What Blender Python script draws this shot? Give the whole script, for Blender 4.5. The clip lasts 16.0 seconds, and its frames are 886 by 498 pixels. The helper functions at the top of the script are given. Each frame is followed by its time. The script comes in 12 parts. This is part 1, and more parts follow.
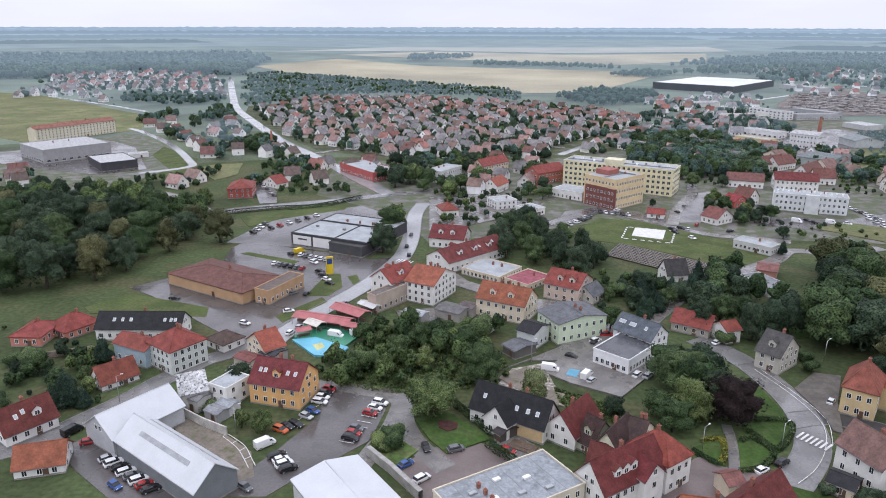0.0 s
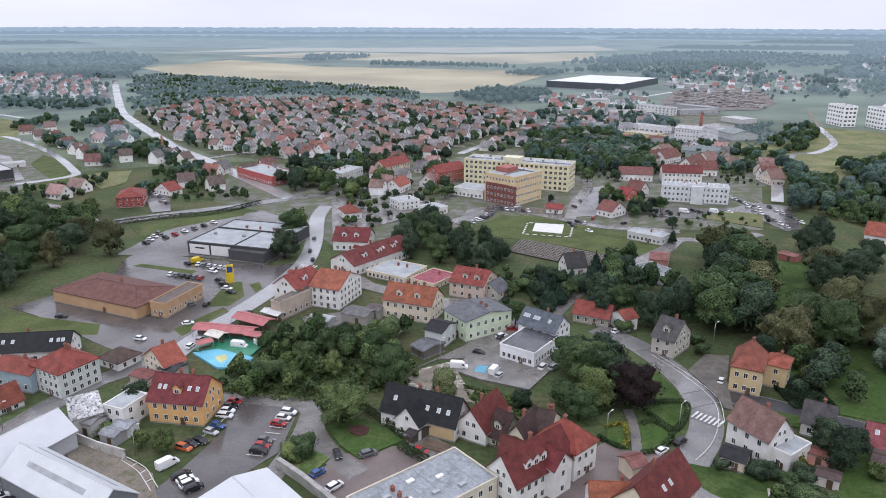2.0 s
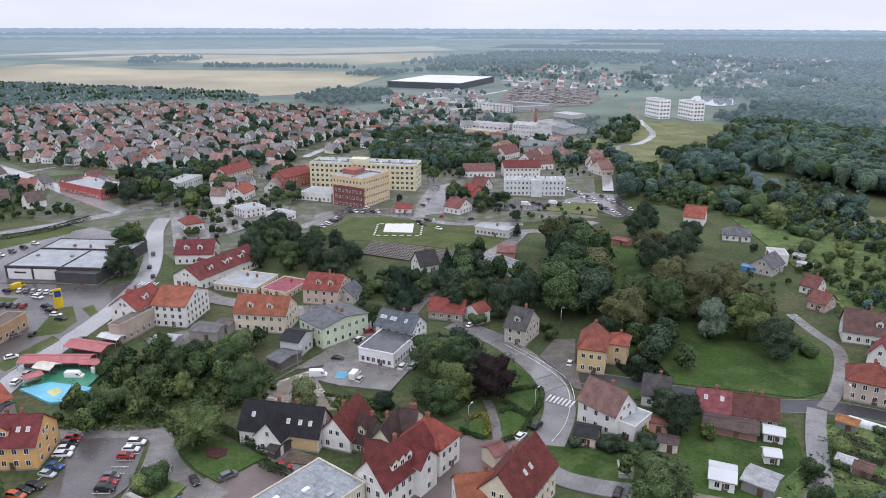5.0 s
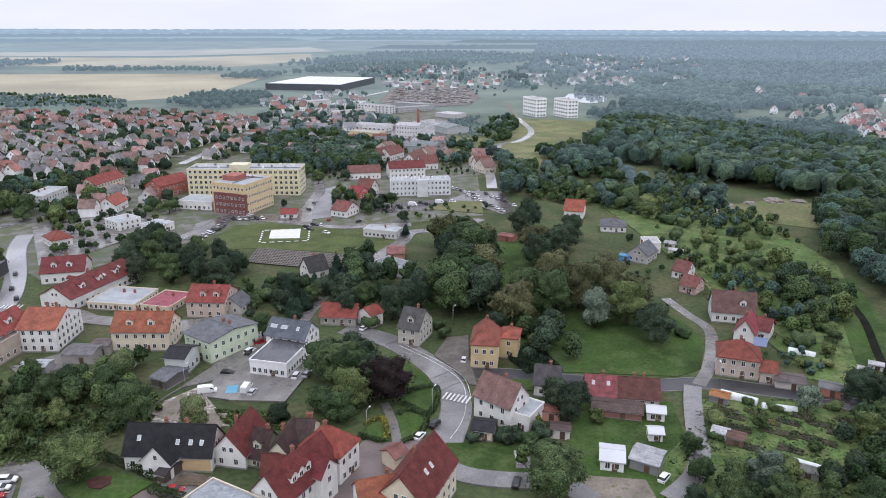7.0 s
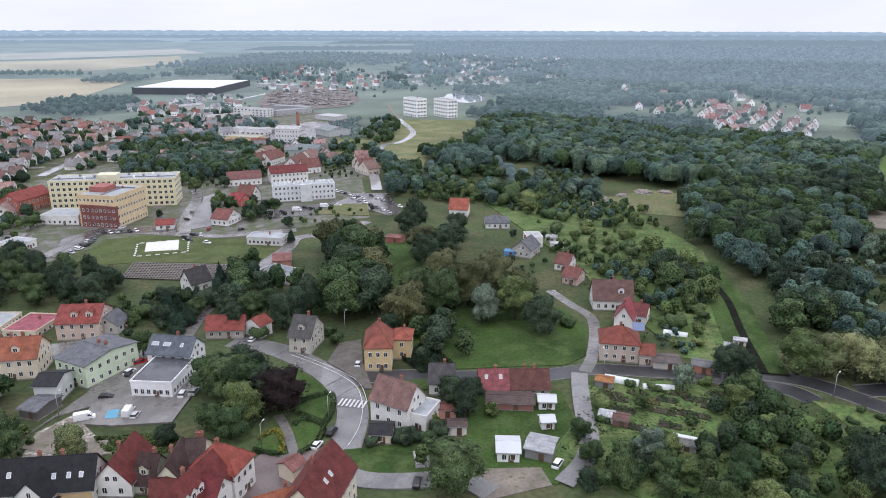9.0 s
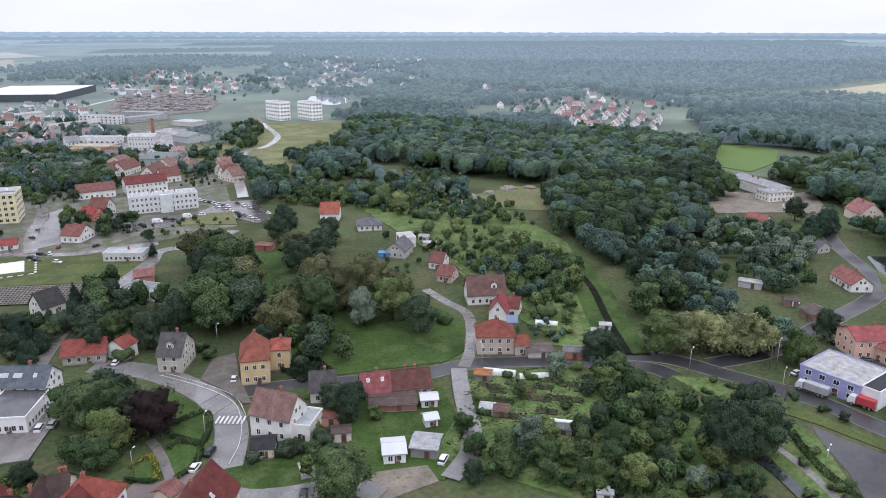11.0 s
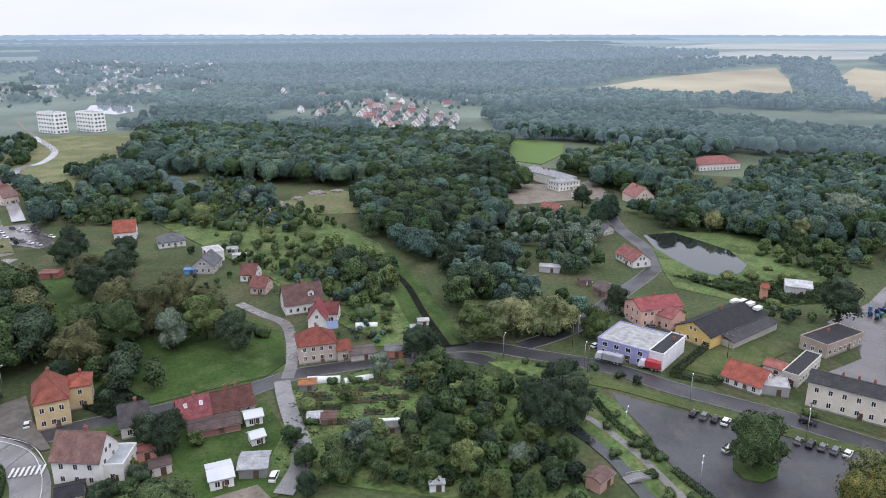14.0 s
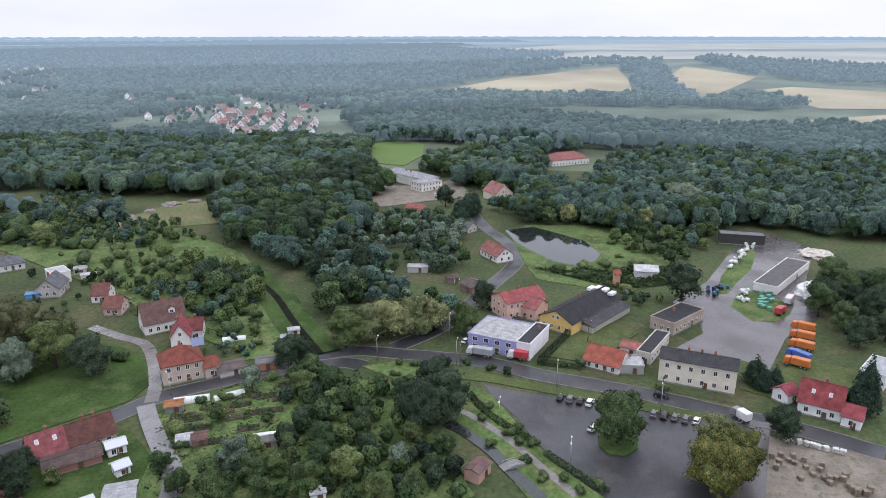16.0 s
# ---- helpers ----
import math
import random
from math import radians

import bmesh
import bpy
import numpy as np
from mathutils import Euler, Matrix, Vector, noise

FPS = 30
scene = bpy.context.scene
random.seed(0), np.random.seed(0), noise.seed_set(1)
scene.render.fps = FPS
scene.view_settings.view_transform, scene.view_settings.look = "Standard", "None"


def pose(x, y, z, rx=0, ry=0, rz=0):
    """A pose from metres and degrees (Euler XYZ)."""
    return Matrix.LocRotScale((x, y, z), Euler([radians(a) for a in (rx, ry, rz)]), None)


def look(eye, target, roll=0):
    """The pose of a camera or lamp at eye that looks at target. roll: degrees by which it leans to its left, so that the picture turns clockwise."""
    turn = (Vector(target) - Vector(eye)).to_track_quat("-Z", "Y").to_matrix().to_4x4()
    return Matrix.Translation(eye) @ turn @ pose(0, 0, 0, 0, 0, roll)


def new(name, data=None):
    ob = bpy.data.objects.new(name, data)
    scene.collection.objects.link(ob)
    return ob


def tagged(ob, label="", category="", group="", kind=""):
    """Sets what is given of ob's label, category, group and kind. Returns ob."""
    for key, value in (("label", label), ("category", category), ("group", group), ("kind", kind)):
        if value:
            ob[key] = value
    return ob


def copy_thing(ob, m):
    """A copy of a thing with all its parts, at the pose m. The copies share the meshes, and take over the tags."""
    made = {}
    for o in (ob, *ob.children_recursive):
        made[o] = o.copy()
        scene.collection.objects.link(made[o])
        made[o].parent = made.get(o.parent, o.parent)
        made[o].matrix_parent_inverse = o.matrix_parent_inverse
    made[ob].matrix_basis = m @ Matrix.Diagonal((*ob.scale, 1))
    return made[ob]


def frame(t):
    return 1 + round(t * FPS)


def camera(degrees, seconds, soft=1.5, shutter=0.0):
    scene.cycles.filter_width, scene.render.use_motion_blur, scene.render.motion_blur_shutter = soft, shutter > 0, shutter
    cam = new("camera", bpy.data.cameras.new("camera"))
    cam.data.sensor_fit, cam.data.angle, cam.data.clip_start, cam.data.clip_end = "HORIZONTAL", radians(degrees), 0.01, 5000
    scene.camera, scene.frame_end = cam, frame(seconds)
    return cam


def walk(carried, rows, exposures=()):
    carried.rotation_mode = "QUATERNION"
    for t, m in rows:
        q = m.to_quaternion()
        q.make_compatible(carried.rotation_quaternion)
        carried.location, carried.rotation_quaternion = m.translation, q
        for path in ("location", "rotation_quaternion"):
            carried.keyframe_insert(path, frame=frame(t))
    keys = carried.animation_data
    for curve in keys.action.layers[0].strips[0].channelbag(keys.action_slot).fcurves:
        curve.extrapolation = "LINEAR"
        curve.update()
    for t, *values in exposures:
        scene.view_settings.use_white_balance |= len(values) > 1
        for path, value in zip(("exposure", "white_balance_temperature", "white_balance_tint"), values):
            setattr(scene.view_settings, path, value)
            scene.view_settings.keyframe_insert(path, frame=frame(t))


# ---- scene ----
cam = camera(63.85, 16.0, soft=1.0)
PATH = [
    (0.0, pose(0.0, 0.0, 100.0, 72.446, -0.125, -0.118)),
    (0.5, pose(0.09, 0.13, 100.06, 72.45, -0.131, -2.011)),
    (1.0, pose(0.17, 0.25, 100.12, 72.455, -0.137, -3.962)),
    (1.5, pose(0.23, 0.36, 100.19, 72.462, -0.142, -5.995)),
    (2.0, pose(0.29, 0.47, 100.26, 72.469, -0.146, -8.108)),
    (2.5, pose(0.33, 0.57, 100.34, 72.477, -0.149, -10.225)),
    (3.0, pose(0.36, 0.67, 100.42, 72.486, -0.152, -12.32)),
    (3.5, pose(0.38, 0.76, 100.51, 72.497, -0.154, -14.206)),
    (4.0, pose(0.39, 0.85, 100.6, 72.508, -0.155, -16.22)),
    (6.5, pose(0.25, 1.19, 101.12, 72.579, -0.152, -27.561)),
    (7.0, pose(0.18, 1.24, 101.23, 72.597, -0.149, -29.93)),
    (7.5, pose(0.11, 1.29, 101.36, 72.615, -0.145, -32.182)),
    (8.0, pose(0.02, 1.33, 101.48, 72.634, -0.141, -34.622)),
    (8.5, pose(-0.07, 1.36, 101.61, 72.655, -0.136, -36.996)),
    (9.0, pose(-0.18, 1.39, 101.75, 72.676, -0.131, -39.427)),
    (11.5, pose(-0.91, 1.44, 102.49, 72.798, -0.093, -52.759)),
    (12.0, pose(-1.09, 1.43, 102.66, 72.826, -0.084, -55.269)),
    (12.5, pose(-1.28, 1.42, 102.82, 72.854, -0.074, -57.784)),
    (13.0, pose(-1.48, 1.4, 103.0, 72.883, -0.063, -60.432)),
    (13.5, pose(-1.7, 1.38, 103.17, 72.914, -0.051, -63.156)),
    (14.0, pose(-1.92, 1.35, 103.35, 72.945, -0.039, -65.871)),
    (14.5, pose(-2.16, 1.31, 103.54, 72.978, -0.026, -68.641)),
    (15.0, pose(-2.41, 1.27, 103.73, 73.011, -0.012, -71.439)),
    (15.5, pose(-2.67, 1.22, 103.92, 73.046, 0.002, -74.253)),
    (16.0, pose(-2.95, 1.17, 104.12, 73.081, 0.017, -77.043)),
]
walk(cam, PATH, exposures=[(0.0, -0.09, 6130, 18), (4.0, -0.13, 6130, 18), (8.0, -0.04, 6130, 18), (12.5, 0.03, 6130, 18), (16.0, -0.02, 6130, 18)])

import functools
import itertools

# ---- light ----
world = bpy.data.worlds.new("overcast_sky")
world.use_nodes = True
scene.world = world
wn, wl = world.node_tree.nodes, world.node_tree.links
wn.clear()
sky = wn.new("ShaderNodeTexSky")
sky.sky_type = "NISHITA"
sky.sun_disc = False
sky.sun_elevation, sky.sun_rotation = radians(48), radians(150)
sky.dust_density, sky.air_density, sky.ozone_density = 4.0, 1.0, 1.0
deck = wn.new("ShaderNodeTexNoise")
deck.inputs["Scale"].default_value = 3.0
deck.inputs["Detail"].default_value = 4.0
stretch = wn.new("ShaderNodeMapping")
stretch.inputs["Scale"].default_value = (1, 1, 5)
wco = wn.new("ShaderNodeTexCoord")
ramp = wn.new("ShaderNodeValToRGB")
ramp.color_ramp.elements[0].position, ramp.color_ramp.elements[1].position = 0.3, 0.7
ramp.color_ramp.elements[0].color = (8.5, 8.9, 9.5, 1)
ramp.color_ramp.elements[1].color = (9.7, 10.0, 10.4, 1)
blend = wn.new("ShaderNodeMixRGB")
blend.inputs["Fac"].default_value = 0.88
backg = wn.new("ShaderNodeBackground")
backg.inputs["Strength"].default_value = 0.11
wout = wn.new("ShaderNodeOutputWorld")
wl.new(wco.outputs["Generated"], stretch.inputs["Vector"])
wl.new(stretch.outputs["Vector"], deck.inputs["Vector"])
wl.new(deck.outputs["Fac"], ramp.inputs["Fac"])
wl.new(sky.outputs["Color"], blend.inputs["Color1"])
rise_xyz = wn.new("ShaderNodeSeparateXYZ")
zenith = wn.new("ShaderNodeMapRange")
zenith.inputs["From Min"].default_value, zenith.inputs["From Max"].default_value = 0.03, 1.0
zenith.inputs["To Min"].default_value, zenith.inputs["To Max"].default_value = 1.03, 1.95
scaled = wn.new("ShaderNodeVectorMath")
scaled.operation = "SCALE"
wl.new(wco.outputs["Generated"], rise_xyz.inputs["Vector"])
wl.new(rise_xyz.outputs["Z"], zenith.inputs["Value"])
wl.new(ramp.outputs["Color"], scaled.inputs[0])
wl.new(zenith.outputs["Result"], scaled.inputs["Scale"])
wl.new(scaled.outputs["Vector"], blend.inputs["Color2"])
wl.new(blend.outputs["Color"], backg.inputs["Color"])
wl.new(backg.outputs["Background"], wout.inputs["Surface"])

sun_data = bpy.data.lights.new("sun", "SUN")
sun_data.energy, sun_data.angle, sun_data.color = 0.6, radians(25), (1.0, 0.97, 0.93)
sun_lamp = new("sun", sun_data)
sun_lamp.matrix_world = look((-60, -90, 150), (0, 0, 0))


# ---- materials ----
MATS = {}


def mat(name, color, rough=0.8, vary=0.25, scale=0.5, fine=6.0, bump=0.15, metal=0.0, second=None, patch=0.0, rand=0.0, sheen=0.0, stripe=None, wet=0.0, spec=0.5, island=0.0, crisp=0.0):
    """A worn surface: broad stains and fine grain on a base colour, at world size."""
    if name in MATS:
        return MATS[name]
    m = bpy.data.materials.new(name)
    m.use_nodes = True
    n, l = m.node_tree.nodes, m.node_tree.links
    b = n["Principled BSDF"]
    b.inputs["Metallic"].default_value = metal
    b.inputs["Specular IOR Level"].default_value = spec
    if sheen:
        b.inputs["Sheen Weight"].default_value = sheen
        b.inputs["Sheen Roughness"].default_value = 0.6
    co = n.new("ShaderNodeTexCoord")
    geo = n.new("ShaderNodeNewGeometry")
    big = n.new("ShaderNodeTexNoise")
    big.inputs["Scale"].default_value, big.inputs["Detail"].default_value = scale, 5.0
    small = n.new("ShaderNodeTexNoise")
    small.inputs["Scale"].default_value, small.inputs["Detail"].default_value = fine, 4.0
    l.new(geo.outputs["Position"], big.inputs["Vector"])
    l.new(geo.outputs["Position"], small.inputs["Vector"])
    dark = tuple(c * (1 - vary) for c in color)
    light = tuple(min(1, c * (1 + vary)) for c in color)
    r1 = n.new("ShaderNodeValToRGB")
    r1.color_ramp.elements[0].position, r1.color_ramp.elements[1].position = 0.3, 0.72
    r1.color_ramp.elements[0].color, r1.color_ramp.elements[1].color = (*dark, 1), (*light, 1)
    l.new(big.outputs["Fac"], r1.inputs["Fac"])
    col = r1.outputs["Color"]
    if second:
        r2 = n.new("ShaderNodeValToRGB")
        r2.color_ramp.elements[0].position, r2.color_ramp.elements[1].position = 0.45 - patch, 0.6 - patch
        mid = n.new("ShaderNodeTexNoise")
        mid.inputs["Scale"].default_value, mid.inputs["Detail"].default_value = scale * 2.7, 6.0
        l.new(geo.outputs["Position"], mid.inputs["Vector"])
        l.new(mid.outputs["Fac"], r2.inputs["Fac"])
        mx = n.new("ShaderNodeMixRGB")
        l.new(r2.outputs["Color"], mx.inputs["Fac"])
        l.new(col, mx.inputs["Color1"])
        mx.inputs["Color2"].default_value = (*second, 1)
        col = mx.outputs["Color"]
    g = n.new("ShaderNodeMixRGB")
    g.blend_type, g.inputs["Fac"].default_value = "OVERLAY", min(0.9, vary * 1.6)
    l.new(col, g.inputs["Color1"])
    if crisp:
        cut = n.new("ShaderNodeMapRange")
        cut.inputs["From Min"].default_value, cut.inputs["From Max"].default_value = 0.5 - crisp, 0.5 + crisp
        l.new(small.outputs["Fac"], cut.inputs["Value"])
        l.new(cut.outputs["Result"], g.inputs["Color2"])
    else:
        l.new(small.outputs["Fac"], g.inputs["Color2"])
    col = g.outputs["Color"]
    if rand:
        oi = n.new("ShaderNodeObjectInfo")
        hsv = n.new("ShaderNodeHueSaturation")
        mp = n.new("ShaderNodeMapRange")
        mp.inputs["To Min"].default_value, mp.inputs["To Max"].default_value = 1 - rand, 1 + rand
        l.new(oi.outputs["Random"], mp.inputs["Value"])
        l.new(mp.outputs["Result"], hsv.inputs["Value"])
        mh = n.new("ShaderNodeMapRange")
        mh.inputs["To Min"].default_value, mh.inputs["To Max"].default_value = 0.5 + rand * 0.08, 0.5 - rand * 0.08
        l.new(oi.outputs["Random"], mh.inputs["Value"])
        l.new(mh.outputs["Result"], hsv.inputs["Hue"])
        l.new(col, hsv.inputs["Color"])
        col = hsv.outputs["Color"]
    if island:
        hv = n.new("ShaderNodeHueSaturation")
        for end, lo, hi in (("Value", 1 - island, 1 + island), ("Hue", 0.5 + island * 0.05, 0.5 - island * 0.05)):
            span = n.new("ShaderNodeMapRange")
            span.inputs["To Min"].default_value, span.inputs["To Max"].default_value = lo, hi
            l.new(geo.outputs["Random Per Island"], span.inputs["Value"])
            l.new(span.outputs["Result"], hv.inputs[end])
        l.new(col, hv.inputs["Color"])
        col = hv.outputs["Color"]
    l.new(col, b.inputs["Base Color"])
    b.inputs["Roughness"].default_value = rough
    if wet:
        rr = n.new("ShaderNodeMapRange")
        rr.inputs["From Min"].default_value, rr.inputs["From Max"].default_value = 0.35, 0.6
        rr.inputs["To Min"].default_value, rr.inputs["To Max"].default_value = rough, max(0.08, rough - wet)
        l.new(big.outputs["Fac"], rr.inputs["Value"])
        l.new(rr.outputs["Result"], b.inputs["Roughness"])
    height = small.outputs["Fac"]
    if stripe:
        wv = n.new("ShaderNodeTexWave")
        wv.wave_type, wv.bands_direction, wv.wave_profile = "BANDS", stripe[0], "SAW"
        wv.inputs["Scale"].default_value = stripe[1]
        wv.inputs["Distortion"].default_value = 0.3
        l.new(co.outputs["Object"], wv.inputs["Vector"])
        height = wv.outputs["Fac"]
    bp = n.new("ShaderNodeBump")
    bp.inputs["Strength"].default_value, bp.inputs["Distance"].default_value = bump, 0.1
    l.new(height, bp.inputs["Height"])
    l.new(bp.outputs["Normal"], b.inputs["Normal"])
    MATS[name] = m
    return m


def plaster(name, c, vary=0.12):
    return mat("plaster_" + name, c, 0.9, vary, 0.35, 3.0, 0.1)


def tiles(name, c, vary=0.3):
    g = sum(c) / 3
    c = tuple((v * 0.88 + g * 0.12) * 0.64 for v in c)
    return mat("tiles_" + name, c, 0.62, vary, 0.5, 2.2, 0.5, stripe=("Z", 3.0), rand=0.1, spec=0.22, crisp=0.5)


def deepen(m, depth):
    """Relief of whole twigs and clumps of leaves."""
    for node in m.node_tree.nodes:
        if node.type == "BUMP":
            node.inputs["Distance"].default_value = depth


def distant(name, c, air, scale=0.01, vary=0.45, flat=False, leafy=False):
    """Far surfaces with haze painted in: a bluish sheen, farther off a bluish glow."""
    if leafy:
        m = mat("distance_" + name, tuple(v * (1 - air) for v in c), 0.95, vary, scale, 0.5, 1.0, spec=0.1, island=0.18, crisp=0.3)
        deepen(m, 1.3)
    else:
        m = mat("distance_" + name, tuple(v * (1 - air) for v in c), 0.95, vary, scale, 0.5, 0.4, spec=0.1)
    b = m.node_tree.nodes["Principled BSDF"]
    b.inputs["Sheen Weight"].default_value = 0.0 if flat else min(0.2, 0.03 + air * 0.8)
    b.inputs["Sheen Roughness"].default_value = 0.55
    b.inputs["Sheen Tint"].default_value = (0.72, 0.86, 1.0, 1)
    # Stronger haze is put in as bluish emission on land, woods and houses.
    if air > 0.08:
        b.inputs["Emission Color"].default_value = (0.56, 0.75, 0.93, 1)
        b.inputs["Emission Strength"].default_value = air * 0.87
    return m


GLASS = mat("window_glass", (0.025, 0.03, 0.035), 0.08, 0.3, 0.6, 1.0, 0.0)
FRAME = mat("white_frame", (0.72, 0.72, 0.70), 0.5, 0.05)
STONE = mat("plinth_stone", (0.22, 0.21, 0.20), 0.9, 0.25)
BRICK = mat("chimney_brick", (0.24, 0.10, 0.07), 0.9, 0.3, 1.5, 9.0, 0.4)
ASPHALT = mat("asphalt", (0.165, 0.16, 0.155), 0.45, 0.25, 0.07, 1.6, 0.1, second=(0.125, 0.122, 0.12), patch=-0.05, wet=0.3, crisp=0.5)
PALEROAD = mat("pale_wet_road", (0.27, 0.27, 0.27), 0.22, 0.2, 0.05, 1.0, 0.05, wet=0.15)
WETASPHALT = mat("wet_asphalt", (0.032, 0.032, 0.035), 0.6, 0.35, 0.05, 1.2, 0.1, second=(0.05, 0.048, 0.047), patch=-0.06, wet=0.25, crisp=0.5)
PAVING = mat("concrete_paving", (0.16, 0.148, 0.135), 0.48, 0.25, 0.12, 2.0, 0.15, second=(0.115, 0.112, 0.108), patch=-0.04, wet=0.3, crisp=0.5)
LOT = mat("paved_lot", (0.09, 0.0805, 0.0774), 0.4, 0.25, 0.05, 1.5, 0.1, second=(0.0731, 0.0697, 0.0662), patch=-0.05, wet=0.3, crisp=0.5)
REDPAVE = mat("reddish_paving", (0.1376, 0.1075, 0.0989), 0.6, 0.2, 0.1, 1.8, 0.15, wet=0.2)
KERB = mat("kerb_stone", (0.19, 0.185, 0.18), 0.8, 0.15)
RUBBLE = mat("pale_rubble", (0.2, 0.175, 0.14), 0.8, 0.4, 0.3, 1.2, 0.5, second=(0.5, 0.48, 0.44), patch=-0.06)
DIRT = mat("bare_dirt", (0.1806, 0.1548, 0.1247), 0.85, 0.28, 0.15, 1.5, 0.3, second=(0.1032, 0.1075, 0.0516), patch=-0.08)
WHITEPAINT = mat("road_paint", (0.62, 0.62, 0.6), 0.7, 0.2, 0.8, 5.0)
LAWNPALE = mat("worn_grass", (0.0672, 0.0886, 0.0295), 0.95, 0.3, 0.05, 1.1, 0.4, second=(0.0902, 0.1025, 0.041), patch=-0.03, spec=0.2, crisp=0.42)
LAWN = mat("mown_grass", (0.038, 0.071, 0.016), 0.95, 0.35, 0.05, 1.1, 0.4, second=(0.0595, 0.0902, 0.0271), patch=-0.03, spec=0.2, crisp=0.42)
MEADOW = mat("rough_meadow", (0.0728, 0.1162, 0.0354), 0.95, 0.45, 0.06, 0.8, 0.6, second=(0.1181, 0.1427, 0.0551), patch=-0.02, spec=0.2, crisp=0.42)
DRYMEADOW = mat("dry_meadow", (0.1556, 0.1556, 0.0754), 0.95, 0.3, 0.02, 0.5, 0.5, second=(0.1084, 0.132, 0.0566), patch=-0.02, spec=0.2, crisp=0.42)
GROUND = mat("wild_ground", (0.057, 0.077, 0.031), 0.95, 0.4, 0.02, 0.6, 0.6, second=(0.082, 0.0853, 0.041), patch=-0.03, spec=0.2, crisp=0.42)
GARDENS = mat("suburb_gardens", (0.0615, 0.0738, 0.0328), 0.9, 0.35, 0.05, 0.6, 0.3, second=(0.1148, 0.1107, 0.0943), patch=-0.05, spec=0.2, crisp=0.42)
TOWN = mat("town_ground", (0.1394, 0.1312, 0.1189), 0.8, 0.3, 0.05, 0.6, 0.2, second=(0.0697, 0.0861, 0.0369), patch=0.04)
STEEL = mat("galvanised_steel", (0.42, 0.43, 0.44), 0.45, 0.1, metal=0.8)
DARK = mat("dark_metal", (0.03, 0.03, 0.033), 0.5, 0.15)
RUBBER = mat("rubber", (0.02, 0.02, 0.021), 0.85, 0.2)
# Haze painted into ground and fields, stronger with each farther step.
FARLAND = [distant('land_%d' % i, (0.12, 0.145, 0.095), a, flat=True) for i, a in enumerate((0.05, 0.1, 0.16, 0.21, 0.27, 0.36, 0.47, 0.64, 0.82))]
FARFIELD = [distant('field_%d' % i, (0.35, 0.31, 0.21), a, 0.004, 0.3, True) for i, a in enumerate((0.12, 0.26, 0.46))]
BARK = mat("bark", (0.075, 0.058, 0.045), 0.95, 0.3, 1.0, 8.0, 0.6)
TRIM = mat("grey_trim", (0.2, 0.2, 0.205), 0.6, 0.15)
WOOD = mat("weathered_wood", (0.12, 0.085, 0.06), 0.8, 0.3, 0.8, 6.0, 0.3)


def foliage(name, c, c2, rand=0.22):
    # Crisp fine noise darkens the leaf colour in spots, like shaded gaps between leaves.
    m = mat("leaves_" + name, c, 0.75, 0.6, 0.18, 3.6, 0.9, second=c2, patch=0.0, rand=rand, spec=0.12, island=0.4, crisp=0.17)
    deepen(m, 0.35)
    return m


def canopy(name, c, c2):
    """Closed crowns seen from farther off: clumps of leaves as relief, each crown its own tone."""
    # Crisp noise also paints dark, shade-like gaps into the canopy colour.
    m = mat("canopy_" + name, c, 0.8, 0.6, 0.12, 1.5, 1.0, second=c2, patch=-0.04, spec=0.1, island=0.34, crisp=0.15)
    deepen(m, 0.85)
    return m


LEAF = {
    # Far woods: haze painted into the leaf tones as bluish glow, in steps.
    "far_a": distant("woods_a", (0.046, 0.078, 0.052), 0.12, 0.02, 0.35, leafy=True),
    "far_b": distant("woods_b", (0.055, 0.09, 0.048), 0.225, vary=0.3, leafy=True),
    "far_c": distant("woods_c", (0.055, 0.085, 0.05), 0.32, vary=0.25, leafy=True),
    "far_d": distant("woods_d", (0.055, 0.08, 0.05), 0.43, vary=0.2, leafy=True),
    # Horizon ridges: haze painted on as a strong bluish glow.
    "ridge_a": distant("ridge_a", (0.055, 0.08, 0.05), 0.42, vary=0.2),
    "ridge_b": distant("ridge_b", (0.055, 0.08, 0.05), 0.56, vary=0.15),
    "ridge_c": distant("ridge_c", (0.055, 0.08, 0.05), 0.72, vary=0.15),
}
TONES = {
    "oak": ((0.032, 0.056, 0.0224), (0.048, 0.076, 0.0304)),
    "light": ((0.0544, 0.0832, 0.0288), (0.08, 0.1056, 0.04)),
    "dark": ((0.0224, 0.0384, 0.0224), (0.0352, 0.0544, 0.0288)),
    "olive": ((0.056, 0.064, 0.0288), (0.076, 0.08, 0.0368)),
    "willow": ((0.096, 0.12, 0.052), (0.132, 0.144, 0.068)),
    "spruce": ((0.0176, 0.0352, 0.024), (0.0272, 0.048, 0.0304)),
    "silver": ((0.08, 0.112, 0.08), (0.112, 0.144, 0.1)),
    "purple": ((0.014, 0.009, 0.009), (0.02, 0.013, 0.012)),
    "yellow": ((0.192, 0.184, 0.032), (0.12, 0.144, 0.036)),
    "autumn": ((0.1, 0.0976, 0.0272), (0.068, 0.084, 0.0256)),
}
LEAF.update({k: foliage(k, *v) for k, v in TONES.items()})
CANOPY = {k: canopy(k, *TONES[k]) for k in ("oak", "light", "dark", "olive", "silver", "spruce")}
# Teal base colours and a bluish sheen paint haze into mid-distance crowns.
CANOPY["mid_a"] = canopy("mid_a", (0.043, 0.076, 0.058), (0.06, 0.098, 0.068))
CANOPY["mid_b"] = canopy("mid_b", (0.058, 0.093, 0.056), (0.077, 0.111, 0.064))
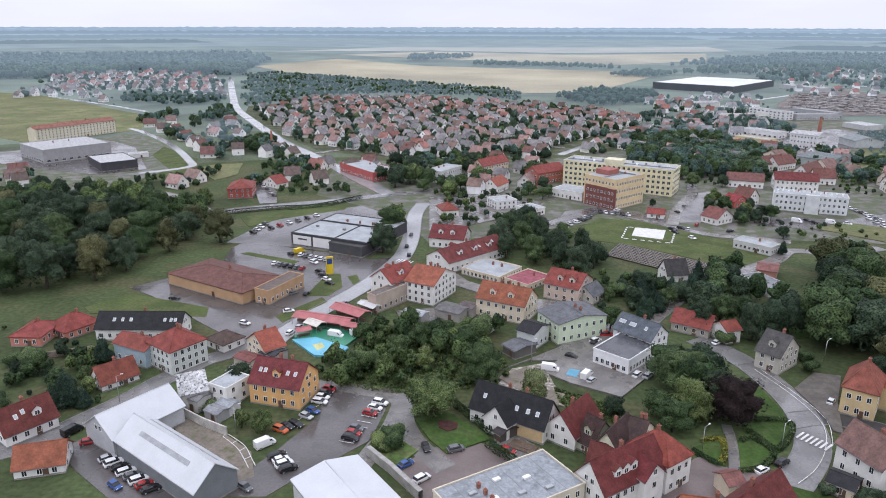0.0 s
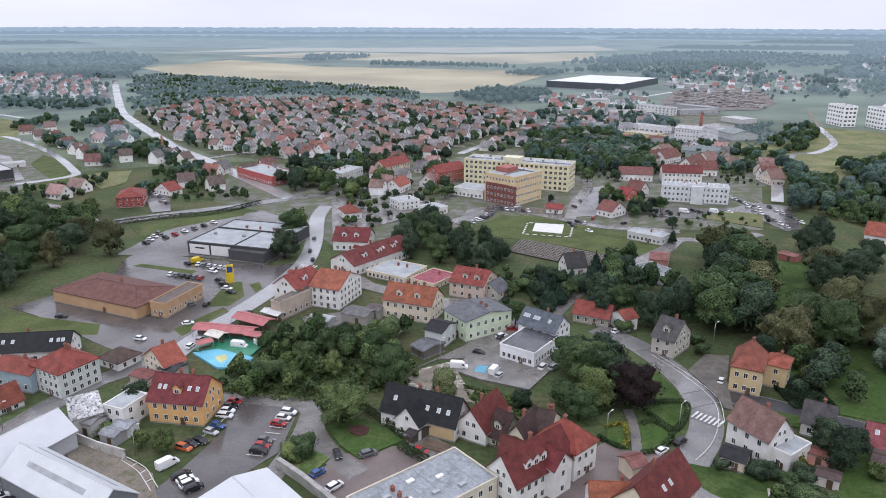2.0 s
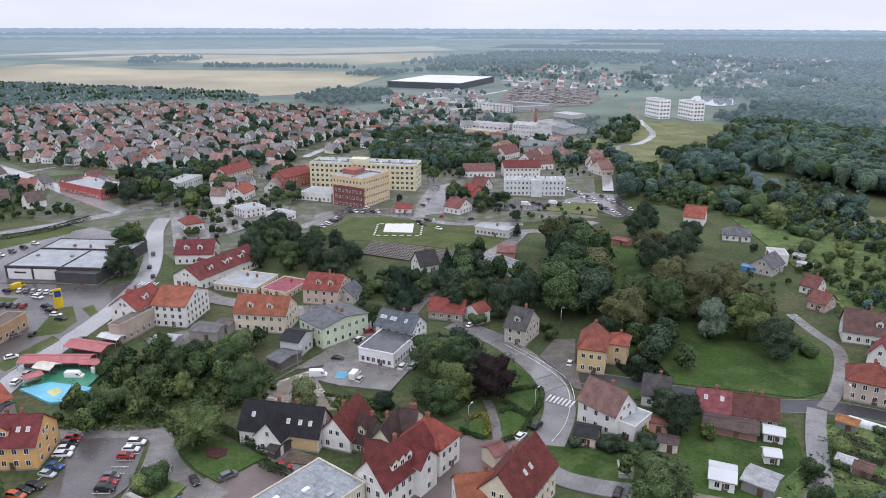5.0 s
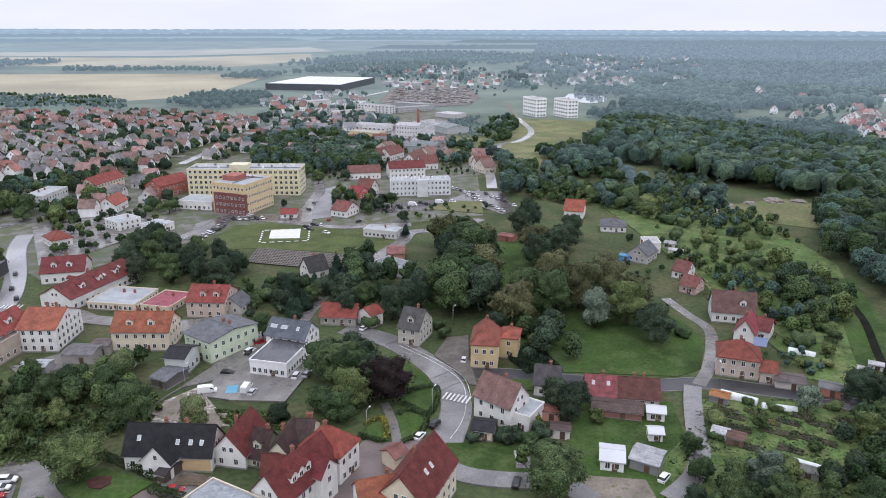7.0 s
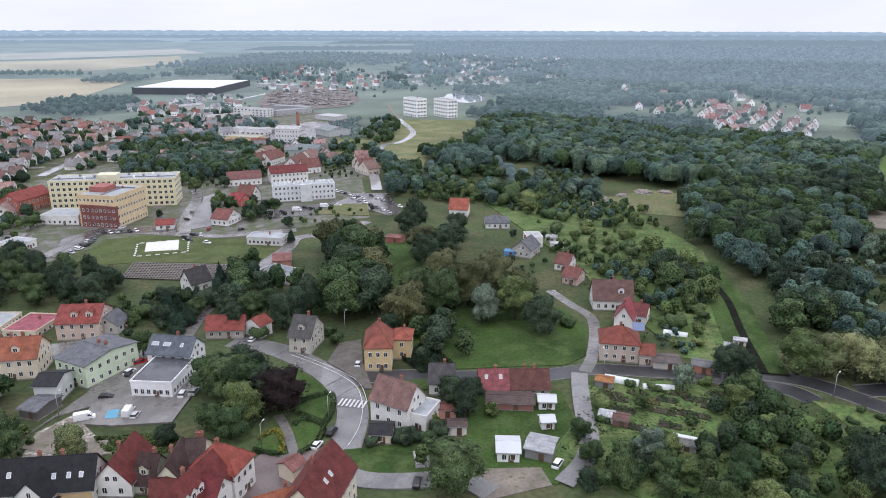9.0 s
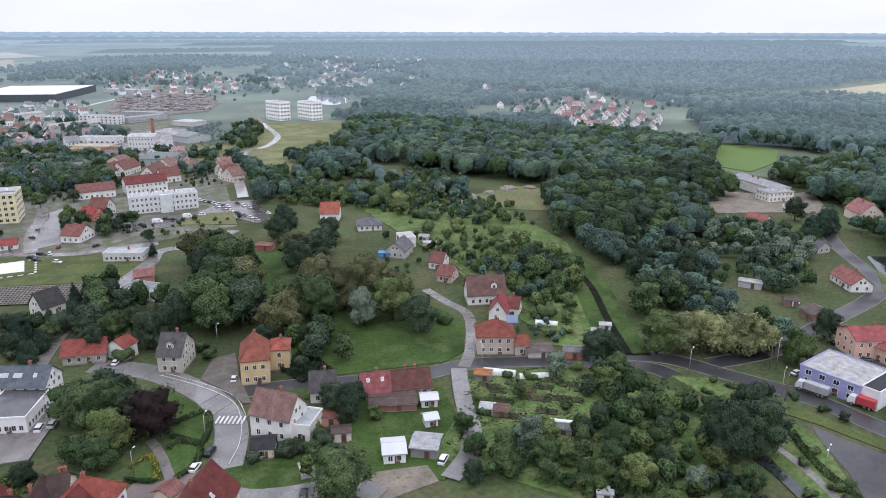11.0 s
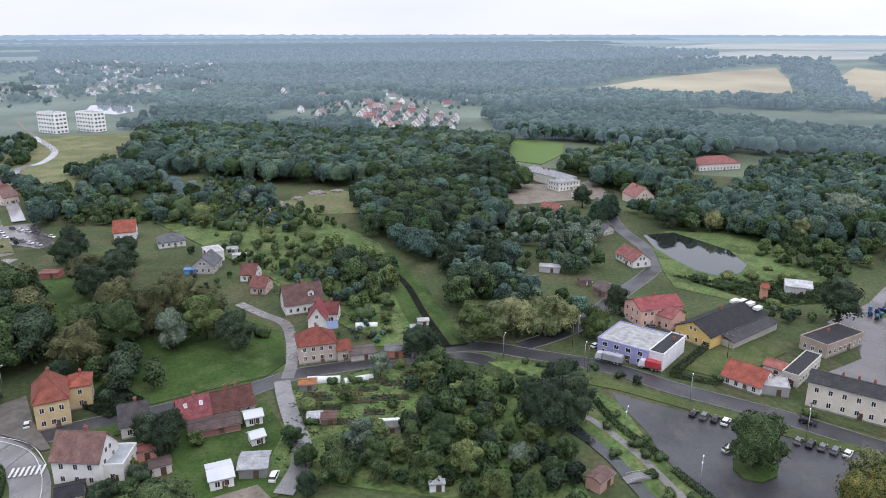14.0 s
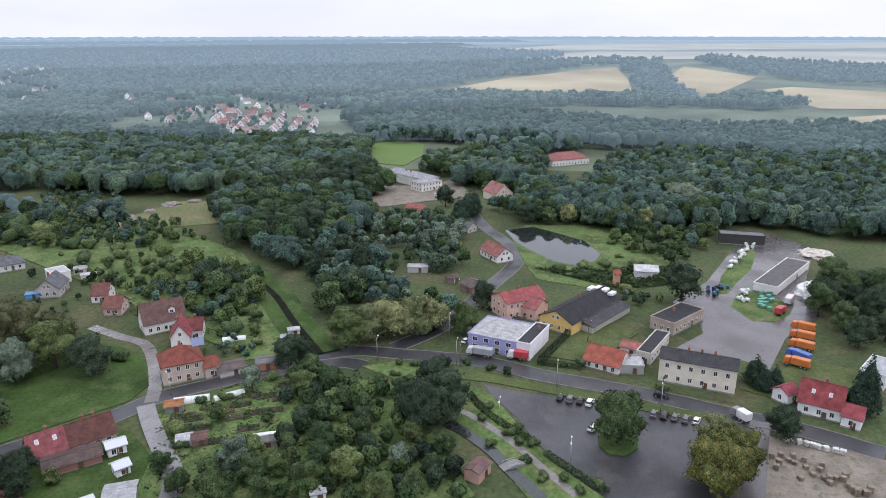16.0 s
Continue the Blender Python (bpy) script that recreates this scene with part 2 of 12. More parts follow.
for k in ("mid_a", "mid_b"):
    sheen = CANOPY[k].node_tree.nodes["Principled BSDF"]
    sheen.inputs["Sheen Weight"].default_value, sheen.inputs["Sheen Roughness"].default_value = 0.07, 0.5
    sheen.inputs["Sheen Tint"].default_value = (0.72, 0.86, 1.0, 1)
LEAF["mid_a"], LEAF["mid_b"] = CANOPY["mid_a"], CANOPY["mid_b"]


# ---- building helpers ----
def mesh_of(name, bm, *materials):
    me = bpy.data.meshes.new(name)
    bm.to_mesh(me)
    bm.free()
    for m in materials:
        me.materials.append(m)
    return me


def part(name, bm, material, parent, label=""):
    """Links a bmesh, or a mesh that exists already, as one part of a thing."""
    me = bm if isinstance(bm, bpy.types.Mesh) else mesh_of(name, bm, *(material if isinstance(material, (list, tuple)) else [material]))
    ob = new(name, me)
    ob.parent = parent
    if label:
        tagged(ob, label)
    return ob


def thing(name, m, label, category, group="", kind=""):
    ob = new(name)
    ob.empty_display_size = 0.3
    ob.matrix_world = m
    return tagged(ob, label, category, group, kind)


def box(bm, x0, y0, z0, x1, y1, z1, mi=0, bevel=0.0):
    vs = [bm.verts.new(p) for p in ((x0, y0, z0), (x1, y0, z0), (x1, y1, z0), (x0, y1, z0), (x0, y0, z1), (x1, y0, z1), (x1, y1, z1), (x0, y1, z1))]
    fs = []
    for q in ((3, 2, 1, 0), (4, 5, 6, 7), (0, 1, 5, 4), (1, 2, 6, 5), (2, 3, 7, 6), (3, 0, 4, 7)):
        f = bm.faces.new([vs[i] for i in q])
        f.material_index = mi
        fs.append(f)
    if bevel:
        bmesh.ops.bevel(bm, geom=list({e for f in fs for e in f.edges}), offset=bevel, segments=1, affect="EDGES", profile=0.7)
    return bm


def boxes(*dims):
    bm = bmesh.new()
    for d in dims:
        box(bm, *d)
    return bm


def prism(bm, poly, y0, y1, mi=0):
    """A polygon in x and z, drawn out along y."""
    a = [bm.verts.new((x, y0, z)) for x, z in poly]
    b = [bm.verts.new((x, y1, z)) for x, z in poly]
    k = len(poly)
    fs = [bm.faces.new(a), bm.faces.new(b[::-1])]
    for i in range(k):
        fs.append(bm.faces.new((a[i], b[i], b[(i + 1) % k], a[(i + 1) % k])))
    for f in fs:
        f.material_index = mi
    bmesh.ops.recalc_face_normals(bm, faces=fs)
    return bm


def rod(bm, p, q, r0, r1=None, sides=6, mi=0):
    p, q = Vector(p), Vector(q)
    r1 = r0 if r1 is None else r1
    w = (q - p).normalized()
    u = w.orthogonal().normalized()
    v = w.cross(u)
    ring = lambda c, r: [bm.verts.new(c + (u * math.cos(a) + v * math.sin(a)) * r) for a in (2 * math.pi * i / sides for i in range(sides))]
    a, b = ring(p, r0), ring(q, r1)
    for i in range(sides):
        f = bm.faces.new((a[i], a[(i + 1) % sides], b[(i + 1) % sides], b[i]))
        f.material_index, f.smooth = mi, True
    bm.faces.new(a[::-1]).material_index = mi
    bm.faces.new(b).material_index = mi
    return bm


def hill(x, y):
    """Height of the land: flat town, rising fields and woods far out."""
    r = math.hypot(x, y)
    az = math.degrees(math.atan2(x, y))
    up = max(0.0, min(1.0, (r - 1500) / 3300))
    right = max(0.0, min(1.0, (az - 45) / 35)) * max(0.0, min(1.0, (150 - az) / 40))
    left = max(0.0, min(1.0, (-az - 2) / 12)) * max(0.0, min(1.0, (150 + az) / 40))
    near = max(0.0, min(1.0, (r - 800) / 1500))
    return up ** 1.3 * 74 + right * near * (1 - up) * 38 + left * max(0, min(1, (r - 1200) / 1200)) * (1 - up) * 14


# ---- ground, roads, plots ----
def ground():
    rings = [0, 60, 120, 200, 300, 420, 560, 640, 720] + list(range(760, 2600, 40)) + list(range(2600, 4901, 100))
    seg = 240
    bm = bmesh.new()
    c = bm.verts.new((0, 0, 0))
    prev = None
    for r in rings[1:]:
        cur = [bm.verts.new((r * math.sin(a), r * math.cos(a), hill(r * math.sin(a), r * math.cos(a)))) for a in (2 * math.pi * i / seg for i in range(seg))]
        for i in range(seg):
            j = (i + 1) % seg
            f = bm.faces.new((c, cur[j], cur[i])) if prev is None else bm.faces.new((prev[i], prev[j], cur[j], cur[i]))
            f.smooth = True
            # Farther rings take the materials with more painted haze.
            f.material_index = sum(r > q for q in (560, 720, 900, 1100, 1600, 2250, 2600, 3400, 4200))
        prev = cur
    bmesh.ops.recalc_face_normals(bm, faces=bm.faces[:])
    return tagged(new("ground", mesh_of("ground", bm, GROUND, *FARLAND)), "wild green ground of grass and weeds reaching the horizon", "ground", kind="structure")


def inside(x, y, pts):
    hit = False
    j = len(pts) - 1
    for i in range(len(pts)):
        (xi, yi), (xj, yj) = pts[i], pts[j]
        if (yi > y) != (yj > y) and x < (xj - xi) * (y - yi) / (yj - yi) + xi:
            hit = not hit
        j = i
    return hit


LIFT = [0]


LANES = [([(-31.5, 426.4), (-55, 470), (-97, 552), (-141, 632), (-200, 764), (-251, 885), (-290, 1010), (-345, 1195), (-399, 1383)], 10.0), ([(-219.3, 484.8), (-185.4, 511.6), (-192.4, 538.4), (-236.7, 618.5), (-285.5, 685.5)], 7.0), ([(94.7, 565.9), (126.7, 613.5), (198.7, 719.1), (313.6, 869.2), (426.4, 992.2)], 8.0), ([(328.8, 485.5), (363.0, 526.7), (387.4, 532.6), (431.5, 573.2), (467.7, 637.3), (486.1, 673.4)], 7.0), ([(254.0, 377.6), (284.1, 426.1), (303.7, 459.3)], 7.0)]


def on_lane(x, y, more=0.0):
    """Whether a spot lies on one of the long streets, which stay free of houses and trees."""
    for pts, half in LANES:
        for (ax, ay), (bx, by) in zip(pts, pts[1:]):
            k = max(0.0, min(1.0, ((x - ax) * (bx - ax) + (y - ay) * (by - ay)) / ((bx - ax) ** 2 + (by - ay) ** 2)))
            if math.hypot(x - ax - k * (bx - ax), y - ay - k * (by - ay)) < half + more:
                return True
    return False


def lift():
    """Each plot lies a few millimetres above the one laid before it."""
    LIFT[0] += 1
    return LIFT[0] * 0.004


def patch(name, pts, material, z, label, category, kind="structure", thick=0.0):
    """A level plot of ground with real edges."""
    z += lift()
    bm = bmesh.new()
    top = [bm.verts.new((x, y, hill(x, y) + z)) for x, y in pts]
    low = [bm.verts.new((x, y, hill(x, y) - 0.05)) for x, y in pts]
    f = bm.faces.new(top)
    k = len(pts)
    for i in range(k):
        bm.faces.new((low[i], low[(i + 1) % k], top[(i + 1) % k], top[i]))
    bmesh.ops.triangulate(bm, faces=[f])
    bmesh.ops.recalc_face_normals(bm, faces=bm.faces[:])
    return tagged(new(name, mesh_of(name, bm, material)), label, category, kind=kind)


def far_patch(name, pts, material, z, label, category):
    """A wide plot that follows the land, cut into small cells."""
    z += lift()
    xs, ys = [p[0] for p in pts], [p[1] for p in pts]
    step = max(12.0, min(60.0, (max(xs) - min(xs)) / 30))
    bm = bmesh.new()
    f = bm.faces.new([bm.verts.new((x, y, 0)) for x, y in pts])
    x = min(xs) + step
    while x < max(xs):
        bmesh.ops.bisect_plane(bm, geom=bm.verts[:] + bm.edges[:] + bm.faces[:], plane_co=(x, 0, 0), plane_no=(1, 0, 0))
        x += step
    y = min(ys) + step
    while y < max(ys):
        bmesh.ops.bisect_plane(bm, geom=bm.verts[:] + bm.edges[:] + bm.faces[:], plane_co=(0, y, 0), plane_no=(0, 1, 0))
        y += step
    bmesh.ops.triangulate(bm, faces=bm.faces[:])
    bm.normal_update()
    for f in bm.faces:
        if f.normal.z < 0:
            f.normal_flip()
    for v in bm.verts:
        v.co.z = hill(v.co.x, v.co.y) + z
    return tagged(new(name, mesh_of(name, bm, material)), label, category, kind="structure")


def spline(pts, n=6):
    out = []
    for i in range(len(pts) - 1):
        p0, p1, p2, p3 = (Vector(pts[max(0, min(len(pts) - 1, i + s))]) for s in (-1, 0, 1, 2))
        for s in range(n):
            t = s / n
            out.append(0.5 * (2 * p1 + (p2 - p0) * t + (2 * p0 - 5 * p1 + 4 * p2 - p3) * t * t + (3 * p1 - p0 - 3 * p2 + p3) * t ** 3))
    out.append(Vector(pts[-1]))
    return out


def ribbon(bm, line, off0, off1, z0, z1, mi=0):
    """A strip along a line between two side offsets, with its side walls."""
    rows = []
    for i, p in enumerate(line):
        d = (line[min(i + 1, len(line) - 1)] - line[max(i - 1, 0)]).normalized()
        n = Vector((-d.y, d.x))
        a, b = p + n * off0, p + n * off1
        rows.append([bm.verts.new((q.x, q.y, hill(q.x, q.y) + z)) for q, z in ((a, z0), (a, z1), (b, z1), (b, z0))])
    for r, s in zip(rows, rows[1:]):
        for i in range(3):
            f = bm.faces.new((r[i], r[i + 1], s[i + 1], s[i]))
            f.material_index = mi


def road(name, pts, width, material, label, kerb=True, z=0.06, dashes=False, category="road", n=6):
    z += lift()
    line = spline(pts, n)
    bm = bmesh.new()
    ribbon(bm, line, -width / 2, width / 2, -0.05, z)
    bmesh.ops.recalc_face_normals(bm, faces=bm.faces[:])
    ob = tagged(new(name, mesh_of(name, bm, material)), label, category, kind="structure")
    if kerb:
        for side in (-1, 1):
            bm = bmesh.new()
            ribbon(bm, line, side * width / 2, side * (width / 2 + 0.22), -0.05, z + 0.11)
            bmesh.ops.recalc_face_normals(bm, faces=bm.faces[:])
            part("kerb", bm, KERB, ob, "pale stone kerb")
    if dashes:
        bm = bmesh.new()
        dist, i = 0.0, 0
        for a, b in zip(line, line[1:]):
            seg = (b - a).length
            if int(dist / 4) % 2 == 0:
                ribbon(bm, [a, b], -0.08, 0.08, z, z + 0.006)
            dist += seg
        part("road_marking", bm, WHITEPAINT, ob, "white painted road line")
    return ob


def stripe(parent, pts, width, z=0.1):
    bm = bmesh.new()
    ribbon(bm, [Vector(p) for p in pts], -width / 2, width / 2, z - 0.01, z)
    return part("road_marking", bm, WHITEPAINT, parent, "white painted road line")


# ---- houses ----
WIN = {}


def window_mesh(w, h):
    """A frame with a set-back pane parted by a mullion, in one piece; it stands a little proud of the wall."""
    key = (round(w, 1), round(h, 1))
    if key not in WIN:
        w, h = key
        t = 0.1
        bm = bmesh.new()
        rect = lambda x, z0, z1, y: [bm.verts.new(p) for p in ((-x, y, z0), (x, y, z0), (x, y, z1), (-x, y, z1))]
        back, out, inn = rect(w / 2 + t, -t, h + t, 0.02), rect(w / 2 + t, -t, h + t, -0.08), rect(w / 2, 0, h, -0.08)
        deep = [bm.verts.new((x, -0.03, z)) for x, z in ((-w / 2, 0), (-0.04, 0), (0.04, 0), (w / 2, 0), (w / 2, h), (0.04, h), (-0.04, h), (-w / 2, h))]
        for a, b in ((back, out), (out, inn)):
            for i in range(4):
                bm.faces.new((a[i], a[(i + 1) % 4], b[(i + 1) % 4], b[i]))
        corner = [deep[0], deep[3], deep[4], deep[7]]
        bm.faces.new((inn[0], inn[1], deep[3], deep[2], deep[1], deep[0]))
        bm.faces.new((inn[1], inn[2], deep[4], deep[3]))
        bm.faces.new((inn[2], inn[3], deep[7], deep[6], deep[5], deep[4]))
        bm.faces.new((inn[3], inn[0], deep[0], deep[7]))
        for q, mi in (((0, 1, 6, 7), 1), ((1, 2, 5, 6), 0), ((2, 3, 4, 5), 1)):
            bm.faces.new([deep[k] for k in q]).material_index = mi
        bmesh.ops.recalc_face_normals(bm, faces=bm.faces[:])
        WIN[key] = mesh_of("window", bm, FRAME, GLASS)
    return WIN[key]


def windows_on(parent, w, d, h, rows, z0, storey, spacing=2.7, ww=1.0, wh=1.4, sides="fblr", skip=()):
    """Windows on the walls: f towards -y, b towards +y, l and r on the ends."""
    me = window_mesh(ww, wh)
    for s in sides:
        length = w if s in "fb" else d
        k = max(1, int((length - 1.0) / spacing))
        for r in range(rows):
            for i in range(k):
                if (s, r, i) in skip:
                    continue
                u = (i + 0.5) / k * (length - 1.2) - (length - 1.2) / 2
                x, y, a = {"f": (u, -d / 2, 0), "b": (-u, d / 2, 180), "l": (-w / 2, -u, -90), "r": (w / 2, u, 90)}[s]
                o = part("window", me, None, parent)
                o.matrix_local = pose(x, y, z0 + r * storey, 0, 0, a)


def gable_roof(w, d, h, rise, over=0.45, th=0.22):
    """Two slabs over walls of w by d; the ridge runs along x."""
    bm = bmesh.new()
    k = rise / (d / 2)
    y, z = d / 2 + over, h - over * k
    prism_pts = [(-y, z), (0, h + rise), (y, z), (y, z + th), (0, h + rise + th * 1.25), (-y, z + th)]
    a = [bm.verts.new((-w / 2 - over, p, q)) for p, q in prism_pts]
    b = [bm.verts.new((w / 2 + over, p, q)) for p, q in prism_pts]
    for i in range(6):
        bm.faces.new((a[i], a[(i + 1) % 6], b[(i + 1) % 6], b[i]))
    for s in (a, b):
        bm.faces.new((s[0], s[1], s[4], s[5]))
        bm.faces.new((s[1], s[2], s[3], s[4]))
    rod(bm, (-w / 2 - over, 0, h + rise + th), (w / 2 + over, 0, h + rise + th), 0.14, sides=6)
    bmesh.ops.recalc_face_normals(bm, faces=bm.faces[:])
    return bm


def hip_roof(w, d, h, rise, over=0.5, th=0.2, ratio=1.0):
    bm = bmesh.new()
    X, Y = w / 2 + over, d / 2 + over
    if w >= d:
        r = max(0.3, w / 2 - d / 2 * ratio)
        top = [(-r, 0), (r, 0)]
    else:
        r = max(0.3, d / 2 - w / 2 * ratio)
        top = [(0, -r), (0, r)]
    lo = [bm.verts.new((x, y, h - 0.05)) for x, y in ((-X, -Y), (X, -Y), (X, Y), (-X, Y))]
    up = [bm.verts.new((x, y, h + th)) for x, y in ((-X, -Y), (X, -Y), (X, Y), (-X, Y))]
    t = [bm.verts.new((x, y, h + rise + th)) for x, y in top]
    bm.faces.new(lo[::-1])
    for i in range(4):
        bm.faces.new((lo[i], lo[(i + 1) % 4], up[(i + 1) % 4], up[i]))
    if w >= d:
        for f in ((up[0], up[1], t[1], t[0]), (up[1], up[2], t[1]), (up[2], up[3], t[0], t[1]), (up[3], up[0], t[0])):
            bm.faces.new(f)
    else:
        for f in ((up[0], up[1], t[0]), (up[1], up[2], t[1], t[0]), (up[2], up[3], t[1]), (up[3], up[0], t[0], t[1])):
            bm.faces.new(f)
    ends = [t[0].co.copy(), t[1].co.copy()]
    rod(bm, ends[0], ends[1], 0.13)
    for c in up:
        e = min(ends, key=lambda q: (q - c.co).length)
        rod(bm, c.co, e, 0.11, sides=5)
    bmesh.ops.recalc_face_normals(bm, faces=bm.faces[:])
    return bm


def wall_body(w, d, h, rise=0.0):
    bm = bmesh.new()
    if rise:
        pts = [(-d / 2, 0), (d / 2, 0), (d / 2, h), (0, h + rise), (-d / 2, h)]
        a = [bm.verts.new((-w / 2, p, q)) for p, q in pts]
        b = [bm.verts.new((w / 2, p, q)) for p, q in pts]
        bm.faces.new(a), bm.faces.new(b)
        for i in range(5):
            bm.faces.new((a[i], a[(i + 1) % 5], b[(i + 1) % 5], b[i]))
        bmesh.ops.recalc_face_normals(bm, faces=bm.faces[:])
    else:
        box(bm, -w / 2, -d / 2, 0, w / 2, d / 2, h)
    return bm


def chimney(parent, x, y, z0, z1, s=0.7):
    bm = bmesh.new()
    rings = [[bm.verts.new((x + a * r, y + c * r, z)) for a, c in ((-1, -1), (1, -1), (1, 1), (-1, 1))] for r, z in ((s / 2, z0), (s / 2, z1), (s / 2 + 0.09, z1 + 0.02), (s / 2 + 0.09, z1 + 0.17), (s / 4, z1 + 0.18), (s / 4, z1 + 0.5))]
    for a, c in zip(rings, rings[1:]):
        for i in range(4):
            bm.faces.new((a[i], a[(i + 1) % 4], c[(i + 1) % 4], c[i]))
    bm.faces.new(rings[-1])
    bm.faces.new(rings[0][::-1])
    return part("chimney", bm, BRICK, parent, "brick chimney")


def roof_z(d, h, rise, y):
    return h + rise * (1 - abs(y) / (d / 2))


def skylight(parent, x, y, d, h, rise, s=0.9):
    a = math.degrees(math.atan2(rise, d / 2)) * (1 if y < 0 else -1)
    bm = bmesh.new()
    box(bm, -s / 2, -0.65, 0.0, s / 2, 0.65, 0.1, 0)
    box(bm, -s / 2 + 0.08, -0.57, 0.1, s / 2 - 0.08, 0.57, 0.115, 1)
    o = part("skylight", bm, [FRAME, mat("skylight_glass", (0.35, 0.38, 0.4), 0.1, 0.1)], parent, "pale roof window")
    o.matrix_local = pose(x, y, roof_z(d, h, rise, y) + 0.24, a, 0, 0)


def dormer(parent, x, side, d, h, rise, wall, roof, w=2.2, back=0.3):
    """A small gabled window house that stands out of the roof."""
    y = side * d / 2 * (1 - back)
    z = roof_z(d, h, rise, y)
    ht = min(1.7, rise * 0.45)
    run = min(d * 0.35, (ht + 0.8) / (rise / (d / 2)))
    bm = bmesh.new()
    prism(bm, [(-w / 2, -0.6), (w / 2, -0.6), (w / 2, ht), (0, ht + w * 0.4), (-w / 2, ht)], 0, run)
    o = part("dormer", bm, wall, parent, "gabled dormer")
    o.matrix_local = pose(x, y, z, 0, 0, 0 if side < 0 else 180)
    bm = bmesh.new()
    for s in (-1, 1):
        q = [(s * (w / 2 + 0.25), ht - 0.12), (0, ht + w * 0.4 + 0.05), (0, ht + w * 0.4 + 0.2), (s * (w / 2 + 0.25), ht + 0.05)]
        prism(bm, q, -0.25, run + 0.7)
    part("dormer_roof", bm, roof, o)
    p = part("window", window_mesh(min(1.1, w * 0.5), 1.1), None, o)
    p.matrix_local = pose(0, 0, 0.2)


def door_on(parent, x, y, a, w=1.1, h=2.1, c=(0.1, 0.06, 0.04)):
    bm = bmesh.new()
    box(bm, -w / 2, -0.05, 0, w / 2, 0.03, h)
    for s in (-1, 1):
        box(bm, s * (w / 2 + 0.05) - 0.05, -0.1, 0, s * (w / 2 + 0.05) + 0.05, 0.03, h + 0.1)
    box(bm, -w / 2, -0.1, h, w / 2, 0.03, h + 0.1)
    o = part("door", bm, mat("door_%d" % int(c[0] * 999), c, 0.5, 0.2), parent)
    o.matrix_local = pose(x, y, 0.05, 0, 0, a)


HOMES = {}


def by_home(x, y):
    """Whether a spot lies on or close round a house, where no wood grows."""
    i, j = int(x // 40), int(y // 40)
    return any((x - a) ** 2 + (y - b) ** 2 < r * r for p in (-1, 0, 1) for q in (-1, 0, 1) for a, b, r in HOMES.get((i + p, j + q), ()))


def house(x, y, rot, w, d, h, name="house", wall=(0.55, 0.5, 0.42), roof=(0.3, 0.07, 0.05), rise=4.0, style="gable", turn=False, rows=None, label="", win="fblr", spacing=2.7, ww=1.0, wh=1.35, chimneys=1, dormers=(), sky=(), plinth=True, over=0.45, gablewin=True, group="", z=0.0, category="house", storey=None, doors=True):
    """A house with its walls, roof, windows, door and chimneys. The front looks to -y; turn: the ridge runs from front to back."""
    if math.hypot(x, y) > 190 and win == "fblr":
        win = "flr" if w < 60 else "fr"
    m = pose(x, y, z, 0, 0, rot + (90 if turn else 0))
    HOMES.setdefault((int(x // 40), int(y // 40)), []).append((x, y, max(w, d) * 0.5 + 5.5))
    if turn:
        w, d = d, w
        win = "".join({"f": "l", "l": "b", "b": "r", "r": "f"}[c] for c in win)
    t = thing(name, m, label or "small plastered house with a tiled roof", category, group)
    wm = wall if not isinstance(wall, tuple) else plaster("%03d%03d%03d" % tuple(int(c * 255) for c in wall), wall)
    rm = roof if not isinstance(roof, tuple) else tiles("%03d%03d%03d" % tuple(int(c * 255) for c in roof), roof)
    part("wall", wall_body(w, d, h, rise if style == "gable" else 0), wm, t)
    if plinth:
        part("plinth", boxes((-w / 2 - 0.05, -d / 2 - 0.05, -0.1, w / 2 + 0.05, d / 2 + 0.05, 0.45)), STONE, t)
    if style == "gable":
        part("roof", gable_roof(w, d, h, rise, over), rm, t)
    elif style == "hip":
        part("roof", hip_roof(w, d, h, rise, over), rm, t)
    else:
        bm = boxes((-w / 2 - 0.1, -d / 2 - 0.1, h - 0.02, w / 2 + 0.1, d / 2 + 0.1, h + 0.18))
        part("roof", bm, rm, t)
        bm = bmesh.new()
        for q in ((-w / 2 - 0.14, -d / 2 - 0.14, w / 2 + 0.14, -d / 2 + 0.14), (-w / 2 - 0.14, d / 2 - 0.14, w / 2 + 0.14, d / 2 + 0.14), (-w / 2 - 0.14, -d / 2 + 0.14, -w / 2 + 0.14, d / 2 - 0.14), (w / 2 - 0.14, -d / 2 + 0.14, w / 2 + 0.14, d / 2 - 0.14)):
            box(bm, q[0], q[1], h - 0.05, q[2], q[3], h + 0.5)
        part("parapet", bm, wm, t)
    n = rows if rows is not None else max(1, int(h / 2.75))
    st = storey or (h - 0.3) / max(1, n)
    if n:
        windows_on(t, w, d, h, n, max(0.6, min(1.2, st - wh - 0.35)) + (0.1 if n > 1 else 0), st, spacing, ww, min(wh, st - 1.0), win)
    if style == "gable" and gablewin and rise > 2.5:
        for s, a in ((-1, -90), (1, 90)):
            for u in ((-0.9, 0.9) if d > 8 else (0,)):
                o = part("window", window_mesh(0.9, 1.2), None, t)
                o.matrix_local = pose(s * w / 2, u, h + 0.4, 0, 0, a)
    if doors:
        door_on(t, w * 0.12, -d / 2, 0)
    if style == "gable":
        for s in (-1, 1):
            yy = s * (d / 2 + over + 0.06)
            zz = h - over * rise / (d / 2)
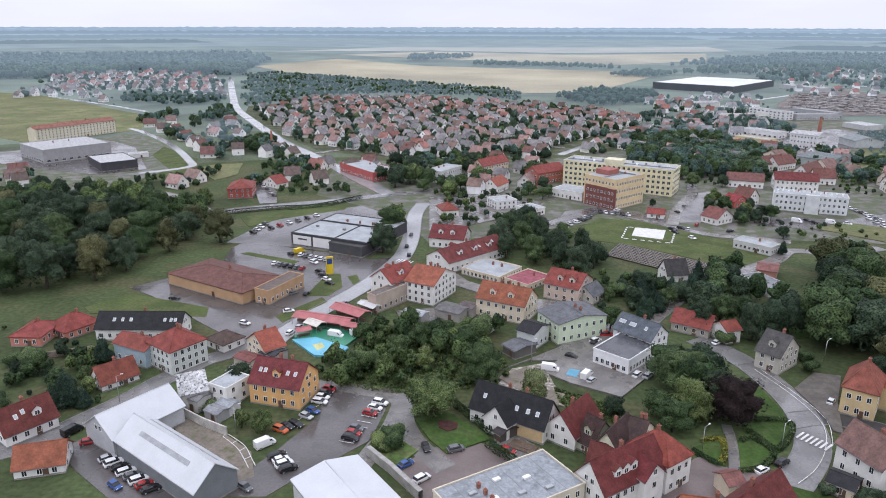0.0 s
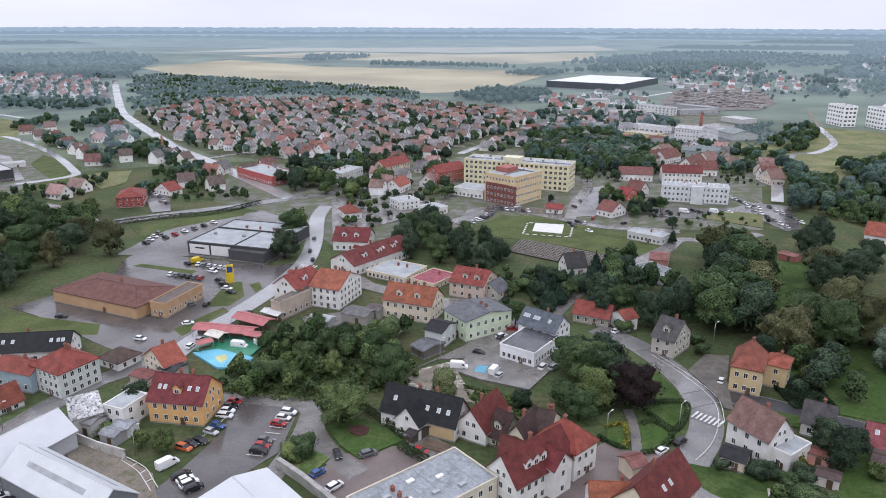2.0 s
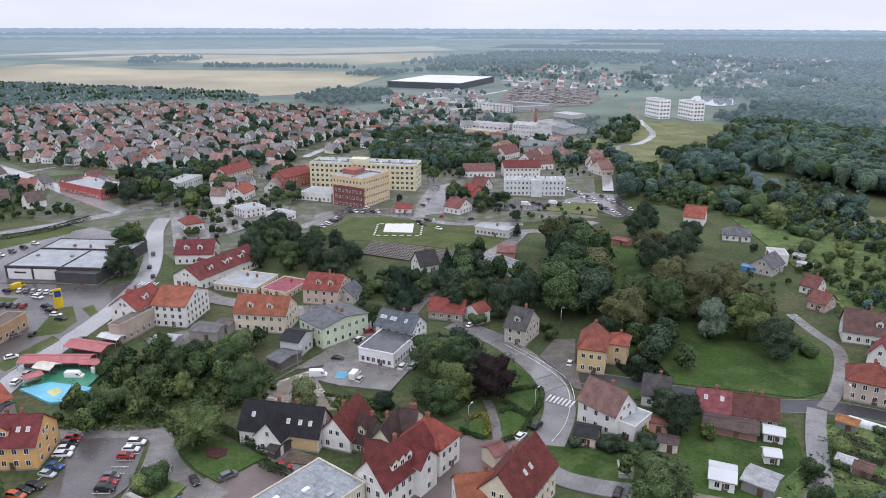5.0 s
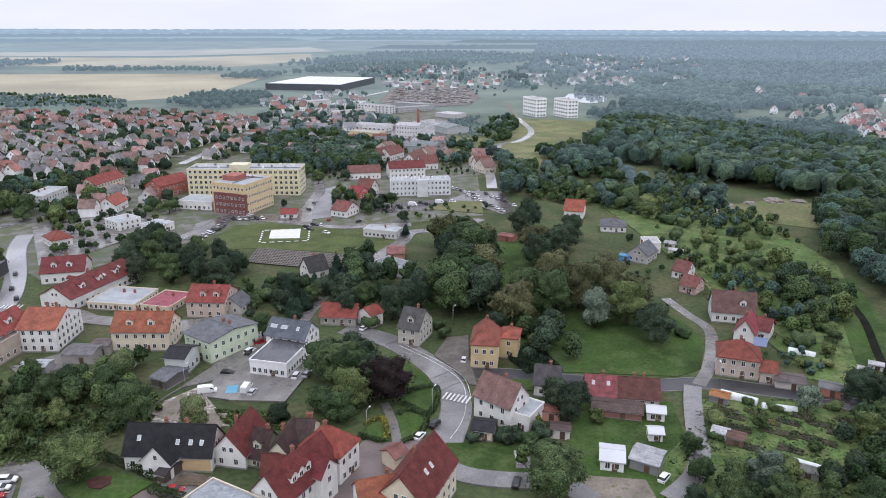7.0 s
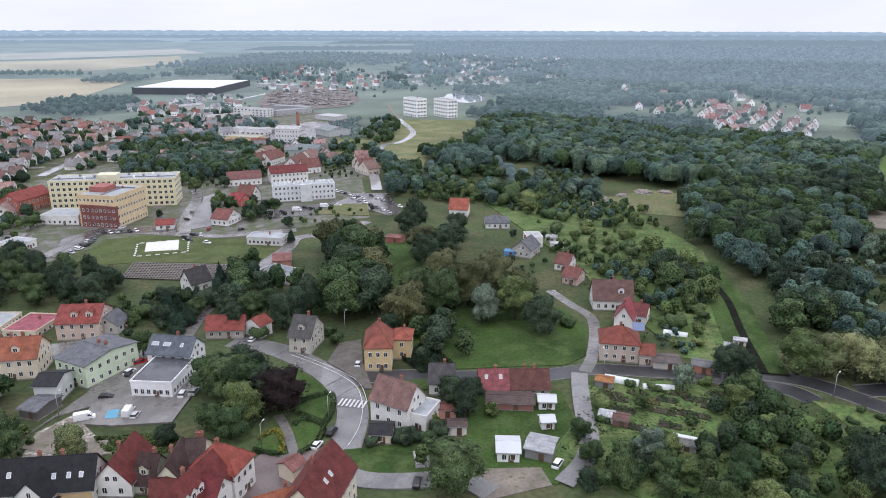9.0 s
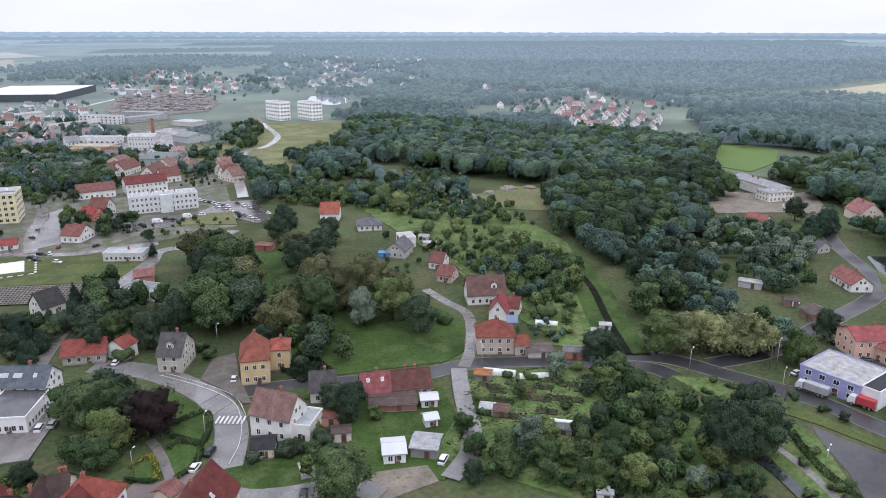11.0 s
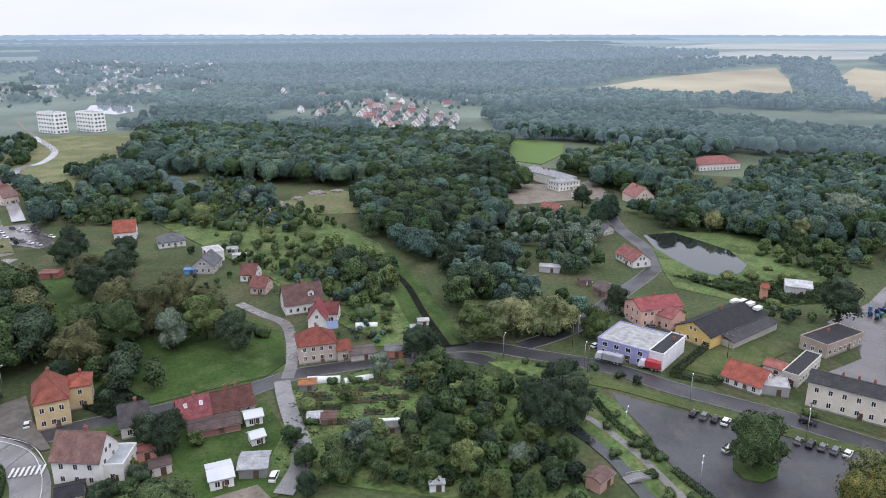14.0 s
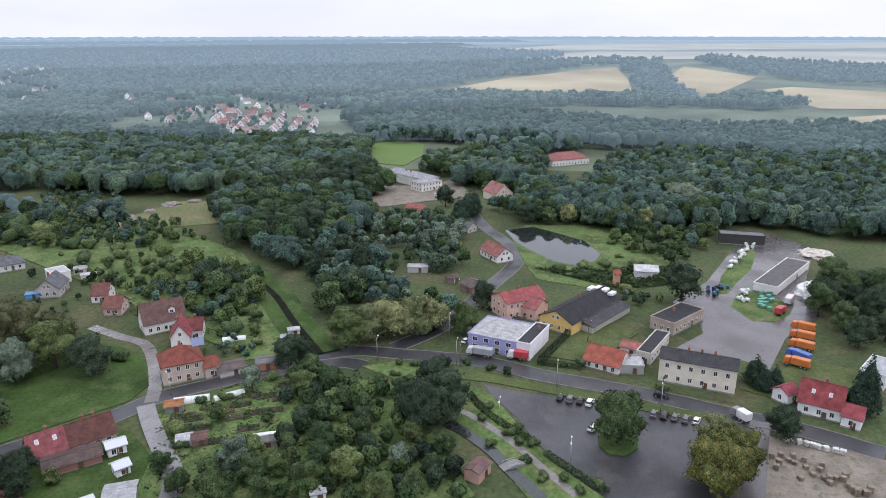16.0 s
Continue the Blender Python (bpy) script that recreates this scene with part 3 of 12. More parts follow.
            if math.hypot(x, y) < 300:
                part("gutter", rod(bmesh.new(), (-w / 2 - over, yy, zz), (w / 2 + over, yy, zz), 0.08, sides=5), TRIM, t, "grey rain gutter")
    rz = {"gable": h + rise, "hip": h + rise}.get(style, h)
    for i in range(chimneys):
        cx = (i + 1) / (chimneys + 1) * w * 0.7 - w * 0.35 + 0.6
        if style == "flat":
            chimney(t, cx, d * 0.2, h + 0.1, h + 1.2)
        else:
            chimney(t, cx if style == "gable" else cx * 0.5, d * 0.1, rz - rise * 0.35, rz + 0.9)
    for dx, s in dormers:
        dormer(t, dx * w / 2, s, d, h, rise, wm, rm)
    for sx, sy in sky:
        skylight(t, sx * w / 2, sy * d / 2, d, h, rise)
    return t


# ---- trees ----
GOLD = (1 + 5 ** 0.5) / 2
ICO = np.array([(s * a, t * GOLD * a, 0) for s in (-1, 1) for t in (-1, 1) for a in (1,)] + [(0, s, t * GOLD) for s in (-1, 1) for t in (-1, 1)] + [(t * GOLD, 0, s) for s in (-1, 1) for t in (-1, 1)], float) / math.hypot(1, GOLD)
ICO_FACES = np.array([f for f in itertools.combinations(range(12), 3) if all(np.linalg.norm(ICO[a] - ICO[b]) < 1.2 for a, b in itertools.combinations(f, 2))])


def leaf_shell(rng, blobs, count, size, droop=0.0):
    """Many small leaves round clumps, in arrays."""
    blobs = np.array(blobs)
    wgt = blobs[:, 3] ** 2
    pick = rng.choice(len(blobs), count, p=wgt / wgt.sum())
    d = rng.normal(size=(count, 3))
    d /= np.linalg.norm(d, axis=1)[:, None]
    d[:, 2] = np.where(d[:, 2] < -0.45, -d[:, 2] * 0.5, d[:, 2])
    r = blobs[pick, 3] * (0.8 + 0.38 * rng.random(count))
    c = blobs[pick, :3] + d * r[:, None] * np.array([1, 1, 0.85])
    if droop:
        c[:, 2] -= droop * rng.random(count) * (0.4 + np.hypot(c[:, 0], c[:, 1]) / 5)
    n = d + np.array([0, 0, 0.35]) + rng.normal(scale=0.13, size=(count, 3))
    n /= np.linalg.norm(n, axis=1)[:, None]
    u = np.cross(n, rng.normal(size=(count, 3)))
    u /= np.linalg.norm(u, axis=1)[:, None]
    v = np.cross(n, u)
    s = size * (0.6 + 0.8 * rng.random(count))[:, None]
    e = 0.65 + 0.35 * rng.random(count)[:, None]
    if droop:
        v = v * 0.4 + np.array([0, 0, -1.0]) * 0.9
    return np.stack([c - u * s * e - v * s * 0.5, c + u * s * e - v * s * 0.4, c + v * s], 1)


@functools.lru_cache(maxsize=None)
def ball(cuts):
    """An even ball of unit radius, each side of its twenty faces cut into so many: points and triangles."""
    at, v, f = {}, [], []

    def spot(p):
        p = p / np.linalg.norm(p)
        key = tuple(np.round(p, 5) + 0.0)
        if key not in at:
            at[key] = len(v)
            v.append(p)
        return at[key]

    for t in ICO_FACES:
        a, b, c = ICO[t]
        g = [[spot(a + (b - a) * i / cuts + (c - b) * j / cuts) for j in range(i + 1)] for i in range(cuts + 1)]
        for i in range(cuts):
            for j in range(i + 1):
                f.append((g[i][j], g[i + 1][j], g[i + 1][j + 1]))
                if j < i:
                    f.append((g[i][j], g[i + 1][j + 1], g[i][j + 1]))
    v, f = np.array(v), np.array(f)
    turn = np.einsum("ij,ij->i", np.cross(v[f[:, 1]] - v[f[:, 0]], v[f[:, 2]] - v[f[:, 0]]), v[f[:, 0]]) < 0
    f[turn] = f[turn][:, ::-1]
    return v, f


def crown_solid(rng, blobs, cuts, shrink=0.85):
    """The closed skin round the clumps of a crown, open below."""
    d, f = ball(cuts)
    b = np.array(blobs, float)
    mid = (b[:, :3] * b[:, 3:] ** 2).sum(0) / (b[:, 3] ** 2).sum()
    rel = b[:, :3] - mid
    along = d @ rel.T
    disc = b[:, 3] ** 2 - ((rel ** 2).sum(1) - along ** 2)
    reach = np.where(disc > 0, along + np.sqrt(np.maximum(disc, 0)), 0).max(1)
    reach = np.maximum(reach, np.median(reach) * 0.55) * shrink * (0.9 + 0.2 * rng.random(len(d)))
    keep = d[f][:, :, 2].mean(1) > -0.62
    return mid + d * reach[:, None], f[keep]


def crowns_mesh(name, solids, leaves, *materials):
    """Smooth crown skins and loose leaves in one mesh."""
    v, f, at = [], [], 0
    for pv, pf in solids:
        v.append(pv)
        f.append(pf + at)
        at += len(pv)
    smooth = sum(len(q) for q in f)
    for q in leaves:
        v.append(q.reshape(-1, 3))
        f.append(np.arange(len(q) * 3).reshape(-1, 3) + at)
        at += len(q) * 3
    v, f = np.concatenate(v), np.concatenate(f)
    me = bpy.data.meshes.new(name)
    me.vertices.add(len(v))
    me.vertices.foreach_set("co", v.reshape(-1).astype(np.float32))
    me.loops.add(len(f) * 3)
    me.loops.foreach_set("vertex_index", f.reshape(-1).astype(np.int32))
    me.polygons.add(len(f))
    me.polygons.foreach_set("loop_start", np.arange(0, len(f) * 3, 3, dtype=np.int32))
    me.polygons.foreach_set("use_smooth", np.arange(len(f)) < smooth)
    me.update(calc_edges=True)
    for m in materials:
        me.materials.append(m)
    return me


def quads_mesh(name, q, *materials):
    """Loose triangles or quads from an array."""
    k, n = q.shape[:2]
    me = bpy.data.meshes.new(name)
    me.vertices.add(k * n)
    me.vertices.foreach_set("co", q.reshape(-1).astype(np.float32))
    me.loops.add(k * n)
    me.loops.foreach_set("vertex_index", np.arange(k * n, dtype=np.int32))
    me.polygons.add(k)
    me.polygons.foreach_set("loop_start", np.arange(0, k * n, n, dtype=np.int32))
    me.update(calc_edges=True)
    for m in materials:
        me.materials.append(m)
    return me


def crown_blobs(rng, kind, h):
    out = []
    if kind in ("spruce", "thuja"):
        for i in range(14):
            f = i / 14
            rad = (1 - f) * h * (0.2 if kind == "spruce" else 0.13) + 0.35
            for j in range(3 if f < 0.7 else 1):
                a = rng.random() * 6.28
                out.append((math.cos(a) * rad * 0.45, math.sin(a) * rad * 0.45, h * (0.1 + 0.88 * f), rad * 0.75))
        return out
    if kind == "bush":
        for i in range(9):
            a, q = rng.random() * 6.28, rng.random() ** 0.5 * h * 0.55
            out.append((math.cos(a) * q, math.sin(a) * q, h * (0.3 + 0.35 * rng.random()), h * (0.25 + 0.2 * rng.random())))
        return out
    wide = {"round": 0.36, "wide": 0.44, "tall": 0.25, "willow": 0.38}[kind]
    for i in range(34):
        a = rng.random() * 6.28
        f = rng.random()
        prof = math.sin(math.pi * (0.2 + 0.7 * f)) ** 0.6
        q = h * wide * prof * (0.45 + 0.5 * rng.random())
        out.append((math.cos(a) * q, math.sin(a) * q, h * (0.16 + 0.72 * f), h * (0.095 + 0.075 * rng.random())))
    out.append((0, 0, h * 0.42, h * wide * 0.68))
    out.append((0, 0, h * 0.75, h * wide * 0.45))
    return out


TREES = {}


def tree_meshes(kind, i, leaf, dense=3000):
    key = (kind, i, leaf, dense)
    if key not in TREES:
        rng = np.random.default_rng(100 + i * 17 + len(kind) * 5 + len(leaf))
        h = 10.0
        blobs = crown_blobs(rng, kind, h)
        q = leaf_shell(rng, blobs, int(dense * (0.8 if kind != "bush" else 0.5)), 0.24 if kind != "bush" else 0.36, droop=1.2 if kind == "willow" else 0.0)
        crown = crowns_mesh("crown", [crown_solid(rng, blobs, 7 if kind != "bush" else 4)], [q], LEAF[leaf])
        bm = bmesh.new()
        rod(bm, (0, 0, -0.2), (0.1, 0, h * 0.45), 0.3, 0.2, 7)
        for k in range(5):
            b = blobs[k * 3 % len(blobs)]
            rod(bm, (0.05, 0, h * (0.25 + 0.04 * k)), (b[0] * 0.8, b[1] * 0.8, b[2]), 0.13, 0.05, 5)
        trunk = mesh_of("trunk", bm, BARK)
        TREES[key] = (trunk, crown)
    return TREES[key]


TREE_LABEL = {"oak": "broad deciduous tree with dense green crown", "light": "leafy tree with light green crown", "dark": "old tree with dark green crown", "olive": "old park tree with olive brown-green crown", "willow": "weeping tree with pale drooping branches", "spruce": "dark green conifer with pointed crown", "silver": "tree with greyish silver-green leaves", "purple": "copper beech with dark purple leaves", "yellow": "golden yellow ornamental shrub", "autumn": "tree turning yellow and brown"}
tree_rng = random.Random(5)


def tree(x, y, h, kind="round", leaf="oak", spread=1.0, group="", dense=3000):
    trunk, crown = tree_meshes(kind, tree_rng.randrange(3), leaf, dense)
    low = kind == "bush"
    t = thing("bush" if low else "tree", pose(x, y, hill(x, y), 0, 0, tree_rng.random() * 360), (TREE_LABEL[leaf] if not low else "rounded green bush growing in a garden" if leaf != "yellow" else TREE_LABEL[leaf]), "bush" if low else "tree", group)
    s = h / 10
    t.scale = (s * spread, s * spread, s)
    if not low:
        part("trunk", trunk, None, t)
    part("crown", crown, None, t)
    return t


def far_grove(pts, spacing, h0, h1, mix, seed, group="", quads=420):
    """Trees too far off to be told apart one by one, in one mass for each tone."""
    woods("tree_group", pts, spacing, h0, h1, sorted({leaf for _, leaf in mix}), seed, quads, "group of leafy green trees among houses", 0.62)


def grove(pts, spacing, h0, h1, mix, seed, group="", dense=2400, spread=1.0):
    """Single trees scattered over a plot. mix: pairs of kind and leaf."""
    r = random.Random(seed)
    xs, ys = [p[0] for p in pts], [p[1] for p in pts]
    got = []
    for _ in range(int((max(xs) - min(xs)) * (max(ys) - min(ys)) / spacing ** 2 * 6) + 20):
        x, y = r.uniform(min(xs), max(xs)), r.uniform(min(ys), max(ys))
        if inside(x, y, pts) and all((x - a) ** 2 + (y - b) ** 2 > spacing ** 2 for a, b in got):
            got.append((x, y))
            kind, leaf = r.choice(mix)
            tree(x, y, r.uniform(h0, h1), kind, leaf, spread * r.uniform(0.9, 1.2), group, dense)


def woods(name, pts, spacing, h0, h1, leafs, seed, quads=150, label="dense dark green woodland of many trees", size=0.9, gaps=0.0):
    """A closed wood of countless crowns, one mass for each tone of leaf."""
    r = random.Random(seed)
    rng = np.random.default_rng(seed)
    xs, ys = [p[0] for p in pts], [p[1] for p in pts]
    x0, y0 = min(xs), min(ys)
    nx, ny = int((max(xs) - x0) / spacing) + 1, int((max(ys) - y0) / spacing) + 1
    off = math.hypot(sum(xs) / len(xs), sum(ys) / len(ys))
    fine = 2 if h1 < 9.5 or off > 600 else 3 if off > 330 else 4
    base = {}
    heap = {k: [] for k in leafs}
    for i in range(nx):
        for j in range(ny):
            x, y = x0 + (i + r.random()) * spacing, y0 + (j + r.random()) * spacing
            wx, wy = x + 22 * noise.noise((x * 0.012, y * 0.012, seed)), y + 22 * noise.noise((x * 0.012, y * 0.012, seed + 9))
            if not inside(wx, wy, pts) or on_lane(x, y) or by_home(x, y) or (gaps and noise.noise((x * 0.016, y * 0.016, seed + 3)) > gaps):
                continue
            tone = noise.noise((x * 0.02, y * 0.02, seed + 5)) + r.uniform(-0.5, 0.5)
            k = leafs[min(len(leafs) - 1, int((tone + 0.6) / 1.2 * len(leafs)))] if tone > -0.6 else leafs[0]
            v = r.randrange(4)
            if (k, v) not in base:
                kd = "spruce" if k == "spruce" else ("round", "tall", "wide", "round")[v]
                blobs = crown_blobs(rng, kd, 10.0)
                base[(k, v)] = (crown_solid(rng, blobs, fine), leaf_shell(rng, blobs, int(quads * (0.55 if size < 0.8 else 0.4)), size * 0.6))
            s = (h0 + (h1 - h0) * (0.5 + 0.6 * noise.noise((x * 0.03, y * 0.03, seed + 7)) + r.uniform(-0.3, 0.3))) / 10
            a = r.random() * 6.28
            c, sn = math.cos(a) * s * 1.15, math.sin(a) * s * 1.15
            m = np.array([[c, -sn, 0], [sn, c, 0], [0, 0, s]])
            at = np.array([x, y, hill(x, y)])
            (pv, pf), q = base[(k, v)]
            heap[k].append((pv @ m.T + at, pf, q @ m.T + at))
    for k in heap:
        if heap[k]:
            me = crowns_mesh(name, [h[:2] for h in heap[k]], [h[2] for h in heap[k]], CANOPY.get(k, LEAF[k]))
            tagged(new(name, me), label, "woodland", kind="stuff")


def hedge(pts, width, height, leaf="oak", closed=False, name="hedge", label="trimmed green hedge along a plot"):
    rng = np.random.default_rng(int(abs(pts[0][0] * 7 + pts[0][1])))
    line = spline(pts, 4)
    q = []
    for a, b in zip(line, line[1:]):
        k = max(8, int((b - a).length * 70))
        t = rng.random(k)[:, None]
        d = (b - a).normalized()
        side = rng.random(k)
        off = np.where(side < 0.3, -width / 2, np.where(side < 0.6, width / 2, (rng.random(k) - 0.5) * width)) + rng.normal(scale=0.06, size=k)
        z = np.where(side < 0.6, rng.random(k) * height, height) + rng.normal(scale=0.06, size=k)
        px = a.x + (b.x - a.x) * t[:, 0] - d.y * off
        py = a.y + (b.y - a.y) * t[:, 0] + d.x * off
        c = np.stack([px, py, z], 1)
        n = rng.normal(size=(k, 3))
        n[:, 2] = np.abs(n[:, 2]) + 0.4
        n /= np.linalg.norm(n, axis=1)[:, None]
        u = np.cross(n, rng.normal(size=(k, 3)))
        u /= np.linalg.norm(u, axis=1)[:, None]
        v = np.cross(n, u)
        s = 0.17 + 0.13 * rng.random(k)[:, None]
        q.append(np.stack([c - u * s - v * s * 0.4, c + u * s - v * s * 0.4, c + v * s], 1))
    return tagged(new(name, quads_mesh(name, np.concatenate(q), LEAF[leaf])), label, "hedge")


def weeds(name, pts, count, leaf, seed, h=0.8, label="rough scrub and tall weeds", size=0.4):
    """Rank growth over a plot: countless leaves in soft mounds."""
    rng = np.random.default_rng(seed)
    r = random.Random(seed)
    xs, ys = [p[0] for p in pts], [p[1] for p in pts]
    spots = []
    while len(spots) < count:
        x, y = r.uniform(min(xs), max(xs)), r.uniform(min(ys), max(ys))
        if inside(x, y, pts):
            spots.append((x, y))
    c = np.array([(x, y, hill(x, y)) for x, y in spots])
    bump = np.array([noise.noise((x * 0.25, y * 0.25, seed)) for x, y in spots])
    c[:, 2] += (0.5 + bump).clip(0.05) * h * rng.random(count) ** 0.5
    n = rng.normal(size=(count, 3)) * 0.7 + np.array([0, 0, 1.0])
    n /= np.linalg.norm(n, axis=1)[:, None]
    u = np.cross(n, rng.normal(size=(count, 3)))
    u /= np.linalg.norm(u, axis=1)[:, None]
    v = np.cross(n, u)
    s = size * (0.5 + rng.random(count))[:, None]
    q = np.stack([c - u * s - v * s * 0.4, c + u * s - v * s * 0.4, c + v * s], 1)
    return tagged(new(name, quads_mesh(name, q, LEAF[leaf])), label, "scrub", kind="stuff")


# ---- vehicles ----
CARS = {}
PAINT = {"white": (0.7, 0.7, 0.7), "black": (0.015, 0.015, 0.017), "grey": (0.12, 0.125, 0.13), "silver": (0.42, 0.43, 0.44), "red": (0.32, 0.02, 0.02), "blue": (0.03, 0.08, 0.25), "orange": (0.45, 0.1, 0.03), "yellow": (0.6, 0.42, 0.02), "brown": (0.12, 0.04, 0.03)}
CARGLASS = mat("car_glass", (0.012, 0.014, 0.016), 0.05, 0.1)
LAMPGLASS = mat("headlight_glass", (0.6, 0.62, 0.64), 0.1, 0.05)
TAILRED = mat("tail_light", (0.3, 0.01, 0.01), 0.2, 0.05)


def loft(bm, sections, mi=0):
    """A body through cross sections (x, half width low, half width high, z low, z high)."""
    rows = []
    for x, wl_, wh_, z0, z1 in sections:
        rows.append([bm.verts.new(p) for p in ((x, -wl_ * 0.94, z0), (x, -wl_, z0 + (z1 - z0) * 0.25), (x, -wl_, z0 + (z1 - z0) * 0.6), (x, -wh_, z1), (x, wh_, z1), (x, wl_, z0 + (z1 - z0) * 0.6), (x, wl_, z0 + (z1 - z0) * 0.25), (x, wl_ * 0.94, z0))])
    for a, b in zip(rows, rows[1:]):
        for i in range(8):
            f = bm.faces.new((a[i], a[(i + 1) % 8], b[(i + 1) % 8], b[i]))
            f.smooth, f.material_index = False, mi
    bm.faces.new(rows[0]), bm.faces.new(rows[-1][::-1])
    bmesh.ops.recalc_face_normals(bm, faces=bm.faces[:])
    return bm


def wheel_mesh(r):
    if ("wheel", r) not in CARS:
        bm = bmesh.new()
        rod(bm, (0, -0.11, 0), (0, 0.11, 0), r, r, 14)
        rod(bm, (0, -0.125, 0), (0, 0.125, 0), r * 0.62, r * 0.62, 10, 1)
        CARS[("wheel", r)] = mesh_of("wheel", bm, RUBBER, STEEL)
    return CARS[("wheel", r)]


def car(x, y, rot, color="white", kind="hatch", group="parked cars"):
    off = math.hypot(x, y) > 190
    key = (color, kind, off)
    m = pose(x, y, 0.06, 0, 0, rot)
    if key in CARS:
        return copy_thing(CARS[key], m)
    L_, W_, H_ = {"hatch": (4.1, 0.88, 1.47), "estate": (4.6, 0.9, 1.5), "suv": (4.5, 0.93, 1.68), "van": (5.4, 1.0, 2.35)}[kind]
    noun = {"hatch": "hatchback car", "estate": "estate car", "suv": "tall sport utility car", "van": "delivery van"}[kind]
    t = thing("van" if kind == "van" else "car", m, "parked %s %s with dark windows" % (color, noun), "van" if kind == "van" else "car", group)
    paint = mat("paint_" + color, PAINT[color], 0.25, 0.06, 0.5, 2.0, 0.0)
    b = L_ / 2
    if kind == "van":
        body = [(-b, W_ * 0.97, W_ * 0.9, 0.35, H_ * 0.97), (-b + 0.1, W_, W_ * 0.92, 0.3, H_), (b - 1.9, W_, W_ * 0.92, 0.3, H_), (b - 1.25, W_, W_ * 0.86, 0.3, H_ * 0.86), (b - 0.8, W_, W_ * 0.9, 0.3, 1.25), (b - 0.1, W_ * 0.95, W_ * 0.8, 0.32, 1.0), (b, W_ * 0.85, W_ * 0.7, 0.4, 0.85)]
        glass = [(b - 1.85, W_ * 0.99, W_ * 0.87, 1.3, H_ - 0.15), (b - 1.3, W_ * 0.99, W_ * 0.84, 1.3, H_ * 0.85), (b - 0.82, W_ * 0.96, W_ * 0.88, 1.2, 1.3)]
    else:
        k = H_ / 1.47
        body = [(-b, W_ * 0.9, W_ * 0.8, 0.38, 0.88 * k), (-b + 0.15, W_ * 0.98, W_ * 0.9, 0.28, 0.95 * k), (-b + 1.2, W_, W_ * 0.92, 0.25, 0.96 * k), (b - 1.2, W_, W_ * 0.9, 0.25, 0.94 * k), (b - 0.25, W_ * 0.96, W_ * 0.8, 0.28, 0.78 * k), (b, W_ * 0.82, W_ * 0.66, 0.36, 0.62 * k)]
        rear = -b + (0.15 if kind != "hatch" else 0.3)
        glass = [(rear, W_ * 0.9, W_ * 0.78, 0.85 * k, 1.0 * k), (rear + 0.45, W_ * 0.93, W_ * 0.72, 0.9 * k, H_ - 0.06), (b - 2.0, W_ * 0.93, W_ * 0.72, 0.9 * k, H_ - 0.03), (b - 1.55, W_ * 0.93, W_ * 0.74, 0.9 * k, H_ * 0.86), (b - 0.95, W_ * 0.9, W_ * 0.84, 0.88 * k, 0.96 * k)]
        bm = bmesh.new()
        loft(bm, [(rear + 0.4, W_ * 0.74, W_ * 0.66, H_ - 0.1, H_), (b - 1.75, W_ * 0.76, W_ * 0.68, H_ - 0.1, H_ + 0.01)])
        part("car_roof", bm, paint, t)
    part("body", loft(bmesh.new(), body), paint, t)
    part("glasshouse", loft(bmesh.new(), glass), CARGLASS, t, "dark tinted windows")
    wr = 0.32 if kind != "suv" else 0.36
    for sx in (-1, 1):
        for sy in (-1, 1):
            o = part("wheel", wheel_mesh(wr), None, t)
            o.matrix_local = pose(sx * L_ * 0.31, sy * (W_ - 0.09), wr)
    for sy in () if off else (-1, 1):
        part("headlight", boxes((b - 0.14, sy * W_ * 0.66 - 0.16, 0.6, b - 0.03, sy * W_ * 0.66 + 0.16, 0.74)), LAMPGLASS, t, "clear headlight")
        part("tail_light", boxes((-b - 0.02, sy * W_ * 0.72 - 0.1, 0.7, -b + 0.1, sy * W_ * 0.72 + 0.1, 0.9)), TAILRED, t, "red tail light")
    CARS[key] = t
    return t


def street_lamp(x, y, h=8.0, rot=0, double=False):
    t = thing("street_lamp", pose(x, y, 0, 0, 0, rot), "grey steel street lamp on a tall pole", "street lamp", "street lamps")
    part("pole", rod(bmesh.new(), (0, 0, 0), (0, 0, h), 0.11, 0.07, 8), STEEL, t)
    for s in ((-1, 1) if double else (1,)):
        arm = rod(bmesh.new(), (0, 0, h - 0.1), (s * 1.5, 0, h + 0.35), 0.05, 0.04)
        part("arm", arm, STEEL, t)
        bm = boxes((s * 1.5 - 0.35, -0.14, h + 0.27, s * 1.5 + 0.35, 0.14, h + 0.42))
        part("lamp_head", bm, FRAME, t, "pale lamp head")
    return t


# ---- far houses ----
FAR = {}
FAR_ROOFS = {"red": (0.25, 0.12, 0.1), "brown": (0.2, 0.14, 0.12), "grey": (0.21, 0.2, 0.2), "pink": (0.3, 0.195, 0.175)}
FAR_SIZE = ((10, 9, 4.2, 4.6), (12, 9, 3.6, 4.8), (9, 8, 5.5, 4.0))
FAR_WALL = ((0.74, 0.72, 0.68), (0.64, 0.62, 0.58), (0.8, 0.79, 0.77))


def far_house(x, y, rot, roof, v, group):
    m = pose(x, y, hill(x, y), 0, 0, rot)
    if (roof, v) in FAR:
        return copy_thing(FAR[(roof, v)], m)
    w, d, h, rise = FAR_SIZE[v]
    t = house(x, y, rot, w, d, h, wall=FAR_WALL[v], roof=FAR_ROOFS[roof], rise=rise, rows=1, win="fr", spacing=5.5, gablewin=False, plinth=False, doors=False, group=group, label="small plastered house with steep %s roof" % roof)
    t.matrix_world = m
    FAR[(roof, v)] = t
    return t


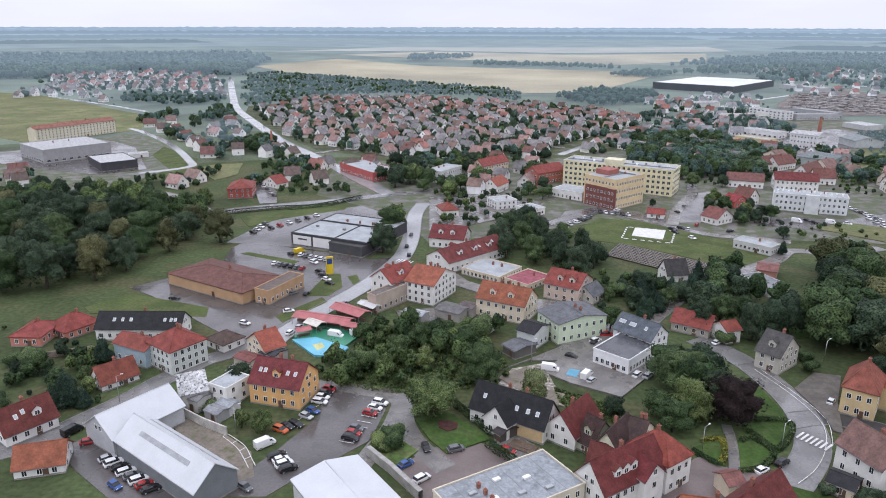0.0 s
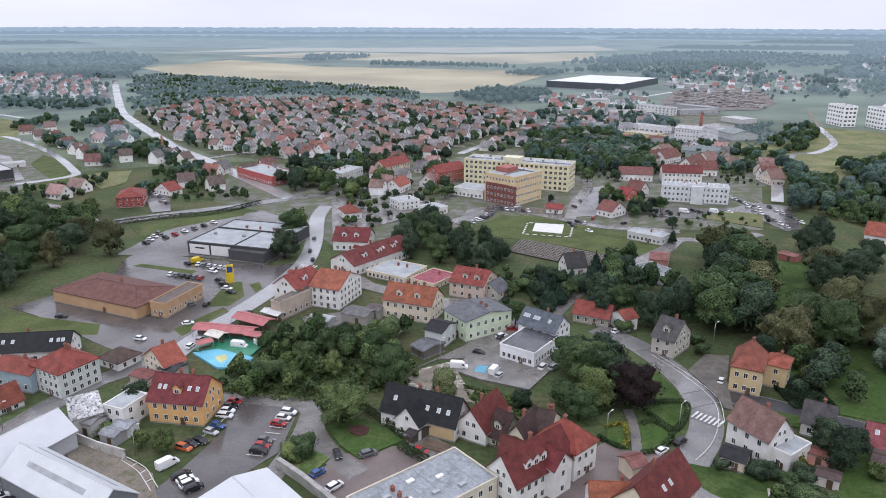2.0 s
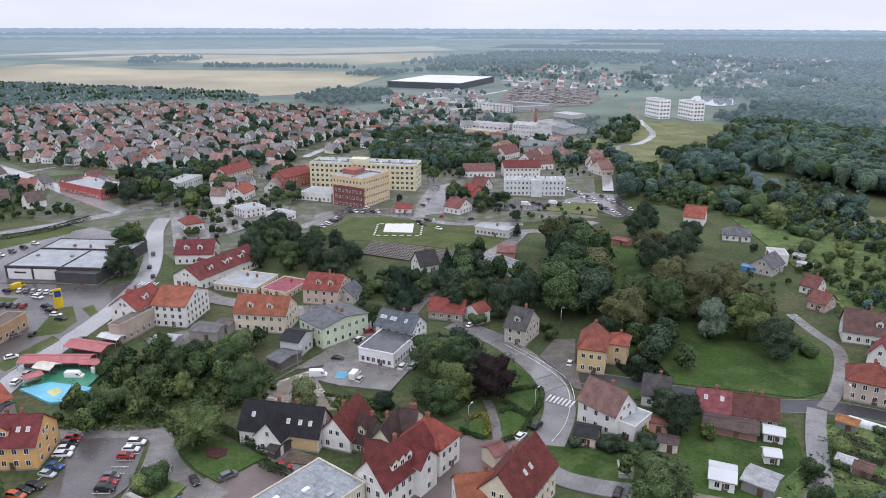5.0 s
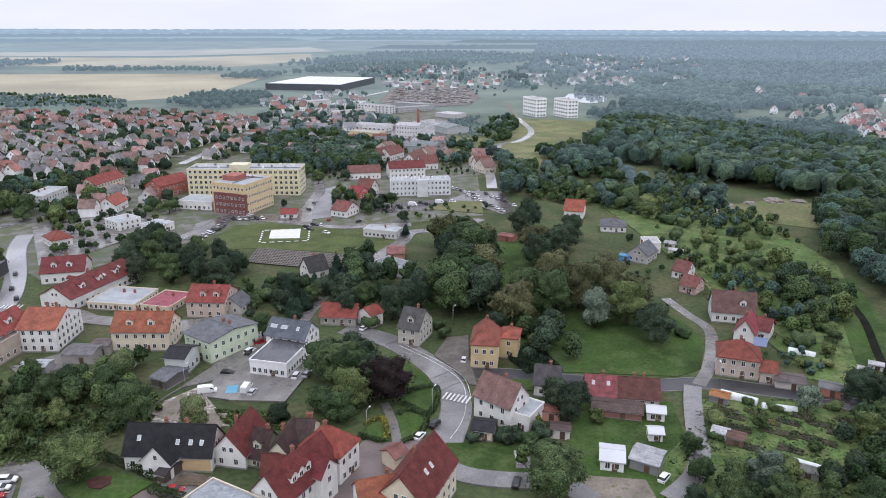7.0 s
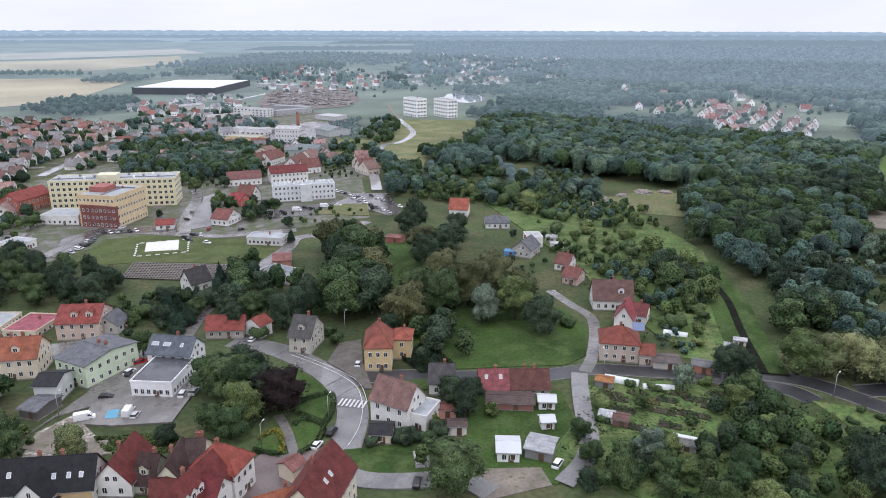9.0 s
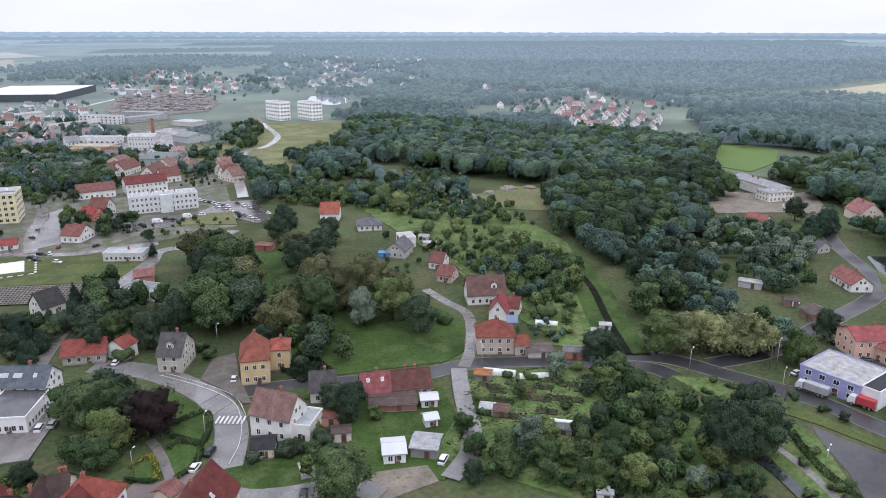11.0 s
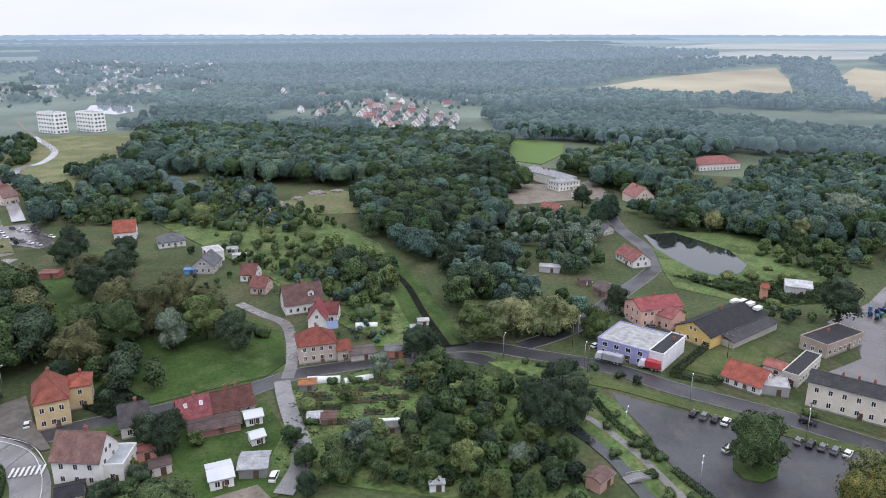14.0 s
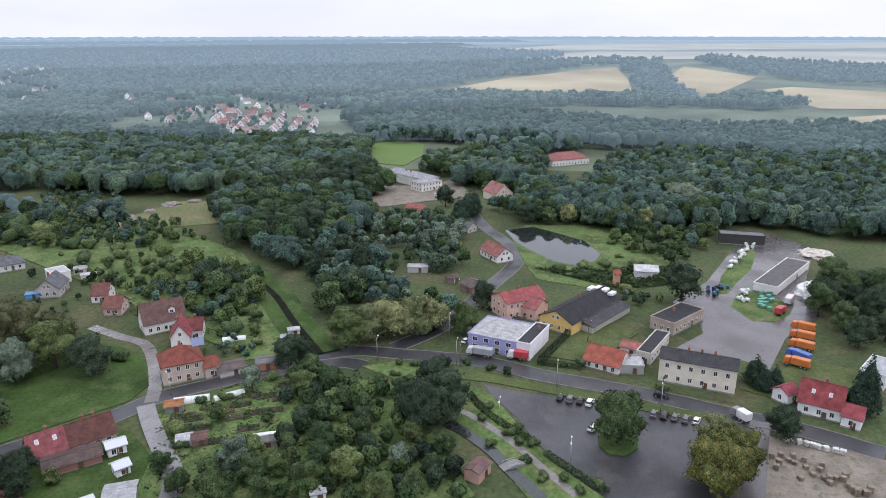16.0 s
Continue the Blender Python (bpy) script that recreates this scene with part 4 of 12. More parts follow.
def massed(name, items, label, category, air):
    """Far houses joined: their walls, roofs and windows by material."""
    heap = {}
    for x, y, rot, roof, v in items:
        w, d, h, rise = FAR_SIZE[v]
        k = d / 2 + 0.4
        lo = h - 0.4 * rise / (d / 2)
        W, D = w / 2, d / 2
        wall = [[(-W, -D, 0), (W, -D, 0), (W, -D, h), (-W, -D, h)], [(W, D, 0), (-W, D, 0), (-W, D, h), (W, D, h)], [(W, -D, 0), (W, D, 0), (W, D, h), (W, -D, h)], [(-W, D, 0), (-W, -D, 0), (-W, -D, h), (-W, D, h)], [(W, -D, h), (W, D, h), (W, 0, h + rise), (W, 0, h + rise)], [(-W, D, h), (-W, -D, h), (-W, 0, h + rise), (-W, 0, h + rise)]]
        W2 = W + 0.4
        tops = [[(-W2, -k, lo + 0.1), (W2, -k, lo + 0.1), (W2, 0, h + rise + 0.15), (-W2, 0, h + rise + 0.15)], [(W2, k, lo + 0.1), (-W2, k, lo + 0.1), (-W2, 0, h + rise + 0.15), (W2, 0, h + rise + 0.15)], [(-W2, -k, lo - 0.1), (W2, -k, lo - 0.1), (W2, -k, lo + 0.1), (-W2, -k, lo + 0.1)], [(W2, k, lo - 0.1), (-W2, k, lo - 0.1), (-W2, k, lo + 0.1), (W2, k, lo + 0.1)]]
        cz = h + rise
        stack = [[(1 + a, 0.3 + b, cz - 1.2), (1 + c, 0.3 + e, cz - 1.2), (1 + c, 0.3 + e, cz + 0.9), (1 + a, 0.3 + b, cz + 0.9)] for a, b, c, e in ((-0.4, -0.4, 0.4, -0.4), (0.4, -0.4, 0.4, 0.4), (0.4, 0.4, -0.4, 0.4), (-0.4, 0.4, -0.4, -0.4))]
        panes = []
        for u in (-W * 0.55, 0, W * 0.55):
            panes += [[(u - 0.55, -D - 0.04, 1.2), (u + 0.55, -D - 0.04, 1.2), (u + 0.55, -D - 0.04, 2.5), (u - 0.55, -D - 0.04, 2.5)]]
        for u, z in ((-1.5, 1.2), (1.5, 1.2), (0, h + 0.5)):
            panes += [[(W + 0.04, u - 0.5, z), (W + 0.04, u + 0.5, z), (W + 0.04, u + 0.5, z + 1.2), (W + 0.04, u - 0.5, z + 1.2)]]
            panes += [[(-W - 0.04, u + 0.5, z), (-W - 0.04, u - 0.5, z), (-W - 0.04, u - 0.5, z + 1.2), (-W - 0.04, u + 0.5, z + 1.2)]]
        c, s = math.cos(radians(rot)), math.sin(radians(rot))
        for key, q in ((("wall", v), wall), (("roof", roof), tops), (("chimney", 0), stack), (("window", 0), panes)):
            a = np.array(q, float)
            b = np.empty_like(a)
            b[..., 0], b[..., 1], b[..., 2] = a[..., 0] * c - a[..., 1] * s + x, a[..., 0] * s + a[..., 1] * c + y, a[..., 2] + hill(x, y)
            heap.setdefault(key, []).append(b)
    t = thing(name, pose(0, 0, 0), label, category, kind="stuff")
    for (nm, k), v in heap.items():
        # Far walls and roofs carry painted haze as sheen and glow.
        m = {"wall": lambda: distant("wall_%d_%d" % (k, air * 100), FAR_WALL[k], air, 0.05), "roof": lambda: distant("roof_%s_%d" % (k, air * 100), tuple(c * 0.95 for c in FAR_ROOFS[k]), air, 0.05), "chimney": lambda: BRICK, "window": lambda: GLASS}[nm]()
        part(nm, quads_mesh(nm, np.concatenate(v), m), None, t)


def quarter(pts, sx, sy, rot, seed, group, density=0.85, near=0.0, green=2, tones=("red", "brown", "brown", "grey", "grey", "grey", "pink"), air=0.05):
    """Streets of small houses with gardens between them; those nearer than near are things of their own."""
    r = random.Random(seed)
    cx, cy = sum(p[0] for p in pts) / len(pts), sum(p[1] for p in pts) / len(pts)
    reach = max(math.hypot(p[0] - cx, p[1] - cy) for p in pts)
    c, s = math.cos(radians(rot)), math.sin(radians(rot))
    n = int(reach / min(sx, sy)) + 1
    spots, far = [], []
    for i in range(-n, n + 1):
        for j in range(-n, n + 1):
            u, v = i * sx + r.uniform(-3, 3), j * sy + r.uniform(-2, 2)
            x, y = cx + u * c - v * s, cy + u * s + v * c
            if not inside(x, y, pts) or on_lane(x, y, 4.0):
                continue
            if r.random() < density:
                HOMES.setdefault((int(x // 40), int(y // 40)), []).append((x, y, 30.0 if air > 0.08 else 7.0))
                one = (x, y, rot + r.choice((0, 90, 0, 180)) + r.uniform(-6, 6), r.choice(tones), r.randrange(3))
                if y < near:
                    far_house(*one, group)
                else:
                    far.append(one)
            spots.append((x, y))
    if far:
        massed("house_rows", far, "many small houses with steep red and grey roofs", "houses", air)
    deep = "far_b" if air > 0.12 else "far_a" if air > 0.08 else "mid_a"
    heap = {"oak": [], deep: [], "dark": []} if air < 0.08 else {deep: []}
    rng = np.random.default_rng(seed)
    base = []
    for k in ("round", "wide", "bush", "round", "tall"):
        blobs = crown_blobs(rng, k, 10.0)
        base.append((crown_solid(rng, blobs, 2), leaf_shell(rng, blobs, 12, 0.7)))
    for x, y in spots:
        for _ in range(green):
            (pv, pf), q = base[r.randrange(5)]
            a, k = r.random() * 6.28, r.uniform(0.3, 0.95)
            px, py = x + math.cos(a) * sx * r.uniform(0.35, 0.62), y + math.sin(a) * sy * r.uniform(0.35, 0.62)
            if on_lane(px, py):
                continue
            at = np.array([px, py, hill(px, py)])
            heap[r.choice(list(heap))].append((pv * k + at, pf, q * k + at))
    for k in heap:
        if heap[k]:
            me = crowns_mesh("garden_greenery", [h[:2] for h in heap[k]], [h[2] for h in heap[k]], CANOPY.get(k, LEAF[k]))
            tagged(new("garden_greenery", me), "garden trees and bushes between small houses", "greenery", kind="stuff")


# ---- small structures ----
def free_wall(pts, h=2.2, th=0.3, material=None, label="plain rendered boundary wall", name="boundary_wall"):
    bm = bmesh.new()
    ribbon(bm, [Vector(p) for p in pts], -th / 2, th / 2, -0.1, h)
    bmesh.ops.recalc_face_normals(bm, faces=bm.faces[:])
    return tagged(new(name, mesh_of(name, bm, material or plaster("wall", (0.45, 0.43, 0.4), 0.3))), label, "wall")


def fence(pts, h=1.3, label="low wooden garden fence"):
    line = [Vector(p) for p in pts]
    t = thing("fence", pose(line[0].x, line[0].y, 0), label, "fence")
    o = line[0]
    for a, b in zip(line, line[1:]):
        d = b - a
        k = max(1, int(d.length / 2.5))
        for i in range(k):
            p = a + d * (i / k) - o
            part("post", boxes((p.x - 0.06, p.y - 0.06, 0, p.x + 0.06, p.y + 0.06, h)), WOOD, t)
        for z in (0.3, h * 0.55, h - 0.2):
            bm = bmesh.new()
            rod(bm, (a.x - o.x, a.y - o.y, z), (b.x - o.x, b.y - o.y, z), 0.05, sides=4)
            part("rail", bm, WOOD, t)
    return t


def tent(x, y, rot, w, d, h=2.8, color=(0.36, 0.12, 0.12), label="market stall with red canopy"):
    t = thing("market_stall", pose(x, y, 0.3, 0, 0, rot), label, "stall", "market stalls")
    bm = gable_roof(w, d, h, d * 0.16, 0.2, 0.06)
    part("canopy", bm, mat("canopy_%d" % int(color[0] * 999), color, 0.7, 0.15), t)
    for sx in (-1, 1):
        for sy in (-1, 1):
            part("post", rod(bmesh.new(), (sx * w / 2, sy * d / 2, 0), (sx * w / 2, sy * d / 2, h), 0.05), STEEL, t)
    part("counter", boxes((-w / 2 + 0.3, -0.4, 0, w / 2 - 0.3, 0.4, 0.95)), WOOD, t)
    return t


def truck(x, y, rot, cab=(0.5, 0.13, 0.03), load=(0.5, 0.16, 0.04), length=8.0, label="orange refuse truck parked in the yard", height=3.2):
    t = thing("truck", pose(x, y, 0.3, 0, 0, rot), label, "truck", "parked trucks")
    b = length / 2
    cm = mat("truck_cab_%d_%d" % (int(cab[0] * 999), int(cab[2] * 999)), cab, 0.35, 0.1)
    lm = mat("truck_load_%d_%d" % (int(load[0] * 999), int(load[2] * 999)), load, 0.4, 0.15)
    part("cab", loft(bmesh.new(), [(b - 2.1, 1.2, 1.15, 0.7, height - 0.3), (b - 0.5, 1.2, 1.1, 0.6, height - 0.4), (b, 1.15, 1.05, 0.6, 1.8)]), cm, t)
    part("windscreen", loft(bmesh.new(), [(b - 0.55, 1.13, 1.08, 1.7, height - 0.5), (b - 0.05, 1.1, 1.02, 1.65, 1.9)]), CARGLASS, t, "dark windscreen")
    part("chassis", boxes((-b, -0.5, 0.55, b - 0.3, 0.5, 0.85)), DARK, t)
    bm = bmesh.new()
    box(bm, -b, -1.22, 0.9, b - 2.3, 1.22, height, bevel=0.12)
    part("load_body", bm, lm, t)
    bm = bmesh.new()
    for i in range(5):
        box(bm, -b + 0.5 + i * (length - 3.4) / 4, -1.27, 0.95, -b + 0.62 + i * (length - 3.4) / 4, 1.27, height - 0.15)
    part("rib_frame", bm, lm, t)
    for wx in (b - 1.3, -b + 2.4, -b + 1.2):
        for sy in (-1, 1):
            o = part("wheel", wheel_mesh(0.5), None, t)
            o.matrix_local = pose(wx, sy * 1.08, 0.5)
    return t


def bale(x, y, s=1.2, color=(0.6, 0.62, 0.6), label="white wrapped bale lying outdoors", name="bale", z=0.3):
    bm = bmesh.new()
    rod(bm, (-s * 0.5, 0, s * 0.5), (s * 0.5, 0, s * 0.5), s * 0.52, s * 0.5, 12)
    bmesh.ops.bevel(bm, geom=[e for e in bm.edges if len(e.link_faces) == 2 and e.calc_face_angle() > 1.2], offset=s * 0.1, segments=1, affect="EDGES")
    ob = tagged(new(name, mesh_of(name, bm, mat("wrap_%d_%d" % (int(color[0] * 99), int(color[2] * 99)), color, 0.4, 0.2))), label, name, group=name + "s")
    ob.matrix_world = pose(x, y, hill(x, y) + z - 0.05, 0, 0, (x * 37 + y * 91) % 360)
    return ob


def crate(x, y, rot, w=1.2, d=1.0, h=1.0, color=(0.2, 0.16, 0.12), name="pallet_stack", label="stack of weathered wooden pallets", z=0.3):
    t = thing(name, pose(x, y, hill(x, y) + z, 0, 0, rot), label, name.replace("_", " "), name + "s")
    k = max(2, int(h / 0.16))
    m = mat("stack_%d_%d" % (int(color[0] * 99), int(color[2] * 99)), color, 0.8, 0.35, 0.8, 4.0)
    me = mesh_of("layer", boxes((-w / 2, -d / 2, 0, w / 2, d / 2, h / k * 0.7)), m)
    for i in range(k):
        o = part("layer", me, None, t)
        o.matrix_local = pose(((i * 7) % 3 - 1) * 0.03, ((i * 5) % 3 - 1) * 0.03, i * h / k)
    return t


def heap_of(x, y, r, h, color, label, name="heap", seed=1):
    """A lumpy pile of loose stuff."""
    bm = bmesh.new()
    bmesh.ops.create_icosphere(bm, subdivisions=4, radius=1.0)
    for v in bm.verts:
        n = 1 + 0.35 * noise.noise(v.co * 2.2 + Vector((seed, 0, 0))) + 0.16 * noise.noise(v.co * 7)
        v.co = Vector((v.co.x * r * n, v.co.y * r * n, max(-0.1, v.co.z) * h * n))
    m = mat("heap_" + name + str(seed), color, 0.85, 0.35, 0.6, 3.0, 0.5)
    ob = tagged(new(name, mesh_of(name, bm, m)), label, name.replace("_", " "))
    ob.location = (x, y, hill(x, y) + 0.2)
    return ob


def tunnel(x, y, rot, length, w=3.0, h=2.2, color=(0.62, 0.65, 0.63), label="plastic-covered garden greenhouse tunnel"):
    """A garden tunnel: a half-round skin over hoops."""
    bm = bmesh.new()
    k = 9
    arc = [(math.cos(math.pi * i / k) * w / 2, math.sin(math.pi * i / k) * h) for i in range(k + 1)]
    prism(bm, [(a, z) for a, z in arc], -length / 2, length / 2)
    t = thing("greenhouse", pose(x, y, 0.05, 0, 0, rot + 90), label, "greenhouse", "greenhouses")
    part("skin", bm, mat("tunnel_film", color, 0.35, 0.12, 0.6, 3.0), t)
    for i in range(5):
        yy = -length / 2 + i * length / 4
        bm = bmesh.new()
        for a, b in zip(arc, arc[1:]):
            rod(bm, (a[0] * 1.02, yy, a[1] * 1.02), (b[0] * 1.02, yy, b[1] * 1.02), 0.04, sides=4)
        part("hoop", bm, STEEL, t)
    return t


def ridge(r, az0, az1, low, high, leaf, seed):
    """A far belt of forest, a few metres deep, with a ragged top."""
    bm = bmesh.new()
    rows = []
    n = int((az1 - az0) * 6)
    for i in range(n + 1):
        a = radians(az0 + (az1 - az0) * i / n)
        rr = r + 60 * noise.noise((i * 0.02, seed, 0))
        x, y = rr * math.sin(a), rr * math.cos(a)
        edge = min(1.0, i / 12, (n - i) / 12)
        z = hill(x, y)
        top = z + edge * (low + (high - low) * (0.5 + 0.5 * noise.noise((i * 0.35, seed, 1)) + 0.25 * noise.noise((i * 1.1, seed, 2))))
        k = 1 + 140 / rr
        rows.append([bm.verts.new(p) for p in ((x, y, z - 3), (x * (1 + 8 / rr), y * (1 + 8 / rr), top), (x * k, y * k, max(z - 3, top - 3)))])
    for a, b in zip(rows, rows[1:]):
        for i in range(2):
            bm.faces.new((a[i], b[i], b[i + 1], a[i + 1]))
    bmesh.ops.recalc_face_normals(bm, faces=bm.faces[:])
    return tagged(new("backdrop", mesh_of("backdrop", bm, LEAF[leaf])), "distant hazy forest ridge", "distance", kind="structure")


def sign_tower(x, y, h):
    """A tall advertising mast, its boards left plain."""
    t = thing("sign_tower", pose(x, y, 0.1, 0, 0, 20), "tall yellow advertising tower with plain boards", "sign")
    bm = bmesh.new()
    box(bm, -1.5, -0.25, 0.4, 1.5, 0.25, h, bevel=0.08)
    part("board", bm, mat("sign_yellow", (0.62, 0.45, 0.02), 0.4, 0.1), t)
    part("foot", boxes((-1.7, -0.6, 0, 1.7, 0.6, 0.4)), STONE, t)
    part("panel", boxes((-1.1, -0.29, h - 3.2, 1.1, -0.25, h - 0.8)), mat("sign_blue", (0.02, 0.05, 0.2), 0.4), t, "plain dark blue panel")
    return t


def zebra(x, y, rot, n, length, pitch=1.0):
    """Painted bars of a crossing, side by side along x."""
    t = thing("zebra_crossing", pose(x, y, 0.33, 0, 0, rot), "white zebra crossing painted on the road", "crossing")
    for i in range(n):
        u = (i - (n - 1) / 2) * pitch
        part("stripe", boxes((u - 0.27, -length / 2, -0.02, u + 0.27, length / 2, 0.006)), WHITEPAINT, t)
    return t


def line_mark(pts, width=0.15, z=0.34):
    bm = bmesh.new()
    ribbon(bm, spline(pts, 5), -width / 2, width / 2, z - 0.03, z)
    bmesh.ops.recalc_face_normals(bm, faces=bm.faces[:])
    return tagged(new("road_line", mesh_of("road_line", bm, WHITEPAINT)), "white line painted along the road", "road line", kind="structure")


def slab_bank(pts, nx, ny):
    """A bank laid with openwork concrete slabs: a lattice of pale bars over dark earth."""
    a, b, c, d = (Vector((x, y, 0)) for x, y in pts)
    t = thing("slab_bank", pose(a.x, a.y, 0.45), "bank paved with openwork concrete slabs", "embankment")
    bm = bmesh.new()
    bm.faces.new([bm.verts.new(p - a + Vector((0, 0, 0.05))) for p in (a, b, c, d)])
    part("earth", bm, mat("bank_earth", (0.03, 0.03, 0.026), 0.95, 0.3), t)
    m = mat("slab_concrete", (0.27, 0.24, 0.215), 0.85, 0.25)
    for i in range(nx + 1):
        bm = bmesh.new()
        rod(bm, a.lerp(b, i / nx) - a + Vector((0, 0, 0.15)), d.lerp(c, i / nx) - a + Vector((0, 0, 0.15)), 0.15, sides=4)
        part("slab", bm, m, t)
    for j in range(ny + 1):
        bm = bmesh.new()
        rod(bm, a.lerp(d, j / ny) - a + Vector((0, 0, 0.17)), b.lerp(c, j / ny) - a + Vector((0, 0, 0.17)), 0.2, sides=4)
        part("slab", bm, m, t)
    return t


def footbridge(pts):
    a, b = Vector(pts[0]), Vector(pts[1])
    d = b - a
    t = thing("footbridge", pose(a.x, a.y, 0.3, 0, 0, math.degrees(math.atan2(d.y, d.x))), "small pale footbridge over the ditch", "bridge")
    n = d.length
    bm = bmesh.new()
    prism(bm, [(-1, 0)] + [(n * i / 8, 0.25 + 0.5 * math.sin(math.pi * i / 8)) for i in range(9)] + [(n + 1, 0)], -1.3, 1.3)
    part("deck", bm, KERB, t)
    for s in (-1, 1):
        part("rail", rod(bmesh.new(), (0, s * 1.25, 1.2), (n, s * 1.25, 1.2), 0.05), STEEL, t)
        for k in range(4):
            part("post", rod(bmesh.new(), (n * k / 3, s * 1.25, 0.2), (n * k / 3, s * 1.25, 1.2), 0.05), STEEL, t)
    return t


# ---- the place ----

ground()

# ---- town ground ----
far_patch('town_ground', [(-76.6, 426.1), (-25.1, 378.9), (-5.6, 326.0), (22.1, 335.6), (64.1, 354.3), (97.2, 370.1), (144.1, 334.3), (213.2, 325.2), (284.5, 444.5), (274.7, 509.4), (249.9, 603.1), (183.3, 623.3), (98.0, 558.3), (34.3, 540.6), (-78.3, 539.5)], TOWN, 0.01, 'paved yards and worn grass between town houses', 'ground')
far_patch('town_ground', [(-225.0, 819.7), (-149.1, 669.0), (-103.7, 587.9), (-35.2, 542.3), (34.2, 538.2), (97.6, 555.8), (162.2, 599.2), (207.9, 711.2), (208.2, 829.3), (121.4, 916.0), (-16.4, 995.9), (-171.6, 993.3), (-244.8, 915.8)], GARDENS, 0.06, 'gardens and pale yards of the suburb', 'ground')
far_patch('town_ground', [(-269.6, 424.7), (-207.7, 440.8), (-183.3, 505.2), (-221.4, 589.4), (-293.6, 685.4), (-333.2, 596.6), (-361.1, 579.6)], TOWN, 0.02, 'gravel and worn grass round the stores', 'ground')
far_patch('town_ground', [(192.7, 510.8), (213.8, 466.8), (255.3, 466.9), (259.8, 415.4), (284.1, 426.1), (295.8, 516.1), (359.6, 604.3), (452.3, 726.3), (442.8, 811.8), (347.7, 883.0)], TOWN, 0.04, 'paved yards of the works quarter', 'ground')

# ---- roads and plots ----
bend = road('road', [(84.8, 217.1), (92.7, 203.6), (96.2, 191.1), (97.6, 176.0), (95.9, 162.9), (91.2, 151.3), (82.0, 140.0), (73.2, 131.8)], 8.2, ASPHALT, 'wet grey asphalt road with white lines')
road('road', [(86.9, 163.7), (101.5, 167.2), (114.1, 161.2), (127.0, 149.8), (147.2, 134.2), (163.3, 126.3), (173.9, 115.9), (183.4, 105.1), (191.0, 93.8), (197.6, 81.0), (196.7, 73.6)], 7.0, WETASPHALT, 'wet asphalt side street past the park', z=0.052)
road('lane', [(160.3, 127.0), (170.9, 132.7), (185.4, 143.5), (195.9, 154.0), (200.0, 167.6), (205.0, 182.3)], 4.0, PAVING, 'narrow worn concrete lane', kerb=False, z=0.05)
road('road', [(183.7, 109.8), (194.9, 97.4), (206.5, 81.9), (208.3, 62.3), (208.7, 37.2), (203.1, 16.2), (200.2, -1.4), (197.4, -16.4), (190.9, -39.3), (185.8, -57.4), (178.5, -74.1)], 7.5, WETASPHALT, 'dark wet asphalt road', z=0.056)
road('road', [(213.0, 67.7), (233.3, 56.4), (258.0, 50.6), (283.1, 45.5), (307.9, 40.3), (330.6, 39.7), (353.5, 50.9), (379.4, 66.0), (410.5, 78.3), (447.3, 91.0)], 7.0, WETASPHALT, 'winding wet asphalt road beside the pond', z=0.052)
patch('parking_lot', [(193.3, 33.6), (191.4, 25.4), (188.8, -1.6), (185.5, -29.6), (183.9, -42.7), (149.3, -34.4), (142.5, -5.1), (153.7, 6.0), (164.9, 14.9), (175.5, 20.8), (186.8, 29.9)], WETASPHALT, 0.064, 'dark wet asphalt car park with puddles', 'parking lot')
patch('yard', [(370.3, -68.8), (396.7, -88.6), (373.3, -104.0), (301.7, -82.5), (276.7, -83.7), (250.9, -65.3), (221.3, -54.1), (228.4, -48.4), (229.3, -23.4), (249.6, -37.5), (265.8, -36.2), (279.5, -28.9), (307.6, -45.1), (353.6, -60.9)], LOT, 0.045, 'grey depot yard of worn asphalt', 'yard')
patch('lawn', [(279.8, -51.2), (294.7, -55.5), (300.0, -62.0), (291.2, -72.5), (276.1, -72.5), (265.5, -64.4), (265.6, -56.3)], MEADOW, 0.06, 'grass island with stored goods in the yard', 'lawn')
patch('lawn', [(292.8, -47.4), (317.3, -52.5), (369.1, -70.5), (358.3, -74.3), (330.3, -67.1), (309.5, -57.7), (293.9, -52.0)], MEADOW, 0.06, 'overgrown strip with wrapped bales', 'lawn')
patch('yard', [(181.3, -44.4), (179.3, -60.0), (175.7, -73.3), (156.8, -67.3), (150.2, -38.2)], DIRT, 0.045, 'bare dirt yard with stacks', 'yard')
road('lane', [(188.8, -44.3), (172.2, -40.7), (149.6, -35.7)], 8.0, LOT, 'grey side street', kerb=False, z=0.048)
patch('parking_lot', [(-32.5, 182.2), (-19.2, 179.0), (-14.2, 175.2), (-17.8, 156.1), (-25.8, 147.6), (-33.8, 139.8), (-38.8, 133.7), (-47.6, 133.7), (-46.0, 142.0), (-39.3, 153.6), (-33.1, 166.9)], LOT, 0.05, 'wet grey paved parking lot', 'parking lot')
patch('parking_lot', [(-10.7, 144.2), (-2.8, 152.4), (7.1, 157.5), (19.0, 147.7), (9.0, 137.8), (-2.5, 131.8), (-7.6, 135.7)], REDPAVE, 0.045, 'reddish paved parking lot', 'parking lot')
road('lane', [(-36.4, 186.3), (-22.7, 182.2), (-11.9, 177.4), (-9.7, 164.1), (-5.6, 153.6), (1.3, 144.2)], 6.0, PAVING, 'wet concrete lane', kerb=False, z=0.045)
road('lane', [(-22.4, 132.7), (-17.8, 148.8), (-13.2, 161.4), (-11.0, 174.3)], 5.0, PAVING, 'wet concrete lane', kerb=False, z=0.04)
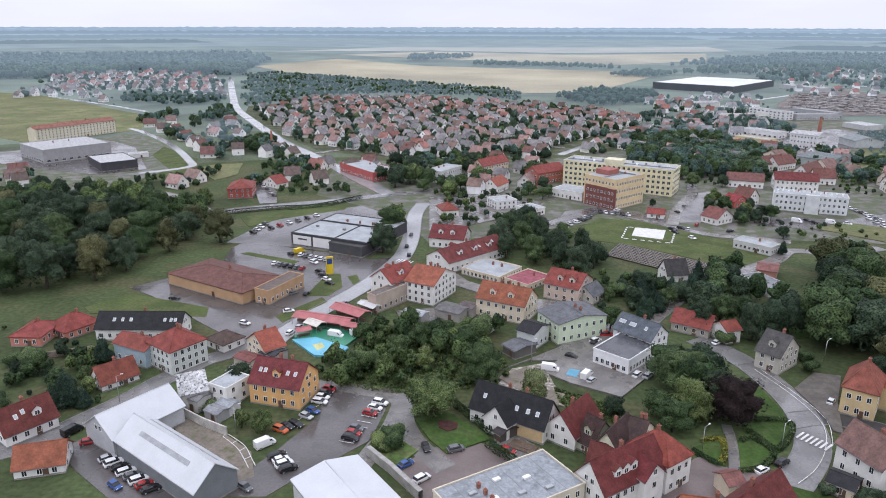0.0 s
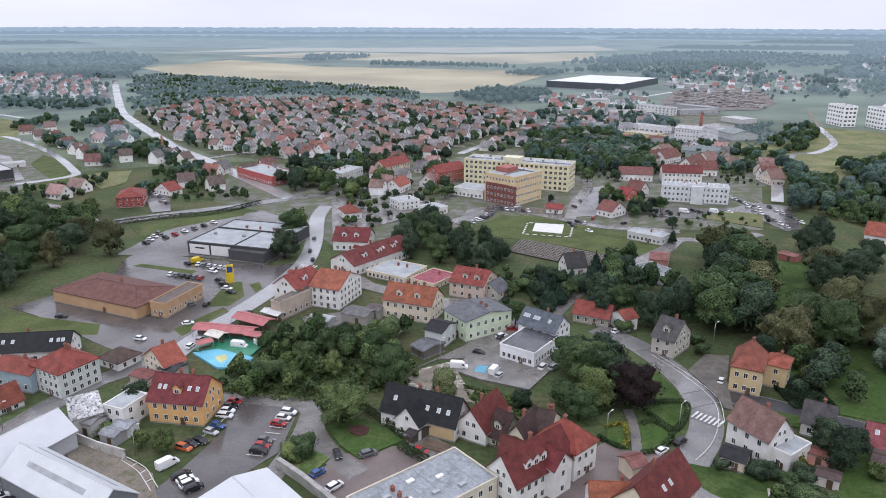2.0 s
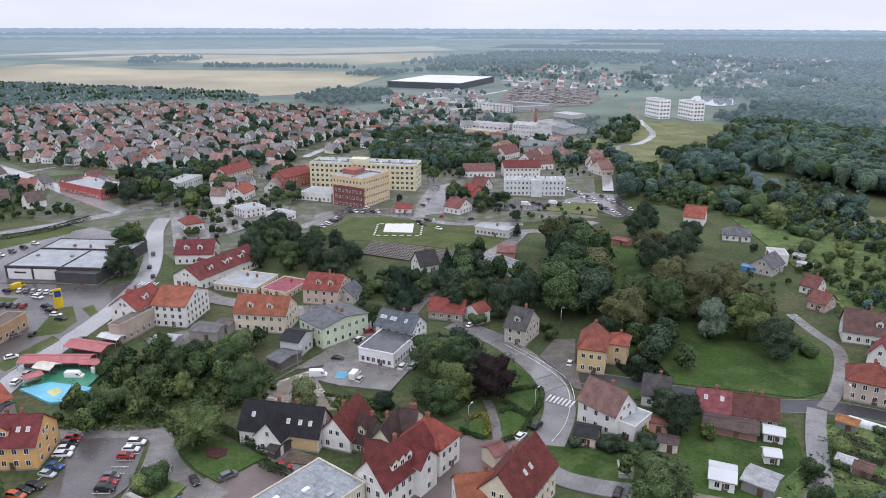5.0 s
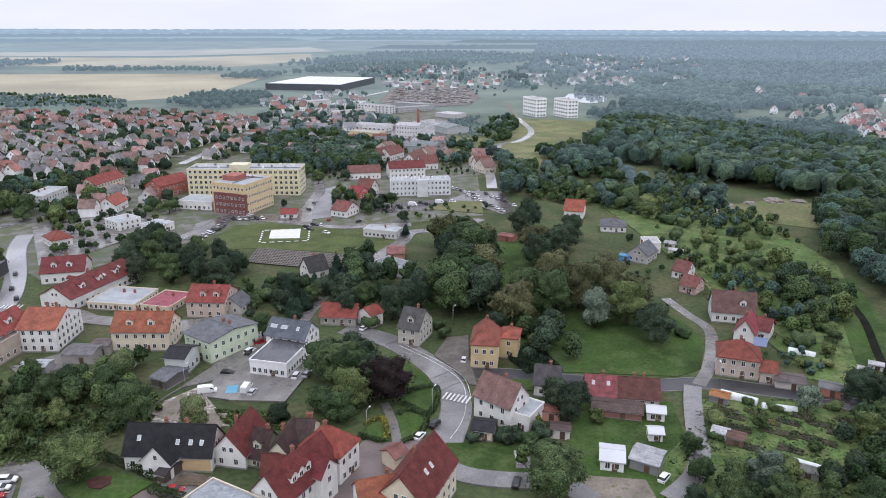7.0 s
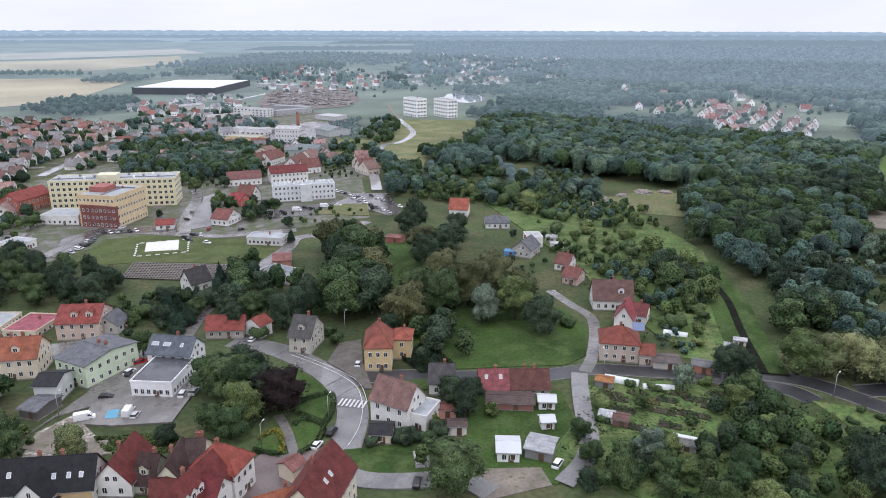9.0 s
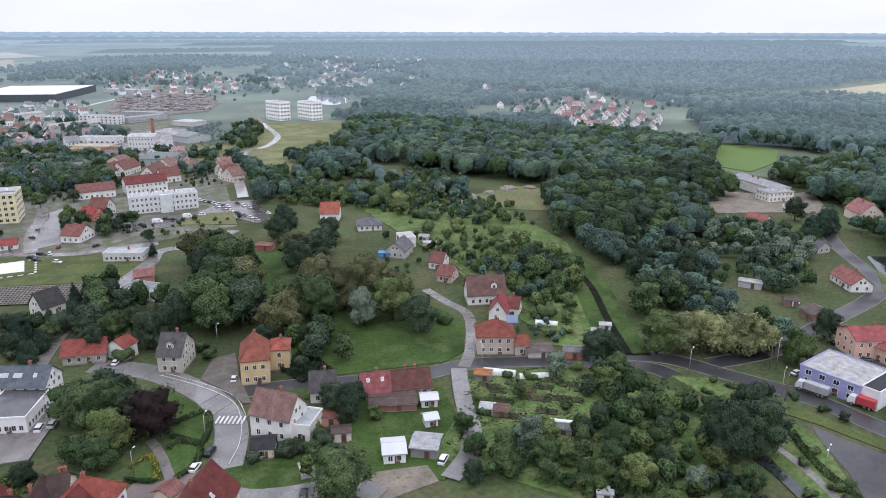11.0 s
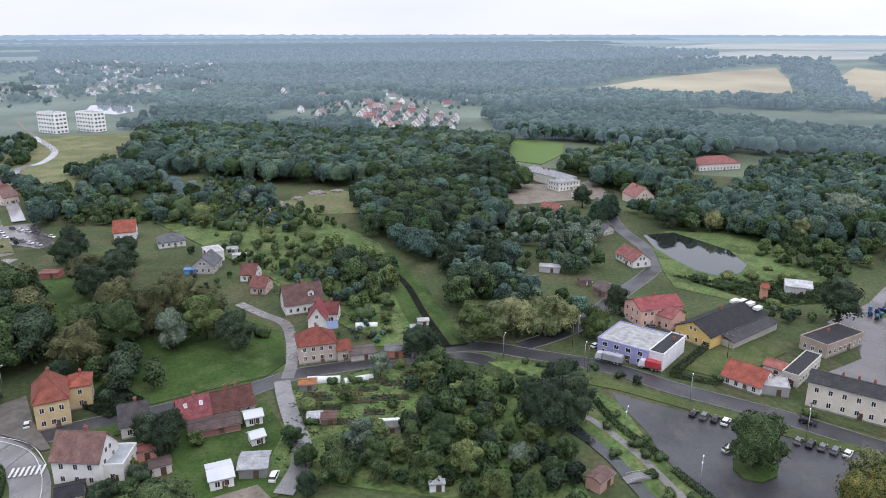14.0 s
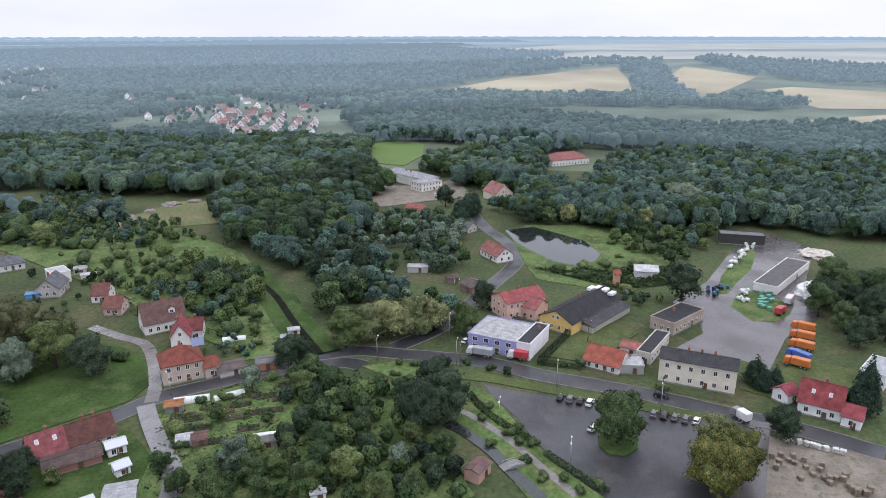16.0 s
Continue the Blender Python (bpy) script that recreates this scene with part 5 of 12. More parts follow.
patch('yard', [(-93.9, 153.5), (-88.6, 158.6), (-79.9, 153.5), (-53.8, 131.7), (-71.7, 131.7), (-86.5, 144.1)], LOT, 0.04, 'asphalt yard with parking bays', 'yard')
patch('yard', [(-71.6, 165.4), (-64.7, 166.8), (-54.8, 158.7), (-46.4, 151.1), (-43.1, 140.9), (-48.7, 137.7), (-63.1, 153.6)], DIRT, 0.035, 'bare yard with painted bay lines', 'yard')
road('road', [(-113.9, 147.5), (-101.6, 154.8), (-95.1, 164.5), (-87.0, 177.3), (-81.6, 188.2), (-79.2, 190.7)], 7.0, ASPHALT, 'wet asphalt street', z=0.05)
road('road', [(-78.8, 189.7), (-73.7, 200.0), (-63.6, 208.1), (-56.5, 216.7)], 7.0, ASPHALT, 'wet asphalt street through the houses', z=0.05)
road('road', [(-61.2, 192.6), (-54.6, 216.7), (-45.1, 238.5), (-31.6, 264.6), (-22.0, 288.7), (-16.9, 308.3), (-14.7, 335.4), (-14.2, 379.0), (-10.2, 404.9)], 8.0, PALEROAD, 'wet main street of the town', z=0.055)
patch('parking_lot', [(-97.7, 316.5), (-93.4, 330.2), (-68.8, 316.7), (-30.3, 300.1), (-20.5, 304.2), (-22.0, 288.7), (-31.9, 267.8), (-45.6, 241.2), (-53.2, 219.0), (-64.7, 212.3), (-80.0, 225.9), (-110.8, 255.1), (-123.3, 264.3), (-113.6, 274.1), (-95.8, 292.1)], LOT, 0.045, 'wet supermarket car park', 'parking lot')
patch('lawn', [(-131.4, 243.6), (-120.7, 258.1), (-85.6, 243.8), (-83.8, 234.8), (-107.4, 235.7), (-126.8, 238.3)], LAWNPALE, 0.05, 'mown lawn beside the car park', 'lawn')
patch('lawn', [(-47.6, 281.3), (-42.1, 281.3), (-39.2, 264.6), (-43.6, 255.4), (-52.3, 255.3)], LAWNPALE, 0.06, 'grass island in the car park', 'lawn')
patch('lawn', [(-38.8, 277.8), (-35.1, 279.9), (-32.7, 271.1), (-35.3, 267.8)], LAWNPALE, 0.06, 'round grass island in the car park', 'lawn')
patch('lawn', [(-59.5, 235.9), (-45.6, 254.2), (-42.7, 249.5), (-55.5, 229.8)], LAWNPALE, 0.06, 'grass verge along the street', 'lawn')
patch('lawn', [(-91.5, 308.0), (-88.3, 310.5), (-62.5, 297.6), (-64.2, 293.7)], LAWNPALE, 0.06, 'grass strip behind the car park', 'lawn')
patch('parking_lot', [(-102.9, 325.5), (-95.6, 350.2), (-85.9, 372.5), (-69.6, 384.8), (-45.8, 397.9), (-28.2, 378.9), (-23.9, 316.9), (-33.2, 304.1), (-69.1, 318.4)], LOT, 0.045, 'wet car park round the store', 'parking lot')
patch('lawn', [(-108.8, 372.4), (-83.0, 388.5), (-52.8, 401.9), (-54.4, 388.7), (-85.2, 369.0), (-99.3, 353.3)], LAWNPALE, 0.05, 'long grass verge along the main road', 'lawn')
road('road', [(-140.8, 355.2), (-125.1, 380.7), (-97.5, 396.2), (-60.7, 411.5), (-31.5, 426.4), (-10.9, 434.3), (14.3, 450.7)], 9.0, ASPHALT, 'wet main road across the town', z=0.05)
road('road', LANES[0][0], 10.0, PALEROAD, 'long pale straight road to the horizon', kerb=False, z=0.12)
road('road', [(-129.4, 384.4), (-166.4, 425.4), (-198.8, 440.8), (-211.3, 449.0)], 7.0, PALEROAD, 'pale wet road past the stores', kerb=False, z=0.05)
road('road', [(-219.3, 484.8), (-185.4, 511.6), (-192.4, 538.4), (-236.7, 618.5), (-285.5, 685.5), (-310.2, 712.2)], 6.0, PALEROAD, 'pale curving road', kerb=False, z=0.052)
road('road', [(-608.9, 1061.8), (-528.9, 1009.9), (-417.4, 917.5), (-349.9, 855.2)], 6.0, PALEROAD, 'pale sandy track over the meadow', kerb=False, z=0.05)
patch('parking_lot', [(-329.2, 525.6), (-284.2, 504.3), (-238.7, 484.7), (-211.6, 505.0), (-257.6, 597.5), (-292.5, 633.5), (-358.0, 574.3)], LOT, 0.05, 'grey forecourt of the stores', 'parking lot')
patch('meadow', [(-660.9, 1086.8), (-599.5, 1067.1), (-335.5, 818.9), (-295.9, 704.5), (-353.9, 617.1), (-401.9, 648.6)], DRYMEADOW, 0.025, 'rough green meadow beside the road', 'meadow')
patch('meadow', [(-532.7, 869.9), (-599.5, 1067.1), (-429.4, 912.0), (-400.1, 819.5), (-429.9, 756.3), (-446.2, 723.5)], DRYMEADOW, 0.03, 'yellowing dry meadow', 'meadow')
patch('lawn', [(-204.0, 457.5), (-179.2, 505.3), (-188.3, 545.6), (-236.0, 603.5), (-229.8, 562.5), (-195.4, 505.1)], LAWNPALE, 0.03, 'grass strip beside the curving road', 'lawn')
patch('lawn', [(65.3, 343.8), (85.3, 371.2), (105.2, 365.6), (120.8, 348.2), (136.1, 331.4), (150.5, 305.0), (137.8, 293.1), (118.6, 294.5), (109.5, 304.8), (86.2, 324.6), (69.9, 331.0)], LAWNPALE, 0.05, 'open lawn round the helipad', 'lawn')
patch('helipad', [(94.5, 337.9), (99.9, 352.3), (114.1, 347.1), (108.0, 331.2)], mat('helipad_concrete',(0.6,0.59,0.56),0.8,0.12), 0.18, 'pale concrete helipad slab', 'helipad')
road('road', [(52.7, 356.4), (70.4, 373.5), (88.4, 385.8), (111.2, 365.6), (132.7, 341.1), (152.5, 334.3), (168.4, 326.9)], 6.0, PAVING, 'wet street past the lawn', z=0.05)
road('road', [(64.0, 217.0), (77.1, 236.3), (93.6, 255.8), (119.8, 278.5), (148.0, 299.3), (162.1, 313.4), (180.9, 309.3), (206.8, 318.0)], 6.5, PAVING, 'pale street beside the gardens', z=0.05)
patch('parking_lot', [(58.6, 356.4), (69.3, 385.7), (90.3, 394.8), (109.6, 382.2), (130.8, 389.9), (151.3, 427.7), (169.8, 435.6), (140.2, 362.4), (119.3, 362.3), (87.6, 382.1), (64.1, 354.3)], LOT, 0.045, 'wet hospital forecourt', 'parking lot')
patch('parking_lot', [(175.2, 374.1), (218.4, 368.5), (246.3, 380.6), (217.2, 331.8), (200.7, 346.6), (164.9, 357.0)], LOT, 0.045, 'grey office car park', 'parking lot')
patch('parking_lot', [(235.2, 382.5), (256.3, 368.2), (232.9, 322.2), (223.3, 320.9), (221.8, 354.5)], LOT, 0.045, 'grey office car park with rows of cars', 'parking lot')
patch('lawn', [(183.6, 259.3), (140.0, 205.1), (121.9, 166.1), (130.1, 153.5), (159.0, 133.7), (169.2, 133.9), (186.7, 148.3), (193.9, 165.0), (186.6, 187.3), (206.6, 254.4), (211.6, 274.2)], LAWN, 0.05, 'green park slope under old trees', 'lawn')
patch('lawn', [(187.2, 278.8), (210.9, 268.6), (184.4, 238.8), (161.3, 227.9), (114.6, 215.8), (141.1, 258.9)], LAWN, 0.05, 'green clearing between the trees', 'lawn')
patch('meadow', [(292.3, 274.2), (311.0, 261.6), (289.9, 197.8), (233.2, 135.0), (197.7, 114.4), (202.2, 132.1), (242.8, 208.9)], MEADOW, 0.03, 'green overgrown garden land', 'meadow')
patch('meadow', [(303.2, 428.2), (385.7, 517.9), (470.1, 524.9), (554.4, 605.5), (493.2, 662.7), (384.9, 581.7), (322.1, 541.3), (286.3, 481.7)], DRYMEADOW, 0.03, 'dry yellowish meadow', 'meadow')
road('path', [(340.6, 493.3), (372.9, 526.5), (395.6, 531.3), (441.8, 581.8), (479.2, 654.4), (534.7, 754.9), (573.2, 815.9)], 4.0, DIRT, 'pale dirt track through the meadow', kerb=False, z=0.05)
patch('lawn', [(666.4, 487.6), (701.5, 481.3), (654.0, 444.5), (618.0, 450.0)], LAWN, 0.04, 'small green field among the woods', 'lawn')
patch('clearing', [(320.8, 265.1), (356.9, 272.4), (394.8, 266.9), (400.7, 244.0), (377.6, 217.9), (352.2, 210.2), (336.5, 237.7), (317.8, 248.1)], DRYMEADOW, 0.05, 'dry clearing ringed by heaps of rubble', 'clearing')
for k, (x, y) in enumerate(((333.0, 267.2), (347.4, 270.5), (365.9, 268.4), (383.9, 265.0), (395.8, 256.8), (391.9, 240.6), (377.5, 223.5))):
    heap_of(x, y, 5.5 - k % 3, 1.6 + k % 2 * 0.7, (0.22, 0.19, 0.165), 'low heap of grey-brown rubble on the clearing', 'rubble_heap', 20 + k)
patch('lawn', [(123.9, 138.4), (145.5, 123.7), (134.8, 109.0), (121.7, 96.7), (110.6, 93.7), (97.0, 113.6)], LAWN, 0.045, 'grassy yard with sheds', 'lawn')
patch('yard', [(101.8, 108.9), (112.5, 100.8), (109.5, 94.4), (95.1, 99.4), (93.2, 103.1)], DIRT, 0.05, 'bare gravel yard', 'yard')
patch('meadow', [(384.7, 42.7), (396.1, -7.0), (356.8, -31.8), (304.3, -30.7), (284.9, -9.0), (294.8, 27.3), (313.6, 34.4), (359.9, 47.3)], MEADOW, 0.03, 'grassy meadow by the pond', 'meadow')
patch('pond', [(371.4, 52.6), (382.8, 38.5), (370.8, 22.0), (360.4, 9.3), (338.8, 0.5), (325.7, 3.0), (317.6, 10.7), (321.9, 21.7), (335.6, 33.4), (351.4, 44.2)], mat('pond_water',(0.02,0.026,0.024),0.03,0.2,0.05,0.5,0.02), 0.04, 'still dark pond mirroring the trees', 'pond')
patch('lawn', [(200.9, 52.6), (200.3, 33.9), (195.3, 8.6), (192.1, -16.1), (189.4, -33.1), (185.1, -28.0), (189.4, 0.0), (194.6, 31.2), (194.8, 43.8)], LAWNPALE, 0.05, 'grass strip along the car park', 'lawn')
patch('lawn', [(202.4, 64.6), (200.9, 52.6), (194.8, 43.8), (186.8, 29.9), (164.7, 15.6), (152.5, 5.9), (142.5, -5.1), (138.4, 12.8), (161.7, 28.9), (188.0, 56.6), (196.0, 74.1)], MEADOW, 0.045, 'grass bank with small shrubs beside the ditch', 'lawn')
road('path', [(196.4, 54.3), (182.4, 48.9), (173.9, 34.3), (163.4, 21.5), (152.5, 11.5), (142.9, 2.7)], 2.2, PAVING, 'narrow pale footpath', kerb=False, z=0.06)
road('ditch', [(168.0, 39.6), (164.8, 34.1), (157.1, 25.1), (148.5, 18.1), (140.1, 10.3)], 3.5, mat('ditch_water',(0.03,0.036,0.034),0.1,0.3,0.2,1.0), 'narrow ditch with still water', kerb=False, z=0.054)
patch('lawn', [(217.6, 17.6), (256.6, 3.9), (244.3, -14.6), (214.9, 0.7)], LAWNPALE, 0.05, 'garden lawn behind hedges', 'lawn')
patch('lawn', [(207.2, -43.4), (232.5, -66.7), (228.5, -85.8), (213.0, -84.1), (200.4, -59.3)], LAWNPALE, 0.05, 'lawn beside the white house', 'lawn')
patch('pitch', [(653.3, 228.1), (673.7, 221.1), (668.3, 174.7), (603.1, 158.8), (549.9, 161.0), (555.6, 186.3)], mat('pitch_grass',(0.09,0.15,0.03),0.95,0.1,0.03,0.8), 0.3, 'bright green sports pitch', 'sports pitch')
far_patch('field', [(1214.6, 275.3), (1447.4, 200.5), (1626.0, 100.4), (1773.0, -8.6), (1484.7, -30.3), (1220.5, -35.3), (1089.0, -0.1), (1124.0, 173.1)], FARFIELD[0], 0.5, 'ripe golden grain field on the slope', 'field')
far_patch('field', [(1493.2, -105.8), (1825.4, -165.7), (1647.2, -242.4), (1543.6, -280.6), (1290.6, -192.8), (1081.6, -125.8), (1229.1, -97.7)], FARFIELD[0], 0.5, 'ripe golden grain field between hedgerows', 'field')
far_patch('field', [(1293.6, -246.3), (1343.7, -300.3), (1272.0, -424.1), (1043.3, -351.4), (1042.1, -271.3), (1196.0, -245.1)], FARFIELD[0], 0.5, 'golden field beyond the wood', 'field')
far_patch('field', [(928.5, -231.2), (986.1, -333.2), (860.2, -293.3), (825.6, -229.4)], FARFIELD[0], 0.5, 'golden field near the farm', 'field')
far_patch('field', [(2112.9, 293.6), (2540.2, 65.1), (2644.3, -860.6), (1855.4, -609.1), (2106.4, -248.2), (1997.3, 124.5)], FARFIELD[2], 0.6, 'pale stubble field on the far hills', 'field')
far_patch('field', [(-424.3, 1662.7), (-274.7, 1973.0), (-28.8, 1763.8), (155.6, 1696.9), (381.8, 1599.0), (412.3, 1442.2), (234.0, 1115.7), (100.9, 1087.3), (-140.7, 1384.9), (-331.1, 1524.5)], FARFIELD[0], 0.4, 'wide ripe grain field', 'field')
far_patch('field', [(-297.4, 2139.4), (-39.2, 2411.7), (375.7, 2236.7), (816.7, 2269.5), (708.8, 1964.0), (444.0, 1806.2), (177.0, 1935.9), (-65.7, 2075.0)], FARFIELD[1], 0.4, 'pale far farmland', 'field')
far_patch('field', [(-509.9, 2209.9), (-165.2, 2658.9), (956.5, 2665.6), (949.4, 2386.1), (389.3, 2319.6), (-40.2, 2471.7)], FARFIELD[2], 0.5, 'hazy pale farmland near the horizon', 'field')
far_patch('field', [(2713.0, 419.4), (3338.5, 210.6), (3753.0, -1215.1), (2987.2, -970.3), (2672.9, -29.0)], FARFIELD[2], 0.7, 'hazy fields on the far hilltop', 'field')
far_patch('lake', [(685.3, 835.2), (736.6, 886.2), (760.6, 881.6), (756.7, 820.7), (708.6, 767.1), (666.2, 757.0), (664.9, 789.8)], mat('lake_water',(0.3,0.33,0.35),0.05,0.1,0.02,0.5,0.02), 0.5, 'bright lake reflecting the sky', 'lake')
road('road', [(94.7, 565.9), (126.7, 613.5), (198.7, 719.1), (313.6, 869.2), (426.4, 992.2), (576.1, 1120.6), (777.2, 1283.0)], 7.0, PALEROAD, 'pale street through the suburb', kerb=False, z=0.06)
road('road', [(-101.0, 571.7), (-67.4, 599.6), (-10.4, 621.1), (48.4, 612.6), (105.1, 601.5)], 6.0, PAVING, 'narrow suburban street', kerb=False, z=0.06)
road('road', [(-155.4, 698.6), (-94.1, 740.2), (-12.6, 759.0), (69.8, 742.5), (155.3, 702.7)], 6.0, PAVING, 'narrow suburban street', kerb=False, z=0.06)
road('road', [(120.5, 356.7), (134.8, 392.5), (157.4, 435.5), (177.8, 508.5), (189.8, 580.0), (173.3, 623.2)], 6.0, PAVING, 'street between hospital and office', kerb=False, z=0.06)
patch('yard', [(196.7, 602.5), (249.9, 603.1), (299.8, 586.7), (327.4, 568.3), (377.5, 641.4), (363.7, 695.7), (278.0, 674.4), (224.1, 673.7)], LOT, 0.05, 'paved yards of the works', 'yard')
patch('lawn', [(295.3, 509.5), (311.3, 489.4), (369.8, 587.4), (351.8, 595.6)], DRYMEADOW, 0.05, 'dry grass field beside the works', 'field')
patch('lawn', [(191.8, 351.8), (214.4, 327.1), (229.2, 352.0), (215.3, 362.8)], DRYMEADOW, 0.05, 'dry grass below the office', 'field')
patch('yard', [(-127.6, 485.6), (-102.5, 433.6), (-96.0, 404.3), (-105.2, 401.5), (-129.6, 470.6)], LOT, 0.05, 'paved yard beside the red brick house', 'yard')
patch('lawn', [(-177.2, 505.3), (-168.2, 522.6), (-148.5, 527.3), (-141.3, 485.5), (-151.3, 466.8)], DRYMEADOW, 0.05, 'yellowish lawn by the brick house', 'lawn')
patch('yard', [(-7.1, 419.1), (17.1, 426.8), (41.4, 426.9), (59.4, 405.4), (53.5, 361.9), (36.6, 373.3), (14.5, 356.1), (-5.9, 345.5)], PAVING, 0.05, 'paved town yards between houses', 'yard')
patch('yard', [(-16.6, 240.2), (2.0, 244.1), (3.9, 235.1), (-11.9, 227.0)], PAVING, 0.05, 'paved back yard of the old town houses', 'yard')
patch('yard', [(27.2, 200.3), (18.8, 194.6), (37.3, 209.2), (50.7, 223.9), (55.7, 231.2), (56.5, 221.6), (49.0, 208.4), (38.6, 200.3)], PAVING, 0.05, 'paved drive past the green house', 'yard')
patch('yard', [(4.6, 285.1), (11.3, 271.3), (34.4, 252.7), (56.9, 247.0), (54.7, 236.2), (33.1, 242.5), (4.4, 268.0)], PAVING, 0.05, 'paved street in front of the shops', 'yard')
patch('yard', [(13.5, 179.1), (21.4, 194.6), (31.3, 198.3), (33.2, 182.4), (34.0, 172.3), (25.3, 177.5)], RUBBLE, 0.06, 'washed yard with pale wet stones', 'yard')
patch('square', [(39.2, 129.5), (50.0, 135.8), (60.9, 147.8), (64.7, 149.5), (68.3, 143.3), (76.5, 141.3), (68.3, 133.5), (56.8, 129.7), (50.2, 123.1), (40.6, 125.5)], REDPAVE, 0.05, 'brownish paved square before the inn', 'square')
patch('yard', [(13.1, 154.5), (19.2, 158.1), (25.3, 151.5), (24.1, 144.5), (17.6, 146.2)], PAVING, 0.05, 'paved yard with a deck behind the row houses', 'yard')
patch('lawn', [(110.6, 159.2), (119.0, 153.4), (115.2, 148.4), (108.3, 153.1)], LAWN, 0.05, 'front lawn along the street', 'lawn')
patch('lawn', [(79.5, 137.2), (92.1, 130.2), (99.2, 120.7), (94.1, 110.1), (83.8, 118.5), (76.8, 127.4)], LAWN, 0.05, 'rough garden below the white house', 'lawn')
road('road', [(72.4, 139.1), (75.6, 125.5), (83.2, 117.6), (94.1, 110.1), (96.4, 100.9)], 6.0, ASPHALT, 'narrow wet street below the gardens', kerb=False, z=0.06)
patch('meadow', [(152.4, 121.2), (174.6, 106.9), (187.1, 86.2), (186.8, 61.8), (164.1, 43.5), (137.6, 25.9), (132.1, 31.5), (115.9, 102.1), (132.7, 108.5)], MEADOW, 0.05, 'green allotment gardens', 'garden')
patch('meadow', [(295.1, 330.5), (325.7, 300.5), (339.9, 238.3), (300.3, 171.9), (231.4, 113.9), (203.9, 97.3), (191.1, 113.8), (207.3, 124.6), (217.2, 150.9), (237.5, 197.8)], MEADOW, 0.05, 'grassy orchard beside the ditch', 'garden')
patch('lawn', [(171.0, -1.7), (174.5, -4.2), (175.2, -8.7), (171.6, -12.0), (166.6, -11.9), (162.7, -8.9), (162.3, -4.7), (165.4, -2.1)], LAWN, 0.07, 'small grass island under the car park tree', 'lawn')

# ---- buildings near the car parks ----
house(-43.7, 178.2, -16.9, 15.1, 11.7, 6.5, wall=(0.62,0.36,0.14), roof=(0.22, 0.045, 0.04), rise=5, rows=2, dormers=((0,-1),), sky=((-0.7,-0.5),(-0.5,-0.5),(0.4,-0.5),(0.7,-0.5)), label='large orange plastered house with dark red roof', chimneys=2)
house(-20.4, 129.4, -145.5, 15.8, 19.2, 5, name='storage_hall', wall=(0.5,0.5,0.5), roof=mat('white_sheet_roof',(0.5,0.515,0.53),0.45,0.06,0.2,2.0,0.05), rise=1.5, turn=True, rows=0, chimneys=0, doors=False, label='storage hall with plain white sheet roof', category='hall')
flat = house(14.5, 127.5, 120.7, 14.4, 28.9, 7, name='flat_building', wall=(0.55,0.5,0.4), roof=mat('roofing_felt',(0.2,0.22,0.235),0.5,0.3,0.3,2.0,0.1,second=(0.25,0.27,0.285),wet=0.25), style='flat', rows=2, chimneys=3, label='flat-roofed beige building with patched grey felt', category='building')
for k, (x, y) in enumerate(((-4.6, 9.0), (-1.6, 5.0), (2.0, 8.0), (3.4, 1.0), (-3.0, -1.0), (0.8, -5.0), (-4.4, -7.0))):
    part('roof_hatch', boxes((x - 0.5, y - 0.9, 7.18, x + 0.5, y + 0.9, 7.55), (x - 0.4, y - 0.8, 7.55, x + 0.4, y + 0.8, 7.62)), FRAME if k % 2 else STEEL, flat, 'small metal roof hatch')
part('roof_seam', boxes(*[(-7.0, -14 + k * 4.0, 7.18, 7.0, -13.9 + k * 4.0, 7.21) for k in range(8)]), TRIM, flat, 'seams between felt strips')
house(56.9, 200.8, -43.7, 12.2, 16.2, 4.8, name='office', wall=(0.7,0.7,0.7), roof=mat('black_membrane',(0.06,0.062,0.068),0.35,0.2,0.3,1.5,wet=0.2), style='flat', rows=1, chimneys=0, label='white cube annex with flat black roof', spacing=1.7, category='building')
house(64.4, 210.8, -48.3, 13.9, 9.8, 6, wall=(0.68,0.68,0.68), roof=(0.13,0.15,0.18), rise=4, rows=2, chimneys=1, sky=((-0.85,-0.5),(-0.75,-0.5),(-0.65,-0.5),(-0.3,-0.5),(-0.2,-0.5),(-0.1,-0.5),(0.5,-0.5)), label='modern white house with grey-blue roof')
house(44.1, 221.6, -65.5, 13.0, 18.8, 7.4, wall=(0.5,0.58,0.42), roof=(0.16,0.165,0.18), rise=1.5, rows=2, chimneys=2, label='tall pale green house with low grey roof', gablewin=False)
house(30.0, 213.2, -38.3, 6.4, 9.4, 5.9, wall=(0.5,0.52,0.5), roof=(0.035, 0.035, 0.04), rise=1.5, rows=1, chimneys=0, label='low grey house with black felt roof')
house(25.0, 206.2, -54.7, 6.0, 8.8, 3, name='garage', wall=(0.12,0.11,0.1), roof=(0.16,0.165,0.18), rise=0.6, rows=0, chimneys=0, label='open garage with dark roof', category='garage')
house(23.6, 237.8, -29.1, 18.5, 12.0, 7.0, wall=(0.6, 0.52, 0.4), roof=(0.42, 0.12, 0.06), rise=4.5, rows=2, dormers=((-0.4,-1),(0.35,-1)), chimneys=3, label='long cream house with orange tiled roof')
house(49.0, 256.3, -34.2, 13.9, 14.3, 6.3, wall=(0.5,0.4,0.33), roof=(0.33, 0.075, 0.05), rise=4, rows=2, dormers=((-0.2,-1),(0.5,-1)), chimneys=1, label='brownish brick house with red mansard roof')
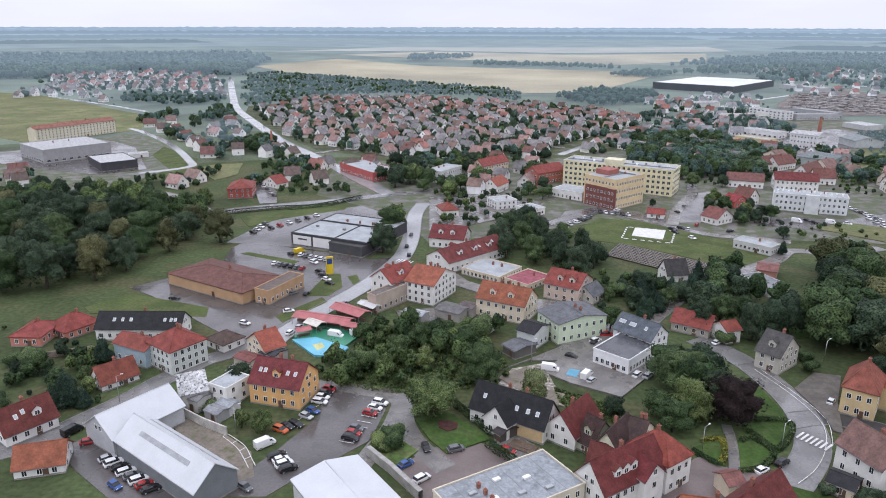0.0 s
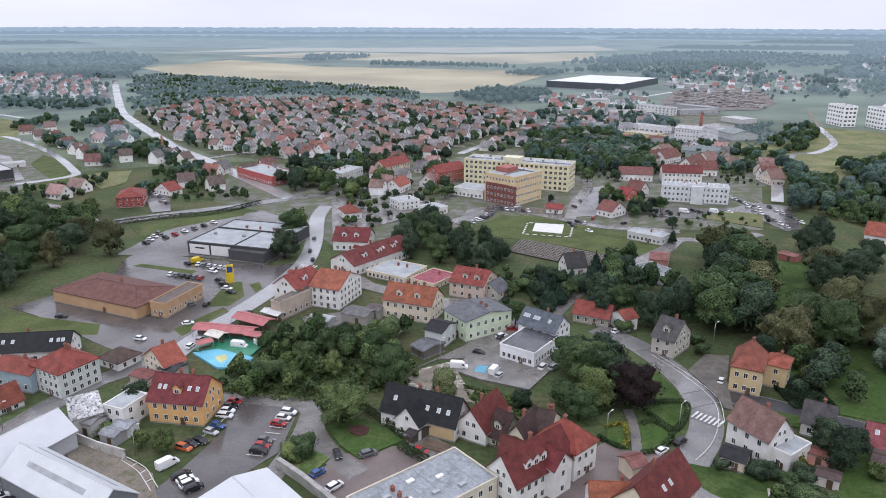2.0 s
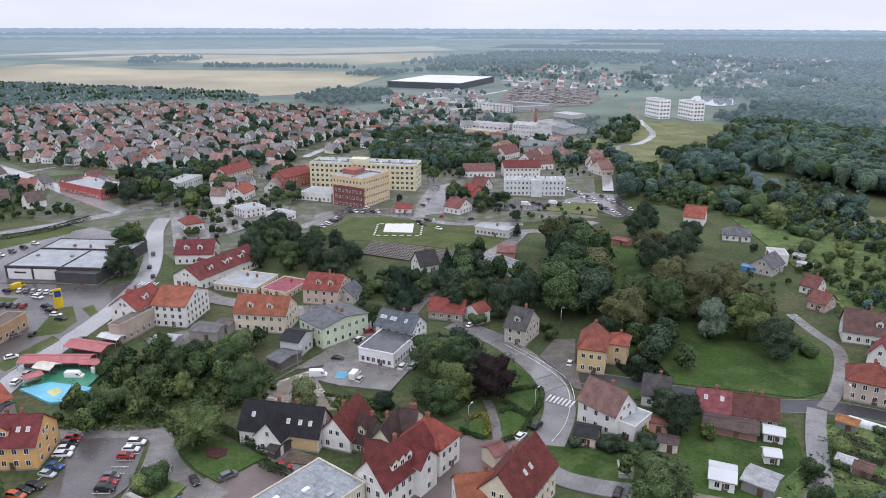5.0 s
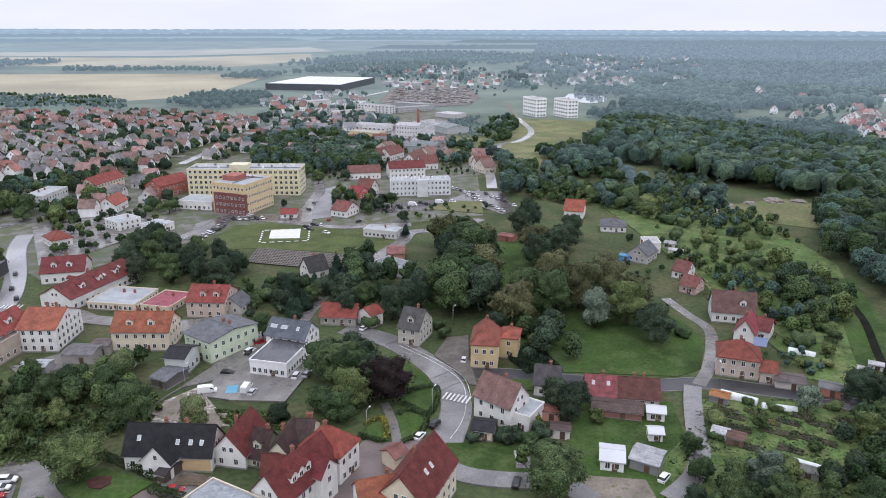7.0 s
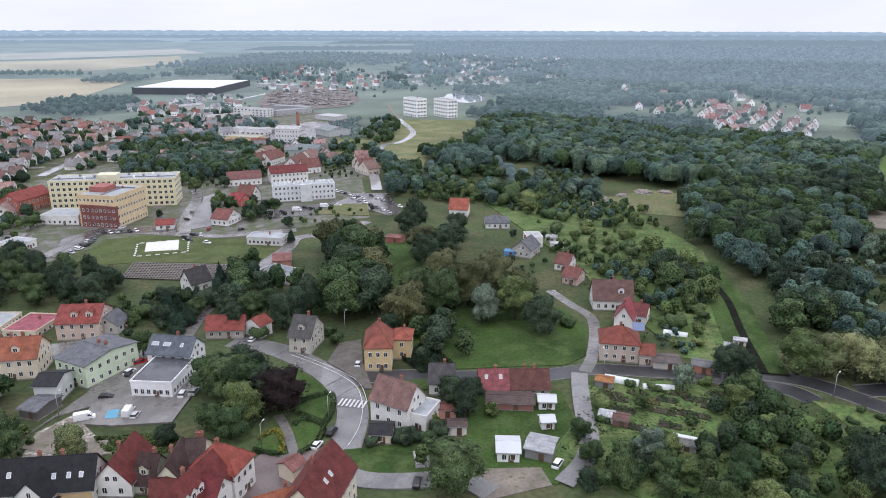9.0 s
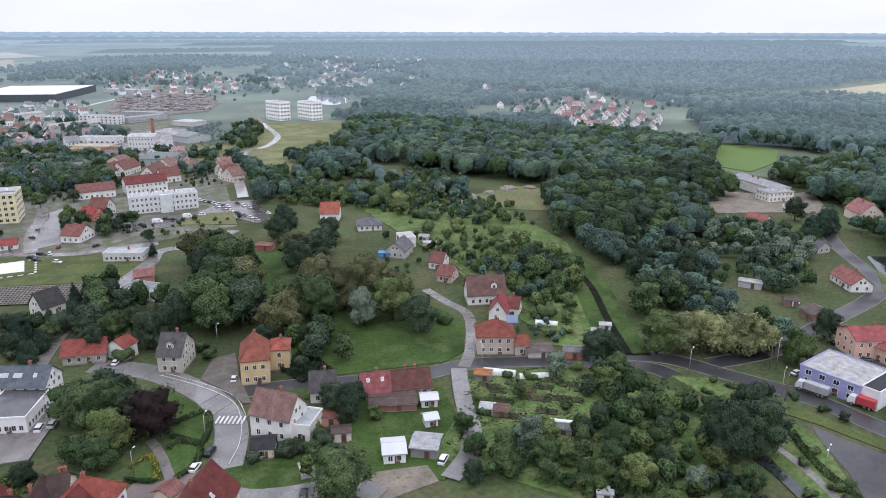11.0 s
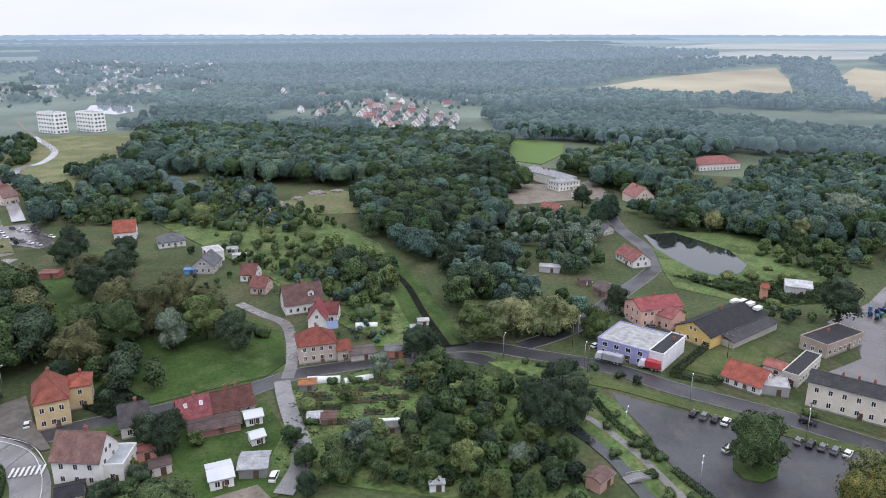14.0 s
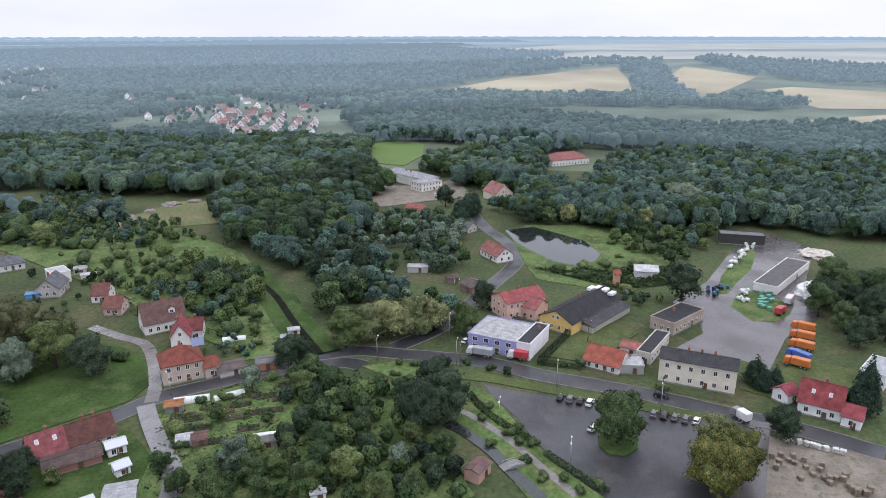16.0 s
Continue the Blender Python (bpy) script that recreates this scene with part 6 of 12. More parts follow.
house(-3.9, 255.7, -29.3, 12.2, 17.5, 8.1, wall=(0.66, 0.65, 0.62), roof=(0.42, 0.12, 0.06), rise=4, rows=3, chimneys=2, label='tall cream house with orange roof')
house(-18.0, 257.3, -41.2, 11.3, 14.1, 8, wall=(0.66, 0.65, 0.62), roof=(0.33, 0.075, 0.05), rise=4, rows=2, turn=True, chimneys=1, label='white gabled house with red roof', dormers=((0,1),(0,-1)))
house(-19.2, 246.4, -40.1, 4.3, 18.2, 6.8, wall=(0.4,0.33,0.27), roof=(0.2,0.17,0.15), style='flat', rows=1, chimneys=1, label='bare brown rear building with flat roof', category='building')
house(11.6, 298.0, -47.7, 14.3, 35.4, 5, wall=(0.66, 0.65, 0.62), roof=(0.22, 0.045, 0.04), rise=4, rows=1, turn=True, dormers=((-0.5,-1),(0,-1),(0.5,-1),(-0.3,1)), sky=((0.2,-0.5),(0.7,-0.4)), chimneys=1, label='long town house with dark red roof')
house(4.3, 323.2, -15.9, 16.4, 14.0, 5, wall=(0.66, 0.65, 0.62), roof=(0.22, 0.045, 0.04), rise=4.5, rows=1, dormers=((-0.4,-1),(0.3,-1)), chimneys=1, label='town house with dark red roof and dormers')
house(21.2, 281.7, -38.6, 18.8, 16.9, 2.7, name='shop', wall=(0.6, 0.52, 0.4), roof=mat('pale_felt',(0.3,0.32,0.33),0.6,0.2,0.2,1.5,0.1), style='flat', rows=1, chimneys=2, label='low flat shop building', spacing=1.9, category='shop')
house(35.2, 270.7, -44.4, 12.0, 15.4, 2.4, name='shop', wall=(0.6, 0.52, 0.4), roof=(0.4,0.1,0.12), style='flat', rows=1, chimneys=1, label='low shop with pink flat roof', category='shop')
house(-85.7, 266.6, -32.2, 42.0, 21.9, 4.7, name='supermarket', wall=(0.42,0.27,0.15), roof=(0.22,0.085,0.07), style='hip', rise=2.6, rows=0, chimneys=1, label='supermarket with ochre walls and broad red roof', category='supermarket')
house(-62.1, 257.1, -26.3, 6.6, 21.2, 5.4, name='supermarket', wall=(0.42,0.27,0.15), roof=(0.2,0.15,0.13), style='flat', rows=1, chimneys=0, label='raised ochre entrance front of the supermarket', category='supermarket')
store = house(-44.1, 333.2, -24.6, 41.0, 40.1, 5.4, name='supermarket', wall=(0.05, 0.05, 0.053), roof=mat('pale_felt',(0.3,0.32,0.33),0.6,0.2,0.2,1.5,0.1), style='flat', rows=0, chimneys=3, label='large flat-roofed store with black and white walls', category='supermarket', doors=False)
part('facade_panel', boxes((-19.4, -20.25, 0.5, -9.2, -20.06, 4.9), (-8.2, -20.25, 0.5, 1.6, -20.06, 4.9)), mat('white_panel', (0.66, 0.66, 0.65), 0.5, 0.06), store, 'white wall panel')
part('sign_bar', boxes((-16.5, -20.33, 3.0, -11.5, -20.26, 3.7)), DARK, store, 'plain dark sign bar')
part('roof_edge', boxes((-20.0, 4.0, 5.58, 20.0, 4.5, 6.3), (-20.0, -19.9, 5.58, 20.0, -19.5, 6.05), (3.0, -19.4, 5.58, 3.4, 3.9, 6.0)), DARK, store, 'dark upstand across the roof')
for k in range(5):
    part('roof_vent', boxes((-16 + k * 7.6, -6 + k % 2 * 15, 5.58, -14.8 + k * 7.6, -4.8 + k % 2 * 15, 6.4)), TRIM, store)
house(-40.6, 312.1, -28.2, 18.0, 12.0, 4.5, name='supermarket', wall=(0.06,0.06,0.065), roof=(0.1,0.1,0.1), style='flat', rows=0, chimneys=0, label='dark entrance block of the store', category='supermarket')

# ---- houses by the west street ----
house(-106.4, 160.1, 52.1, 12.7, 9.0, 3.5, wall=(0.66, 0.65, 0.62), roof=(0.22, 0.045, 0.04), rise=5, rows=1, dormers=((0.35,-1),), sky=((-0.1,-0.4),(-0.4,-0.5)), chimneys=1, label='white house with dark red tiled roof and dormer')
house(-93.8, 145.4, 15.6, 10.7, 9.0, 2.7, wall=(0.66, 0.65, 0.62), roof=(0.42, 0.12, 0.06), rise=3.5, rows=1, chimneys=0, label='low white house with bright orange roof')
house(-95.1, 186.9, 45.2, 10.6, 8.0, 2.4, wall=(0.66, 0.65, 0.62), roof=(0.33, 0.075, 0.05), rise=4, rows=1, chimneys=1, label='old white cottage with brownish red roof')
house(-80.9, 198.9, -37.7, 12.7, 12.5, 7.7, wall=(0.5,0.53,0.5), roof=(0.33, 0.075, 0.05), style='hip', rise=4, rows=3, chimneys=2, label='tall pale grey corner house with red hip roof', spacing=2.2)
house(-93.4, 201.5, -27.3, 13.8, 8.0, 6, wall=(0.3,0.38,0.42), roof=(0.33, 0.075, 0.05), rise=2, rows=1, chimneys=1, label='blue-grey house with red roof')
house(-99.7, 220.0, -0.8, 28.0, 10.0, 4.3, name='long_house', wall=(0.66, 0.65, 0.62), roof=(0.035, 0.035, 0.04), rise=4, rows=1, chimneys=1, sky=((0.85,-0.5),(0.75,-0.5),(0.6,-0.5),(-0.2,-0.5),(-0.4,-0.5),(-0.6,-0.5)), label='long white building with black roof')
house(-134.0, 216.6, -2.4, 9.9, 12.7, 3.4, wall=(0.5,0.2,0.15), roof=(0.33, 0.075, 0.05), style='hip', rise=2.5, rows=1, chimneys=1, label='salmon bungalow with red hip roof')
house(-124.5, 222.9, -34.3, 10.5, 12.4, 2.8, wall=(0.5,0.2,0.15), roof=(0.33, 0.075, 0.05), style='hip', rise=4, rows=1, chimneys=1, label='salmon bungalow wing with red hip roof')
house(-69.9, 211.1, -36.1, 8.6, 8.2, 2.9, wall=(0.66, 0.65, 0.62), roof=(0.16,0.1,0.085), style='hip', rise=2.5, rows=1, chimneys=0, label='low white house with brown roof')
house(-55.1, 204.5, -48.2, 12.0, 6.8, 4.6, wall=(0.6, 0.52, 0.4), roof=(0.42, 0.12, 0.06), rise=4, rows=2, turn=True, chimneys=1, label='beige house with orange roof')
house(-69.3, 177.1, 26.2, 7.0, 12.4, 5, name='barn', wall=(0.5,0.48,0.45), roof=mat('broken_slates',(0.45,0.45,0.45),0.6,0.4,0.6,3.0,0.5,second=(0.06,0.06,0.06),patch=-0.05), rise=3, rows=0, chimneys=0, label='ruined barn with broken whitish roof', category='barn')
house(-58.5, 176.6, -29.6, 6.4, 8.7, 6, wall=(0.66, 0.65, 0.62), roof=mat('pale_felt',(0.3,0.32,0.33),0.6,0.2,0.2,1.5,0.1), style='flat', rows=2, chimneys=0, label='plain white rear house with flat roof')

# ---- far west quarter ----
house(-337.8, 656.2, 58.2, 76.8, 13.0, 11.8, name='apartment_block', wall=(0.6,0.55,0.42), roof=(0.4,0.14,0.1), rise=2.5, rows=5, chimneys=3, spacing=3.2, label='long cream apartment block with red roof', category='apartment block')
house(-295.5, 558.1, 47.9, 50.1, 46.7, 10.1, name='store', wall=(0.3,0.3,0.3), roof=(0.62,0.62,0.62), style='flat', rows=1, chimneys=2, spacing=5, ww=2.5, label='large white-roofed flat store', category='store')
house(-240.6, 516.3, 38.5, 24.9, 35.5, 6.0, name='store', wall=(0.05,0.05,0.055), roof=(0.62,0.62,0.62), style='flat', rows=0, chimneys=0, label='black store with white flat roof', category='store')
house(-121.7, 425.7, 6.6, 14.2, 19.3, 5.9, wall=(0.3,0.07,0.055), roof=(0.33, 0.075, 0.05), style='hip', rise=3.5, rows=2, chimneys=1, label='red brick house with hip roof')
house(-106.3, 448.5, 49.8, 8.9, 14.0, 3.5, wall=(0.66, 0.65, 0.62), roof=(0.33, 0.075, 0.05), rise=4, rows=1, chimneys=0, label='low white house with long red roof')
house(-50.2, 486.0, -53.5, 44.5, 20.0, 6.1, name='workshop', wall=(0.38,0.09,0.08), roof=mat('pale_felt',(0.3,0.32,0.33),0.6,0.2,0.2,1.5,0.1), style='flat', rows=1, chimneys=2, label='long red-walled workshop with flat roof', category='workshop')
house(1.8, 471.4, 56.5, 25.7, 12.0, 7.9, name='flats', wall=(0.5,0.5,0.48), roof=mat('pale_felt',(0.3,0.32,0.33),0.6,0.2,0.2,1.5,0.1), style='flat', rows=2, chimneys=2, label='grey-white two-storey flat block')
house(34.7, 396.1, -65.1, 12.0, 12.8, 4.9, wall=(0.62,0.62,0.6), roof=mat('pale_felt',(0.3,0.32,0.33),0.6,0.2,0.2,1.5,0.1), style='flat', rows=2, chimneys=1, label='white cubic house with flat roof')
house(3.5, 378.1, 15.7, 9.2, 12.0, 4, wall=(0.66, 0.65, 0.62), roof=(0.33, 0.075, 0.05), style='hip', rise=3, rows=1, chimneys=1, label='white house with red hip roof')
house(49.3, 380.5, 36.3, 10.6, 12.0, 4, wall=(0.66, 0.65, 0.62), roof=mat('pale_felt',(0.3,0.32,0.33),0.6,0.2,0.2,1.5,0.1), style='flat', rows=1, chimneys=0, label='low white pavilion beside the street', category='pavilion')
house(34.3, 437.6, 58.4, 15.5, 10.0, 5, wall=(0.66, 0.65, 0.62), roof=(0.42, 0.12, 0.06), rise=4, rows=1, chimneys=1, label='house with orange roof')
house(68.8, 464.3, 37.1, 25.1, 12.0, 8, wall=(0.35,0.12,0.09), roof=(0.33, 0.075, 0.05), rise=4, rows=2, chimneys=2, label='old red brick hospital wing')
house(34.7, 495.6, 47.8, 28.8, 10.0, 7, wall=(0.6, 0.52, 0.4), roof=(0.33, 0.075, 0.05), rise=4, rows=2, chimneys=2, label='cream house with reddish roof')

# ---- hospital ----
ward = house(114.1, 446.1, -30.0, 69.4, 19.5, 16.3, name='hospital', wall=(0.62,0.57,0.36), roof=mat('pale_felt',(0.3,0.32,0.33),0.6,0.2,0.2,1.5,0.1), style='flat', rows=5, chimneys=0, spacing=3.0, ww=1.6, wh=1.6, label='long five-storey pale yellow hospital block', category='hospital')
part('stair_head', boxes((-8, -9.9, 16.4, 3, -1, 19.6)), plaster('ward_head', (0.6, 0.57, 0.42)), ward, 'pale stair head on the roof')
for k in range(14):
    part('roof_vent', boxes((-31 + k * 4.6, -4 + k % 3 * 4, 16.4, -29.8 + k * 4.6, -2.8 + k % 3 * 4, 17.7)), FRAME if k % 2 else TRIM, ward)
part('roof_edge', boxes((-34.6, -3.2, 16.48, 34.6, -2.9, 17.0)), TRIM, ward)
house(79.9, 420.8, -40.7, 20.6, 15.0, 5.1, name='hospital', wall=(0.66, 0.65, 0.62), roof=mat('pale_felt',(0.3,0.32,0.33),0.6,0.2,0.2,1.5,0.1), style='flat', rows=1, chimneys=0, label='low white hospital annex', category='hospital')
office = house(206.8, 388.6, -23.1, 37.3, 12.0, 9.8, name='office_block', wall=(0.58,0.6,0.6), roof=mat('pale_felt',(0.3,0.32,0.33),0.6,0.2,0.2,1.5,0.1), style='flat', rows=3, chimneys=3, spacing=2.4, label='long white three-storey office block', category='office')
part('porch', boxes((-2.5, -8.2, 0, 4.5, -6.02, 10.6)), plaster('office_porch', (0.55, 0.57, 0.57)), office, 'projecting stair bay')
for k in range(13):
    part('roof_vent', boxes((-17 + k * 2.7, -2 + k % 2 * 3, 9.9, -16.2 + k * 2.7, -1.2 + k % 2 * 3, 11.1)), FRAME, office)
house(169.1, 398.8, -64.1, 9.1, 10.0, 4, wall=(0.5,0.12,0.1), roof=(0.4,0.05,0.05), rise=3, rows=1, chimneys=0, label='bright red house beside the street')
house(145.8, 363.3, 33.0, 12.7, 10.0, 4, wall=(0.66, 0.65, 0.62), roof=(0.28,0.1,0.08), rise=4, rows=1, turn=True, chimneys=0, label='white gabled house with red roof')
house(116.7, 373.4, -23.6, 8.8, 7.0, 3, wall=(0.66, 0.65, 0.62), roof=(0.33, 0.075, 0.05), rise=2, rows=1, chimneys=0, label='small garage with red roof')
house(196.2, 451.4, -17.9, 21.8, 11.0, 5, wall=(0.66, 0.65, 0.62), roof=(0.28,0.11,0.1), rise=4, rows=1, chimneys=1, label='white house with pinkish red roof')
house(224.5, 442.9, -14.9, 25.4, 12.0, 7, wall=(0.66, 0.65, 0.62), roof=(0.22, 0.045, 0.04), rise=4, rows=2, chimneys=2, label='long house with dark red roof')
house(146.1, 314.6, -47.7, 17.7, 9.0, 4, wall=(0.5,0.5,0.48), roof=mat('pale_felt',(0.3,0.32,0.33),0.6,0.2,0.2,1.5,0.1), style='flat', rows=1, chimneys=1, spacing=2, label='low grey pavilion by the lawn', category='pavilion')
house(127.0, 263.0, 19.5, 9.5, 16.0, 4, name='workshop', wall=(0.5,0.5,0.5), roof=mat('workshop_felt',(0.13,0.14,0.15),0.5,0.25,0.2,1.5,0.1,wet=0.2), style='flat', rows=1, chimneys=0, label='flat grey workshop beside the street', category='workshop')
house(136.0, 279.5, -28.3, 7.6, 12.0, 4, name='shed', wall=(0.4,0.2,0.15), roof=(0.3,0.12,0.1), rise=1, rows=0, chimneys=0, label='low shed with rusty red roof', category='shed')
house(94.9, 274.2, -80.2, 8.4, 9.0, 4, wall=(0.66, 0.65, 0.62), roof=(0.08,0.075,0.075), rise=5, rows=1, turn=True, chimneys=1, label='white gabled house with dark roof')
house(56.5, 252.4, 47.0, 8.1, 8.0, 3.5, wall=(0.45,0.43,0.38), roof=(0.16,0.165,0.18), rise=3, rows=1, chimneys=0, label='small grey house beside the street')

# ---- houses round the bend ----
house(102.7, 197.4, -51.3, 7.4, 11.9, 6.1, wall=(0.42,0.4,0.34), roof=(0.12,0.115,0.11), rise=5, rows=2, dormers=((0,-1),), chimneys=1, label='old grey house with dark roof and dormer')
house(86.3, 223.7, -36.2, 12.7, 8.4, 3.5, wall=(0.35,0.32,0.27), roof=(0.33, 0.075, 0.05), rise=3.5, rows=1, chimneys=2, label='low house with orange-red roof')
house(94.6, 216.4, 18.8, 5.6, 7.0, 4.9, wall=(0.66, 0.65, 0.62), roof=(0.33, 0.075, 0.05), rise=2, rows=1, chimneys=0, label='small white house with red roof')
house(114.6, 172.5, -37.1, 8.3, 13.0, 7.9, name='villa', wall=(0.52,0.4,0.22), roof=(0.4, 0.12, 0.075), style='hip', rise=5.6, rows=2, chimneys=1, label='yellow villa with steep orange hip roof', spacing=2.4)
house(123.9, 172.3, -42.8, 5.8, 8.0, 7, name='villa', wall=(0.52,0.4,0.22), roof=(0.42, 0.12, 0.06), style='hip', rise=2, rows=2, chimneys=1, label='yellow villa wing with orange roof')
house(99.0, 140.8, -69.9, 11.7, 9.0, 7, wall=(0.66, 0.65, 0.62), roof=(0.3,0.17,0.14), rise=5, rows=2, chimneys=1, label='white house with faded brownish roof')
house(103.2, 134.8, -62.5, 5.4, 9.0, 4.8, wall=(0.66, 0.65, 0.62), roof=mat('pale_felt',(0.3,0.32,0.33),0.6,0.2,0.2,1.5,0.1), style='flat', rows=1, chimneys=0, label='white terrace annex with balcony')
house(90.3, 136.0, -42.7, 5.5, 6.0, 3, name='shed', wall=(0.6, 0.52, 0.4), roof=(0.035, 0.035, 0.04), rise=1, rows=1, chimneys=0, label='small shed with black roof', category='shed')
house(119.3, 146.7, -42.5, 7.1, 9.0, 4, wall=(0.66, 0.65, 0.62), roof=(0.12,0.11,0.11), rise=4, rows=1, chimneys=1, label='small white house with dark grey roof')
house(130.7, 137.1, -38.9, 8.3, 9.0, 2.2, wall=(0.66, 0.65, 0.62), roof=(0.34,0.09,0.09), rise=4, rows=1, chimneys=1, sky=((-0.5,-0.4),(0.5,-0.4)), label='white row cottage with bright red roof', gablewin=False)
house(138.9, 131.2, -37.5, 11.9, 9.0, 2.0, wall=(0.55,0.45,0.4), roof=(0.19,0.065,0.055), rise=4, rows=1, chimneys=2, label='pinkish row cottage with dark red roof', gablewin=False)
house(127.6, 126.8, -43.8, 13.0, 6.0, 2.6, name='shed', wall=(0.25,0.12,0.1), roof=(0.12,0.08,0.07), rise=0.5, rows=0, chimneys=0, label='long lean-to shed with brown roof', category='shed')
house(135.1, 119.9, -42.0, 4.5, 4.0, 2.8, name='garden_house', wall=(0.7,0.7,0.7), roof=mat('white_sheet_roof',(0.5,0.515,0.53),0.45,0.06,0.2,2.0,0.05), rise=0.8, rows=1, chimneys=0, plinth=False, label='small white garden house with white roof', category='shed', gablewin=False, spacing=1.5)
house(127.4, 112.7, -34.4, 3.4, 3.5, 2.6, name='garden_house', wall=(0.7,0.7,0.7), roof=mat('white_sheet_roof',(0.5,0.515,0.53),0.45,0.06,0.2,2.0,0.05), rise=0.8, rows=1, chimneys=0, plinth=False, label='small white garden house with white roof', category='shed', gablewin=False, spacing=1.5)
house(110.2, 109.9, -42.0, 5.4, 7.0, 3, name='garden_house', wall=(0.7,0.7,0.7), roof=mat('white_sheet_roof',(0.5,0.515,0.53),0.45,0.06,0.2,2.0,0.05), rise=0.8, rows=1, chimneys=0, plinth=False, label='small white garden house with white roof', category='shed', gablewin=False, spacing=1.5)
house(117.1, 105.1, -59.9, 6.6, 7.0, 3, name='shed', wall=(0.2,0.2,0.2), roof=(0.45,0.46,0.47), rise=0.7, rows=0, chimneys=0, label='open grey shed with pale metal roof', category='shed')
house(177.4, 127.6, -49.6, 12.1, 10.0, 6.3, name='corner_house', wall=(0.42,0.35,0.29), roof=(0.33, 0.075, 0.05), style='hip', rise=4, rows=2, chimneys=1, label='brownish corner house with red hip roof', over=0.5)
house(180.9, 119.5, -49.5, 4.4, 7.0, 4, wall=(0.42,0.35,0.29), roof=(0.33, 0.075, 0.05), rise=2, rows=1, chimneys=0, label='low annex with red roof')
house(183.0, 113.6, -47.9, 7.9, 6.0, 2.6, name='shed', wall=(0.45,0.42,0.38), roof=(0.15,0.12,0.11), rise=0.6, rows=0, chimneys=0, label='long low shed with brown roof', category='shed')
house(199.4, 141.4, -61.5, 6.3, 10.0, 4.5, wall=(0.66, 0.65, 0.62), roof=(0.4,0.08,0.09), rise=4.5, rows=1, turn=True, chimneys=1, label='white gabled house with pinkish red roof')
house(206.2, 140.8, -65.8, 6.7, 8.0, 4, wall=(0.66, 0.65, 0.62), roof=(0.22,0.06,0.05), rise=3, rows=1, chimneys=1, label='white house wing with brown red roof')
house(210.5, 156.3, -43.0, 14.6, 10.0, 4.5, wall=(0.66, 0.65, 0.62), roof=(0.2,0.11,0.09), rise=6, rows=1, chimneys=1, dormers=((0.4,-1),), label='white house with brown tiled roof')
house(220.1, 183.0, -72.2, 6.5, 9.0, 3.5, wall=(0.5,0.35,0.3), roof=(0.28,0.1,0.08), rise=3, rows=1, chimneys=1, label='small pinkish house beside the street')
house(230.7, 196.9, -70.3, 6.4, 9.0, 3.5, wall=(0.66, 0.65, 0.62), roof=(0.24,0.09,0.075), rise=3.5, rows=1, chimneys=1, label='white house with brown roof')
house(232.2, 222.4, -67.5, 9.3, 12.0, 4, wall=(0.4,0.38,0.36), roof=(0.16,0.165,0.18), rise=4, rows=1, turn=True, chimneys=1, label='house with pale grey roof and blue tarpaulin')
house(245.7, 230.8, -34.2, 7.5, 10.0, 5, wall=(0.66, 0.65, 0.62), roof=(0.6,0.6,0.6), style='flat', rows=1, chimneys=0, label='white flat-roofed house beside the street')
house(255.6, 266.8, -39.2, 12.6, 12.0, 3.2, wall=(0.6,0.6,0.58), roof=(0.16,0.165,0.18), style='hip', rise=3, rows=1, chimneys=1, label='bungalow with grey hip roof')
house(256.1, 297.9, -48.3, 10.4, 11.0, 4.5, wall=(0.66, 0.65, 0.62), roof=(0.42, 0.12, 0.06), rise=5, rows=1, chimneys=0, label='house with orange-red roof')

# ---- street beside the ditch ----
house(224.2, 32.6, -103.7, 17.5, 17.6, 5.5, name='shop', wall=(0.27,0.27,0.46), roof=(0.45,0.45,0.44), style='flat', rows=2, chimneys=0, label='lilac shop building with pale roof', spacing=3.6, ww=1.6, category='shop', plinth=False)
house(222.4, 21.4, -104.8, 4.8, 18.5, 5.7, name='shop', wall=(0.68,0.68,0.7), roof=(0.035, 0.035, 0.04), style='flat', rows=0, chimneys=1, label='white shop end with dark flat roof', category='shop', plinth=False)
house(254.8, 30.6, -138.2, 11.0, 17.6, 7, wall=(0.6,0.38,0.3), roof=(0.38,0.09,0.08), rise=2.5, rows=2, chimneys=1, turn=True, label='pink house with red roof', gablewin=False)
house(253.2, 26.5, -115.7, 12.1, 9.0, 5, wall=(0.6,0.38,0.3), roof=(0.4,0.13,0.11), rise=2.5, rows=1, chimneys=0, label='low pink wing with red roof', gablewin=False)
hall = house(254.8, 6.6, -118.4, 13.7, 35.6, 4.6, name='hall', wall=(0.6,0.42,0.14), roof=(0.035, 0.035, 0.04), rise=3.4, rows=1, turn=True, chimneys=1, win='f', label='yellow hall with black roof and lean-to', category='hall')
bm = bmesh.new()
prism(bm, [(-12.0, 2.5), (-6.8, 4.0), (-6.8, 4.25), (-12.2, 2.7)], 0, 29)
lean = part('lean_to_roof', bm, tiles('lean_to', (0.07, 0.07, 0.075)), hall, 'dark lean-to roof')
for v in lean.data.vertices:
    v.co = (v.co.y - 11.5, v.co.x, v.co.z)
part('lean_to_wall', boxes((-11.2, -11.6, 0, 17.2, -6.86, 2.6)), plaster('lean_to_wall', (0.36, 0.34, 0.3)), hall, 'grey lean-to wall')
for k in range(4):
    part('roof_light', boxes((13.4 - k * 0.1, -5.6 + k * 3.0, 6.2, 17.0, -3.6 + k * 3.0, 8.4 - abs(k - 1.5) * 0.8)), FRAME, hall, 'pale roof lantern')
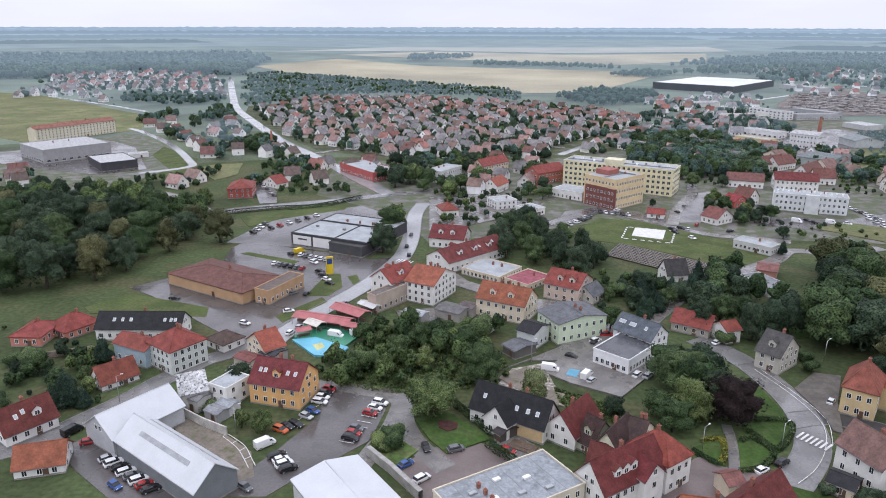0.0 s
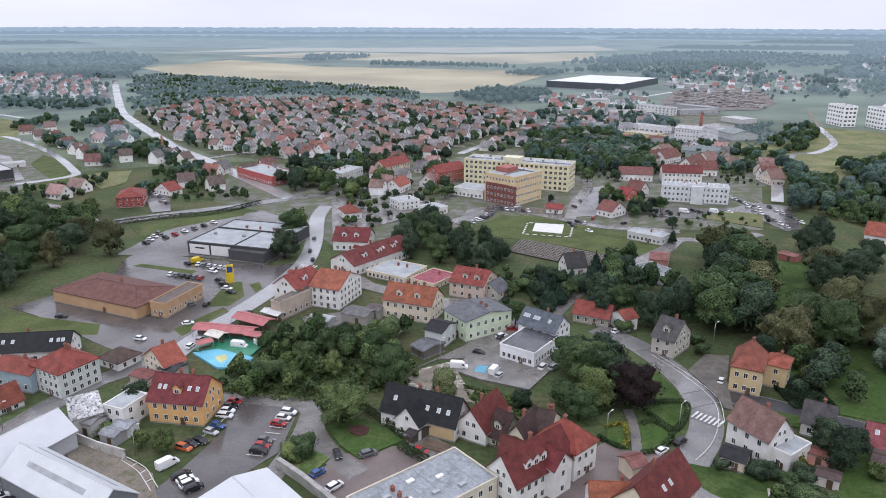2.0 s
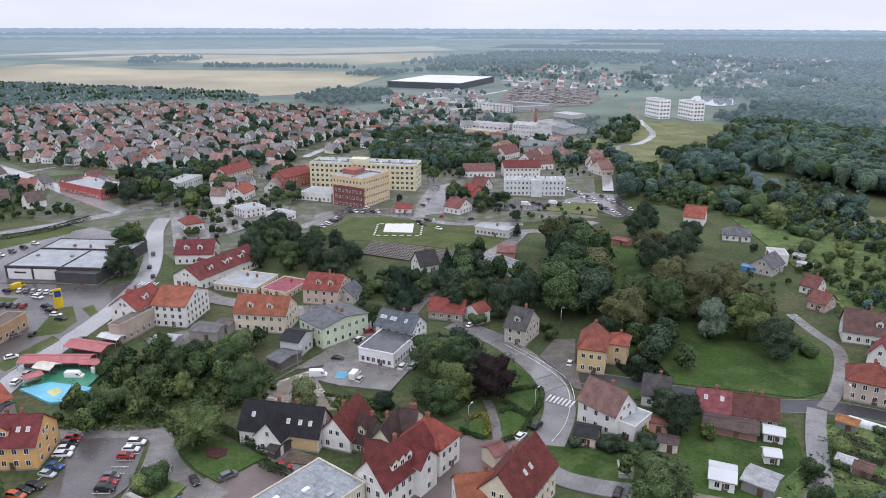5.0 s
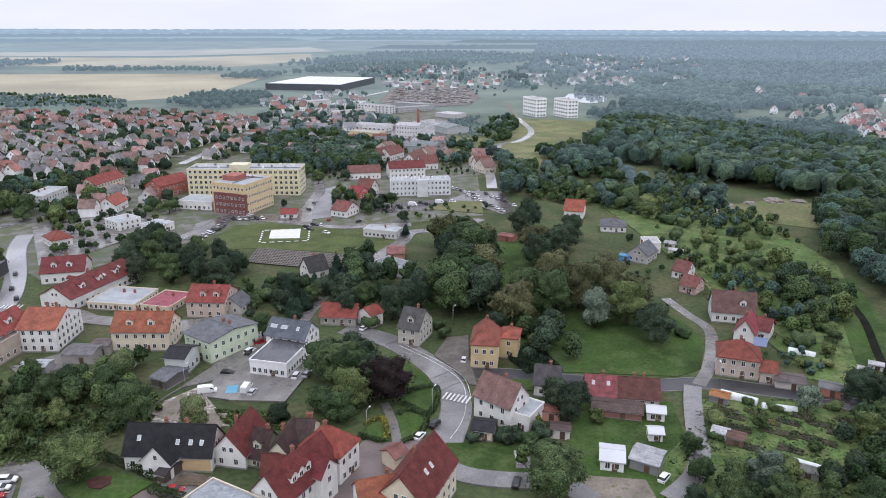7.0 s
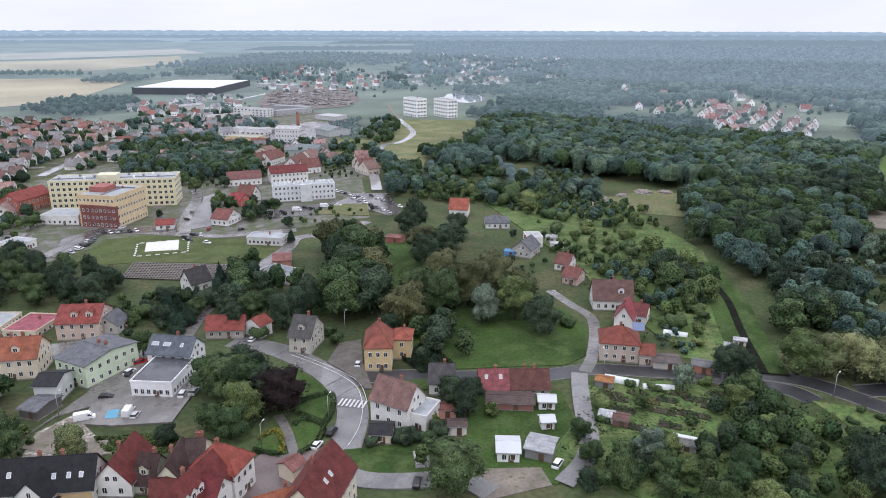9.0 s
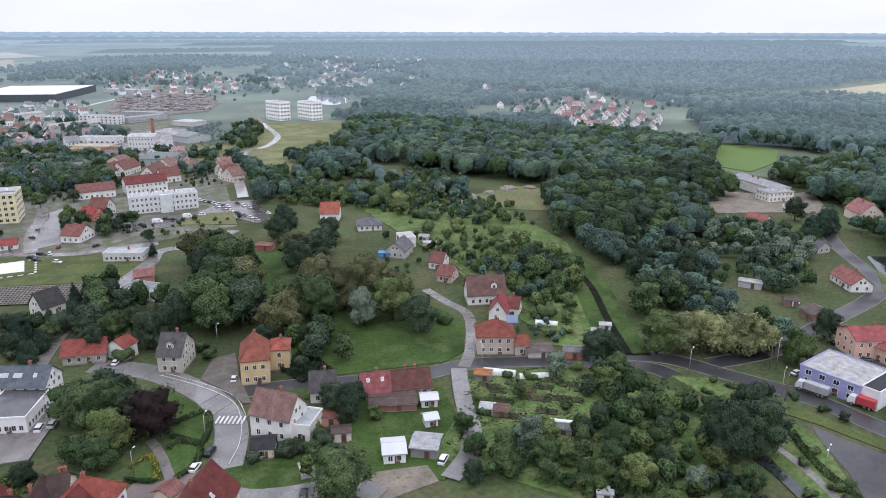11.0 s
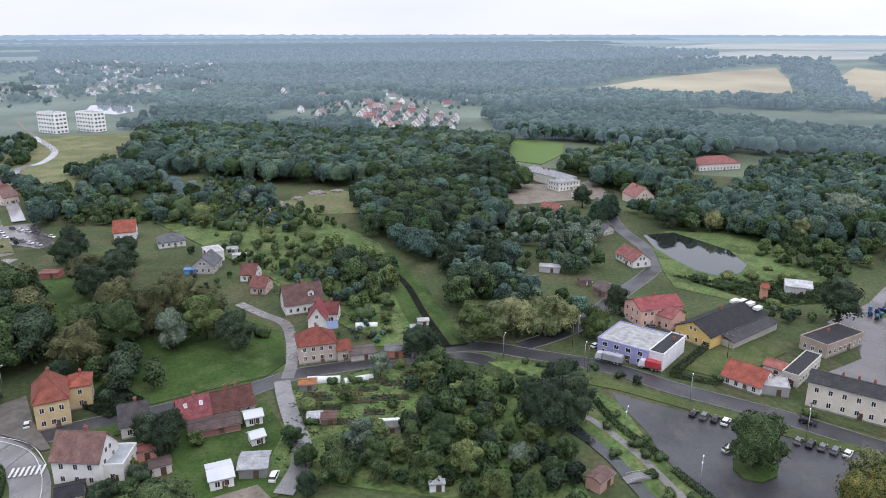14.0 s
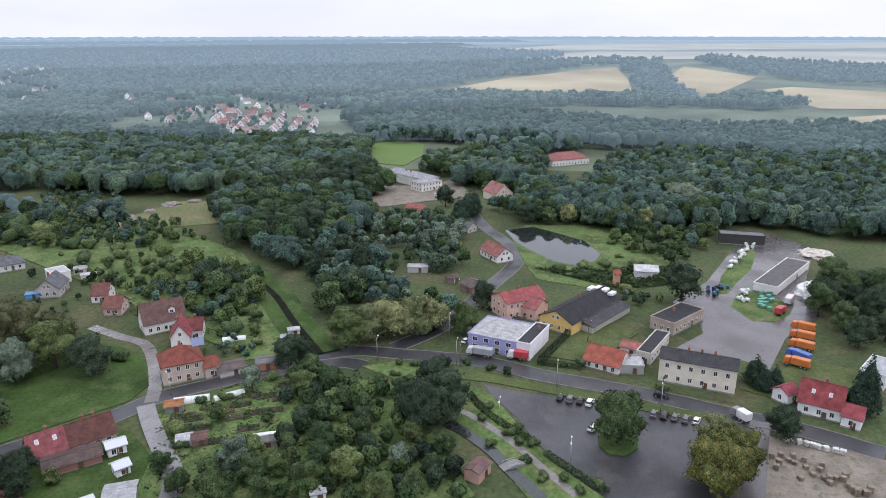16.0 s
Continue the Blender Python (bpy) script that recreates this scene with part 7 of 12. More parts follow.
house(215.4, -3.5, -110.6, 11.8, 10.5, 2.8, wall=(0.66, 0.65, 0.62), roof=(0.42, 0.12, 0.06), rise=3.5, rows=1, chimneys=0, label='low white house with orange roof')
house(226.7, -11.8, -111.7, 6.3, 6.0, 3, wall=(0.66, 0.65, 0.62), roof=(0.45,0.15,0.12), rise=1.2, rows=0, chimneys=0, label='low annex with pinkish roof')
house(214.2, -10.9, -83.3, 7.4, 8.0, 2.8, name='carport', wall=(0.3,0.3,0.3), roof=(0.6,0.6,0.6), style='flat', rows=0, chimneys=0, label='open carport with white roof', category='carport')
house(228.4, -18.7, -110.3, 4.7, 20.6, 4, name='garage', wall=(0.5,0.47,0.42), roof=(0.035, 0.035, 0.04), style='flat', rows=1, chimneys=0, label='garage row with dark roof', category='garage')
house(255.9, -28.6, -35, 21.0, 9.5, 4.5, name='garage', wall=(0.34,0.28,0.23), roof=(0.035, 0.035, 0.04), style='flat', rows=1, chimneys=1, label='workshop row with dark roof', category='garage')
house(209.7, -31.0, -101.5, 22.3, 8.9, 8.0, wall=(0.6,0.55,0.47), roof=(0.06,0.06,0.065), rise=1.6, rows=2, chimneys=3, label='long cream two-storey house with dark roof', gablewin=False, spacing=3.2)
house(198.6, -63.5, -110.3, 11.0, 9.0, 4.1, wall=(0.7,0.7,0.7), roof=(0.4,0.07,0.09), rise=5, rows=1, chimneys=1, sky=((-0.4,-0.5),(0.4,-0.5)), label='white house with crimson roof')
house(193.5, -70.6, -115.4, 4.8, 8.0, 3.5, wall=(0.7,0.7,0.7), roof=(0.4,0.07,0.09), rise=2, rows=1, chimneys=0, label='white annex with crimson roof')
house(203.3, -55.1, -46.4, 5.3, 5.0, 3.5, wall=(0.7,0.7,0.7), roof=(0.4,0.07,0.09), rise=1.5, rows=1, chimneys=0, label='white porch with crimson roof')
house(318.5, -77.7, -28.3, 45, 9.5, 3.5, name='garage', wall=(0.66, 0.65, 0.62), roof=(0.14,0.13,0.13), style='flat', rows=0, chimneys=0, label='long garage block with white front', category='garage')
house(309.1, -19.4, -86.3, 9.6, 9.0, 4, name='shed', wall=(0.5,0.5,0.5), roof=(0.65,0.65,0.65), rise=1.5, rows=0, chimneys=0, label='shed with white roof', category='shed')
house(294.0, -6.7, -77.1, 2.4, 3.0, 6, name='transformer_tower', wall=(0.5,0.28,0.18), roof=(0.42, 0.12, 0.06), rise=1.2, rows=0, chimneys=0, label='slender orange transformer tower', category='tower')
house(375.5, -69.7, -91.3, 21.6, 8.0, 5, name='shed', wall=(0.04,0.04,0.04), roof=(0.2,0.2,0.2), style='flat', rows=0, chimneys=0, label='open dark shed beside the street', category='shed')
house(321.5, 49.4, -139.1, 15.5, 9.0, 3.5, wall=(0.66, 0.65, 0.62), roof=(0.35,0.13,0.1), rise=3.5, rows=1, chimneys=1, label='roadside cottage with red roof')
house(366.4, 73.3, -117.4, 9.1, 8.0, 3, wall=(0.4,0.38,0.35), roof=(0.16,0.165,0.18), rise=2.5, rows=1, chimneys=0, label='small grey cottage beside the street')
house(275.4, 51.9, -134.1, 8.3, 8.0, 3, name='shed', wall=(0.2,0.12,0.1), roof=(0.16,0.12,0.1), rise=1.5, rows=0, chimneys=0, label='weathered brown shed beside the street', category='shed')
house(446.8, 68.0, 39, 16.0, 13.0, 5.5, wall=(0.6,0.5,0.42), roof=(0.42,0.18,0.15), rise=5.5, rows=2, chimneys=1, dormers=((0,-1),), label='cream house with pinkish red roof')
house(396.7, 109.3, -99.4, 11.0, 12.0, 3.5, wall=(0.66, 0.65, 0.62), roof=(0.4,0.12,0.1), rise=3, rows=1, chimneys=0, label='low house with red roof')
house(486.5, 138.0, 54.7, 46, 14, 6.5, name='school', wall=(0.66,0.64,0.58), roof=(0.4,0.41,0.42), style='hip', rise=2.5, rows=2, chimneys=2, label='white school building with pale grey roof', category='school')
house(466.5, 121.0, -35.3, 18, 12, 6.0, name='school', wall=(0.68,0.66,0.6), roof=(0.42,0.43,0.44), style='hip', rise=2.0, rows=2, chimneys=0, label='white school wing with pale grey roof', category='school')
patch('yard', [(420.3, 152.1), (468.2, 157.5), (480.0, 120.0), (510.4, 108.9), (450.5, 85.9), (432.3, 109.7), (408.7, 135.5)], DIRT, 0.05, 'pale gravel yard before the school', 'yard')
house(590.0, 34.0, -52, 36, 18.0, 5, name='riding_hall', wall=(0.66, 0.65, 0.62), roof=(0.4,0.13,0.12), style='hip', rise=5, rows=1, chimneys=0, label='large white hall with red hip roof', category='hall')

# ---- industrial quarter ----
house(454, 1209, 47.7, 180, 131, 10.4, name='factory_hall', wall=mat("factory_cladding", (0.06, 0.07, 0.08), 0.5, 0.1, 0.05, 0.5), roof=mat('white_membrane', (0.6, 0.61, 0.62), 0.5, 0.08, 0.02, 0.3, 0.02), style='flat', rows=0, chimneys=0, label='huge dark factory hall with white roof', category='factory', doors=False)
house(311.9, 604.3, -49.1, 22.8, 18.0, 12.1, name='mill', wall=(0.6,0.6,0.6), roof=(0.55,0.55,0.55), rise=2, rows=3, chimneys=1, label='white mill building with gabled roof', category='mill')
house(307.6, 672.1, -13.3, 32.2, 10.0, 4, name='warehouse', wall=(0.66, 0.65, 0.62), roof=(0.5,0.5,0.5), style='flat', rows=1, chimneys=0, label='long pale warehouse beside the street', category='warehouse')
house(272.4, 617.7, -28.9, 44.6, 14.0, 4, name='warehouse', wall=(0.5,0.4,0.25), roof=(0.45,0.44,0.4), style='flat', rows=0, chimneys=0, label='low yellowish warehouse beside the street', category='warehouse')
house(363.6, 614.5, 0.6, 24.8, 25.0, 6, name='warehouse', wall=(0.4,0.42,0.42), roof=(0.3,0.34,0.34), rise=3, rows=0, chimneys=0, turn=True, label='grey steel warehouse beside the street', category='warehouse')
house(287.4, 528.8, 38.7, 32.1, 25.0, 6, name='warehouse', wall=(0.3,0.34,0.33), roof=(0.2,0.24,0.24), rise=2, rows=0, turn=True, chimneys=0, label='greenish steel warehouse beside the street', category='warehouse')
house(328.5, 917.6, 10.4, 46.9, 14.0, 6, name='warehouse', wall=(0.5,0.5,0.47), roof=(0.5,0.5,0.5), rise=1.5, rows=0, chimneys=0, label='pale warehouse beside the street', category='warehouse')
house(373.5, 808.9, -5.9, 32.7, 14.0, 6, name='warehouse', wall=(0.66, 0.65, 0.62), roof=(0.5,0.5,0.5), style='flat', rows=1, chimneys=0, label='white warehouse beside the street', category='warehouse')
house(413.5, 794.0, 3.2, 48.6, 14.0, 6, name='warehouse', wall=(0.35,0.35,0.36), roof=(0.4,0.4,0.4), style='flat', rows=1, chimneys=0, label='grey warehouse beside the street', category='warehouse')
house(322.9, 791.5, 0.5, 35.6, 14.0, 6, name='warehouse', wall=(0.66, 0.65, 0.62), roof=(0.45,0.42,0.4), style='flat', rows=1, chimneys=0, label='long pale works building', category='warehouse')
house(519.9, 686.2, -94.7, 29.2, 14.0, 21.2, name='flats', wall=(0.8,0.8,0.78), roof=(0.5,0.5,0.5), style='flat', rows=5, chimneys=1, spacing=4.2, ww=2.4, wh=1.7, label='modern white block of flats', category='flats')
house(545.1, 659.5, -95.0, 29.2, 14.0, 20.7, name='flats', wall=(0.8,0.8,0.78), roof=(0.5,0.5,0.5), style='flat', rows=5, chimneys=1, spacing=4.2, ww=2.4, wh=1.7, label='modern white block of flats', category='flats')
house(1185.6, 377.3, -122.4, 58.8, 20.0, 5, name='hall', wall=(0.66, 0.65, 0.62), roof=(0.6,0.6,0.6), rise=2, rows=0, chimneys=0, label='long white hall beyond the village', category='hall')
house(583.3, 1162.5, -68.8, 81.1, 25.0, 6.0, name='warehouse', wall=(0.4,0.41,0.42), roof=(0.5,0.51,0.52), style='flat', rows=0, chimneys=0, spacing=5, ww=2.2, wh=1.4, label='long pale flat-roofed works hall', category='warehouse', doors=False)
house(370.4, 808.4, -65.5, 50.9, 12.0, 8.9, name='warehouse', wall=(0.6,0.6,0.6), roof=(0.4,0.4,0.4), style='flat', rows=3, chimneys=0, spacing=5, ww=2.2, wh=1.4, label='long pale flat-roofed works hall', category='warehouse', doors=False)
house(431.4, 827.2, -60.2, 55.5, 14.0, 6.4, name='warehouse', wall=(0.3,0.31,0.32), roof=(0.45,0.46,0.46), style='flat', rows=1, chimneys=0, spacing=5, ww=2.2, wh=1.4, label='long pale flat-roofed works hall', category='warehouse', doors=False)
house(302.3, 668.4, -54.7, 36.5, 12.0, 6.0, name='warehouse', wall=(0.62,0.62,0.62), roof=(0.55,0.55,0.55), style='flat', rows=1, chimneys=0, spacing=5, ww=2.2, wh=1.4, label='long pale flat-roofed works hall', category='warehouse', doors=False)
house(273.8, 618.9, -54.8, 30.8, 14.0, 6.4, name='warehouse', wall=(0.5,0.42,0.25), roof=(0.5,0.48,0.42), style='flat', rows=0, chimneys=0, spacing=5, ww=2.2, wh=1.4, label='long pale flat-roofed works hall', category='warehouse', doors=False)
house(1195.9, 1504.4, -84.6, 50.7, 20.0, 5.5, name='warehouse', wall=(0.7,0.7,0.7), roof=(0.7,0.7,0.7), style='flat', rows=0, chimneys=0, spacing=5, ww=2.2, wh=1.4, label='long pale flat-roofed works hall', category='warehouse', doors=False)
house(950.7, 1258.4, -68.7, 66.9, 18.0, 3.4, name='warehouse', wall=(0.65,0.65,0.65), roof=(0.7,0.7,0.7), style='flat', rows=0, chimneys=0, spacing=5, ww=2.2, wh=1.4, label='long pale flat-roofed works hall', category='warehouse', doors=False)
house(426.2, 722.4, -72.9, 29.1, 22.0, 4.7, name='warehouse', wall=(0.45,0.45,0.45), roof=(0.6,0.6,0.6), style='flat', rows=0, chimneys=0, spacing=5, ww=2.2, wh=1.4, label='long pale flat-roofed works hall', category='warehouse', doors=False)
house(253.4, 533.4, -73.0, 20.8, 10.0, 5, wall=(0.6,0.53,0.45), roof=(0.3,0.17,0.14), rise=5, rows=1, chimneys=1, turn=True, label='cream gabled house with faded brown roof')
house(271.7, 496.0, -77.7, 16.3, 10.0, 5, wall=(0.6,0.53,0.45), roof=(0.3,0.17,0.14), rise=5, rows=1, chimneys=1, turn=True, label='cream gabled house with faded brown roof')
house(289.7, 449.7, -93.2, 13.0, 10.0, 5, wall=(0.6,0.53,0.45), roof=(0.3,0.17,0.14), rise=5, rows=1, chimneys=1, turn=True, label='cream gabled house with faded brown roof')
house(281.5, 427.8, -89.6, 13.1, 10.0, 5, wall=(0.6,0.53,0.45), roof=(0.3,0.17,0.14), rise=5, rows=1, chimneys=1, turn=True, label='cream gabled house with faded brown roof')
house(251.2, 460.2, -9.2, 13.3, 10.0, 5, wall=(0.66, 0.65, 0.62), roof=(0.26,0.1,0.08), rise=5, rows=1, chimneys=1, label='white gabled house with red roof')
house(238.4, 509.8, 24.4, 19.4, 10.0, 5, wall=(0.66, 0.65, 0.62), roof=(0.26,0.1,0.08), rise=5, rows=1, chimneys=1, label='white gabled house with red roof')
house(246.0, 509.5, 31.6, 21.1, 10.0, 5, wall=(0.66, 0.65, 0.62), roof=(0.26,0.1,0.08), rise=5, rows=1, chimneys=1, label='white gabled house with red roof')
house(251.8, 480.9, 42.2, 25.8, 10.0, 5, wall=(0.66, 0.65, 0.62), roof=(0.26,0.1,0.08), rise=5, rows=1, chimneys=1, label='white gabled house with red roof')
house(283.9, 436.7, -6.4, 11.5, 10.0, 5, wall=(0.66, 0.65, 0.62), roof=(0.26,0.1,0.08), rise=5, rows=1, chimneys=1, label='white gabled house with red roof')
house(177.5, 403.7, -56.9, 10.4, 10.0, 5, wall=(0.66, 0.65, 0.62), roof=(0.26,0.1,0.08), rise=5, rows=1, chimneys=1, label='white gabled house with red roof')
house(223.0, -85.8, -120.8, 7.0, 14.0, 5, name='hall', wall=(0.62,0.62,0.62), roof=(0.5,0.52,0.53), style='flat', rows=1, chimneys=0, label='white hall with solar panels on its roof', category='hall')

# ---- row houses and inn ----
house(-77.9, 160.3, 54.3, 19.6, 12.4, 5, name='market_hall', wall=(0.4,0.41,0.42), roof=mat('white_sheet_roof',(0.5,0.515,0.53),0.45,0.06,0.2,2.0,0.05), rise=4.2, rows=0, chimneys=0, doors=False, label='white sheet-metal roofed market hall wing', category='hall')
house(-61.7, 142.7, -38.5, 32.4, 10.9, 5, name='market_hall', wall=(0.16,0.17,0.18), roof=mat('white_sheet_roof',(0.5,0.515,0.53),0.45,0.06,0.2,2.0,0.05), rise=4.4, rows=0, chimneys=0, doors=False, label='long market hall with white metal roof', category='hall', gablewin=False)
hall = bpy.data.objects['market_hall.001']
for a, b, s, o in ((-0.62, 0.62, -0.42, 1.2), (-0.9, 0.8, 0.55, 0.8)):
    w, d = 32.4, 10.9
    yy = s * d / 2
    rib = part('roof_strip', boxes((a * w / 2, -o / 2, 0, b * w / 2, o / 2, 0.08)), mat('dull_rooflight', (0.3, 0.31, 0.32), 0.5, 0.2), hall, 'grey translucent roof strip')
    rib.matrix_local = pose(0, yy, roof_z(d, 5, 4.4, yy) + 0.25, math.degrees(math.atan2(4.4, d / 2)) * (1 if s < 0 else -1))
row = house(19.1, 163.8, -32.5, 21.0, 9.5, 4.4, wall=(0.66, 0.65, 0.62), roof=(0.035, 0.035, 0.04), rise=5.5, rows=1, sky=((-0.7,-0.5),(0.2,-0.6),(0.5,-0.6),(0.75,-0.6)), label='row house with black roof and white gable', chimneys=2)
part('ochre_front', boxes((1.2, -4.84, 0.5, 10.3, -4.78, 4.2)), plaster('ochre_front', (0.5, 0.37, 0.2)), row, 'ochre plastered ground floor')
deck = thing('terrace_deck', pose(20.3, 152.7, 0.1, 0, 0, -32.5), 'brown timber terrace deck behind the row house', 'deck')
for k in range(14):
    part('board', boxes((-3.4, -2.0 + k * 0.28, 0.5, 3.4, -1.76 + k * 0.28, 0.58)), WOOD, deck)
part('frame', boxes((-3.4, -2.0, 0, -3.2, 1.9, 0.5), (3.2, -2.0, 0, 3.4, 1.9, 0.5), (-3.2, -2.0, 0.0, 3.2, -1.9, 0.5)), WOOD, deck)
part('railing', boxes((-3.4, -2.0, 1.35, 3.4, -1.94, 1.45), *[(-3.4 + k * 0.68, -2.0, 0.58, -3.34 + k * 0.68, -1.94, 1.35) for k in range(11)]), WOOD, deck, 'timber railing')
house(15.5, 159.9, -43.1, 7.5, 5.0, 4.6, wall=(0.66, 0.65, 0.62), roof=(0.035, 0.035, 0.04), rise=4.0, rows=1, turn=True, chimneys=0, label='white gable wing with black roof', doors=False)
house(16.6, 157.3, -52.8, 2.4, 6.0, 2.6, name='shed', wall=(0.07,0.06,0.05), roof=(0.06,0.05,0.05), rise=1, rows=0, chimneys=0, label='dark timber lean-to shed', category='shed')
house(33.6, 159.0, -40.5, 8.7, 13.0, 4.0, wall=(0.66, 0.65, 0.62), roof=(0.22, 0.045, 0.04), rise=5, rows=1, turn=True, chimneys=1, label='white gabled house with dark red roof')
house(38.2, 153.9, -50.0, 4.7, 9.0, 2.9, wall=(0.45,0.48,0.33), roof=(0.09,0.05,0.045), rise=5, rows=1, dormers=((0,-1),), chimneys=1, label='pale green row house with dark roof')
house(42.0, 148.5, -38.1, 7.7, 11.0, 4.8, wall=(0.55,0.55,0.42), roof=(0.1,0.06,0.055), rise=5, rows=1, turn=True, chimneys=1, label='cream gabled house with dark brown roof')
house(47.9, 150.7, -32.1, 4.0, 12.0, 5, wall=(0.6, 0.52, 0.4), roof=(0.1,0.06,0.055), rise=4.5, rows=1, chimneys=2, label='rear house with dark brown roof')
house(38.4, 144.3, -26.7, 6.3, 7.0, 3.4, wall=(0.66, 0.65, 0.62), roof=(0.22, 0.045, 0.04), rise=3.2, rows=0, chimneys=0, label='low wing with dark red roof')
house(39.3, 133.7, 32.7, 18.7, 9.3, 7.2, name='inn', wall=(0.66, 0.65, 0.62), roof=(0.22, 0.045, 0.04), rise=5.5, rows=2, dormers=((-0.45,-1),(-0.2,-1),(0.05,-1)), chimneys=1, label='large white inn with dark red roof', spacing=2.2)
house(44.4, 132.3, 33.6, 6.1, 5.0, 8, name='inn', wall=(0.66, 0.65, 0.62), roof=(0.22, 0.045, 0.04), rise=3, rows=2, turn=True, chimneys=0, label='white gabled front of the inn with balcony')
house(50.0, 140.9, 34.9, 8.4, 11.0, 7.6, name='inn', wall=(0.66, 0.65, 0.62), roof=(0.42,0.09,0.06), style='hip', rise=4.5, rows=2, chimneys=1, label='white inn wing with bright red roof', spacing=2.2)
house(61.6, 118.4, 38.2, 18.0, 11.1, 8, name='corner_house', wall=(0.6, 0.52, 0.4), roof=(0.22, 0.045, 0.04), rise=6, rows=3, sky=((-0.2,-0.5),(0.1,-0.5)), chimneys=1, label='tall house with dark red roof and solar panel')
tall = bpy.data.objects['corner_house']
panel = part('solar_panel', boxes((-1.9, -1.4, 0, 1.9, 1.4, 0.1)), mat('solar_cells', (0.05, 0.09, 0.2), 0.15, 0.15), tall, 'blue solar panel')
panel.matrix_local = pose(5.4, -2.4, roof_z(11.1, 8, 6, 2.4) + 0.3, math.degrees(math.atan2(6, 11.1 / 2)))
house(53.9, 118.4, -11.6, 12.2, 9.0, 7, wall=(0.66, 0.65, 0.62), roof=(0.42, 0.12, 0.06), rise=4, rows=2, chimneys=1, label='house with bright orange tiled roof')
house(64.3, 135.3, 15.2, 4.0, 5.0, 4, wall=(0.6, 0.52, 0.4), roof=(0.3,0.12,0.1), rise=1.2, rows=0, chimneys=0, label='low porch with pinkish red roof')
wing = house(100.5, 405.3, -50.5, 22.1, 26.8, 17.2, name='hospital', wall=(0.6,0.47,0.28), roof=mat('pale_felt',(0.3,0.32,0.33),0.6,0.2,0.2,1.5,0.1), style='flat', rows=4, chimneys=2, spacing=2.3, label='ochre hospital wing with four storeys', category='hospital')
part('stair_head', boxes((-9, -6, 17.3, 0, 4, 20.2)), plaster('wing_head', (0.3, 0.11, 0.09)), wing, 'reddish stair head on the roof')
part('roof_edge', boxes((-10, 6, 17.38, 10, 6.4, 18.1), (2, -12, 17.38, 2.4, 5.9, 18.0)), TRIM, wing)
part('plinth_band', boxes((-11.15, -13.5, 0.5, -11.03, 13.5, 7.0)), mat('hospital_brick', (0.17, 0.06, 0.05), 0.85, 0.2, 0.4, 4.0, 0.2), wing, 'dark red brick base')
house(90.6, 395.4, -49.6, 21.0, 1.2, 11.7, name='hospital', wall=mat('hospital_brick',(0.17,0.06,0.05),0.85,0.2,0.4,4.0,0.2), roof=mat('hospital_brick',(0.17,0.06,0.05),0.85,0.2,0.4,4.0,0.2), style='flat', rows=3, chimneys=0, spacing=2.3, label='dark red brick front of the hospital wing', category='hospital', win='f', doors=False)

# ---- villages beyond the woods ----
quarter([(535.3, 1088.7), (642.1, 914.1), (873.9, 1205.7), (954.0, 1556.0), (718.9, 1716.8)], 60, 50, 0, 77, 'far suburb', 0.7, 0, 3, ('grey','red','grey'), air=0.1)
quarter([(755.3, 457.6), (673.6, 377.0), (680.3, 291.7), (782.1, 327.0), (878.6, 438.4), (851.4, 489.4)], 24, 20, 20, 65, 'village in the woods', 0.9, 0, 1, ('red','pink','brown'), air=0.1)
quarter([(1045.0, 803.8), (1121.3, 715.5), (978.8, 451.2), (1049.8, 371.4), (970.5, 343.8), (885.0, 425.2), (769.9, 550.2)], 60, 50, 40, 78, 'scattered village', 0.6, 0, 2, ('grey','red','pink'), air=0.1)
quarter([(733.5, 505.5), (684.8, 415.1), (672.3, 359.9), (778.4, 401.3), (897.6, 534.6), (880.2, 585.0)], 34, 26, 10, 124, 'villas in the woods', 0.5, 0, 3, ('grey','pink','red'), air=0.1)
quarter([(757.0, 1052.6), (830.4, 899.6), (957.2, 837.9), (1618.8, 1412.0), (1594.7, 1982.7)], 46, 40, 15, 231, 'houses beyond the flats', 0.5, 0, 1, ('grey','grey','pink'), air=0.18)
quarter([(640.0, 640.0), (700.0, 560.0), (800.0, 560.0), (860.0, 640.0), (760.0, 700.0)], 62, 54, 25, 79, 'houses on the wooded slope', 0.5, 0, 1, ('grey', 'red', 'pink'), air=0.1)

# ---- trees ----
grove([(-186.0, 256.0), (-146.0, 262.0), (-122.0, 303.7), (-103.0, 318.5), (-112.0, 350.0), (-142.0, 360.0), (-186.0, 362.0), (-240.0, 362.0)], 12.5, 15, 21, [('round', 'dark'), ('wide', 'dark'), ('wide', 'dark'), ('round', 'oak'), ('wide', 'oak'), ('tall', 'olive')], 11, 'park trees by the car park', spread=1.05)
far_grove([(-187.8, 349.6), (-116.1, 360.9), (-129.4, 384.4), (-167.7, 410.8), (-197.9, 403.6), (-231.4, 417.5), (-285.4, 417.2), (-245.7, 354.6)], 9, 10, 15, [('round','oak'),('wide','oak'),('round','dark'),('tall','oak'),('round','light')], 12, 'park trees')
far_grove([(-61.3, 441.9), (-40.9, 434.1), (-14.4, 434.3), (-7.9, 467.9), (-24.8, 506.7), (-56.3, 496.1)], 8, 10, 16, [('round','oak'),('wide','oak'),('round','dark'),('tall','oak'),('round','light')], 13, 'street trees')
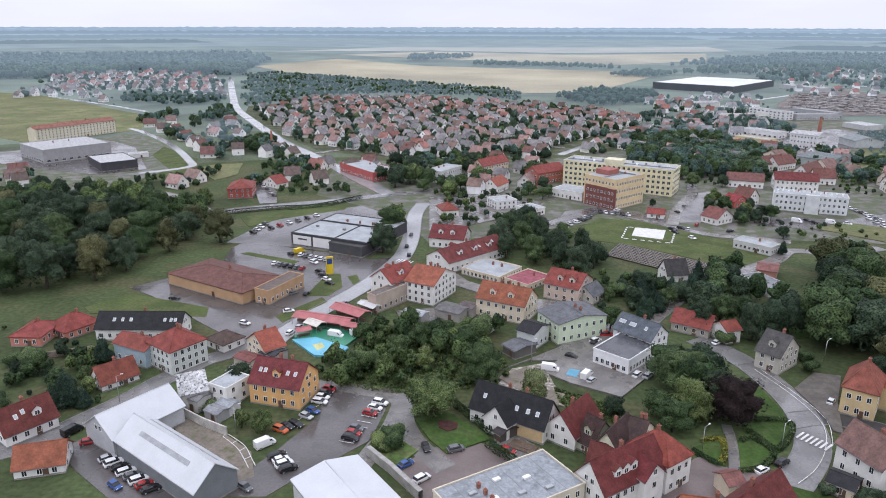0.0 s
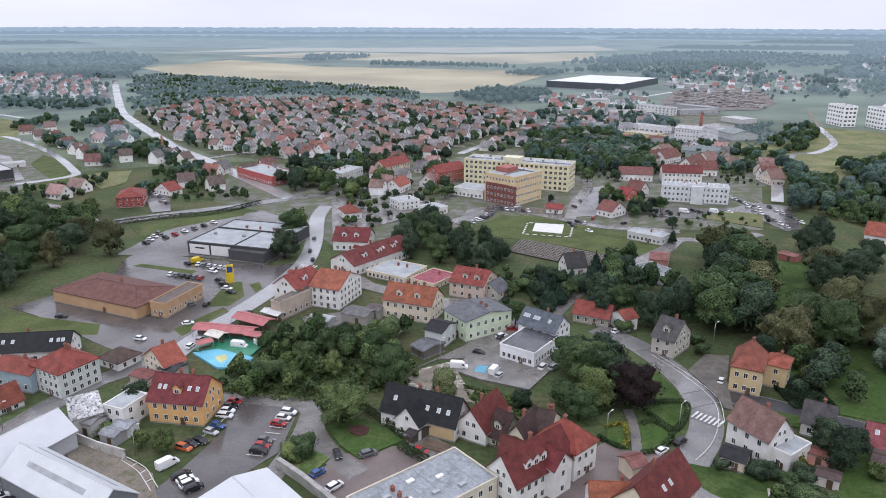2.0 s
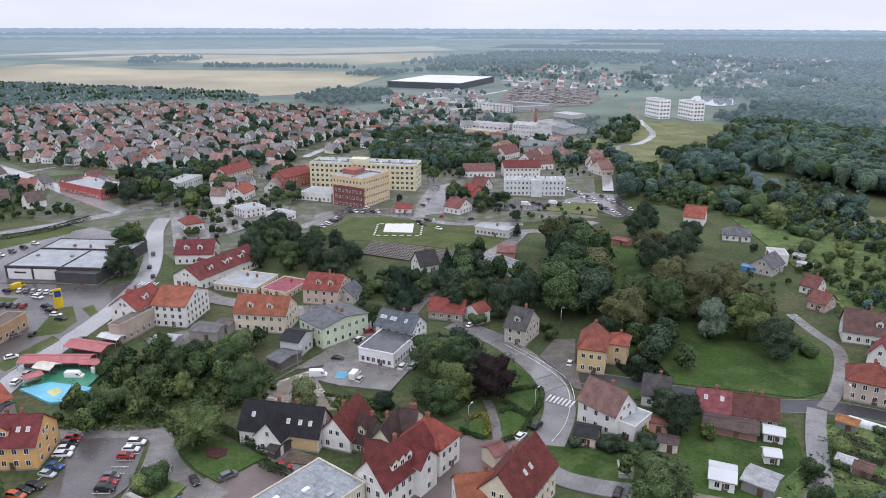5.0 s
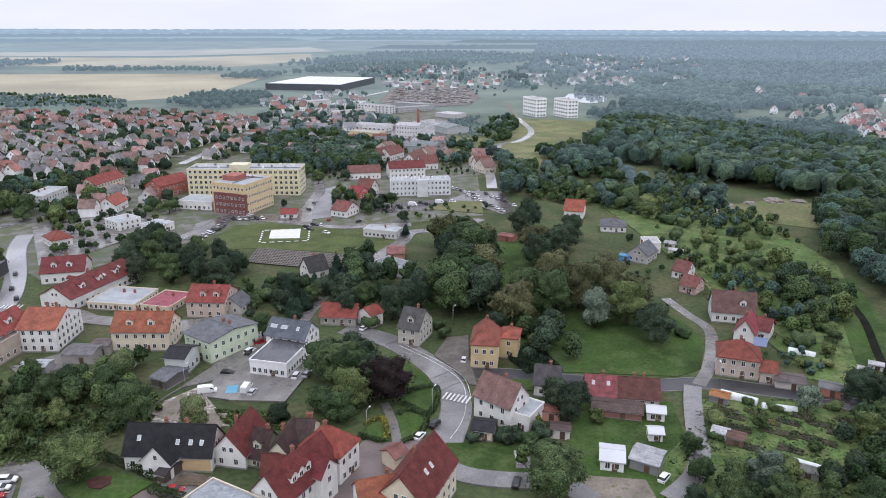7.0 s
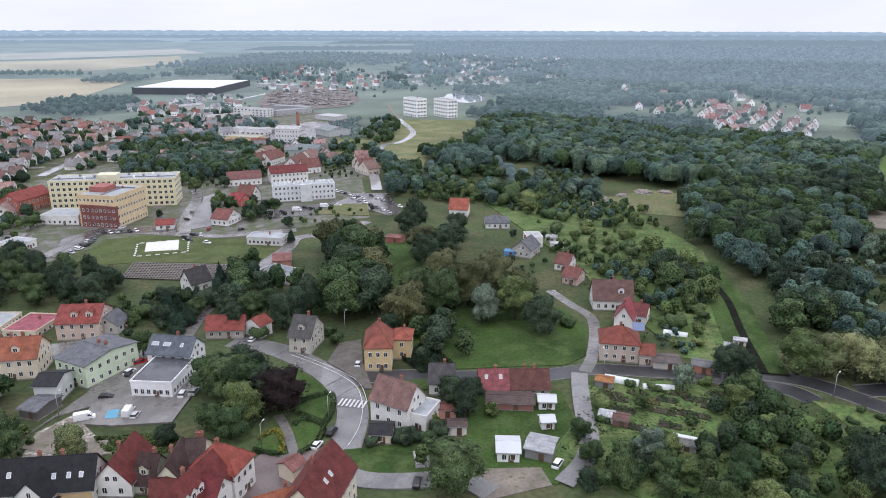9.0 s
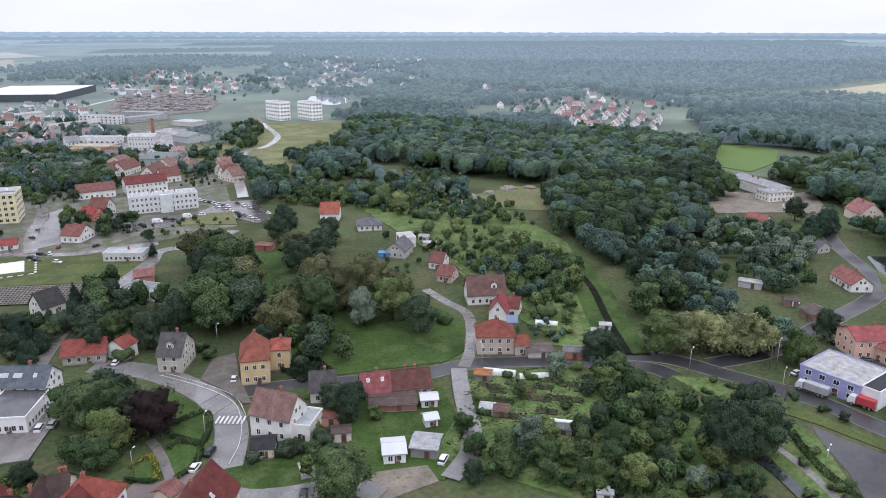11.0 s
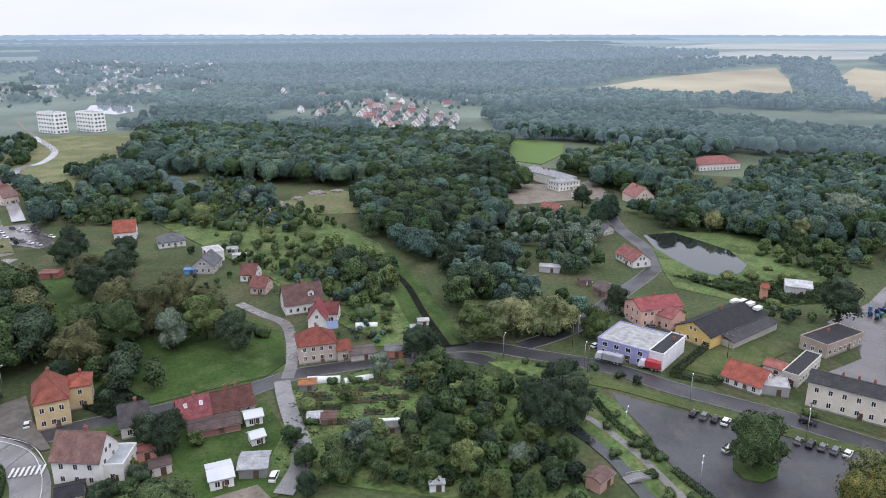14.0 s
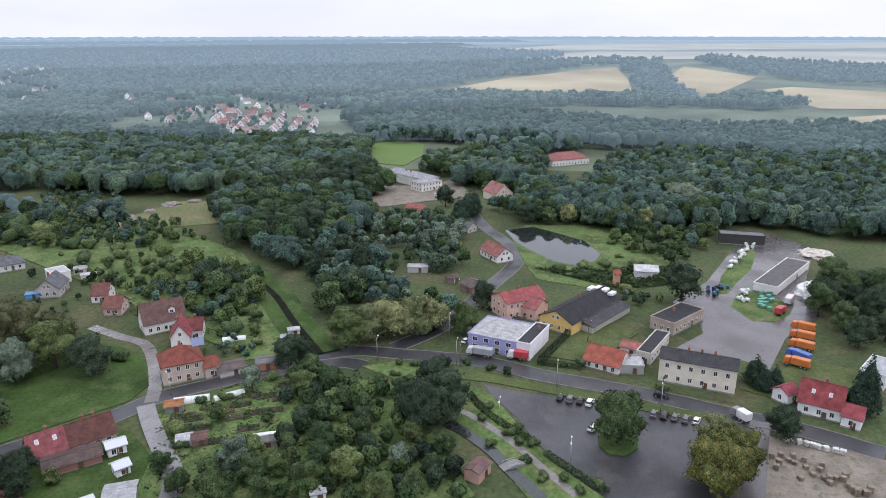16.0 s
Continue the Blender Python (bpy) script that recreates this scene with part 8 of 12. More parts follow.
far_grove([(-29.2, 316.8), (-20.2, 321.3), (-20.2, 355.9), (-29.6, 355.9)], 9, 12, 17, [('round','oak'),('wide','oak'),('round','dark'),('tall','oak'),('round','light')], 14, 'street trees')
tree(-25.2, 343.3, 14, 'round', 'oak', 1.2)
tree(-26.6, 310.0, 15, 'round', 'dark', 1.1)
tree(-135.0, 397.3, 12, 'round', 'light', 1.1)
grove([(-30.6, 192.6), (-13.4, 188.4), (3.4, 196.4), (17.5, 200.2), (15.0, 216.9), (-0.1, 221.4), (-16.0, 230.9), (-24.6, 216.8)], 8, 5, 9, [('round','light'),('bush','light'),('wide','oak'),('tall','light'),('wide','dark'),('bush','oak')], 15, 'wild trees')
tree(-2.3, 168.4, 12, 'wide', 'light', 1.35)
tree(11.5, 186.4, 13, 'wide', 'oak', 1.1)
tree(25.8, 175.3, 10, 'tall', 'willow', 1.3)
tree(58.0, 223.9, 10, 'tall', 'oak', 1.1)
tree(46.2, 168.5, 6.5, 'round', 'dark', 1.2)
tree(67.1, 179.2, 15, 'wide', 'oak', 1.1, 'trees by the bend')
tree(69.8, 172.9, 15, 'wide', 'oak', 1.1, 'trees by the bend')
tree(73.4, 170.0, 14, 'wide', 'dark', 1.1, 'trees by the bend')
tree(65.9, 185.8, 13, 'wide', 'oak', 1.1, 'trees by the bend')
tree(65.0, 165.6, 13, 'wide', 'light', 1.1, 'trees by the bend')
tree(58.0, 167.0, 9, 'wide', 'oak', 1.1, 'trees by the bend')
tree(59.6, 160.2, 10, 'wide', 'oak', 1.1, 'trees by the bend')
tree(74.6, 182.4, 14, 'wide', 'dark', 1.1, 'trees by the bend')
tree(76.3, 165.6, 14, 'wide', 'purple', 1.25)
tree(-57.5, 182.2, 9, 'round', 'dark', 1.2)
tree(-45.7, 160.0, 7, 'round', 'light', 1.0)
tree(-12.7, 153.6, 6, 'bush', 'oak', 1.0)
tree(-102.8, 174.2, 12, 'spruce', 'spruce', 1.3)
tree(-105.9, 172.6, 8, 'spruce', 'spruce', 1.3)
tree(-97.4, 172.6, 7, 'spruce', 'spruce', 1.3)
tree(-104.4, 200.0, 10, 'spruce', 'spruce', 1.3)
grove([(-120.6, 172.6), (-116.5, 182.1), (-97.2, 178.9), (-110.4, 196.1), (-136.7, 199.9)], 7, 3, 7, [('round','light'),('bush','oak'),('bush','light'),('round','oak'),('tall','light')], 16, 'garden trees')
grove([(-63.5, 172.7), (-51.1, 166.9), (-47.6, 158.7), (-55.6, 161.3)], 7, 3, 7, [('round','light'),('bush','oak'),('bush','light'),('round','oak'),('tall','light')], 17, 'garden trees')
grove([(20.4, 308.5), (61.9, 271.5), (68.7, 292.8), (56.8, 326.3), (40.9, 356.3), (24.8, 335.6)], 9, 11, 16, [('round','dark'),('wide','dark'),('tall','dark'),('round','oak')], 18, 'old trees')
grove([(60.3, 252.8), (81.2, 236.3), (100.1, 262.0), (84.9, 271.6), (68.1, 268.2)], 9, 4, 8, [('round','dark'),('wide','dark'),('tall','dark'),('round','oak')], 19, 'old trees')
far_grove([(-3.7, 419.2), (34.5, 426.9), (31.1, 487.0), (20.0, 507.1), (3.4, 459.2)], 9, 9, 13, [('round','oak'),('wide','oak'),('round','dark'),('tall','oak'),('round','light')], 20, 'street trees')
far_grove([(171.7, 508.4), (205.2, 452.2), (262.2, 554.9), (228.6, 639.7), (168.3, 623.1), (158.3, 566.5)], 8, 8, 13, [('r','mid_a'),('r','oak'),('r','mid_b')], 21, 'trees behind the hospital')
far_grove([(142.3, 386.1), (150.3, 386.2), (160.7, 406.1), (155.7, 420.3)], 9, 7, 11, [('round','oak'),('wide','oak'),('round','dark'),('tall','oak'),('round','light')], 22, 'trees by the office')
far_grove([(150.9, 351.5), (164.1, 351.6), (181.0, 380.2), (171.0, 386.3)], 7, 6, 10, [('round','oak'),('wide','oak'),('round','dark'),('tall','oak'),('round','light')], 23, 'trees by the office')
far_grove([(93.4, 236.4), (111.7, 236.4), (128.7, 221.8), (145.4, 259.0), (136.3, 278.5), (112.6, 271.7)], 8, 9, 13, [('round','dark'),('wide','dark'),('tall','dark'),('round','oak')], 24, 'old trees')
far_grove([(121.5, 211.1), (138.6, 199.5), (167.6, 241.0), (185.6, 291.8), (166.5, 292.9), (138.0, 243.7)], 10, 15, 20, [('round','dark'),('wide','olive'),('round','oak')], 25, 'park trees')
for x, y, h, kind, leaf, wide in ((138.0, 189.8, 18, 'wide', 'olive', 1.1), (154.5, 189.7, 20, 'wide', 'oak', 0.95), (162.3, 175.0, 15, 'round', 'silver', 1.0), (173.0, 170.3, 18, 'round', 'light', 1.15), (171.0, 155.7, 14, 'wide', 'dark', 1.1), (168.7, 191.2, 21, 'wide', 'olive', 1.1), (179.8, 190.6, 20, 'wide', 'olive', 1.05), (166.1, 203.1, 21, 'wide', 'olive', 1.0), (152.0, 201.0, 18, 'wide', 'oak', 1.0), (183.0, 178.0, 16, 'round', 'olive', 1.1), (192.5, 250.2, 17, 'wide', 'olive', 1.1), (198.4, 241.2, 17, 'wide', 'dark', 1.0), (184.0, 238.0, 16, 'wide', 'dark', 1.0), (210.6, 250.9, 15, 'round', 'dark', 1.1), (224.6, 262.9, 14, 'round', 'dark', 1.1), (207.6, 281.6, 15, 'round', 'dark', 1.1), (219.0, 290.0, 15, 'wide', 'dark', 1.1), (230.0, 306.2, 13, 'round', 'dark', 1.1), (182.8, 154.0, 4, 'bush', 'oak', 1.0), (134.3, 169.4, 6, 'bush', 'light', 1.0), (136.1, 178.2, 7, 'round', 'dark', 1.0), (128.0, 186.0, 9, 'round', 'dark', 1.1)):
    tree(x, y, h, kind, leaf, wide, 'park trees')
for x, y, h, kind, leaf, wide in ((419.6, 96.7, 14, 'wide', 'dark', 1.0), (389.6, 81.9, 15, 'spruce', 'spruce', 1.4), (399.9, 78.4, 18, 'spruce', 'spruce', 1.4), (410.0, 76.9, 16, 'spruce', 'spruce', 1.3), (394.0, 19.7, 13, 'willow', 'willow', 1.0), (392.1, 41.8, 13, 'wide', 'dark', 1.1), (403.2, 2.3, 13, 'tall', 'light', 1.2), (394.3, -11.0, 14, 'willow', 'light', 1.0), (393.3, -22.0, 13, 'willow', 'willow', 1.0), (434.6, -44.8, 21, 'wide', 'silver', 1.3), (347.0, -23.0, 5.5, 'bush', 'dark', 1.0), (350.5, -12.5, 3, 'bush', 'oak', 1.0), (324.0, -1.0, 3, 'bush', 'light', 1.3), (357.8, -4.4, 2.5, 'bush', 'oak', 1.2), (335.0, -8.0, 2.5, 'bush', 'light', 1.2)):
    tree(x, y, h, kind, leaf, wide, 'trees round the pond')
for x, y, h, leaf in ((134.2, 429.5, 8, 'dark'), (149.8, 386.2, 8, 'dark'), (181.1, 449.1, 9, 'dark'), (184.0, 415.6, 9, 'dark'), (166.1, 363.4, 8, 'dark'), (177.2, 368.9, 9, 'oak'), (122.0, 398.5, 5, 'dark'), (60.7, 414.7, 8, 'oak'), (155.8, 308.6, 8, 'spruce'), (167.5, 333.4, 7, 'dark'), (161.7, 448.9, 10, 'oak'), (105.4, 274.9, 10, 'spruce'), (112.9, 281.6, 9, 'spruce'), (74.9, 237.5, 9, 'spruce'), (79.9, 259.3, 10, 'dark'), (89.5, 259.3, 9, 'spruce')):
    tree(x, y, h, 'spruce' if leaf == 'spruce' else 'round', leaf, 1.1, 'trees round the hospital', 1500)
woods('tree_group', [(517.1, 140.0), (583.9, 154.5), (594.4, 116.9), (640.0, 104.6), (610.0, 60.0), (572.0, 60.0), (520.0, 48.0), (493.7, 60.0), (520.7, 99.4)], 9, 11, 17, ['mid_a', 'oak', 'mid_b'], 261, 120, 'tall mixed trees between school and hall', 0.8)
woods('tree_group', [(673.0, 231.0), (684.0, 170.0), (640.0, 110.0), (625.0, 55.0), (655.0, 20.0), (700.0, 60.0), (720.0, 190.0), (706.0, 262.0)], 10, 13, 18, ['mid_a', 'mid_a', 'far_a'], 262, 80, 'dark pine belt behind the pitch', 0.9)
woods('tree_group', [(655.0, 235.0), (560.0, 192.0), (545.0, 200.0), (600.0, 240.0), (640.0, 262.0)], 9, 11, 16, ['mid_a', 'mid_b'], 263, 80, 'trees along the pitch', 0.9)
far_grove([(120.3, 157.9), (133.8, 158.0), (146.2, 176.0), (142.6, 184.3), (130.5, 181.0)], 8, 9, 13, [('round','dark'),('wide','dark'),('tall','dark'),('round','oak')], 28, 'old trees')
tree(113.8, 133.9, 11, 'tall', 'dark', 1.1)
tree(113.8, 130.3, 12, 'tall', 'dark', 1.1)
tree(119.7, 133.6, 9, 'tall', 'dark', 1.1)
tree(114.8, 138.8, 9, 'tall', 'dark', 1.1)
tree(90.6, 107.6, 13, 'wide', 'oak', 1.25)
grove([(115.1, 125.9), (123.6, 121.8), (123.6, 130.9), (119.7, 133.6)], 7, 4, 8, [('round','oak'),('wide','oak'),('round','dark'),('tall','oak'),('round','light')], 29, 'garden trees')
grove([(122.8, 95.9), (138.7, 96.7), (143.2, 79.1), (167.3, 80.3), (178.7, 66.2), (157.7, 56.5), (112.8, 87.3)], 8, 6, 10, [('round','oak'),('wide','oak'),('round','dark'),('tall','oak'),('round','light')], 30, 'garden trees')
tree(191.2, 96.5, 11, 'wide', 'dark', 1.2)
tree(195.6, 95.5, 9, 'wide', 'dark', 1.2)
grove([(284.7, 250.4), (294.6, 217.9), (271.6, 170.2), (206.7, 108.3), (199.9, 117.8), (217.7, 145.6), (245.0, 188.3), (254.0, 233.5)], 8, 3, 7, [('round','light'),('bush','oak'),('bush','light'),('round','oak'),('tall','light')], 32, 'orchard trees')
far_grove([(276.4, 191.1), (266.6, 156.3), (238.3, 131.5), (231.5, 136.2), (249.0, 168.2)], 10, 8, 14, [('round','oak'),('wide','oak'),('round','dark'),('tall','oak'),('round','light')], 33, 'riverside trees')
grove([(269.1, 380.0), (319.7, 325.5), (302.3, 238.5), (286.5, 256.1), (284.3, 339.6)], 9, 5, 10, [('round','light'),('bush','oak'),('bush','light'),('round','oak'),('tall','light')], 34, 'scrub trees')
grove([(172.9, 106.0), (185.3, 85.4), (183.7, 59.0), (164.1, 43.5), (148.4, 29.4), (133.2, 35.7), (118.2, 100.8), (130.7, 106.3), (136.1, 83.0), (145.8, 62.8), (165.6, 63.6)], 8.5, 6, 10, [('round','oak'),('wide','light'),('round','dark'),('wide','oak'),('round','silver'),('willow','light')], 35, 'garden trees')
tree(163.6, 45.7, 16, 'wide', 'dark', 1.1)
tree(171.0, 40.2, 15, 'wide', 'dark', 1.1)
tree(183.0, 46.4, 13, 'wide', 'dark', 1.1)
tree(168.4, -6.4, 17, 'wide', 'oak', 0.95)
tree(150.3, -29.6, 17, 'wide', 'autumn', 0.95)
tree(159.4, -34.7, 15, 'wide', 'autumn', 0.95)
tree(154.5, -28.2, 14, 'wide', 'autumn', 0.95)
tree(168.7, -31.2, 12, 'wide', 'willow', 0.95)
tree(181.2, -50.0, 10, 'wide', 'dark', 1.1)
tree(212.1, -48.3, 11, 'spruce', 'spruce', 1.5)
tree(208.8, -50.1, 9, 'spruce', 'spruce', 1.5)
tree(211.5, -53.8, 8, 'spruce', 'spruce', 1.5)
tree(198.9, -74.6, 20, 'spruce', 'spruce', 1.0)
tree(209.2, 84.5, 15, 'round', 'light', 1.25)
tree(215.3, 78.8, 14, 'round', 'willow', 1.25)
tree(219.4, 71.7, 15, 'round', 'willow', 1.25)
tree(225.1, 65.0, 15, 'round', 'willow', 1.25)
tree(230.0, 59.5, 14, 'round', 'willow', 1.25)
tree(230.2, 46.9, 13, 'round', 'light', 1.0)
tree(256.3, 44.6, 12, 'round', 'dark', 1.0)
tree(280.2, -32.2, 18, 'tall', 'dark', 1.4)
far_grove([(311.6, 165.5), (268.5, 125.4), (234.8, 99.1), (248.5, 92.4), (296.4, 109.1), (339.4, 136.8), (364.4, 188.1)], 9, 9, 16, [('r','dark'),('r','oak'),('r','mid_a')], 36, 'riverside trees')
far_grove([(342.1, 125.1), (290.2, 64.5), (300.7, 53.6), (354.2, 72.3), (384.9, 98.5), (376.8, 133.7)], 9, 7, 12, [('round','silver'),('round','oak'),('wide','silver'),('bush','mid_b')], 37, 'scrub trees')
grove([(305.9, 31.0), (284.9, -9.0), (304.3, -30.7), (324.8, -14.5), (311.0, 16.0)], 8, 3, 6, [('round','light'),('bush','oak'),('bush','light'),('round','oak'),('tall','light')], 38, 'scrub')
grove([(264.1, -77.7), (238.7, -93.6), (295.3, -111.8), (319.7, -97.9), (302.3, -84.7)], 9, 9, 16, [('round','dark'),('wide','dark'),('tall','dark'),('round','oak')], 39, 'depot trees')
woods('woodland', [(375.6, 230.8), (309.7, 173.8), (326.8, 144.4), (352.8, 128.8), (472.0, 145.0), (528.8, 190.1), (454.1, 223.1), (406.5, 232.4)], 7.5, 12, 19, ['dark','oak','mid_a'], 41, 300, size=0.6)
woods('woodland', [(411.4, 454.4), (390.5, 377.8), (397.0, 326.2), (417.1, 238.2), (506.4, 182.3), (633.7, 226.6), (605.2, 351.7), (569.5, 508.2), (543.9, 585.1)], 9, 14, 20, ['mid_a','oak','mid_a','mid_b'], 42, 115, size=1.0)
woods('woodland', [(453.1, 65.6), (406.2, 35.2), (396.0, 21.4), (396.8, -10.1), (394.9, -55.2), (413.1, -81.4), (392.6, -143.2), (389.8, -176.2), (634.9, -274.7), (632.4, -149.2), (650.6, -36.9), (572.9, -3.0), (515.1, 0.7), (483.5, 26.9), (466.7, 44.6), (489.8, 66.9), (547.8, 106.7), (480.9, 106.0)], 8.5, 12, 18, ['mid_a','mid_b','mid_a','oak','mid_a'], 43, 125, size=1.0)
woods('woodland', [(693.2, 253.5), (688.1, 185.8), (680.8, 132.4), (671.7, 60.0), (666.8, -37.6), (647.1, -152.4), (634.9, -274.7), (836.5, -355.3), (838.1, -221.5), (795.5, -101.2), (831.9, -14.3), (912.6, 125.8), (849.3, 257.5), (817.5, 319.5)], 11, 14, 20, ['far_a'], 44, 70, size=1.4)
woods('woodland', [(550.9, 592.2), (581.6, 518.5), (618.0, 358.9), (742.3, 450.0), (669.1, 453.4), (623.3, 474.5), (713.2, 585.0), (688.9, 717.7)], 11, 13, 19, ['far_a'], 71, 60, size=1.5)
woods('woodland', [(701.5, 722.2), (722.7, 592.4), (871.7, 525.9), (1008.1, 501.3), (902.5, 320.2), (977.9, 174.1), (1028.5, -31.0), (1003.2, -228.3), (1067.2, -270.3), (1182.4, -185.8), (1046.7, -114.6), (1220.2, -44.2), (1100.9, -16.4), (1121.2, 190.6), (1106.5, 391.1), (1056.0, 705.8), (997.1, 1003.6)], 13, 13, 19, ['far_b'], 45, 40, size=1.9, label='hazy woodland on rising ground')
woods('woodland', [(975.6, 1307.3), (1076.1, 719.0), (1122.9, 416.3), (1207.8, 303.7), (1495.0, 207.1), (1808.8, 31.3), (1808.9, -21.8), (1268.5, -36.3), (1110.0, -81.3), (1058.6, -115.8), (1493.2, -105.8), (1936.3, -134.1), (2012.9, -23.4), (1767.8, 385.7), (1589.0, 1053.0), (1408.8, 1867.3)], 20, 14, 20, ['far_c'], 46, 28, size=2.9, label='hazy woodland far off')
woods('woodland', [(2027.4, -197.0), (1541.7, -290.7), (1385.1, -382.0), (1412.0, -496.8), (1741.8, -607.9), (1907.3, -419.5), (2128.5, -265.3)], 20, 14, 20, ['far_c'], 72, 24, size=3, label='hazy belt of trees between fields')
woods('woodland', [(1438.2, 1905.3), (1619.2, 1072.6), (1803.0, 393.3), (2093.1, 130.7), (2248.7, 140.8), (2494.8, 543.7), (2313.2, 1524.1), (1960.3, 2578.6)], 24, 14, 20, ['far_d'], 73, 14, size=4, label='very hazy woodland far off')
# Ridges farther out glow paler, in place of real haze.
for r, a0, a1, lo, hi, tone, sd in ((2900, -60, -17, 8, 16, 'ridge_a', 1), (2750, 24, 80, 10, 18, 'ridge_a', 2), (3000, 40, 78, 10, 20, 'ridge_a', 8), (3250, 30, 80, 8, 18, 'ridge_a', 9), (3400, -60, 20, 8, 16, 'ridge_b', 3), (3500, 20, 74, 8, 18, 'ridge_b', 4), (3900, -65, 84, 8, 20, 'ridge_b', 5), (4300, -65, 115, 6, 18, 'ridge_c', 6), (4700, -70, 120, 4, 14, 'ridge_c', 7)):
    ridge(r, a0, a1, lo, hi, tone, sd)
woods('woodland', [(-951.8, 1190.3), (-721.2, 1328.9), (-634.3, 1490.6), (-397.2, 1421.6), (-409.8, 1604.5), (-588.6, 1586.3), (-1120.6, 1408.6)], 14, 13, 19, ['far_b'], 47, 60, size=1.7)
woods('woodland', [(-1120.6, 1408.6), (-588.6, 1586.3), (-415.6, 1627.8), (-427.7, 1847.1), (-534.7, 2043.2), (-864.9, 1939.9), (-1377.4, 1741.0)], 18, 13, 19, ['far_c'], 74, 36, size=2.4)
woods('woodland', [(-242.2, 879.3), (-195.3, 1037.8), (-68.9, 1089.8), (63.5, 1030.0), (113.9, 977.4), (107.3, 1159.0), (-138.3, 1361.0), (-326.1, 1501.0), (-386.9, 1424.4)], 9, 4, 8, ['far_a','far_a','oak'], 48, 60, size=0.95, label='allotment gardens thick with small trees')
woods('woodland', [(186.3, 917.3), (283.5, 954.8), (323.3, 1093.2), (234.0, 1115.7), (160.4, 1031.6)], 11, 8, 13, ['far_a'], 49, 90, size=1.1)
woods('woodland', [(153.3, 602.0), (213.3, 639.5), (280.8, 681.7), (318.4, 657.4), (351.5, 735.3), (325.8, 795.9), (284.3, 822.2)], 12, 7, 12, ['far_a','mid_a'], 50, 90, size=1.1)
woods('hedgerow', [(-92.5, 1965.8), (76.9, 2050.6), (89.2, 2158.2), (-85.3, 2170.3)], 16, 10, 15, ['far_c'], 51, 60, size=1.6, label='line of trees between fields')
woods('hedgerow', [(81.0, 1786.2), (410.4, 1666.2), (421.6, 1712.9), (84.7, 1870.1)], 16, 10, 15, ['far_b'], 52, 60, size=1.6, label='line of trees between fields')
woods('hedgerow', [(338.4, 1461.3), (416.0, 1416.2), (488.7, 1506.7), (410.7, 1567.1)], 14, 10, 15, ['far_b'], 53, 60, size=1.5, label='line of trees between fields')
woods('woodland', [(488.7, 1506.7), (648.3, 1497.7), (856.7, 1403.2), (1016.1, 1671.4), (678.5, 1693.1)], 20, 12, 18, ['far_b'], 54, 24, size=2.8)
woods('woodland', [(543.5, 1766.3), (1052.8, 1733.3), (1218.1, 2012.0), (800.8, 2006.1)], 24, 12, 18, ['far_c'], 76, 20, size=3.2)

# ---- town quarter of small houses ----
quarter([(-227.7, 850.0), (-149.1, 669.0), (-105.6, 599.1), (-35.5, 547.1), (34.3, 540.6), (98.0, 558.3), (162.9, 602.1), (207.9, 711.2), (208.2, 829.3), (121.4, 916.0), (-16.4, 995.9), (-171.6, 993.3)], 20, 18, -38, 61, 'terraced quarter', 0.8, 560, 6)
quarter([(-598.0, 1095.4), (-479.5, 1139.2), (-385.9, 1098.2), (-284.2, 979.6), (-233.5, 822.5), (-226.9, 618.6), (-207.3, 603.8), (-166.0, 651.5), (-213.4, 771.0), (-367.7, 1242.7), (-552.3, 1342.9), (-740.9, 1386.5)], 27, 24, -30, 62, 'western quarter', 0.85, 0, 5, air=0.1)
quarter([(222.4, 763.3), (261.7, 720.0), (325.7, 864.7), (314.4, 957.7)], 26, 24, -20, 63, 'northern quarter', 0.85, 0, 4)
quarter([(-126.6, 563.6), (-66.0, 450.1), (-43.4, 442.0), (-37.1, 506.6), (-104.1, 590.6)], 26, 24, 20, 64, 'houses by the main road', 0.8, 900, 2)
quarter([(-269.6, 424.7), (-261.9, 448.6), (-277.5, 484.3), (-310.5, 493.9)], 24, 22, 35, 66, 'houses by the meadow', 0.8, 900, 3)
for x, y, rot, tone, v in ((-294.9, 726.2, 20, 'red', 1), (-281.2, 747.0, 15, 'pink', 0), (-252.8, 679.8, 60, 'red', 0), (-230.2, 641.7, 58, 'red', 1), (-209.9, 606.0, 58, 'brown', 0), (-198.2, 584.3, 60, 'red', 2), (-181.8, 554.3, 5, 'red', 1), (-219.1, 743.7, 40, 'red', 1), (-162.8, 566.7, 20, 'brown', 2), (-269.0, 688.5, 30, 'brown', 0), (-130.1, 569.5, 62, 'grey', 1), (-116.6, 551.4, 62, 'brown', 0), (-138.1, 557.1, 62, 'grey', 2)):
    far_house(x, y, rot, tone, v, 'houses by the curving road')
house(-237.0, 553.2, 30, 14, 8, 3.2, name='shop', wall=(0.6, 0.6, 0.58), roof=(0.6, 0.6, 0.6), style='flat', rows=0, chimneys=0, label='low white shed on the building plot', category='shop')
kiln = thing('chimney_stack', pose(-138.9, 582.3, 0), 'slender brick chimney behind the street', 'chimney')
part('shaft', rod(bmesh.new(), (0, 0, 0), (0, 0, 17), 1.1, 0.75, 12), BRICK, kiln)
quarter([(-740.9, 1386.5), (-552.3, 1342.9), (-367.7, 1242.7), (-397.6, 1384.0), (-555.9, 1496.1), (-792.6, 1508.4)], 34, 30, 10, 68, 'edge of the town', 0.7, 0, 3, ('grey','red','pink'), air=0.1)
